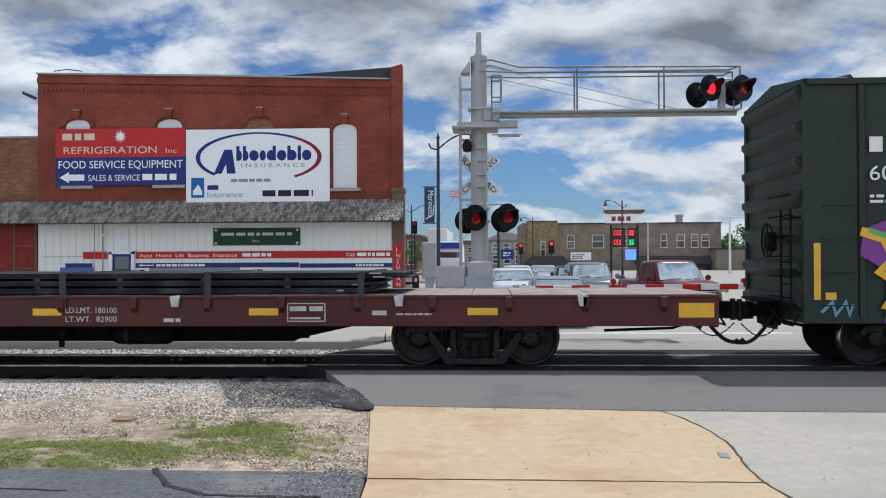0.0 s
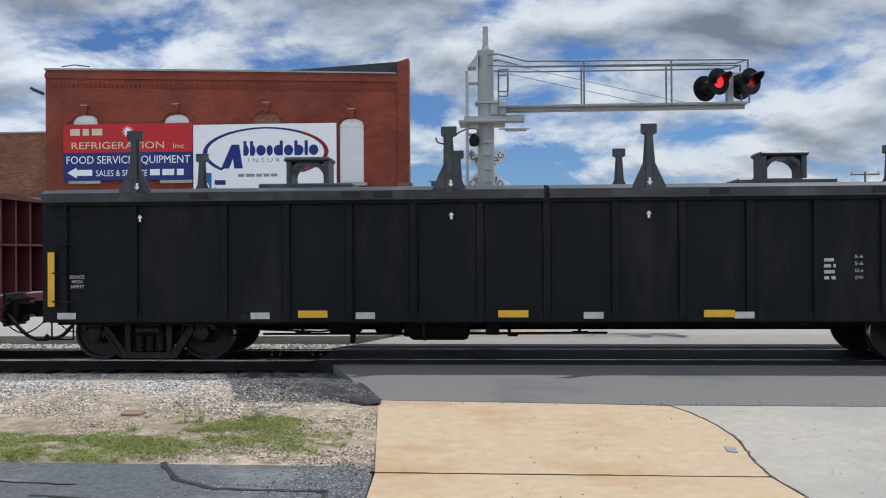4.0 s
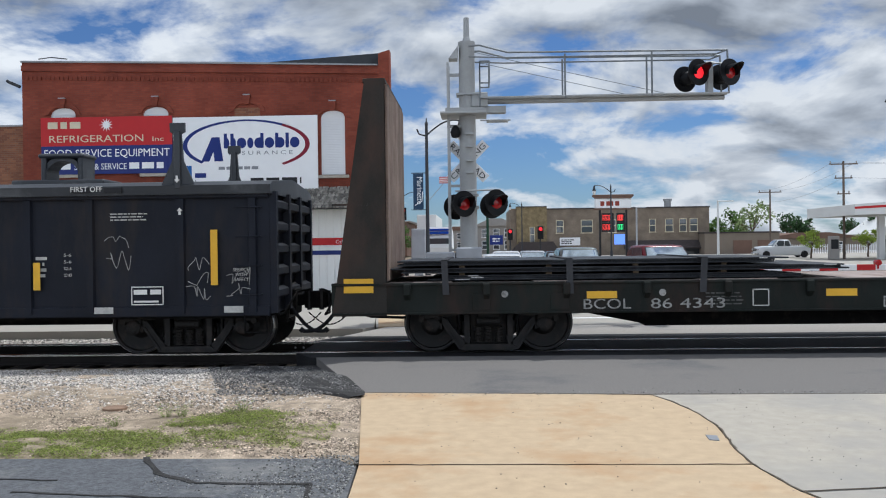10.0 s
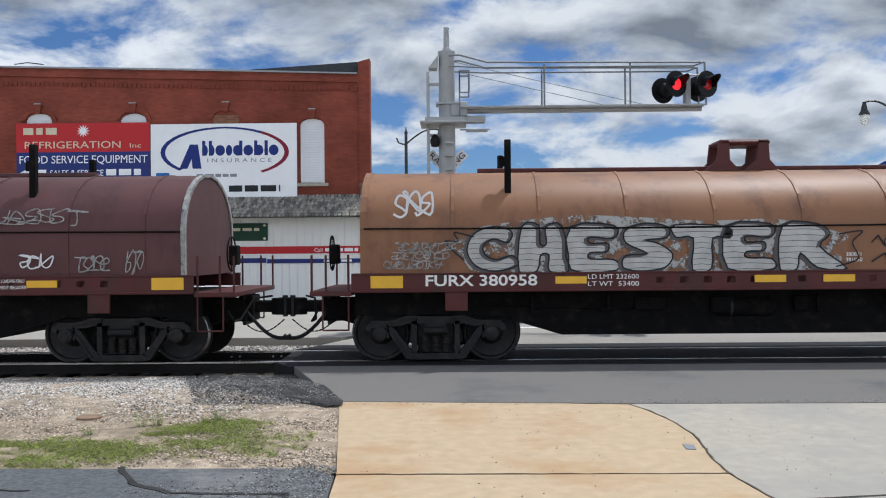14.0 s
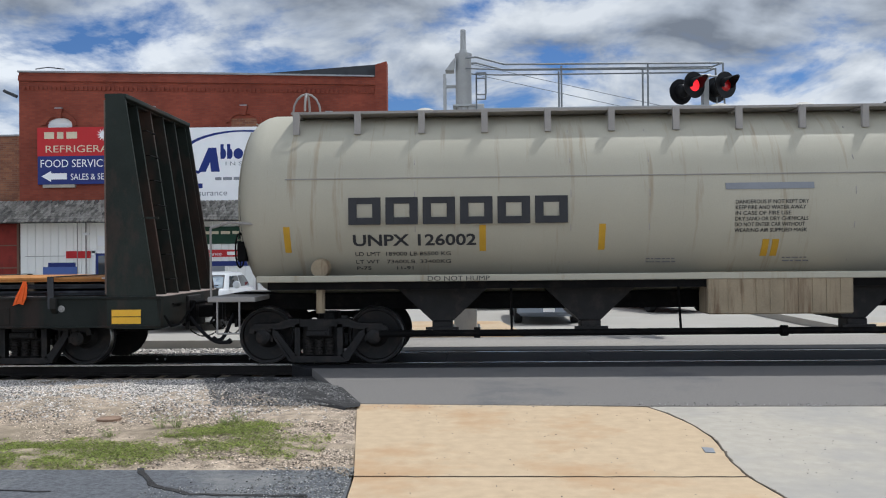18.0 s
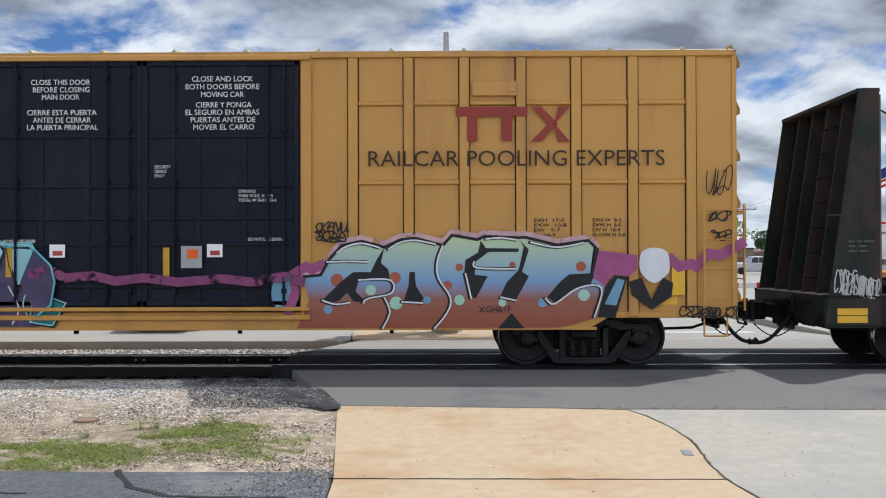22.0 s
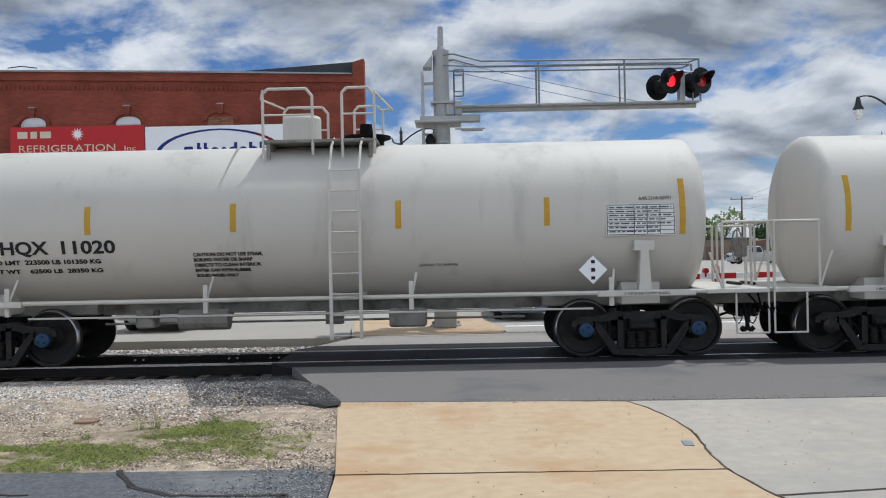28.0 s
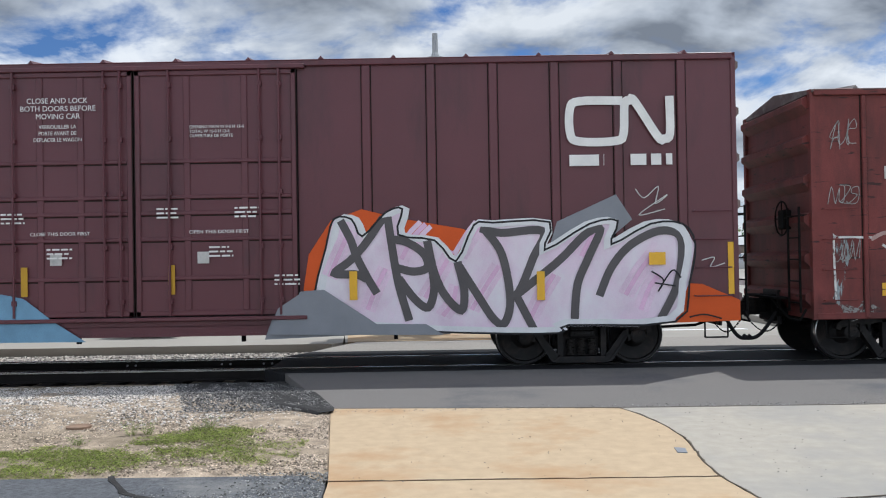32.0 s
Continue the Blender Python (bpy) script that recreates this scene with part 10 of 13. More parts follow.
for j in range(13):
    f = j / 12
    y = 9.75 + 3.5 * f
    for i in range(13):
        g = i / 12
        x1 = edge_x(y) + 0.02
        x0 = x1 - (0.30 + 1.5 * min(1, f * 1.6) + 0.22 * noise.noise(Vector((y * 2.2, 1, 1))) + 0.12 * noise.noise(Vector((y * 7, 4, 1))))
        x = x0 + (x1 - x0) * g
        vv.append((x, y, near_height(x, y) + 0.005 + 0.028 * min(1, g * 6) + 0.02 * noise.noise(Vector((x * 5, y * 5, 1)))))
dark.add(vv, [(j * 13 + i, j * 13 + i + 1, (j + 1) * 13 + i + 1, (j + 1) * 13 + i) for j in range(12) for i in range(12)])
solid("asphalt_shoulder", dark, M["patch"], (0, 0, 0), "crumbled dark asphalt at the crossing's edge", "shoulder", kind="structure")


def stones(name, count, place, size, material, label, seed):
    r = random.Random(seed)
    b = Build()
    for _ in range(count):
        x, y, z = place(r)
        s = size * r.uniform(0.45, 1.3)
        q = [(x + s * r.uniform(-1, 1) * 0.2 + s * a, y + s * bb * r.uniform(0.7, 1.1), z + s * c * r.uniform(0.5, 0.8)) for a, bb, c in ((1, 0, 0), (-1, 0, 0), (0, 1, 0), (0, -1, 0), (0, 0, 1), (0, 0, -1))]
        b.add(q, [(0, 2, 4), (2, 1, 4), (1, 3, 4), (3, 0, 4), (2, 0, 5), (1, 2, 5), (3, 1, 5), (0, 3, 5)])
    return solid(name, b, material, (0, 0, 0), label, "gravel", kind="stuff")


def verge_spot(r):
    y = 8.9 + 4.3 * r.random() ** 0.45
    x = edge_x(y) - 0.35 - r.random() * 7.5
    return x, y, near_height(x, y)


def low_spot(r):
    y = 7.15 + 3.2 * r.random()
    x = edge_x(y) - 0.04 - r.random() ** 1.3 * 6.5
    return x, y, near_height(x, y)


def grass_spot(r):
    """Two patches of low green joined by thin growth along the lot."""
    while True:
        x, y = -1.35 - 5.5 * r.random(), 7.1 + 2.1 * r.random()
        far = 0.0 if x < -4.6 else (x + 4.6) * 0.53
        a = 1.5 - ((x + 3.9) / 1.25) ** 2 - ((y - 7.6) / 0.55) ** 2 if x > -3.9 else 1.5 - ((y - 7.55) / 0.55) ** 2
        c = 1.4 - ((x + 2.5) / 0.62) ** 2 - ((y - 8.65 - 0.35 * (x + 2.5)) / 0.38) ** 2
        d = 0.75 - ((x + 2.2) / 1.35) ** 2 - ((y - 8.0) / 0.75) ** 2
        n = noise.noise(Vector((x * 2.6, y * 3.6, 7))) * 0.65 + noise.noise(Vector((x * 9, y * 11, 3))) * 0.55
        if max(a, c, d) + 1.25 * n - 0.12 > r.random() * 1.2:
            return x, y, near_height(x, y)


stones("ballast", 36000, verge_spot, 0.0185, M["stone"], "loose pale grey gravel beside the track", 1)
stones("ballast", 24000, low_spot, 0.012, M["stone_tan"], "fine gravel strewn over the dirt", 4)
stones("ballast", 6500, lambda r: ((lambda y, x: (x, y, near_height(x, y) + 0.03))(*(lambda y: (y, edge_x(y) - 1.75 * r.random()))(9.9 + 3.3 * r.random()))), 0.014, M["stone_dark"], "dark gravel strewn over crumbled asphalt", 2)
stones("ballast", 700, lambda r: ((lambda y, x: (x, y, near_height(x, y) + 0.034))(*(lambda y: (y, edge_x(y) - 0.1 - 1.8 * r.random() ** 0.6))(9.9 + 3.3 * r.random()))), 0.009, M["stone"], "pale chips strewn over crumbled asphalt", 14)
stones("ballast", 1300, lambda r: (-0.98 - 0.75 * r.random() ** 1.7, 5.9 + 1.25 * r.random(), -0.018), 0.010, M["stone_grey"], "grey crumbs of asphalt and gravel beside the slab", 6)
stones("ballast", 400, lambda r: (-1.3 - 1.2 * r.random(), 6.4 + 0.13 * r.gauss(0, 1), -0.018), 0.008, M["stone_grey"], "fine grit along the crack", 8)
stones("ballast", 80, lambda r: (-0.8 + 3.0 * r.random(), 6.0 + 3.7 * r.random(), 0.006), 0.0065, M["stone_dark"], "specks of grit on the slab", 12)
stones("ballast", 110, lambda r: (2.6 + 1.2 * r.random() ** 2 * 4, 6.3 + 3.3 * r.random(), 0.005), 0.006, M["stone_grey"], "specks of grit on the driveway", 16)
stones("ballast", 420, lambda r: (-1.3 + 6.5 * r.random(), 9.82 + 0.14 * abs(r.gauss(0, 1)), 0.004), 0.009, M["stone_grey"], "grit gathered along the joint", 18)
gr, r = Build(), random.Random(9)
for _ in range(62000):
    x, y, z = grass_spot(r)
    a, l = r.uniform(0, 6.28), r.uniform(0.012, 0.032)
    dx, dy, w = math.cos(a), math.sin(a), r.uniform(0.003, 0.007)
    h = z + r.uniform(0.004, 0.016)
    gr.add([(x - dy * w, y + dx * w, h), (x + dy * w, y - dx * w, h), (x + dx * l, y + dy * l, h + r.uniform(-0.002, 0.013))], [(0, 1, 2)])
solid("grass", gr, M["grass"], (0, 0, 0), "thin patchy green grass along the lot", "grass", kind="stuff")
for k, (x, y, tall) in enumerate(((-3.2, 8.71, 0.22), (-3.06, 8.77, 0.2), (-2.5, 9.05, 0.15), (-3.58, 8.31, 0.12), (-2.62, 9.0, 0.08))):
    wd, r = Build(), random.Random(k)
    for _ in range(34):
        a, h, sp = r.uniform(0, 6.28), tall * r.uniform(0.3, 1.0), r.uniform(0.02, 0.09)
        px, py, dx, dy = x + sp * 0.5 * math.cos(a), y + sp * 0.5 * math.sin(a), math.cos(a), math.sin(a)
        wd.add([(px - dy * 0.0025, py + dx * 0.0025, -0.02), (px + dy * 0.0025, py - dx * 0.0025, -0.02), (px + dx * sp, py + dy * sp, -0.02 + h)], [(0, 1, 2)])
        for q in range(3):
            f = r.uniform(0.3, 1.0)
            lx, ly, lz, b2 = px + dx * sp * f, py + dy * sp * f, -0.02 + h * f, r.uniform(0, 6.28)
            ex, ey = math.cos(b2) * 0.02, math.sin(b2) * 0.02
            wd.add([(lx, ly, lz), (lx + ex - ey * 0.3, ly + ey + ex * 0.3, lz + 0.004), (lx + ex * 1.5, ly + ey * 1.5, lz + 0.008), (lx + ex + ey * 0.3, ly + ey - ex * 0.3, lz + 0.004)], [(0, 1, 2, 3)])
    solid("weed", wd, M["weed"], (0, 0, 0), "small thin tuft of weeds in the gravel", "weed", "weeds in the verge")
solid("iron_cover", Build().prism([(-3.95 + 0.13 * math.cos(t * 0.42), 9.2 + 0.13 * math.sin(t * 0.42)) for t in range(15)], "z", -0.03, 0.012), M["rust_plate"], (0, 0, 0), "small round rusty iron cover in the gravel", "cover")

# track
for y, n in ((YC - 0.755, "rail"), (YC + 0.755, "rail")):
    b = Build().box(-330, 330, y - 0.036, y + 0.036, -0.04, 0.0, 0.008)
    b.k = 1
    b.box(-330, 330, y - 0.012, y + 0.012, -0.16, -0.04).box(-330, 330, y - 0.07, y + 0.07, -0.18, -0.155)
    solid(n, b, [M["rail_steel"], M["rail_side"]], (0, 0, 0), "steel rail, polished on top", "rail", "rails", "structure")
tie = Build().box(-0.115, 0.115, -1.3, 1.3, -0.36, -0.18, 0.01).mesh("tie", M["tie"])
for i in range(110):
    x = -2.8 - 0.52 * i
    solid("railway_tie", tie, None, (x, YC, 0), "dark weathered wooden railway tie", "tie", "railway ties", "structure")
bolt = Build()
for x in (-3.15, -3.3, -3.9, -4.05, -5.6, -5.75):
    bolt.cyl((x, YC + 0.72, -0.10), (x, YC + 0.74, -0.10), 0.018, 8)
solid("rail_bolts", bolt, M["galvanized"], (0, 0, 0), "bright bolt heads on the rail joint", "bolt", kind="structure")
solid("ballast_bed", rough_field(-330, -2.9, 13.1, 16.6, 300, 14, lambda x, y: -0.26 + 0.05 * (y > 15.8), 4), M["gravel"], (0, 0, 0), "grey ballast under the track", "ballast", kind="structure")
slab("crossing_panel", [(-2.6, 13.302), (330, 13.302), (330, YC - 0.84), (-2.95, YC - 0.84)], -0.4, -0.004, M["rubber"], "dark crossing panel beside the rail", "panel")
for k in range(14):
    x0 = -2.9 + k * 2.45
    slab("crossing_panel", [(x0, YC - 0.67), (x0 + 2.44, YC - 0.67), (x0 + 2.44, YC + 0.67), (x0, YC + 0.67)], -0.3, -0.006, M["rubber"], "dark ribbed rubber panel between the rails", "panel", group="panels between the rails")
slab("crossing_panel", [(-3.0, YC + 0.84), (330, YC + 0.84), (330, 16.35), (-2.6, 16.35)], -0.4, -0.004, M["rubber"], "dark crossing panel beside the rail", "panel")
# far side
slab("road", [(-2.6, 16.352), (400, 16.352), (400, 18.2), (-1.9, 18.2)], -0.4, 0.0, M["pale_asphalt"], "pale worn asphalt beyond the track", "road")
slab("pavement", [(-2.1, 18.204), (1.02, 18.204), (1.15, 18.8), (1.0, 20.2), (0.7, 22.6), (-2.6, 22.6)], -0.4, 0.006, M["tan_concrete"], "tan concrete pavement round the signal", "pavement")
slab("pavement", [(8.6, 18.204), (40, 18.204), (40, 22), (9.6, 21.2), (8.7, 19.4)], -0.4, 0.006, M["tan_concrete"], "tan concrete corner of the pavement", "pavement")
slab("car_park", [(-330, 17.6), (-2.4, 17.9), (-2.2, 18.21), (-2.65, 22.7), (-3.1, 60), (-330, 60)], -0.4, -0.002, M["far_concrete"], "pale worn concrete lot", "car park")
slab("road", [(-2.15, 18.208), (0.0, 18.208), (0.0, 58.0), (-3.1, 58.0), (-2.7, 22.7)], -0.4, -0.004, M["far_concrete"], "pale concrete margin of the street", "road")
slab("road", [(8.6, 18.208), (400, 18.208), (400, 58.0), (8.6, 58.0)], -0.4, -0.004, M["far_concrete"], "pale concrete apron beside the street", "road")
slab("road", [(-3.1, 58.004), (400, 58.004), (400, 900), (-3.1, 900)], -0.4, -0.004, M["far_concrete"], "pale concrete street leading away", "road")
solid("road", Build().prism([(18.208, -0.004), (22.6, -0.18), (52, -0.18), (58.0, -0.004), (58.0, -0.4), (18.208, -0.4)], "x", 0.004, 8.596), M["far_concrete"], (0, 0, 0), "pale concrete street dipping away from the track", "road", kind="structure")
solid("stop_line", Build().prism([(21.2, -0.124), (21.55, -0.138), (21.55, -0.134), (21.2, -0.120)], "x", 1.3, 7.4), M["sign_white"], (0, 0, 0), "white painted stop line", "road marking", kind="structure")
stones("ballast", 2600, lambda r: (-2.7 - 9 * r.random() ** 1.4, 15.75 + 2.0 * r.random(), -0.16), 0.035, M["stone"], "grey ballast beyond the track", 3)
slab("ballast_bank", [(-330, 16.55), (-2.7, 16.4), (-2.3, 17.95), (-330, 17.7)], -0.4, -0.17, M["gravel"], "grey gravel beyond the track", "gravel")


# ---- the crossing signal: mast, cantilever, lights and gate ----
def flasher(parent, x, y, z, turn, lit, away=False):
    """A round black backboard with a red lens under a hood."""
    m = pose(x, y, z, 0, 0, turn + (180 if away else 0))
    lamp = part("flasher", Build().lathe([(0.0, 0.30), (-0.012, 0.305), (-0.03, 0.30), (-0.02, 0.12)], "y", 32), M["signal_black"], parent, "black round crossing light", m, True)
    part("housing", Build().lathe([(0.0, 0.17), (0.16, 0.16), (0.22, 0.10), (0.24, 0.03)], "y", 20), M["signal_black"], lamp, "black lamp housing", smooth=True)
    part("lens", Build().lathe([(-0.022, 0.145), (-0.035, 0.12), (-0.045, 0.06), (-0.048, 0.01)], "y", 24), M["lit_red"] if lit else M["red_lens"], lamp, "lit red lens" if lit else "dark red lens", smooth=True)
    h = Build()
    n = 14
    for i in range(n):
        a0, a1 = math.radians(-25 + 230 * i / n), math.radians(-25 + 230 * (i + 1) / n)
        d0, d1 = 0.12 + 0.26 * max(0, math.sin(a0)), 0.12 + 0.26 * max(0, math.sin(a1))
        p = lambda a, r, d: (r * math.cos(a), -0.02 - d, r * math.sin(a))
        h.add([p(a0, 0.165, 0), p(a1, 0.165, 0), p(a1, 0.165, d1), p(a0, 0.165, d0), p(a0, 0.157, 0), p(a1, 0.157, 0), p(a1, 0.157, d1), p(a0, 0.157, d0)],
              [(0, 1, 2, 3), (7, 6, 5, 4), (3, 2, 6, 7), (0, 3, 7, 4), (1, 5, 6, 2)])
    part("hood", h.mesh("hood", M["signal_black"], weld=True), None, lamp)
    return lamp


def signal_mast():
    X, Y = -0.17, 20.2
    mast = thing("crossing_signal", (X, Y, 0), "grey steel cantilever crossing signal with red flashing lights", "crossing signal")
    gz = M["galvanized"]
    b = Build().lathe([(0.0, 0.36), (0.05, 0.36), (0.06, 0.21), (6.35, 0.185), (6.40, 0.20), (6.46, 0.20), (6.47, 0.16)], "z", 24)
    part("pole", b, gz, mast, "thick grey steel pole", smooth=True)
    part("top_pipe", Build().lathe([(6.45, 0.10), (6.55, 0.085), (6.56, 0.07), (7.03, 0.062), (7.04, 0.04)], "z", 16), gz, mast, smooth=True)
    bolts = Build()
    for i in range(8):
        a = math.pi / 4 * i
        bolts.cyl((0.30 * math.cos(a), 0.30 * math.sin(a), 0.05), (0.30 * math.cos(a), 0.30 * math.sin(a), 0.12), 0.03, 6)
    part("anchor_bolts", bolts, gz, mast)
    arm = Build().cyl((0.18, 0, 5.08), (5.95, 0.0, 5.06), 0.082, 16, 0.06)
    arm.box(0.1, 0.48, -0.2, 0.2, 4.92, 5.26, 0.02).box(-0.25, 0.3, -0.24, 0.24, 5.20, 5.24).box(0.0, 0.9, -0.12, 0.12, 4.78, 4.94, 0.01)
    part("arm", arm, gz, mast, "long horizontal steel arm", smooth=True)
    rail = Build()
    for y in (-0.3, 0.3):
        rail.tube([(0.05, y, 6.30), (0.30, y, 6.32), (0.95, y, 6.14), (5.95, y, 6.09), (5.98, y, 5.10)], 0.022, 6)
        rail.tube([(0.05, y, 6.06), (0.9, y, 6.02), (5.7, y, 6.0), (5.95, y, 6.09)], 0.018, 6)
        for x in (2.26, 4.24):
            rail.cyl((x, y, 5.08), (x, y, 6.08), 0.022, 6)
        rail.tube([(0.30, y, 5.95), (0.52, y, 5.95), (0.52, y, 5.45), (0.30, y, 5.45), (0.30, y, 5.95), (0.30, y, 4.85)], 0.018, 6)
    part("handrail", rail, M["pipe_grey"], mast, "grey pipe handrails")
    fl = Build()
    for y in (-0.27, -0.09, 0.09, 0.27):
        fl.box(0.3, 5.98, y - 0.05, y + 0.05, 5.10, 5.13)
    part("walkway", fl, gz, mast)
    for a, c in (((0.15, -0.05, 6.22), (4.75, -0.1, 5.12)), ((0.15, 0.05, 6.02), (4.0, 0.1, 5.12))):
        part("stay_cable", Build().cyl(a, c, 0.007, 5), M["pipe_grey"], mast)
    pl = Build().box(-0.62, 0.45, -0.55, 0.45, 4.72, 4.77, 0.01).box(-0.5, 0.4, -0.5, -0.46, 4.78, 4.86)
    pl.prism([(-0.22, 6.05), (-0.42, 6.05), (-0.20, 6.34)], "y", -0.2, 0.2)
    pl.box(0.45, 0.95, -0.1, 0.1, 4.58, 4.62).box(0.3, 1.0, -0.3, -0.2, 4.58, 4.60)
    part("platform", pl, gz, mast)
    lad = Build()
    for y in (-0.22, 0.22):
        lad.box(-0.47, -0.41, y - 0.02, y + 0.02, 0.75, 5.95)
    for i in range(17):
        lad.cyl((-0.44, -0.22, 0.9 + i * 0.3), (-0.44, 0.22, 0.9 + i * 0.3), 0.014, 6)
    for z in (1.6, 3.1, 4.5, 5.7):
        lad.box(-0.44, -0.15, -0.04, 0.04, z - 0.03, z + 0.03)
    part("ladder", lad, gz, mast, "grey side ladder with punched rails")
    for z in (3.4, 3.68, 4.0, 4.3):
        part("bracket", Build().box(-0.05, 0.14, -0.30, -0.19, z - 0.025, z + 0.025), gz, mast)
    st = Build()
    st.cyl((0.04, 0.24, 2.3), (0.04, 0.24, 3.0), 0.03, 8).box(-0.25, 0.25, -0.24, 0.24, 2.55, 2.62).box(-0.24, 0.24, -0.23, 0.23, 2.85, 2.9)
    st.tube([(-0.3, -0.3, 2.96), (0.75, -0.3, 2.98)], 0.02, 6)
    part("lamp_collar", st, gz, mast)
    for t, k in ((45, 1), (-45, -1)):
        bd = part("crossbuck_board", Build().box(-0.60, 0.60, -0.01, 0.01, -0.115, 0.115, 0.004), M["sign_white"], mast, "white crossbuck board", pose(0.0, 0.28 + 0.025 * k, 3.70, 0, t, 0))
        text("RAILROAD" if k > 0 else "CROSSING", 0.14, M["black_paint"], bd, -0.55, -0.016, -0.07, wide=1.1)
    flasher(mast, -0.10, -0.40, 2.66, 30, False)
    flasher(mast, 0.64, -0.40, 2.68, 30, False)
    flasher(mast, -0.30, 0.32, 2.62, 20, False, True)
    flasher(mast, 0.56, 0.34, 2.64, 20, False, True)
    top = Build().box(5.55, 5.68, -0.12, 0.12, 5.10, 5.85, 0.01).tube([(5.28, -0.2, 5.82), (6.0, -0.2, 5.80)], 0.02, 6).box(5.5, 5.75, -0.1, 0.1, 5.82, 5.88, 0.02)
    part("light_bracket", top, gz, mast)
    flasher(mast, 5.27, -0.36, 5.58, 28, True)
    flasher(mast, 5.98, -0.36, 5.57, 28, False)
    flasher(mast, 5.14, 0.30, 5.55, 20, False, True)
    flasher(mast, 5.96, 0.30, 5.58, 20, False, True)
    bell = Build().lathe([(4.20, 0.02), (4.22, 0.09), (4.34, 0.12), (4.42, 0.10), (4.50, 0.04)], "z", 16, (-0.28, -0.15, 0))
    part("bell", bell, M["signal_black"], mast, "black warning bell", smooth=True)
    # gate
    gate = thing("crossing_gate", (X, Y, 0), "lowered red and white striped crossing gate", "crossing gate")
    g = Build().box(-0.30, 0.30, -0.62, -0.30, 0.95, 1.66, 0.03).cyl((0.18, -0.66, 1.35), (0.18, -0.28, 1.35), 0.08, 14)
    part("mechanism", g, M["cabinet_grey"], gate, "grey gate motor box")
    part("counter_box", Build().box(-0.98, -0.32, -0.70, -0.50, 1.06, 1.56, 0.03).box(-0.84, -0.80, -0.715, -0.70, 1.2, 1.48).box(-0.50, -0.46, -0.715, -0.70, 1.2, 1.48), M["cabinet_grey"], gate, "grey counterweight plates")
    part("arm_bracket", Build().prism([(-0.32, 1.3), (-0.1, 1.35), (0.42, 0.96), (0.75, 0.94), (0.75, 1.12), (0.9, 1.12), (0.9, 0.86), (0.1, 0.80), (-0.3, 0.95)], "y", -0.72, -0.62), M["cabinet_grey"], gate)
    L, k = 0.85, 0
    while L < 9.4:
        e = min(L + 0.41, 9.4)
        part("stripe", Build().box(L, e - 0.002, -0.69, -0.65, 0.965 + (L * 0.008), 1.095 + (L * 0.008), 0.004), M["sign_red"] if k % 2 else M["sign_white"], gate, "red band" if k % 2 else "white band")
        L, k = e, k + 1
    for x in (3.0, 5.9, 9.1):
        part("gate_light", Build().cyl((x, -0.67, 1.06), (x, -0.67, 1.16), 0.03, 8).cyl((x, -0.74, 1.20), (x, -0.60, 1.20), 0.065, 14), M["red_lens"], gate, "small red gate lamp")
    part("post", Build().box(-0.26, 0.26, -0.58, -0.32, 0.0, 0.96, 0.02), M["galvanized"], gate)


signal_mast()


# ---- the brick shop building ----
def brick_material(name, c1, c2, mortar):
    m = mat(name, (0.2, 0.05, 0.03), 0.85, var=0.2, bump=0)
    nt = m.node_tree
    b = nt.nodes["Principled BSDF"]
    tc, mp, br = nt.nodes.new("ShaderNodeTexCoord"), nt.nodes.new("ShaderNodeMapping"), nt.nodes.new("ShaderNodeTexBrick")
    mp.inputs["Rotation"].default_value = (radians(90), 0, 0)
    nt.links.new(tc.outputs["Object"], mp.inputs[0]), nt.links.new(mp.outputs[0], br.inputs["Vector"])
    br.inputs["Scale"].default_value = 1.0
    br.inputs["Brick Width"].default_value, br.inputs["Row Height"].default_value, br.inputs["Mortar Size"].default_value = 0.22, 0.075, 0.006
    br.inputs["Color1"].default_value, br.inputs["Color2"].default_value, br.inputs["Mortar"].default_value = (*c1, 1), (*c2, 1), (*mortar, 1)
    n = nt.nodes.new("ShaderNodeTexNoise")
    n.inputs["Scale"].default_value, n.inputs["Detail"].default_value = 0.7, 7
    nt.links.new(tc.outputs["Object"], n.inputs["Vector"])
    mr = nt.nodes.new("ShaderNodeMapRange")
    mr.inputs["From Min"].default_value, mr.inputs["From Max"].default_value = 0.3, 0.7
    mr.inputs["To Min"].default_value, mr.inputs["To Max"].default_value = 0.72, 1.25
    nt.links.new(n.outputs["Fac"], mr.inputs["Value"])
    vm = nt.nodes.new("ShaderNodeVectorMath")
    vm.operation = "SCALE"
    nt.links.new(br.outputs["Color"], vm.inputs[0]), nt.links.new(mr.outputs[0], vm.inputs["Scale"])
    nt.links.new(vm.outputs[0], b.inputs["Base Color"])
    bp = nt.nodes.new("ShaderNodeBump")
    bp.invert = True
    bp.inputs["Strength"].default_value, bp.inputs["Distance"].default_value = 0.5, 0.01
    nt.links.new(br.outputs["Fac"], bp.inputs["Height"]), nt.links.new(bp.outputs[0], b.inputs["Normal"])
    return m


M["brick_wall"] = brick_material("brick_wall", (0.235, 0.058, 0.034), (0.19, 0.045, 0.027), (0.155, 0.055, 0.04))
M["brick_old"] = brick_material("brick_old", (0.27, 0.12, 0.065), (0.17, 0.07, 0.045), (0.2, 0.13, 0.09))
M["brick_tan"] = brick_material("brick_tan", (0.225, 0.18, 0.135), (0.195, 0.155, 0.117), (0.18, 0.15, 0.12))


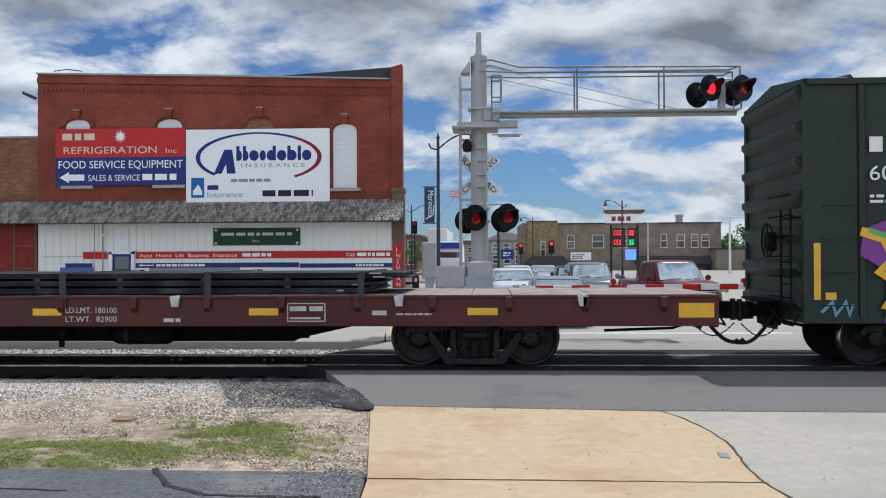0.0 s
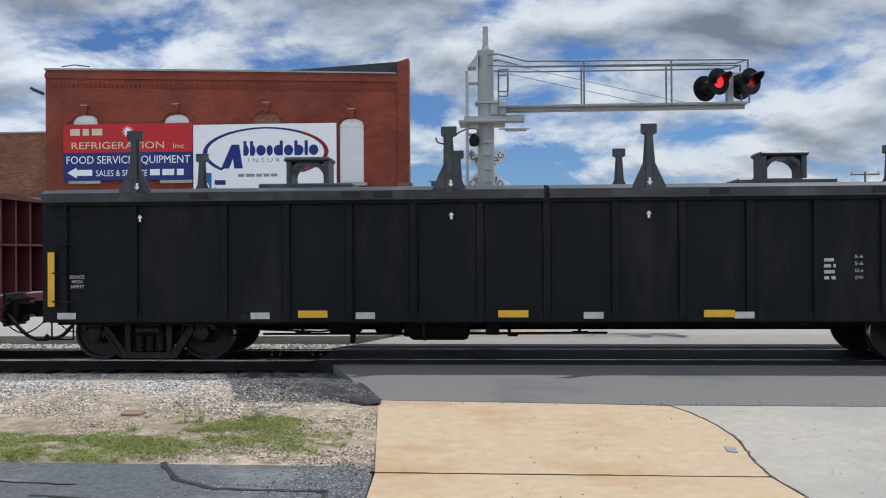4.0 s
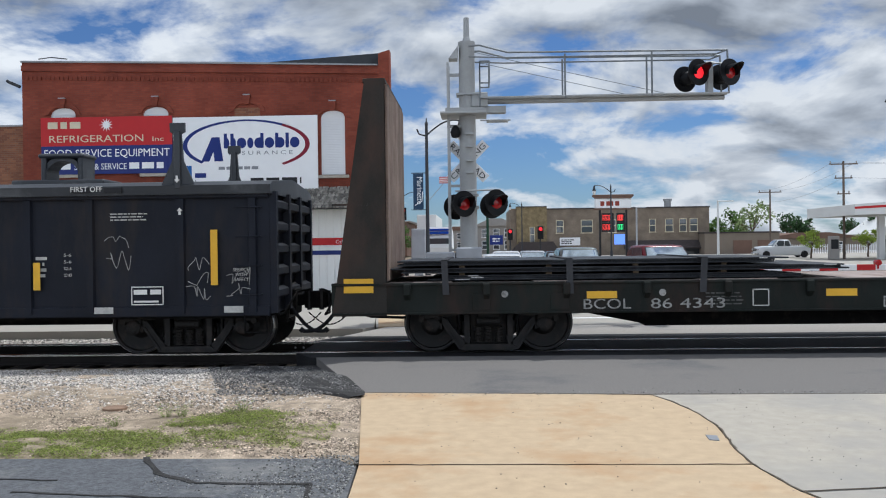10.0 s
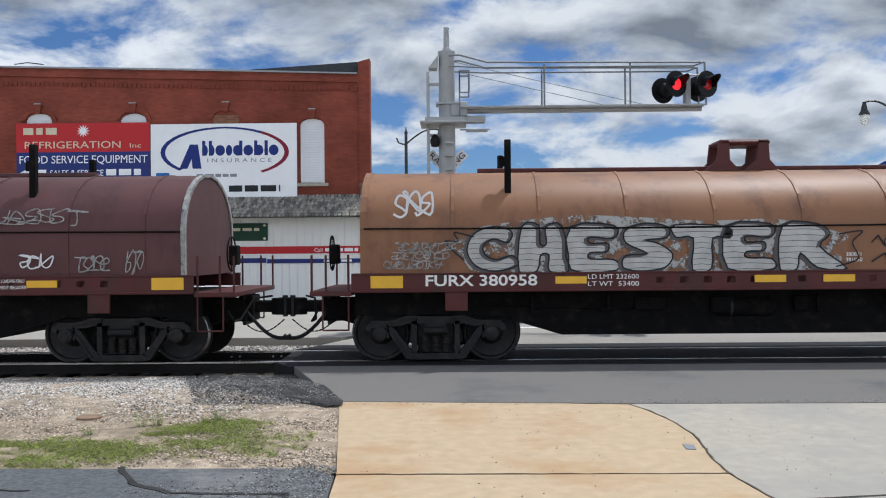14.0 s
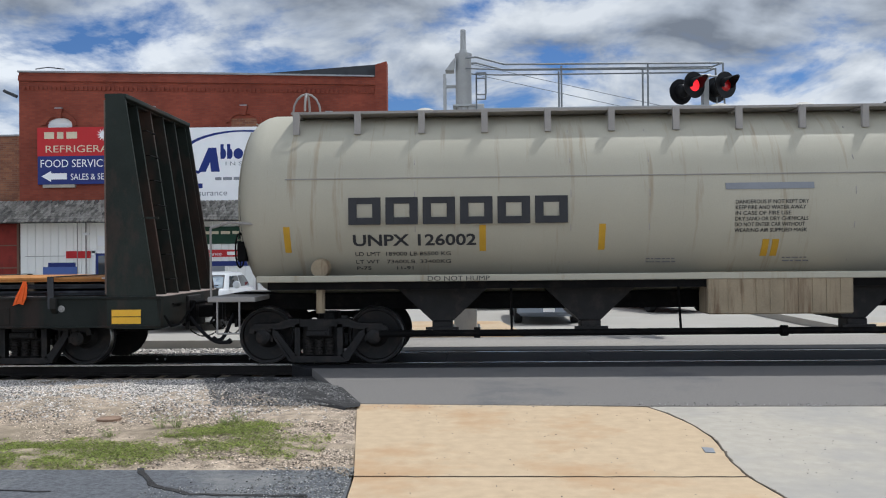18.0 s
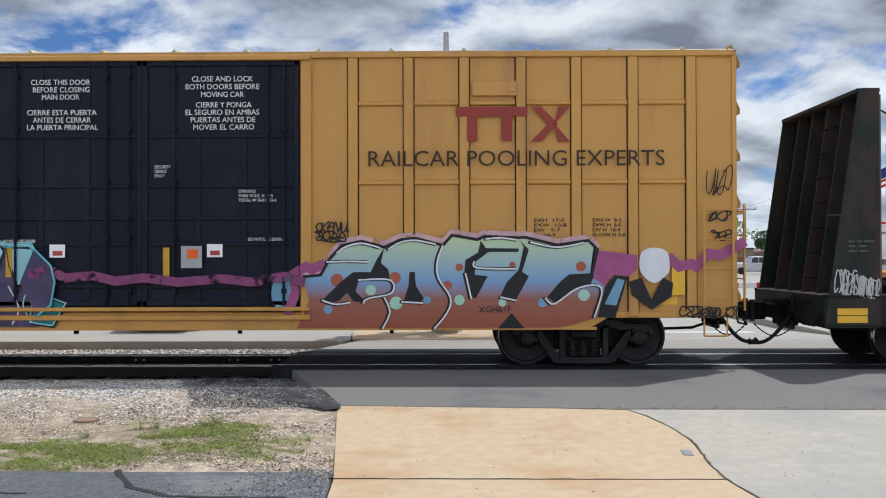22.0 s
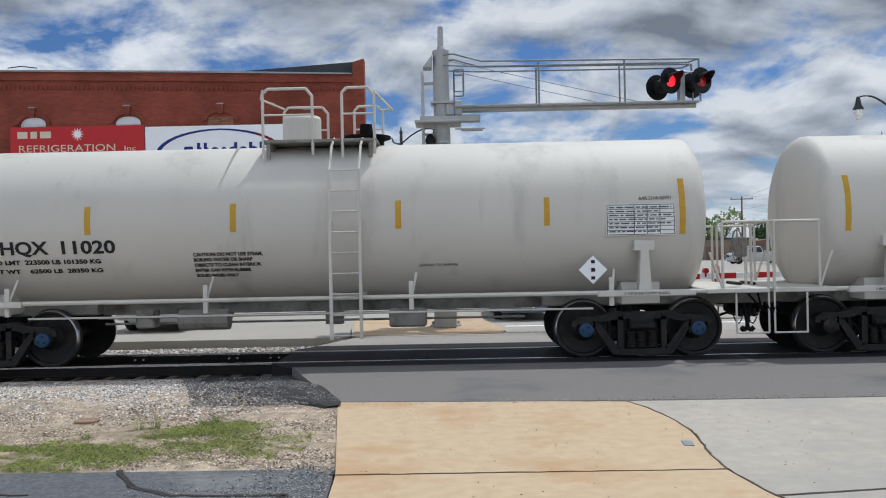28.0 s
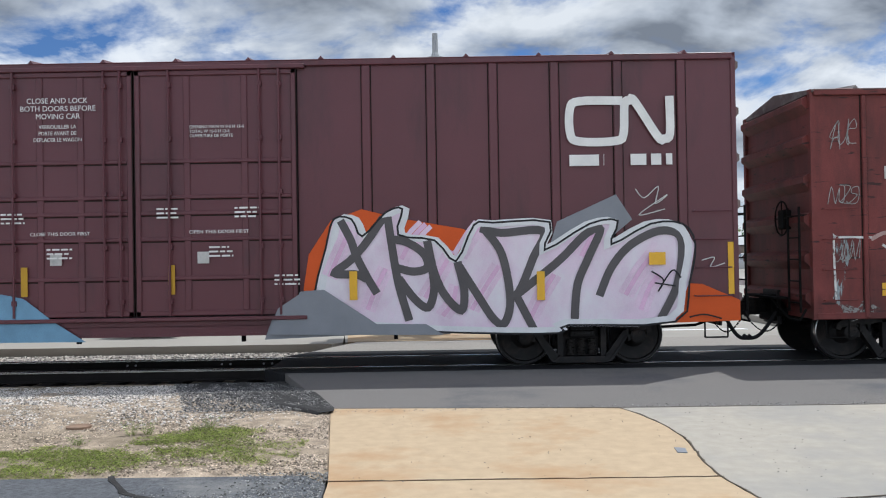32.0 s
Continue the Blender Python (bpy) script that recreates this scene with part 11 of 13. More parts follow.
def shop():
    F = 32.0
    shop = thing("brick_shop", (-10.1, F, 0), "two-storey red brick shop with signs and white siding below", "building")
    dx = 10.1

    def P(name, build, material, parent=shop, label="", smooth=False):
        return part(name, build, material, parent, label, (dx, -F, 0) if parent is shop else None, smooth)

    # the brick upper wall, with real openings behind the shutters
    wall = Build()
    xl, xr = -17.12, -3.14
    top = lambda x: 8.83 - 0.028 * (x - xl)
    holes = [(-16.04, -15.08, 4.55, 6.95), (-12.48, -11.52, 4.55, 6.92), (-5.75, -4.85, 4.38, 6.66)]
    xs = sorted({xl, xr - 0.42, *[h[0] for h in holes], *[h[1] for h in holes]})
    for a, c in zip(xs, xs[1:]):
        h = [q for q in holes if abs(q[0] - a) < 0.01]
        if h:
            wall.prism([(a, 3.3), (c, 3.3), (c, h[0][2]), (a, h[0][2])], "y", F, F + 0.35)
            m, r = (a + c) / 2, (c - a) / 2
            arc = [(m - r * math.cos(math.pi * i / 8), h[0][3] - 0.12 + 0.26 * math.sin(math.pi * i / 8)) for i in range(9)]
            wall.prism(arc + [(c, top(c)), (a, top(a))], "y", F, F + 0.35)
        else:
            wall.prism([(a, 3.3), (c, 3.3), (c, top(c)), (a, top(a))], "y", F, F + 0.35)
    P("upper_wall", wall.mesh("upper_wall", M["brick_wall"], weld=True), None, label="dark red brick wall")
    P("corner_pier", Build().prism([(xr - 0.42, 3.3), (xr, 3.3), (xr, 9.0), (xr - 0.42, 8.88)], "y", F - 0.05, F + 0.5), M["brick_wall"])
    body = Build()
    body.add([(xl, F + 0.36, 0), (xl - 3.2, 52, 0), (xl - 3.2, 52, 8.2), (xl, F + 0.36, 8.4)], [(0, 1, 2, 3)])
    body.add([(xr, F + 0.36, 0), (-5.8, 52, 0), (-5.8, 52, 8.2), (xr, F + 0.36, 8.4)], [(0, 3, 2, 1)])
    body.add([(-5.8, 52, 0), (xl - 3.2, 52, 0), (xl - 3.2, 52, 8.2), (-5.8, 52, 8.2)], [(0, 1, 2, 3)])
    P("back_walls", body, M["brick_wall"])
    P("roof", Build().add([(xl, F + 0.3, 8.2), (xr, F + 0.3, 8.2), (-5.8, 52, 8.0), (xl - 3.2, 52, 8.0)], [(0, 1, 2, 3)]).prism([(-9.7, 8.62), (-3.62, 8.99), (-3.62, 8.42), (-9.7, 8.42)], "y", F + 0.45, F + 3.0), M["roof_dark"], label="dark roofing sheet rising behind the parapet")
    P("coping", Build().prism([(xl - 0.04, top(xl)), (-9.3, top(-9.3)), (-3.6, top(-3.6) - 0.02), (-3.6, top(-3.6) + 0.03), (-9.3, top(-9.3) + 0.07), (xl - 0.04, top(xl) + 0.06)], "y", F - 0.06, F + 0.45), M["coping"], label="thin grey metal coping")
    P("corbel", Build().prism([(xl, 8.50), (xr - 0.4, 8.12), (xr - 0.4, 8.30), (xl, 8.70)], "y", F - 0.07, F), M["brick_wall"])
    dent = Build().box(-0.045, 0.045, F - 0.05, F, -0.13, 0.0, 0.0).mesh("dentil", M["brick_wall"])
    n = 78
    for i in range(n):
        x = xl + 0.2 + (xr - 0.5 - xl - 0.2) * i / (n - 1)
        z = 8.30 - 0.36 * (x - xl) / 13.5
        part("brick", dent, None, shop, "", (dx + x, -F, z))
    # windows
    for a, c, z0, z1 in holes:
        w = P("window", Build().box(a, c, F + 0.12, F + 0.18, z0, z1 - 0.1), M["sign_white"], label="white shuttered arched window")
        sl = Build()
        z = z0 + 0.04
        while z < z1 - 0.12:
            sl.prism([(F + 0.07, z), (F + 0.115, z + 0.012), (F + 0.115, z + 0.05), (F + 0.09, z + 0.05)], "x", a + 0.05, c - 0.05)
            z += 0.062
        m, r = (a + c) / 2, (c - a) / 2
        part("louvres", sl, M["sign_white"], w, "white louvred shutter")
        fr = Build().box(a, a + 0.06, F + 0.06, F + 0.12, z0, z1 - 0.1).box(c - 0.06, c, F + 0.06, F + 0.12, z0, z1 - 0.1)
        fr.prism([(m - r * math.cos(math.pi * i / 8), z1 - 0.12 + 0.26 * math.sin(math.pi * i / 8)) for i in range(9)], "y", F + 0.08, F + 0.16)
        part("frame", fr, M["sign_white"], w)
        part("sill", Build().box(a - 0.14, c + 0.14, F - 0.10, F + 0.1, z0 - 0.12, z0, 0.01), M["concrete"], w, "pale stone sill")
    for x in (-15.56, -12.0, -8.52, -5.30):
        z1 = 6.95 if x < -6 else 6.66
        hd = Build()
        for i in range(10):
            a0, a1 = math.pi * i / 10, math.pi * (i + 1) / 10
            hd.prism([(x + 0.50 * math.cos(a0), z1 - 0.12 + 0.30 * math.sin(a0)), (x + 0.68 * math.cos(a0), z1 - 0.16 + 0.48 * math.sin(a0)), (x + 0.68 * math.cos(a1), z1 - 0.16 + 0.48 * math.sin(a1)), (x + 0.50 * math.cos(a1), z1 - 0.12 + 0.30 * math.sin(a1))], "y", F - 0.06, F)
        P("arch_hood", hd.mesh("arch_hood", M["brick_wall"], weld=True), None, label="brick arch")
        P("keystone", Build().prism([(x - 0.08, z1 + 0.12), (x + 0.08, z1 + 0.12), (x + 0.14, z1 + 0.46), (x - 0.14, z1 + 0.46)], "y", F - 0.12, F), M["brick_wall"])
        P("arch_cap", Build().box(x - 0.13, x + 0.13, F - 0.14, F - 0.02, z1 + 0.46, z1 + 0.50), M["coping"])
    P("infill", Build().box(-9.0, -8.04, F - 0.012, F, 6.5, 6.95), M["brick_old"])
    # shingled awning
    aw = P("awning", Build().prism([(F + 0.02, 3.10), (F - 0.95, 3.10), (F - 0.98, 3.16), (F - 0.02, 3.92)], "x", -18.4, -3.05), M["roof_dark"], label="sloping awning of weathered grey wooden shingles")
    rest = Build()
    sv = [(-0.056, -0.085, -0.075), (0.056, -0.085, -0.075), (0.056, 0.14, 0.105), (-0.056, 0.14, 0.105), (-0.056, -0.085, -0.030), (0.056, -0.085, -0.030), (0.056, 0.14, 0.125), (-0.056, 0.14, 0.125)]
    sf = [(0, 3, 2, 1), (4, 5, 6, 7), (0, 1, 5, 4), (1, 2, 6, 5), (3, 7, 6, 2), (0, 4, 7, 3)]
    me = Build().add(sv, sf).mesh("shingle", M["shingle"])
    for row in range(7):
        f = row / 7
        y, z = F - 0.99 + 0.97 * f, 3.17 + 0.77 * f
        for i in range(112):
            x = -18.35 + i * 0.1365 + (0.07 if row % 2 else 0) + random.uniform(-0.012, 0.012)
            dz, dy = random.uniform(-0.005, 0.004), random.uniform(-0.014, 0.006)
            if row < 2:
                part("shingle", me, None, aw, "", pose(x, y + dy, z + dz + dy, 0, random.uniform(-1.2, 1.2), 0))
            else:
                k = random.uniform(0.75, 1.05)
                rest.add([(x + a * k, y + dy + b, z + dz + dy + c) for a, b, c in sv], sf)
    tagged(part("shingles", rest, M["shingle_rest"], aw), "upper rows of weathered grey shingles", kind="stuff")
    # ground floor: ribbed white siding
    lw = P("lower_wall", Build().box(-17.12, -14.30, F + 0.04, F + 0.3, 0, 3.2).box(-13.40, -3.5, F + 0.04, F + 0.3, 0, 3.2).box(-14.30, -13.40, F + 0.04, F + 0.3, 2.02, 3.2), M["siding"], label="white ribbed metal siding")
    bmesh_ = Build().box(0.02, 0.272, 0, 0.03, 0, 3.12, 0.008).mesh("siding_board", M["siding"])
    b_low = Build().box(0.02, 0.272, 0, 0.03, 2.04, 3.12, 0.008).mesh("siding_board", M["siding"])
    for i in range(46):
        x = -17.1 + i * 0.295
        part("siding_board", b_low if -14.55 < x < -13.42 else bmesh_, None, lw, "", (x, F + 0.012, 0))
    P("pilaster", Build().box(-3.52, -3.08, F - 0.08, F + 0.5, 0, 4.36, 0.02).box(-3.56, -3.04, F - 0.12, F + 0.5, 4.2, 4.36, 0.02), M["far_brown"], label="brown painted corner pilaster")
    sg = P("vertical_sign", Build().box(-3.46, -3.16, F - 0.11, F - 0.085, 0.2, 2.3), M["sign_red"], label="narrow red sign with upright white letters")
    for i, ch in enumerate("INSURANCE"):
        text(ch, 0.16, M["sign_white"], sg, -3.36, F - 0.116, 1.98 - i * 0.215)
    dr = P("door_1", Build().box(-14.22, -13.48, F + 0.03, F + 0.08, 0.02, 1.94, 0.01), M["sign_blue"], label="dark blue door with a glass pane")
    part("door_frame", Build().box(-14.34, -14.22, F - 0.03, F + 0.1, 0, 2.04).box(-13.48, -13.36, F - 0.03, F + 0.1, 0, 2.04).box(-14.34, -13.36, F - 0.03, F + 0.1, 1.94, 2.06), M["sign_white"], dr)
    part("pane", Build().box(-14.12, -13.58, F + 0.015, F + 0.03, 0.3, 1.85), M["glass"], dr)
    part("handle", Build().box(-13.6, -13.57, F - 0.01, F + 0.03, 0.9, 1.15), M["chrome"], dr)
    y = F - 0.012
    st = P("stripe", Build().box(-15.34, -14.40, y - 0.006, y + 0.01, 1.76, 2.03).box(-13.30, -3.53, y - 0.006, y + 0.01, 1.76, 2.03), M["sign_red"], label="red sign band with white lettering")
    text("Auto  Home  Life  Business  Insurance", 0.14, M["sign_white"], st, -13.15, y - 0.012, 1.82, wide=3.75)
    bars(st, -9.2, y - 0.012, 1.82, 1.4, 0.14, 1, M["sign_white"], gap=0.1, seed=1)
    text("Call", 0.14, M["sign_white"], st, -5.25, y - 0.012, 1.82, wide=0.3)
    bars(st, -4.85, y - 0.012, 1.82, 1.25, 0.14, 1, M["sign_white"], gap=0.1, seed=2)
    st = P("stripe", Build().box(-16.03, -14.98, y - 0.006, y + 0.01, 1.42, 1.60).box(-13.30, -7.05, y - 0.006, y + 0.01, 1.42, 1.60).box(-7.02, -3.53, y - 0.006, y + 0.01, 1.40, 1.56), M["sign_blue"], label="blue sign band with white lettering")
    bars(st, -12.5, y - 0.012, 1.46, 2.3, 0.10, 1, M["sign_white"], gap=0.1, seed=3)
    bars(st, -4.9, y - 0.012, 1.44, 1.3, 0.09, 1, M["sign_white"], gap=0.1, seed=4)
    part("arrow", Build().prism([(-13.2, 1.51), (-13.05, 1.57), (-13.05, 1.53), (-12.6, 1.53), (-12.6, 1.49), (-13.05, 1.49), (-13.05, 1.45)], "y", y - 0.012, y - 0.008), M["sign_white"], st)
    gs = P("hanging_sign", Build().box(-10.3, -6.99, F - 0.05, F - 0.01, 2.25, 2.90, 0.01), M["sign_green"], label="dark green sign board with cream lettering")
    bars(gs, -10.0, F - 0.056, 2.56, 2.85, 0.22, 1, M["sign_cream"], gap=0.5, seed=6)
    text("Inc.", 0.12, M["sign_cream"], gs, -8.8, F - 0.056, 2.36, wide=0.3)
    for cx, cz in ((-10.2, 2.33), (-10.2, 2.82), (-7.1, 2.33), (-7.1, 2.82)):
        part("ornament", Build().prism([(cx - 0.07, cz), (cx, cz - 0.06), (cx + 0.07, cz), (cx, cz + 0.06)], "y", F - 0.056, F - 0.052), M["sign_cream"], gs)
    P("wall_sign", Build().box(-14.12, -13.57, F - 0.03, F - 0.005, 2.22, 2.60, 0.005), M["sign_white"], label="small white wall sign")
    P("wall_sign", Build().box(-16.23, -14.92, F - 0.03, F - 0.005, 0.64, 1.44, 0.005), M["sign_periwinkle"], label="blue insurance sign board with white mark")
    P("sign_mark", Build().box(-15.85, -15.55, F - 0.036, F - 0.031, 0.92, 1.12).box(-15.5, -15.1, F - 0.036, F - 0.031, 0.96, 1.08), M["sign_white"])
    P("window_sign", Build().box(-13.33, -12.87, F - 0.03, F - 0.008, 1.07, 1.36, 0.004), M["sign_white"], label="small white open sign")
    text("Open", 0.12, M["black_paint"], shop, dx - 13.27, -0.036, 1.15, wide=0.34)
    P("wall_sign", Build().box(-12.78, -9.29, F - 0.03, F - 0.008, 0.30, 1.42, 0.005), M["g_slate"], label="grey sign board with white name bars")
    P("sign_mark", Build().box(-12.6, -11.2, F - 0.036, F - 0.031, 0.75, 1.05), M["sign_white"])
    P("conduit", Build().tube([(-14.57, F - 0.03, 3.1), (-14.57, F - 0.03, 0.3)], 0.025, 6).tube([(-14.9, F - 0.03, 3.1), (-14.9, F - 0.03, 0.9)], 0.015, 6).tube([(-16.9, F - 0.02, 1.85), (-15.4, F - 0.02, 1.85)], 0.01, 5), M["far_grey"])
    P("security_camera", Build().box(-14.62, -14.36, F - 0.22, F - 0.12, 2.62, 2.72, 0.02).box(-14.55, -14.5, F - 0.14, F, 2.64, 2.68), M["sign_white"], label="small white security camera")
    # big sign boards on the upper wall
    sa = P("billboard", Build().box(-16.37, -11.35, F - 0.10, F - 0.05, 4.55, 6.70, 0.01), M["sign_blue"], label="red and blue shop sign board")
    part("panel", Build().box(-16.37, -11.35, F - 0.106, F - 0.10, 5.62, 6.70), M["sign_red"], sa, "red upper panel")
    bars(sa, -16.1, F - 0.110, 6.26, 1.45, 0.28, 1, M["sign_cream"], gap=0.1, seed=9)
    text("REFRIGERATION", 0.27, M["sign_cream"], sa, -16.05, F - 0.110, 5.76, wide=3.6)
    text("Inc", 0.18, M["sign_cream"], sa, -12.1, F - 0.110, 5.76, wide=0.42)
    for i in range(6):
        a = math.pi * i / 6
        part("star", Build().prism([(-13.85 + 0.25 * math.cos(a), 6.40 + 0.25 * math.sin(a)), (-13.85 + 0.05 * math.cos(a + 1.57), 6.40 + 0.05 * math.sin(a + 1.57)), (-13.85 - 0.25 * math.cos(a), 6.40 - 0.25 * math.sin(a)), (-13.85 - 0.05 * math.cos(a + 1.57), 6.40 - 0.05 * math.sin(a + 1.57))], "y", F - 0.113 - i * 0.0006, F - 0.110), M["sign_white"], sa)
    text("FOOD SERVICE EQUIPMENT", 0.30, M["sign_white"], sa, -16.25, F - 0.106, 5.20, wide=4.8)
    text("SALES & SERVICE", 0.24, M["sign_white"], sa, -15.1, F - 0.106, 4.72, wide=2.0)
    bars(sa, -13.0, F - 0.106, 4.72, 1.55, 0.26, 1, M["sign_white"], gap=0.1, seed=10)
    part("arrow", Build().prism([(-16.22, 4.86), (-15.85, 5.06), (-15.85, 4.97), (-15.25, 4.97), (-15.25, 4.74), (-15.85, 4.74), (-15.85, 4.65)], "y", F - 0.108, F - 0.102), M["sign_white"], sa, "white arrow")
    sb = P("billboard", Build().box(-11.32, -5.86, F - 0.12, F - 0.06, 3.86, 6.62, 0.01), M["sign_white"], label="large white insurance sign with a blue oval")
    cx, cz = -8.55, 5.55
    ov, ov2 = Build(), Build()
    for i in range(40):
        a0, a1 = 2 * math.pi * i / 40, 2 * math.pi * (i + 1) / 40
        if 3.9 < a0 < 5.2:
            continue
        w0, w1 = 0.05 + 0.07 * abs(math.cos(a0)), 0.05 + 0.07 * abs(math.cos(a1))
        q = ov2 if (a0 < 0.9 or a0 > 5.3) else ov
        q.prism([(cx + (2.35 - w0) * math.cos(a0), cz + (0.92 - w0 * 0.6) * math.sin(a0)), (cx + 2.4 * math.cos(a0), cz + 0.95 * math.sin(a0)), (cx + 2.4 * math.cos(a1), cz + 0.95 * math.sin(a1)), (cx + (2.35 - w1) * math.cos(a1), cz + (0.92 - w1 * 0.6) * math.sin(a1))], "y", F - 0.126, F - 0.121)
    part("oval", ov, M["sign_navy"], sb, "blue oval outline")
    part("oval", ov2, M["sign_maroon"], sb, "dark red end of the oval")
    part("name_bar", Build().prism([(-10.25, 4.95), (-9.95, 4.95), (-9.55, 5.85), (-9.85, 5.85)], "y", F - 0.126, F - 0.121).prism([(-9.55, 5.85), (-9.85, 5.85), (-9.75, 4.95), (-9.42, 4.95)], "y", F - 0.127, F - 0.122), M["sign_navy"], sb)
    xx = -9.40
    for w, stem in ((0.22, 1), (0.22, 1), (0.36, 0), (0.24, 0), (0.36, 2), (0.36, 0), (0.36, 1), (0.14, 1), (0.36, 0)):
        nb = Build().prism([(xx + w / 2 + w / 2 * math.cos(math.pi * q / 10), 5.62 + 0.20 * math.sin(math.pi * q / 10)) for q in range(20)], "y", F - 0.126, F - 0.121)
        if stem:
            sx = xx + 0.01 if stem == 1 else xx + w - 0.13
            nb.box(sx, sx + 0.12, F - 0.1275, F - 0.1225, 5.43, 5.98)
        part("name_mark", nb, M["sign_navy"], sb)
        xx += w + 0.03
    text("I N S U R A N C E", 0.15, M["g_slate"], sb, -9.2, F - 0.126, 5.18, wide=2.4)
    bars(sb, -9.6, F - 0.126, 4.62, 1.8, 0.14, 1, M["g_slate"], gap=0.2, seed=11)
    part("mark", Build().box(-11.12, -10.62, F - 0.126, F - 0.121, 4.05, 4.80), M["g_bluemark"], sb, "small blue house mark")
    part("mark", Build().prism([(-11.05, 4.15), (-10.7, 4.15), (-10.7, 4.3), (-10.85, 4.55), (-11.05, 4.3)], "y", F - 0.130, F - 0.126), M["sign_white"], sb)
    bars(sb, -10.5, F - 0.126, 4.32, 0.5, 0.22, 1, M["sign_navy"], gap=0.2, seed=12)
    text("Insurance", 0.22, M["g_slate"], sb, -10.5, F - 0.126, 4.06, wide=1.35)
    bars(sb, -8.4, F - 0.126, 4.07, 2.35, 0.25, 1, M["black_paint"], gap=0.08, seed=13)
    P("downpipe", Build().tube([(xl - 0.05, F - 0.05, 7.9), (xl - 0.5, F - 0.05, 8.1), (xl - 0.55, F - 0.05, 8.15)], 0.06, 8), M["roof_dark"])
    P("cables", Build().tube([(xl + 0.7, F - 0.1, 8.92), (xl + 1.2, F - 0.1, 8.98), (xl + 1.8, F - 0.1, 8.90)], 0.02, 5), M["roof_dark"])
    # neighbour on the left
    nb = thing("brick_building", (-22, F, 0), "older brown brick building with red painted doors", "building")

    def N(name, build, material, label=""):
        return part(name, build, material, nb, label, (22, -F, 0))

    N("upper_wall", Build().box(-40, -17.16, F + 0.35, F + 12, 3.3, 6.46), M["brick_old"], "worn brown brick wall")
    N("lower_wall", Build().box(-40, -17.16, F + 0.1, F + 12, 0, 3.3), M["red_door"], "red painted wooden front")
    N("coping", Build().box(-40, -17.2, F + 0.3, F + 12.1, 6.46, 6.52), M["coping"])
    N("awning_end", Build().prism([(F + 0.02, 3.10), (F - 0.95, 3.10), (F - 0.98, 3.16), (F - 0.02, 3.92)], "x", -40, -18.42), M["shingle"])
    d = N("door_2", Build().box(-18.02, -17.24, F + 0.04, F + 0.1, 0.02, 3.05), M["red_door"], "dark red panelled door")
    part("door_trim", Build().box(-18.08, -18.0, F, F + 0.1, 0, 3.1).box(-17.24, -17.16, F, F + 0.1, 0, 3.1).box(-18.0, -17.24, F + 0.01, F + 0.08, 2.25, 2.29).box(-18.0, -17.24, F + 0.01, F + 0.08, 1.4, 1.44), M["far_brown"], d)


M["sign_maroon"] = mat("sign_maroon", (0.20, 0.012, 0.03), 0.5, var=0.05, bump=0.02)
M["sign_periwinkle"] = mat("sign_periwinkle", (0.09, 0.14, 0.36), 0.5, var=0.05, bump=0.02)
M["g_bluemark"] = mat("g_bluemark", (0.02, 0.12, 0.36), 0.5, var=0.05, bump=0.02)
shop()


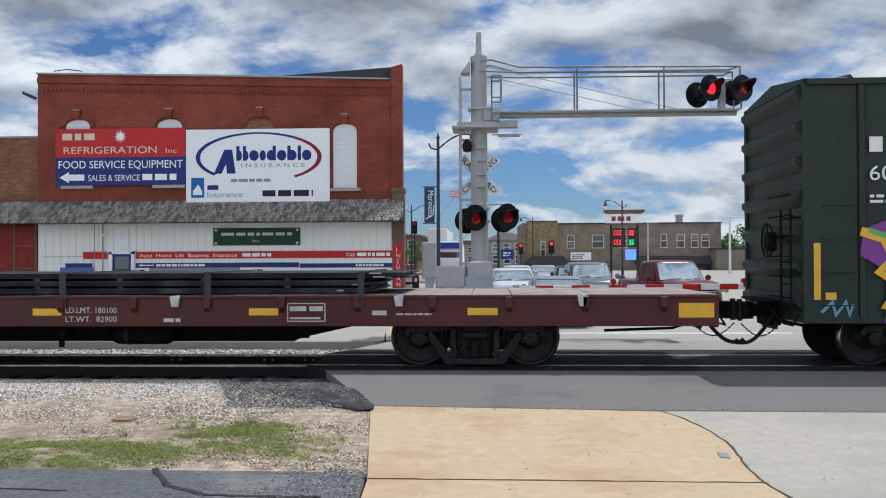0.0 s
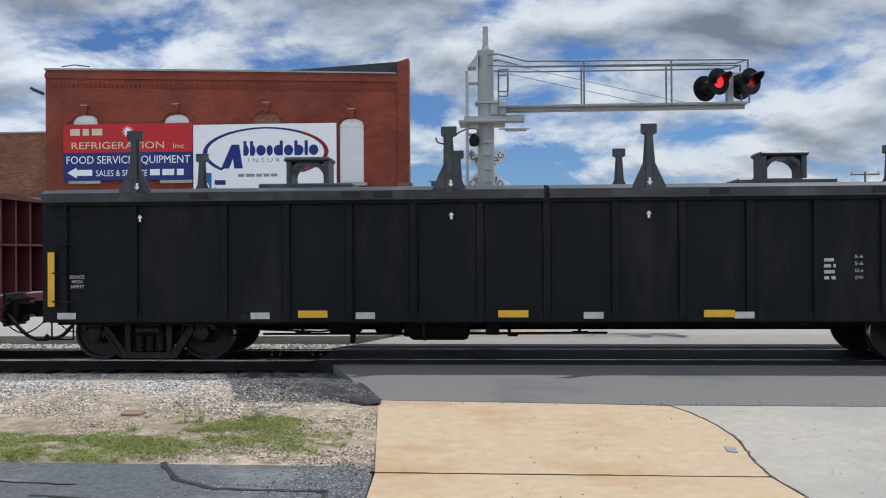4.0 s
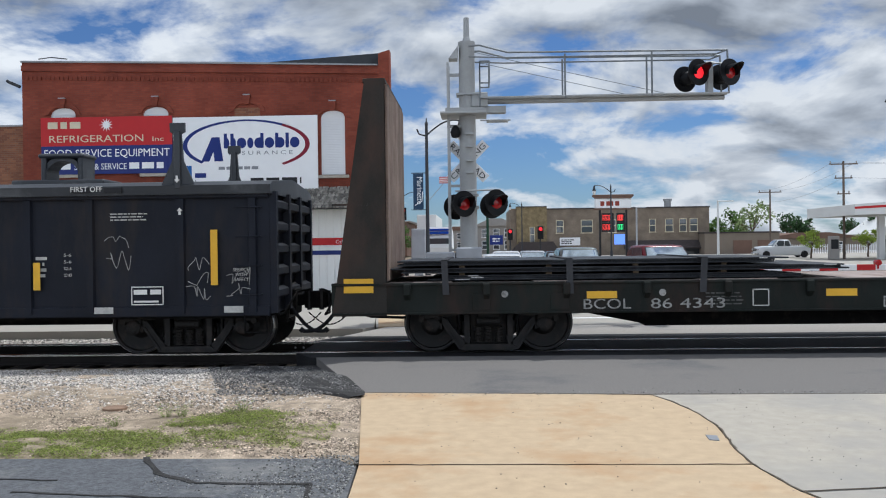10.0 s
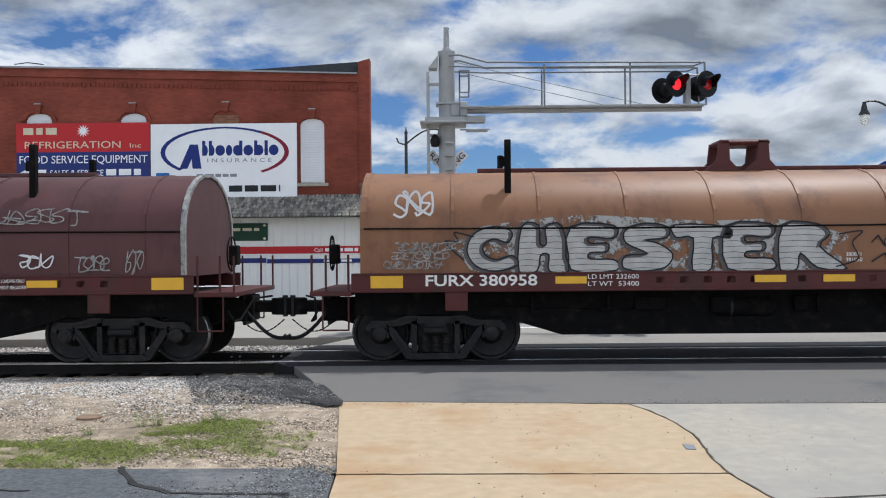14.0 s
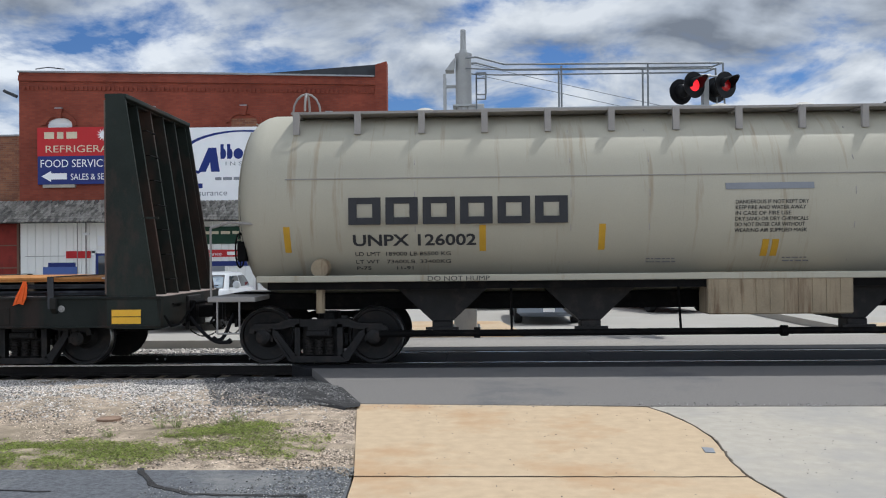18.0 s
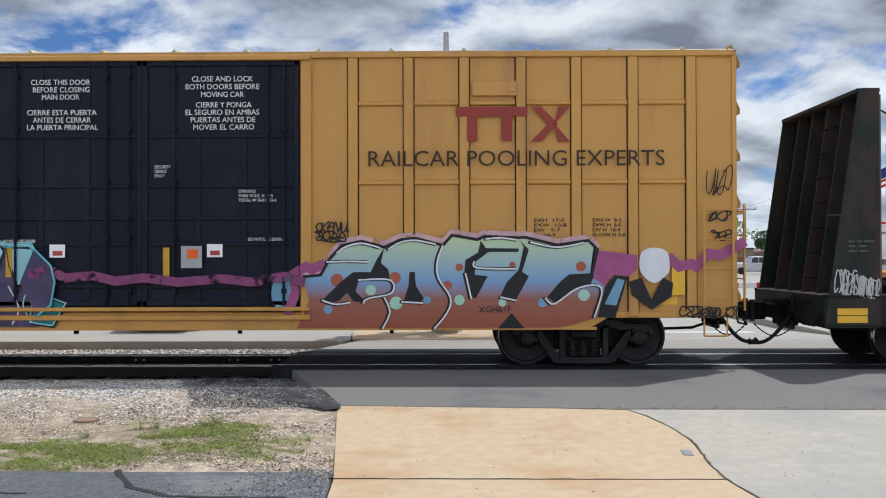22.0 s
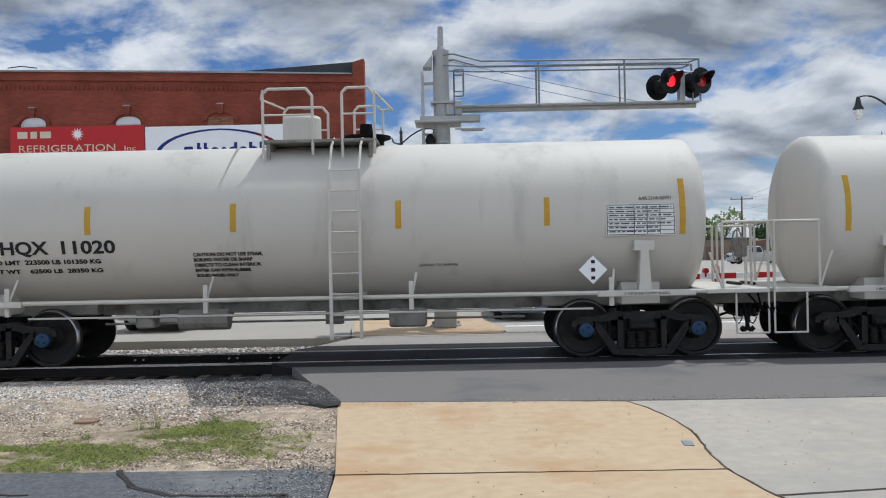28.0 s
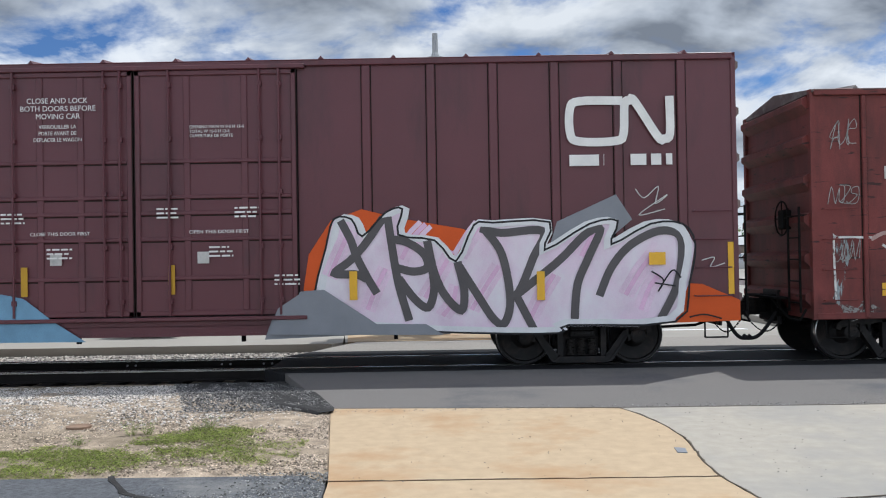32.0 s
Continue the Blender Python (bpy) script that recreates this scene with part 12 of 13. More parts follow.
# ---- street furniture ----
def street_lamp(x, y, h, side, arm=1.1, banner=False, label="black ornamental street lamp"):
    ob = thing("street_lamp", (x, y, 0), label, "street lamp", "street lamps")
    b = Build().lathe([(0, 0.20), (0.25, 0.20), (0.3, 0.12), (1.0, 0.10), (1.05, 0.075), (h - 0.1, 0.055), (h, 0.05), (h + 0.08, 0.07), (h + 0.16, 0.03), (h + 0.3, 0.012)], "z", 12)
    part("pole", b, M["lamp_black"], ob, "black fluted pole", smooth=True)
    pts = [(side * arm * i / 8, 0, h - 0.35 + 0.55 * math.sin(math.pi * 0.62 * i / 8)) for i in range(9)]
    a = Build().tube([(-side * 0.35, 0, h - 0.12), (-side * 0.28, 0, h - 0.3), (0, 0, h - 0.38)] + pts, 0.03, 6)
    part("arm", a, M["lamp_black"], ob)
    ex, ez = pts[-1][0], pts[-1][2]
    lamp = part("lantern", Build().lathe([(ez, 0.05), (ez - 0.1, 0.07), (ez - 0.25, 0.10), (ez - 0.38, 0.17), (ez - 0.40, 0.13)], "z", 14, (ex, 0, 0)), M["lamp_black"], ob, "black lantern", smooth=True)
    part("globe", Build().lathe([(ez - 0.40, 0.13), (ez - 0.52, 0.135), (ez - 0.66, 0.09), (ez - 0.72, 0.02)], "z", 14, (ex, 0, 0)), M["frosted"], lamp, "frosted glass globe", smooth=True)
    if banner:
        bn = part("banner", Build().box(-0.52, -0.14, -0.008, 0.008, 3.05, 4.38, 0.002), M["banner_blue"], ob, "dark blue street banner with white lettering")
        part("banner_arms", Build().cyl((0, 0, 4.40), (-0.6, 0, 4.40), 0.015, 6).cyl((0, 0, 3.03), (-0.6, 0, 3.03), 0.015, 6), M["lamp_black"], ob)
        me = letters("Marinette", 0.22, 0.004, 0.0, 1.0)
        me.materials.append(M["sign_white"])
        part("lettering", me, None, bn, "", pose(-0.38, -0.012, 4.25, 0, 90, 0))
        part("swoosh", stroke([(-0.46, 3.2), (-0.2, 3.35), (-0.17, 3.7)], 0.03, -0.012), M["sign_white"], bn)
        f = part("flag", Build().box(0.45, 0.85, -0.01, 0.01, 4.0, 4.25), M["sign_white"], ob, "small striped flag on a slanted staff")
        fs = Build()
        for i in range(4):
            fs.box(0.45, 0.85, -0.014, 0.014, 4.0 + i * 0.07, 4.035 + i * 0.07)
        part("stripes", fs, M["sign_red"], f)
        part("staff", Build().cyl((0, 0, 3.3), (0.85, 0, 4.28), 0.012, 5), M["galvanized"], f)
    return ob


M["banner_blue"] = mat("banner_blue", (0.03, 0.06, 0.11), 0.7, var=0.08, bump=0.05)
street_lamp(-1.80, 32.0, 6.15, 1, 1.25, True, "black ornamental street lamp with a blue banner")
street_lamp(-6.4, 73, 6.0, 1, 1.4)
street_lamp(10.6, 68, 6.0, -1, 1.3)
street_lamp(5.1, 96, 6.0, -1, 1.3)
street_lamp(13.75, 26.6, 6.1, -1, 1.15, False, "black ornamental street lamp over the far pavement")

board = thing("pavement_sign", (-3.05, 34.0, 0), "black pavement sign board with white letters", "sign")
part("board", Build().box(-0.36, 0.36, -0.03, 0.03, 0.1, 1.05, 0.01), M["black_paint"], board)
part("legs", Build().box(-0.36, -0.30, -0.02, 0.02, 0, 0.1).box(0.30, 0.36, -0.02, 0.02, 0, 0.1), M["black_paint"], board)
for i, t in enumerate(("NEW", "HORIZONS", "TRAVEL")):
    bars(board, -0.30, -0.035, 0.78 - i * 0.27, 0.6, 0.2, 1, M["sign_white"], gap=0.15, seed=20 + i)
cab = thing("utility_cabinet", (-2.2, 33.2, 0), "pale grey electrical cabinet on a pole", "cabinet")
part("box", Build().box(-0.3, 0.25, -0.2, 0.2, 0.95, 2.35, 0.03), M["cabinet_grey"], cab)
part("stand", Build().box(-0.18, 0.14, -0.12, 0.12, 0, 0.96, 0.01), M["cabinet_grey"], cab)
hyd = thing("bollard", (9.2, 30, 0), "red and white marker post", "bollard")
part("post", Build().lathe([(0, 0.09), (1.05, 0.09), (1.12, 0.05)], "z", 12), M["sign_red"], hyd)
part("base", Build().lathe([(0, 0.25), (0.25, 0.24), (0.28, 0.12)], "z", 12, (0.9, 0.5, 0)), M["yellow_plate"], hyd)


# ---- vehicles ----
def wheel(parent, x, y, r=0.34, w=0.22):
    ty = part("wheel", Build().lathe([(-w / 2, r * 0.62), (-w / 2, r * 0.92), (-w / 2 + 0.03, r), (w / 2 - 0.03, r), (w / 2, r * 0.92), (w / 2, r * 0.62)], "x", 22, (x, y, r)), M["tyre"], parent, "black tyre", smooth=True)
    s = 1 if x > 0 else -1
    part("rim", Build().lathe([(x + s * (w / 2 - 0.05), r * 0.62), (x + s * (w / 2 - 0.01), r * 0.55), (x + s * (w / 2 - 0.03), r * 0.2), (x + s * w / 2, r * 0.12)], "x", 16, (0, y, r)), M["chrome"], ty, smooth=True)


def loft(b, rings):
    """Rings: (z, half width, front y, rear y)."""
    v = []
    for z, w, f, r in rings:
        c = min(0.16, w * 0.2)
        v += [(-w + c, f, z), (w - c, f, z), (w, f + c, z), (w, r - c, z), (w - c, r, z), (-w + c, r, z), (-w, r - c, z), (-w, f + c, z)]
    n = 8
    f = [tuple(range(n - 1, -1, -1)), tuple(range((len(rings) - 1) * n, len(rings) * n))]
    for k in range(len(rings) - 1):
        f += [(k * n + i, k * n + (i + 1) % n, (k + 1) * n + (i + 1) % n, (k + 1) * n + i) for i in range(n)]
    return b.add(v, f)


def round_shell(rings, n=36, power=5.0):
    """A closed shell through rounded-rectangle rings: (z, half width, front y, rear y)."""
    v = []
    for z, w, f, r in rings:
        for i in range(n):
            c, q = math.cos(2 * math.pi * i / n), math.sin(2 * math.pi * i / n)
            v.append((w * math.copysign(abs(c) ** (2 / power), c), (f + r) / 2 + (r - f) / 2 * math.copysign(abs(q) ** (2 / power), q), z))
    faces = [tuple(range(n - 1, -1, -1)), tuple(range((len(rings) - 1) * n, len(rings) * n))]
    for k in range(len(rings) - 1):
        faces += [(k * n + i, k * n + (i + 1) % n, (k + 1) * n + (i + 1) % n, (k + 1) * n + i) for i in range(n)]
    return Build().add(v, faces)


def pane(grid, off):
    """A curved sheet through a grid of points, with a small thickness along off."""
    rows, cols = len(grid), len(grid[0])
    v = [p for r in grid for p in r] + [tuple(a + o for a, o in zip(p, off)) for r in grid for p in r]
    q = rows * cols
    f = []
    for r in range(rows - 1):
        for c in range(cols - 1):
            a = r * cols + c
            f += [(a, a + 1, a + cols + 1, a + cols), (q + a, q + a + cols, q + a + cols + 1, q + a + 1)]
    edge = [c for c in range(cols)] + [r * cols + cols - 1 for r in range(1, rows)] + [(rows - 1) * cols + c for c in range(cols - 2, -1, -1)] + [r * cols for r in range(rows - 2, 0, -1)]
    f += [(a, b, q + b, q + a) for a, b in zip(edge, edge[1:] + edge[:1])]
    return Build().add(v, f)


def car(name, at, paint, label, length=4.6, width=1.8, height=1.45, hood=1.05, belt=0.95, cab=(1.2, 3.9), roof=(1.9, 3.4), turn=0, bed=False):
    """A vehicle with its nose at y = 0, pointing to -y."""
    ob = thing(name, pose(*at, 0, 0, turn), label, "pickup truck" if bed else "car", "waiting vehicles")
    w = width / 2
    part("body", round_shell([(0.22, w * 0.92, 0.10, length - 0.08), (0.34, w * 0.98, 0.02, length), (0.60, w, 0.0, length), (hood - 0.22, w, 0.03, length - 0.02), (hood - 0.10, w * 0.985, 0.10, length - 0.06), (hood - 0.03, w * 0.95, 0.22, length - 0.12), (hood, w * 0.86, 0.42, length - 0.22)]), paint, ob, smooth=True)
    part("bonnet", round_shell([(hood - 0.05, w * 0.80, 0.30, cab[0] + 0.3), (hood + 0.02, w * 0.72, 0.50, cab[0] + 0.3), (hood + 0.045, w * 0.55, 0.75, cab[0] + 0.3)]), paint, ob, smooth=True)
    lift = lambda z: max(0.0, min(1.0, (z - hood + 0.04) / (height - hood + 0.04)))
    half = lambda z: w * (0.93 - 0.17 * lift(z) ** 1.3)
    front = lambda z: cab[0] + (roof[0] - cab[0]) * lift(z) ** 1.12
    rear = lambda z: cab[1] - (cab[1] - roof[1]) * lift(z) ** 1.3
    zs = [hood - 0.04 + (height - 0.07 - hood + 0.04) * i / 6 for i in range(7)]
    rings = [(z, half(z), front(z), rear(z)) for z in zs]
    z, a, f, r = rings[-1]
    rings += [(z + 0.035, a * 0.96, f + 0.06, r - 0.06), (z + 0.058, a * 0.86, f + 0.18, r - 0.18), (z + 0.07, a * 0.6, f + 0.4, r - 0.4)]
    part("cabin", round_shell(rings, power=6.0), paint, ob, smooth=True)
    z0, z1 = hood + 0.03, height - 0.10
    side = lambda z, k: (half(z) * k, (front(z) + rear(z)) / 2 - (rear(z) - front(z)) / 2 * (1 - abs(k) ** 6) ** (1 / 6))
    for nm, sgn in (("windscreen", -1), ("rear_window", 1)):
        for grow, mt, lab, off in ((0.0, M["car_glass"], "reflective glass", 0.016), (0.025, M["black_paint"], "black rubber window seal", 0.008)):
            grid = []
            for i in range(6):
                z = z0 - grow + (z1 - z0 + 2 * grow) * i / 5
                row = []
                for j in range(13):
                    k = (-0.86 - grow + (1.72 + 2 * grow) * j / 12)
                    x, y = side(z, k)
                    mid = (front(z) + rear(z)) / 2
                    row.append((x, mid + (mid - y) * sgn + off * sgn, z + 0.004))
                grid.append(row)
            part(nm if not grow else "seal", pane(grid, (0, -0.006 * sgn, 0)), mt, ob, lab, smooth=True)
    for s in (-1, 1):
        for a0, a1 in (((0.10, 0.50), (0.54, 0.92)) if not bed else ((0.10, 0.56), (0.60, 0.92))):
            grid = []
            for i in range(4):
                z = z0 + (z1 - z0) * i / 3
                grid.append([(s * (half(z) * (0.995 if 0.15 < k < 0.85 else 0.985) + 0.012), front(z) + (rear(z) - front(z)) * (0.04 + 0.92 * k), z) for k in (a0, (a0 + a1) / 2, a1)])
            part("side_window", pane(grid, (-s * 0.006, 0, 0)), M["glass"], ob, "dark side glass")
        part("mirror", Build().lathe([(-0.05, 0.03), (-0.03, 0.09), (0.03, 0.10), (0.07, 0.05)], "y", 12, (s * (w + 0.10), cab[0] + 0.42, hood + 0.10)), paint, ob, smooth=True)
        part("headlight", Build().box(*sorted((s * (w - 0.06), s * (w - 0.46))), -0.012, 0.16, hood - 0.36, hood - 0.19, 0.04), M["chrome"], ob, "clear headlight")
        part("wiper", Build().cyl((s * 0.34 - 0.3, front(z0) - 0.04, z0 + 0.01), (s * 0.34 + 0.28, front(z0 + 0.05) - 0.04, z0 + 0.06), 0.012, 5), M["black_paint"], ob)
        for y in (0.85, length - 0.95):
            wheel(ob, s * (w - 0.10), y)
    gz = hood - 0.42
    part("grille", Build().box(-w * 0.46, w * 0.46, -0.02, 0.06, gz - 0.02, hood - 0.19, 0.02), M["car_black"], ob, "dark grille")
    part("grille_bar", Build().box(-w * 0.48, w * 0.48, -0.034, 0.0, gz + 0.09, gz + 0.13, 0.006).box(-w * 0.48, w * 0.48, -0.03, 0.0, hood - 0.20, hood - 0.17, 0.006), M["chrome"], ob)
    part("bumper", Build().box(-w * 0.97, w * 0.97, -0.07, 0.16, 0.30, 0.52, 0.05), M["chrome"] if bed else paint, ob)
    part("number_plate", Build().box(-0.16, 0.16, -0.082, -0.07, 0.36, 0.46), M["sign_white"], ob)
    if bed:
        part("cargo_bed", Build().box(-w * 0.84, w * 0.84, cab[1] + 0.1, length - 0.2, hood - 0.02, hood + 0.006), M["car_black"], ob, "open cargo bed")
    return ob


car("red_pickup", (6.8, 27.6, -0.18), M["car_red"], "dark red pickup truck waiting at the gate", 5.6, 1.95, 1.80, 1.12, 1.1, (1.35, 3.6), (2.05, 3.3), turn=12, bed=True)
car("blue_car", (2.05, 23.4, -0.18), M["car_blue"], "pale blue-grey saloon car waiting at the gate", 4.6, 1.78, 1.36, 0.96, cab=(1.05, 3.9), roof=(1.95, 3.3))
car("white_car", (0.95, 30.0, -0.18), M["car_white"], "white sport utility vehicle waiting in the queue", 4.5, 1.8, 1.52, 1.05, cab=(1.0, 4.3), roof=(1.8, 4.0))
car("grey_car", (4.0, 32.0, -0.18), M["car_grey"], "grey-green sport utility vehicle in the queue", 4.6, 1.85, 1.72, 1.1, cab=(1.0, 4.4), roof=(1.7, 4.1))
car("white_car", (-6.95, 19.9, 0), M["car_white"], "white saloon car parked in the lot", 4.5, 1.78, 1.36, 0.95)
car("white_car", (1.6, 44, -0.18), M["car_white"], "white car in the street", 4.5, 1.8, 1.5, 1.0)
car("dark_car", (4.2, 41, -0.18), M["car_black"], "dark car in the queue", 4.6, 1.8, 1.5, 1.0)
car("silver_car", (3.4, 50, -0.18), M["car_silver"], "silver car in the queue", 4.5, 1.8, 1.45, 1.0)
car("white_pickup", (27.1, 85, 0), M["car_white"], "white pickup truck by the petrol station", 5.4, 1.9, 1.75, 1.1, 1.1, (1.35, 3.4), (2.0, 3.1), turn=-90, bed=True)
car("silver_car", (34.5, 73, 0), M["car_silver"], "silver car by the pumps", 4.5, 1.8, 1.5, 1.0, turn=-80)
M_truck = thing("lorry", (-3.2, 60, 0), "white lorry with a box trailer and blue striped cab", "lorry")
part("trailer", Build().box(-1.1, 0.3, 2.6, 14, 0.95, 3.9, 0.03), M["far_white"], M_truck, "plain white box trailer")
part("cab", loft(Build(), [(0.5, 0.95, -0.6, 2.4), (1.5, 0.98, -0.6, 2.4), (2.4, 0.95, 0.1, 2.4), (2.95, 0.85, 0.5, 2.4)]), M["far_white"], M_truck, "white cab", (0.6, 0, 0))
part("windscreen", Build().box(-0.25, 1.45, -0.40, -0.30, 1.55, 2.15), M["glass"], M_truck)
part("stripe", Build().box(-0.3, 1.5, -0.05, 0.4, 2.45, 2.62).box(-0.28, 1.48, 0.15, 0.5, 2.7, 2.82), M["g_blue"], M_truck, "blue cab stripes")
for x in (-0.9, 1.35):
    for y in (0.3, 4.5, 12):
        wheel(M_truck, x, y, 0.5, 0.3)


# ---- buildings, poles and trees beyond the crossing ----
def window(parent, x, z, w, h, y, trim):
    wd = part("window", Build().box(x, x + w, y - 0.03, y + 0.05, z, z + h), M["glass"], parent, "dark window")
    t = 0.08
    part("frame", Build().box(x - t, x, y - 0.08, y, z - t, z + h + t).box(x + w, x + w + t, y - 0.08, y, z - t, z + h + t).box(x, x + w, y - 0.08, y, z + h, z + h + t).box(x, x + w, y - 0.08, y, z + h / 2 - 0.05, z + h / 2 + 0.05), trim, wd)
    part("sill", Build().box(x - 0.14, x + w + 0.14, y - 0.14, y, z - t - 0.10, z - t), trim, wd)


def tan_block():
    Y = 115
    b = thing("tan_building", (18, Y, 0), "two-storey tan brick commercial building with a stone corner", "building")
    part("wall", Build().box(-8.6, 12.8, 0, 16, 0, 6.15), M["brick_tan"], b, "plain tan brick wall")
    part("corner_wall", Build().box(-12.6, -8.6, -0.15, 16, 0, 6.5), M["yellow_stone"], b, "mottled yellow stone corner")
    part("side_wall", Build().box(-13.4, -12.6, 0.3, 16, 0, 6.35), M["brick_tan"], b)
    part("coping", Build().box(-8.6, 12.9, -0.12, 0.3, 6.15, 6.32).box(-12.7, -8.6, -0.25, 0.3, 6.5, 6.62), M["awning_dark"], b)
    for x, w in ((-7.3, 0.85), (-4.0, 1.4), (-0.4, 0.9), (5.0, 0.7), (7.1, 0.9), (10.3, 0.9), (11.4, 0.0)):
        if w:
            window(b, x, 3.1, w, 1.55, 0, M["sign_cream"])
    window(b, 8.95, 3.1, 0.8, 1.55, 0, M["sign_cream"])
    window(b, -10.8, 1.9, 0.5, 1.9, -0.15, M["sign_cream"])
    part("awning", Build().prism([(0, 1.9), (-1.2, 0.95), (-1.2, 0.75), (0, 0.75)], "x", 1.6, 12.8), M["awning_dark"], b, "dark long awning")
    part("awning", Build().prism([(-13.6, 0.5), (-6.9, 0.5), (-7.9, 1.9), (-12.2, 1.9)], "y", -1.6, -0.2), M["awning_dark"], b, "dark hipped awning at the corner")
    part("shop_front", Build().box(-12.4, -7.4, -0.3, -0.1, 0, 0.7).box(2.0, 12.6, -0.2, 0, 0, 0.75), M["glass"], b)
    part("sign", Build().box(-6.9, -4.2, -0.12, -0.02, 1.35, 2.4), M["sign_white"], b, "white notice board")
    bars(b, -6.7, -0.13, 1.5, 1.7, 0.7, 3, M["black_paint"], seed=70)
    part("roof_vent", Build().box(7.7, 8.5, 3, 3.7, 6.1, 7.2).box(7.6, 8.6, 2.9, 3.8, 7.2, 7.5), M["coping"], b, "grey metal roof vent")


tan_block()
low = thing("garage_block", (34, 112, 0), "low tan garage block with brown doors", "building")
part("wall", Build().box(-4.6, 4.9, 0, 10, 0, 2.65), M["tan_wall"], low)
part("coping", Build().box(-4.7, 5.0, -0.1, 10.1, 2.65, 2.85), M["awning_dark"], low)
for x in (-1.0, 2.1):
    part("garage_door", Build().box(x, x + 2.4, -0.06, 0.05, 0, 1.75, 0.02), M["far_brown"], low, "brown garage door")
for k, (x, y, w, d, h, rh, wall, roof) in enumerate(((47, 122, 14, 9, 1.9, 0.8, "tan_wall", "far_brown"), (63, 125, 12, 9, 2.4, 3.2, "far_white", "far_white"), (80, 135, 12, 9, 3, 3.0, "far_white", "far_grey"), (-16, 190, 9, 12, 6, 1.0, "far_brown", "far_grey"), (-28, 230, 12, 12, 8, 1.5, "far_grey", "far_grey"), (-4, 210, 10, 12, 5, 1.0, "far_grey", "far_brown"), (3.2, 140, 6.5, 14, 4.6, 1.2, "far_grey", "far_grey"), (-8, 160, 6, 10, 4.2, 0.8, "far_white", "far_grey"), (-13, 130, 5, 18, 5.2, 0.3, "far_brown", "far_grey"))):
    hs = thing("house", (x, y, 0), ("low house with a shallow grey roof", "white house with a pale metal roof", "white house in the distance", "brick block far down the street", "tall grey block far down the street", "low grey block far down the street", "grey gabled shop down the street", "white shop down the street", "brown brick row down the street")[k], "house", "distant houses")
    part("wall", Build().box(-w / 2, w / 2, 0, d, 0, h), M[wall], hs)
    part("roof", Build().prism([(-w / 2 - 0.4, h), (w / 2 + 0.4, h), (w / 2 * 0.3, h + rh), (-w / 2 * 0.3, h + rh)], "y", -0.4, d + 0.4), M[roof], hs)
    for i in range(3):
        window(hs, -w / 2 + w * (0.16 + 0.28 * i), min(0.9, h * 0.3), 0.9, min(1.2, h * 0.4), 0, M["sign_white"])
    if h > 4:
        for i in range(3):
            window(hs, -w / 2 + w * (0.16 + 0.28 * i), h * 0.62, 0.9, 1.2, 0, M["sign_white"])
fence = thing("fence", (44, 108, 0), "long white wooden picket fence", "fence")
pk = Build().box(-0.05, 0.05, -0.02, 0.02, 0, 1.1).mesh("picket", M["sign_white"])
for i in range(60):
    part("picket", pk, None, fence, "", (-6 + i * 0.28, 0, 0))
part("rails", Build().box(-6, 10.6, 0.02, 0.05, 0.25, 0.32).box(-6, 10.6, 0.02, 0.05, 0.8, 0.87), M["sign_white"], fence)

# petrol station canopy and price pylon
M["screen_blue"] = glow("screen_blue", (0.15, 0.3, 0.9), 0.8)
can = thing("petrol_canopy", (35, 70, 0), "white petrol station canopy with a red band", "canopy")
part("roof", Build().add([(-4.7, 0, 3.65), (14, 0, 3.9), (14, 14, 3.9), (-4.7, 10, 3.65), (-4.7, 0, 4.5), (14, 0, 5.6), (14, 14, 5.6), (-4.7, 10, 4.5)], [(0, 1, 2, 3), (4, 7, 6, 5), (0, 4, 5, 1), (3, 2, 6, 7), (1, 5, 6, 2), (0, 3, 7, 4)]), M["far_white"], can)
part("band", Build().add([(-4.75, -0.02, 4.12), (14, -0.02, 4.95), (14, -0.02, 5.2), (-4.75, -0.02, 4.30), (-4.75, 0.0, 4.12), (14, 0.0, 4.95), (14, 0.0, 5.2), (-4.75, 0.0, 4.30)], [(0, 1, 2, 3), (7, 6, 5, 4), (0, 4, 5, 1), (3, 2, 6, 7)]), M["sign_red"], can, "red band on the edge")
for x in (-1.2, 4.4):
    part("column", Build().box(x - 0.25, x + 0.25, 3.0, 3.5, 0, 3.9, 0.02), M["far_white"], can)
for x in (-4.8, -0.4, 4):
    pu = thing("fuel_pump", (35 + x, 74, 0), "dark fuel pump under the canopy", "fuel pump", "fuel pumps")
    part("body", Build().box(-0.4, 0.4, -0.25, 0.25, 0, 2.0, 0.04), M["far_grey"], pu)
    part("face", Build().box(-0.3, 0.3, -0.28, -0.25, 0.9, 1.7), M["black_paint"], pu)
pyl = thing("price_pylon", (12.65, 80, 0), "petrol station price pylon with red and green digits", "sign")
part("head", Build().box(-1.65, 1.65, -0.3, 0.3, 4.85, 5.75, 0.04), M["sign_white"], pyl, "white name panel")
part("cap", Build().prism([(-1.85, 5.95), (1.85, 5.95), (1.6, 5.75), (-1.6, 5.75)], "y", -0.4, 0.4).box(-1.85, 1.85, -0.42, 0.42, 5.95, 6.1, 0.03).box(-1.75, 1.75, -0.35, 0.35, 4.7, 4.85, 0.02), M["far_brown"], pyl)
bars(pyl, -1.2, -0.31, 5.05, 2.3, 0.45, 1, M["letter_red"], gap=0.05, seed=31, label="dark red name bars")
for x in (-1.3, 1.12):
    part("post", Build().box(x, x + 0.18, -0.1, 0.1, 0, 4.76), M["black_paint"], pyl)
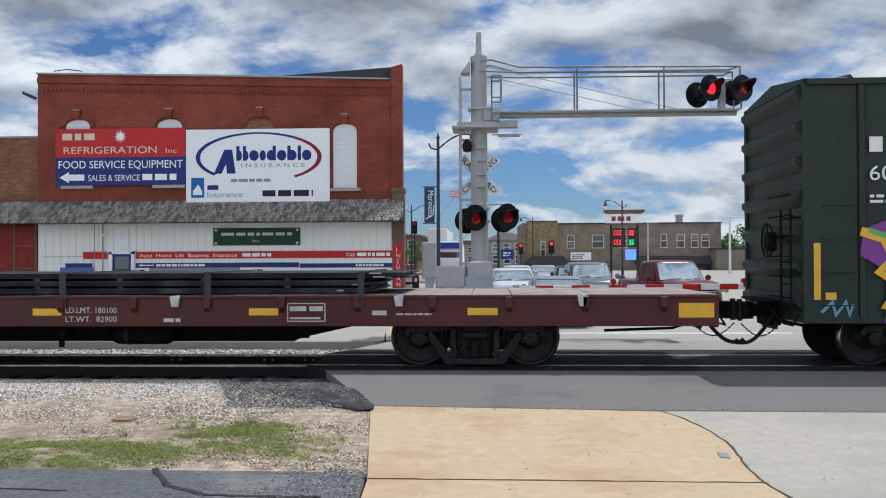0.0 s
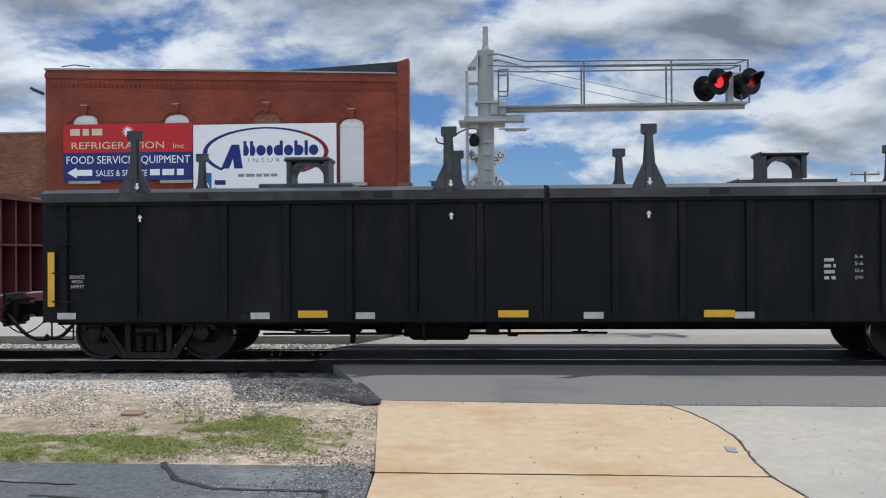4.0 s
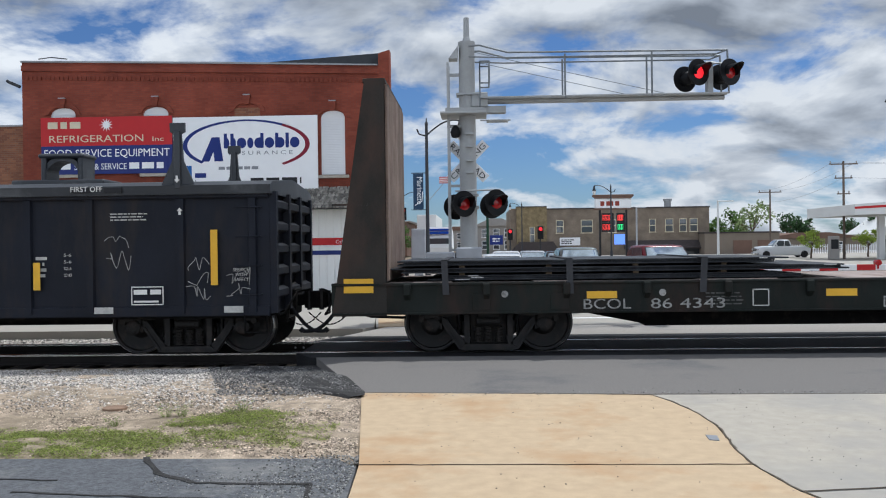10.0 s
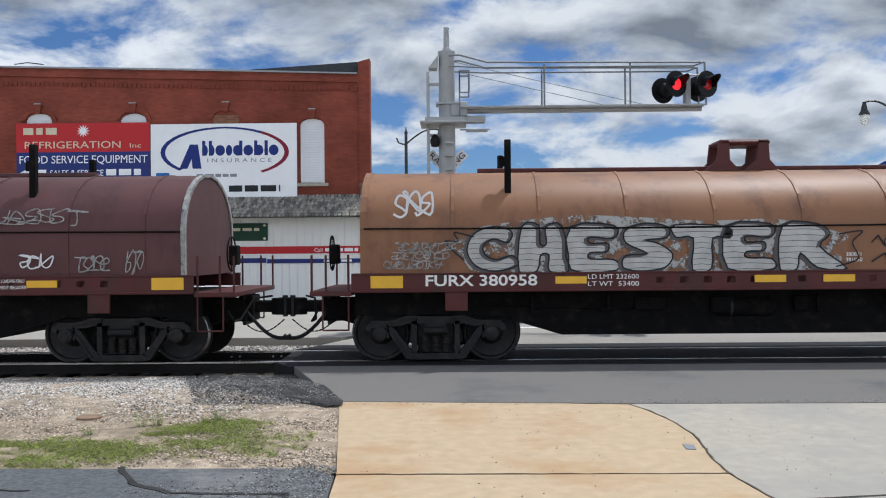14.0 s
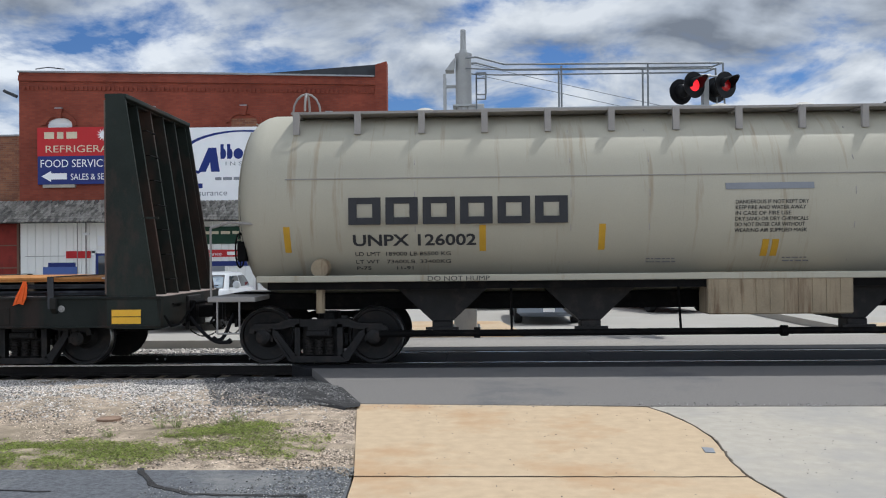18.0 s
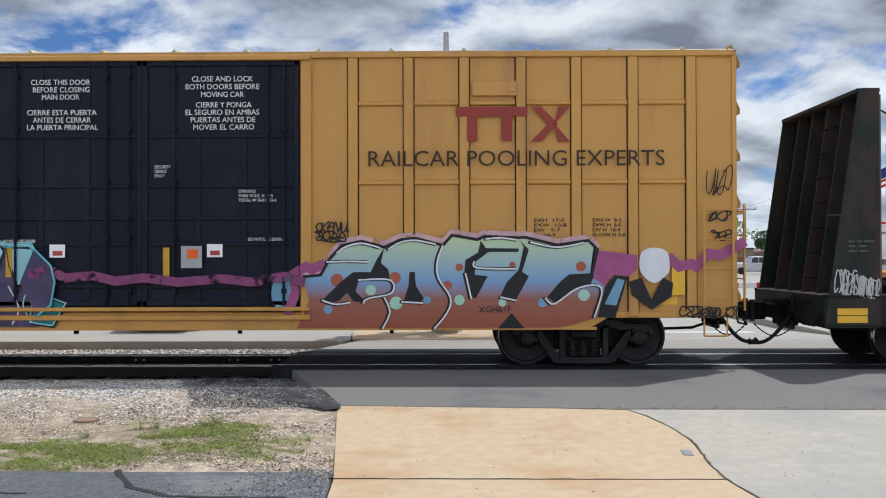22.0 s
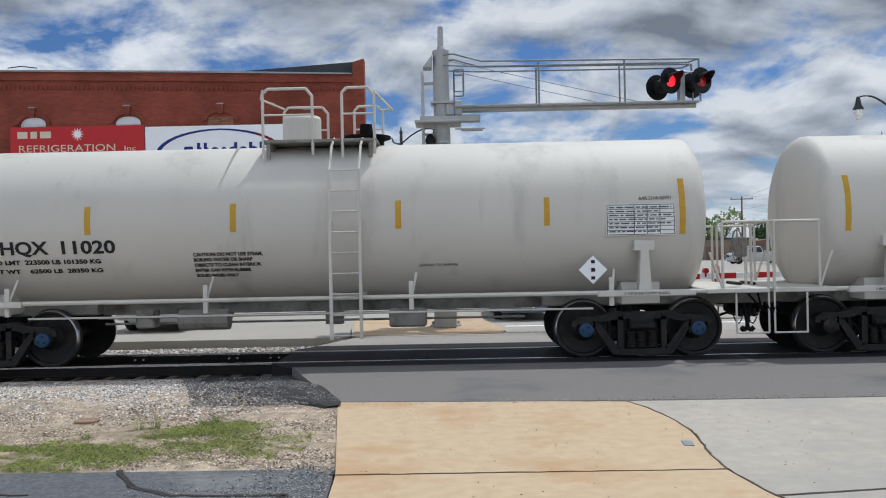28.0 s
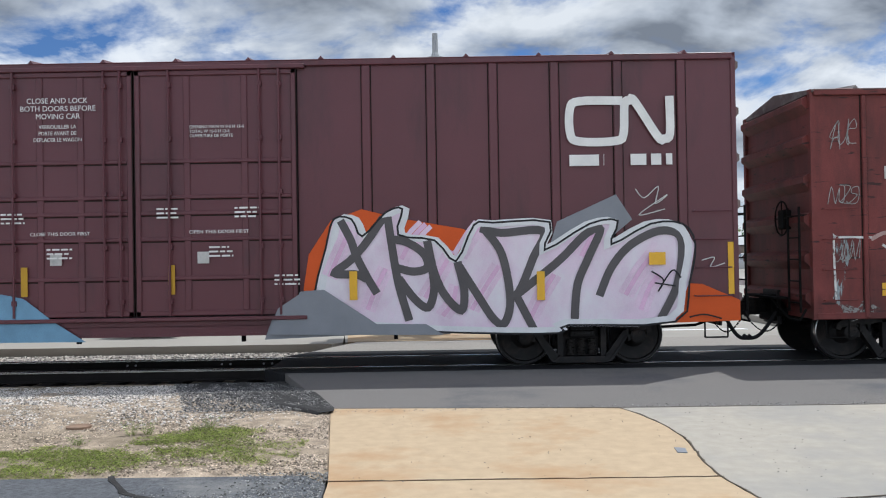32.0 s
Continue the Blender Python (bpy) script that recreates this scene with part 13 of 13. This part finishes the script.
for x, z, w, h, m in ((-0.95, 3.72, 0.85, 0.48, "led_red"), (0.42, 3.72, 0.5, 0.48, "led_red"), (-0.95, 2.85, 0.85, 0.48, "led_red"), (0.42, 2.85, 0.5, 0.48, "led_green")):
    pn = part("price_panel", Build().box(x - 0.13, x + w + 0.15, -0.12, 0.05, z - 0.18, z + h + 0.2), M["black_paint"], pyl)
    for i in range(3):
        xx = x + i * w / 3
        part("digit", stroke([(xx, z), (xx, z + h), (xx + w / 4.5, z + h), (xx + w / 4.5, z), (xx, z + h / 2)], 0.055, -0.125), M[m], pn, "glowing digit")
part("screen", Build().box(0.1, 1.05, -0.12, 0.05, 1.5, 2.45), M["screen_blue"], pyl, "small lit screen")


def utility_pole(x, y, h, arms):
    p = thing("utility_pole", (x, y, 0), "dark wooden utility pole with cross arms", "utility pole", "utility poles")
    part("pole", Build().cyl((0, 0, 0), (0, 0, h), 0.12, 10, 0.085), M["wood_pole"], p)
    for z, w in arms:
        part("cross_arm", Build().box(-w, w, -0.05, 0.05, z - 0.05, z + 0.05), M["wood_pole"], p)
        part("insulators", Build().cyl((-w + 0.1, 0, z), (-w + 0.1, 0, z + 0.25), 0.05, 6).cyl((w - 0.1, 0, z), (w - 0.1, 0, z + 0.25), 0.05, 6), M["far_grey"], p)


utility_pole(31.5, 75, 8.4, ((8.15, 1.2), (6.95, 0.75), (5.6, 0.55)))
utility_pole(33.7, 100, 7.5, ((7.2, 1.3),))
utility_pole(70, 74, 8.6, ((8.3, 1.25),))
for dy, dz in ((-1.0, 0.1), (1.0, 0.1), (0, -1.2)):
    for (x0, y0, z0), (x1, y1, z1) in (((31.5, 75, 8.2), (33.7, 100, 7.3)), ((31.5, 75, 8.2), (70, 74, 8.3))):
        pts = [(x0 + (x1 - x0) * i / 10 + dy, y0 + (y1 - y0) * i / 10, z0 + dz + (z1 - z0) * i / 10 - 2.0 * (0.25 - (i / 10 - 0.5) ** 2)) for i in range(11)]
        solid("overhead_wire", Build().tube(pts, 0.012, 4), M["coping"], (0, 0, 0), "thin overhead wire between two poles", "wire", "overhead wires")
lp = thing("light_pole", (25.0, 90, 0), "pale grey area light pole", "light pole", "light poles")
part("pole", Build().cyl((0, 0, 0), (0, 0, 5.8), 0.14, 10, 0.1).box(-0.1, 1.6, -0.12, 0.12, 5.75, 5.88, 0.02), M["far_white"], lp)
lp = thing("light_pole", (14.8, 80, 0), "slim grey light pole", "light pole", "light poles")
part("pole", Build().cyl((0, 0, 0), (0, 0, 4.9), 0.08, 8).box(-0.05, 0.9, -0.08, 0.08, 4.85, 4.93), M["cabinet_grey"], lp)
fl = thing("flag_pole", (30.0, 60, 0), "tall flag pole flying a striped flag", "flag")
part("pole", Build().cyl((0, 0, 0), (0, 0, 9.5), 0.07, 8, 0.04), M["galvanized"], fl)
for i in range(7):
    part("stripe", Build().add([(-0.05 - 0.28 * k, 0.1 * math.sin(k * 1.3), 7.9 - i * 0.19 - 0.14 * k - dz) for dz in (0, 0.185) for k in range(7)], [(k, k + 1, k + 8, k + 7) for k in range(6)]), M["sign_red"] if i % 2 == 0 else M["sign_white"], fl)
part("canton", Build().add([(-0.05 - 0.28 * k, 0.1 * math.sin(k * 1.3) - 0.02, 7.9 - 0.14 * k - dz) for dz in (0, 0.7) for k in range(4)], [(k, k + 1, k + 5, k + 4) for k in range(3)]), M["sign_navy"], fl, "blue star field")
for k, (x, y, h) in enumerate(((4.45, 60, 2.9), (2.75, 70, 2.9), (-5.2, 62, 4.4))):
    sg = thing("traffic_light", (x, y, 0), "black traffic light on a dark pole", "traffic light", "traffic lights")
    part("pole", Build().cyl((0, 0, 0), (0, 0, h), 0.06, 8), M["lamp_black"], sg)
    part("housing", Build().box(-0.2, 0.2, -0.35, -0.06, h - 0.9, h, 0.03), M["signal_black"], sg)
    part("lamp", Build().lathe([(-0.37, 0.10), (-0.35, 0.12)], "y", 12, (0, 0, h - 0.2)), M["lit_red"] if k < 2 else M["red_lens"], sg, "lit red lamp")
bs = thing("street_sign", (2.1, 90, 0), "blue sign on a green post", "sign")
part("panel", Build().box(-0.68, 0.68, -0.06, 0.06, 1.6, 2.6, 0.02), M["sign_navy"], bs)
bars(bs, -0.4, -0.065, 1.85, 0.9, 0.5, 2, M["sign_white"], seed=44)
part("post", Build().cyl((-0.9, 0, 0), (-0.9, 0, 5.0), 0.14, 8), M["sign_green"], bs)


def tree(x, y, h, w, seed, leaf, label, thin=1.0):
    r = random.Random(seed)
    ob = thing("tree", (x, y, 0), label, "tree", "trees")
    b = Build().cyl((0, 0, 0), (0.1, 0, h * 0.45), h * 0.03, 8, h * 0.018)
    tips = []
    for i in range(9):
        a = 2 * math.pi * i / 9 + r.uniform(-0.3, 0.3)
        z0 = h * r.uniform(0.28, 0.45)
        tip = (math.cos(a) * w * r.uniform(0.25, 0.45), math.sin(a) * w * r.uniform(0.25, 0.45), h * r.uniform(0.55, 0.95))
        b.cyl((0.05, 0, z0), tip, h * 0.012, 5, h * 0.004)
        tips.append(tip)
    part("trunk", b, M["bark"], ob)
    c = Build()
    for k in range(26):
        tx, ty, tz = r.choice(tips)
        a = r.uniform(0, 6.28)
        q = (tx * r.uniform(0.4, 1.15) + 0.10 * w * math.cos(a), ty + 0.10 * w * math.sin(a), tz + h * r.uniform(-0.28, 0.06))
        rad = w * r.uniform(0.08, 0.17)
        for _ in range(int(75 * thin)):
            d = Vector((r.gauss(0, 1), r.gauss(0, 1), r.gauss(0, 0.8))).normalized() * rad * r.random() ** 0.4
            p = Vector(q) + d
            s = w * 0.028 * r.uniform(0.6, 1.3)
            u, v = Vector((r.gauss(0, 1), r.gauss(0, 1), r.gauss(0, 1))).normalized() * s, Vector((r.gauss(0, 1), r.gauss(0, 1), r.gauss(0, 1))).normalized() * s
            c.add([p - u, p + v, p + u, p - v], [(0, 1, 2, 3)])
    part("crown", c, leaf, ob, "loose crown of small leaves")


tree(35.2, 125, 6.2, 6.0, 1, M["leaf"], "green tree behind the garages")
tree(47.5, 150, 8.0, 8.5, 2, M["leaf_pale"], "pale spring tree with an open crown", 0.55)
tree(47.6, 130, 5.8, 6.0, 3, M["leaf_dark"], "dark green rounded tree")
tree(60, 135, 5.6, 7, 4, M["leaf_dark"], "dark green tree beyond the canopy")
tree(70, 140, 6, 7, 5, M["leaf"], "green tree beyond the canopy")
tree(30.6, 80, 2.9, 2.2, 6, M["leaf_lime"], "small bright green young tree")
tree(37.5, 84, 3.0, 2.4, 7, M["leaf_lime"], "small bright green young tree")
tree(-13.5, 170, 5.5, 5, 8, M["leaf"], "green tree down the street")
tree(-10.5, 125, 4.5, 3.5, 9, M["leaf"], "green tree down the street")
tree(-40, 75, 11, 9, 10, M["leaf_pale"], "bare spring tree behind the roofs", 0.35)


# ---- the train's run ----
def motions():
    times = [0, 1.5, 3, 4.5, 6, 7, 8, 9, 10, 11, 12, 13, 14, 15.5, 17, 18, 19, 20, 21, 22, 23, 24, 25, 26.5, 28, 29, 30, 31, 32]
    for ob, u in RIDERS:
        walk(ob, [(t, pose(u + run(t), YC, 0)) for t in times])
    for w, m, u in WHEELS:
        # a wheel turns while its car is near the crossing
        rows, t = [(0.0, pose(m, 0, 0.457))], 0.0
        inside = [i / 15 for i in range(481) if -11 < u + run(i / 15) < 11]
        for t in inside:
            if t > rows[-1][0]:
                rows.append((t, pose(m, 0, 0.457) @ Matrix.Rotation(run(t) / 0.457 - run(inside[0]) / 0.457, 4, "Y")))
        if rows[-1][0] < 32.0:
            rows.append((32.0, rows[-1][1]))
        walk(w, rows)


motions()
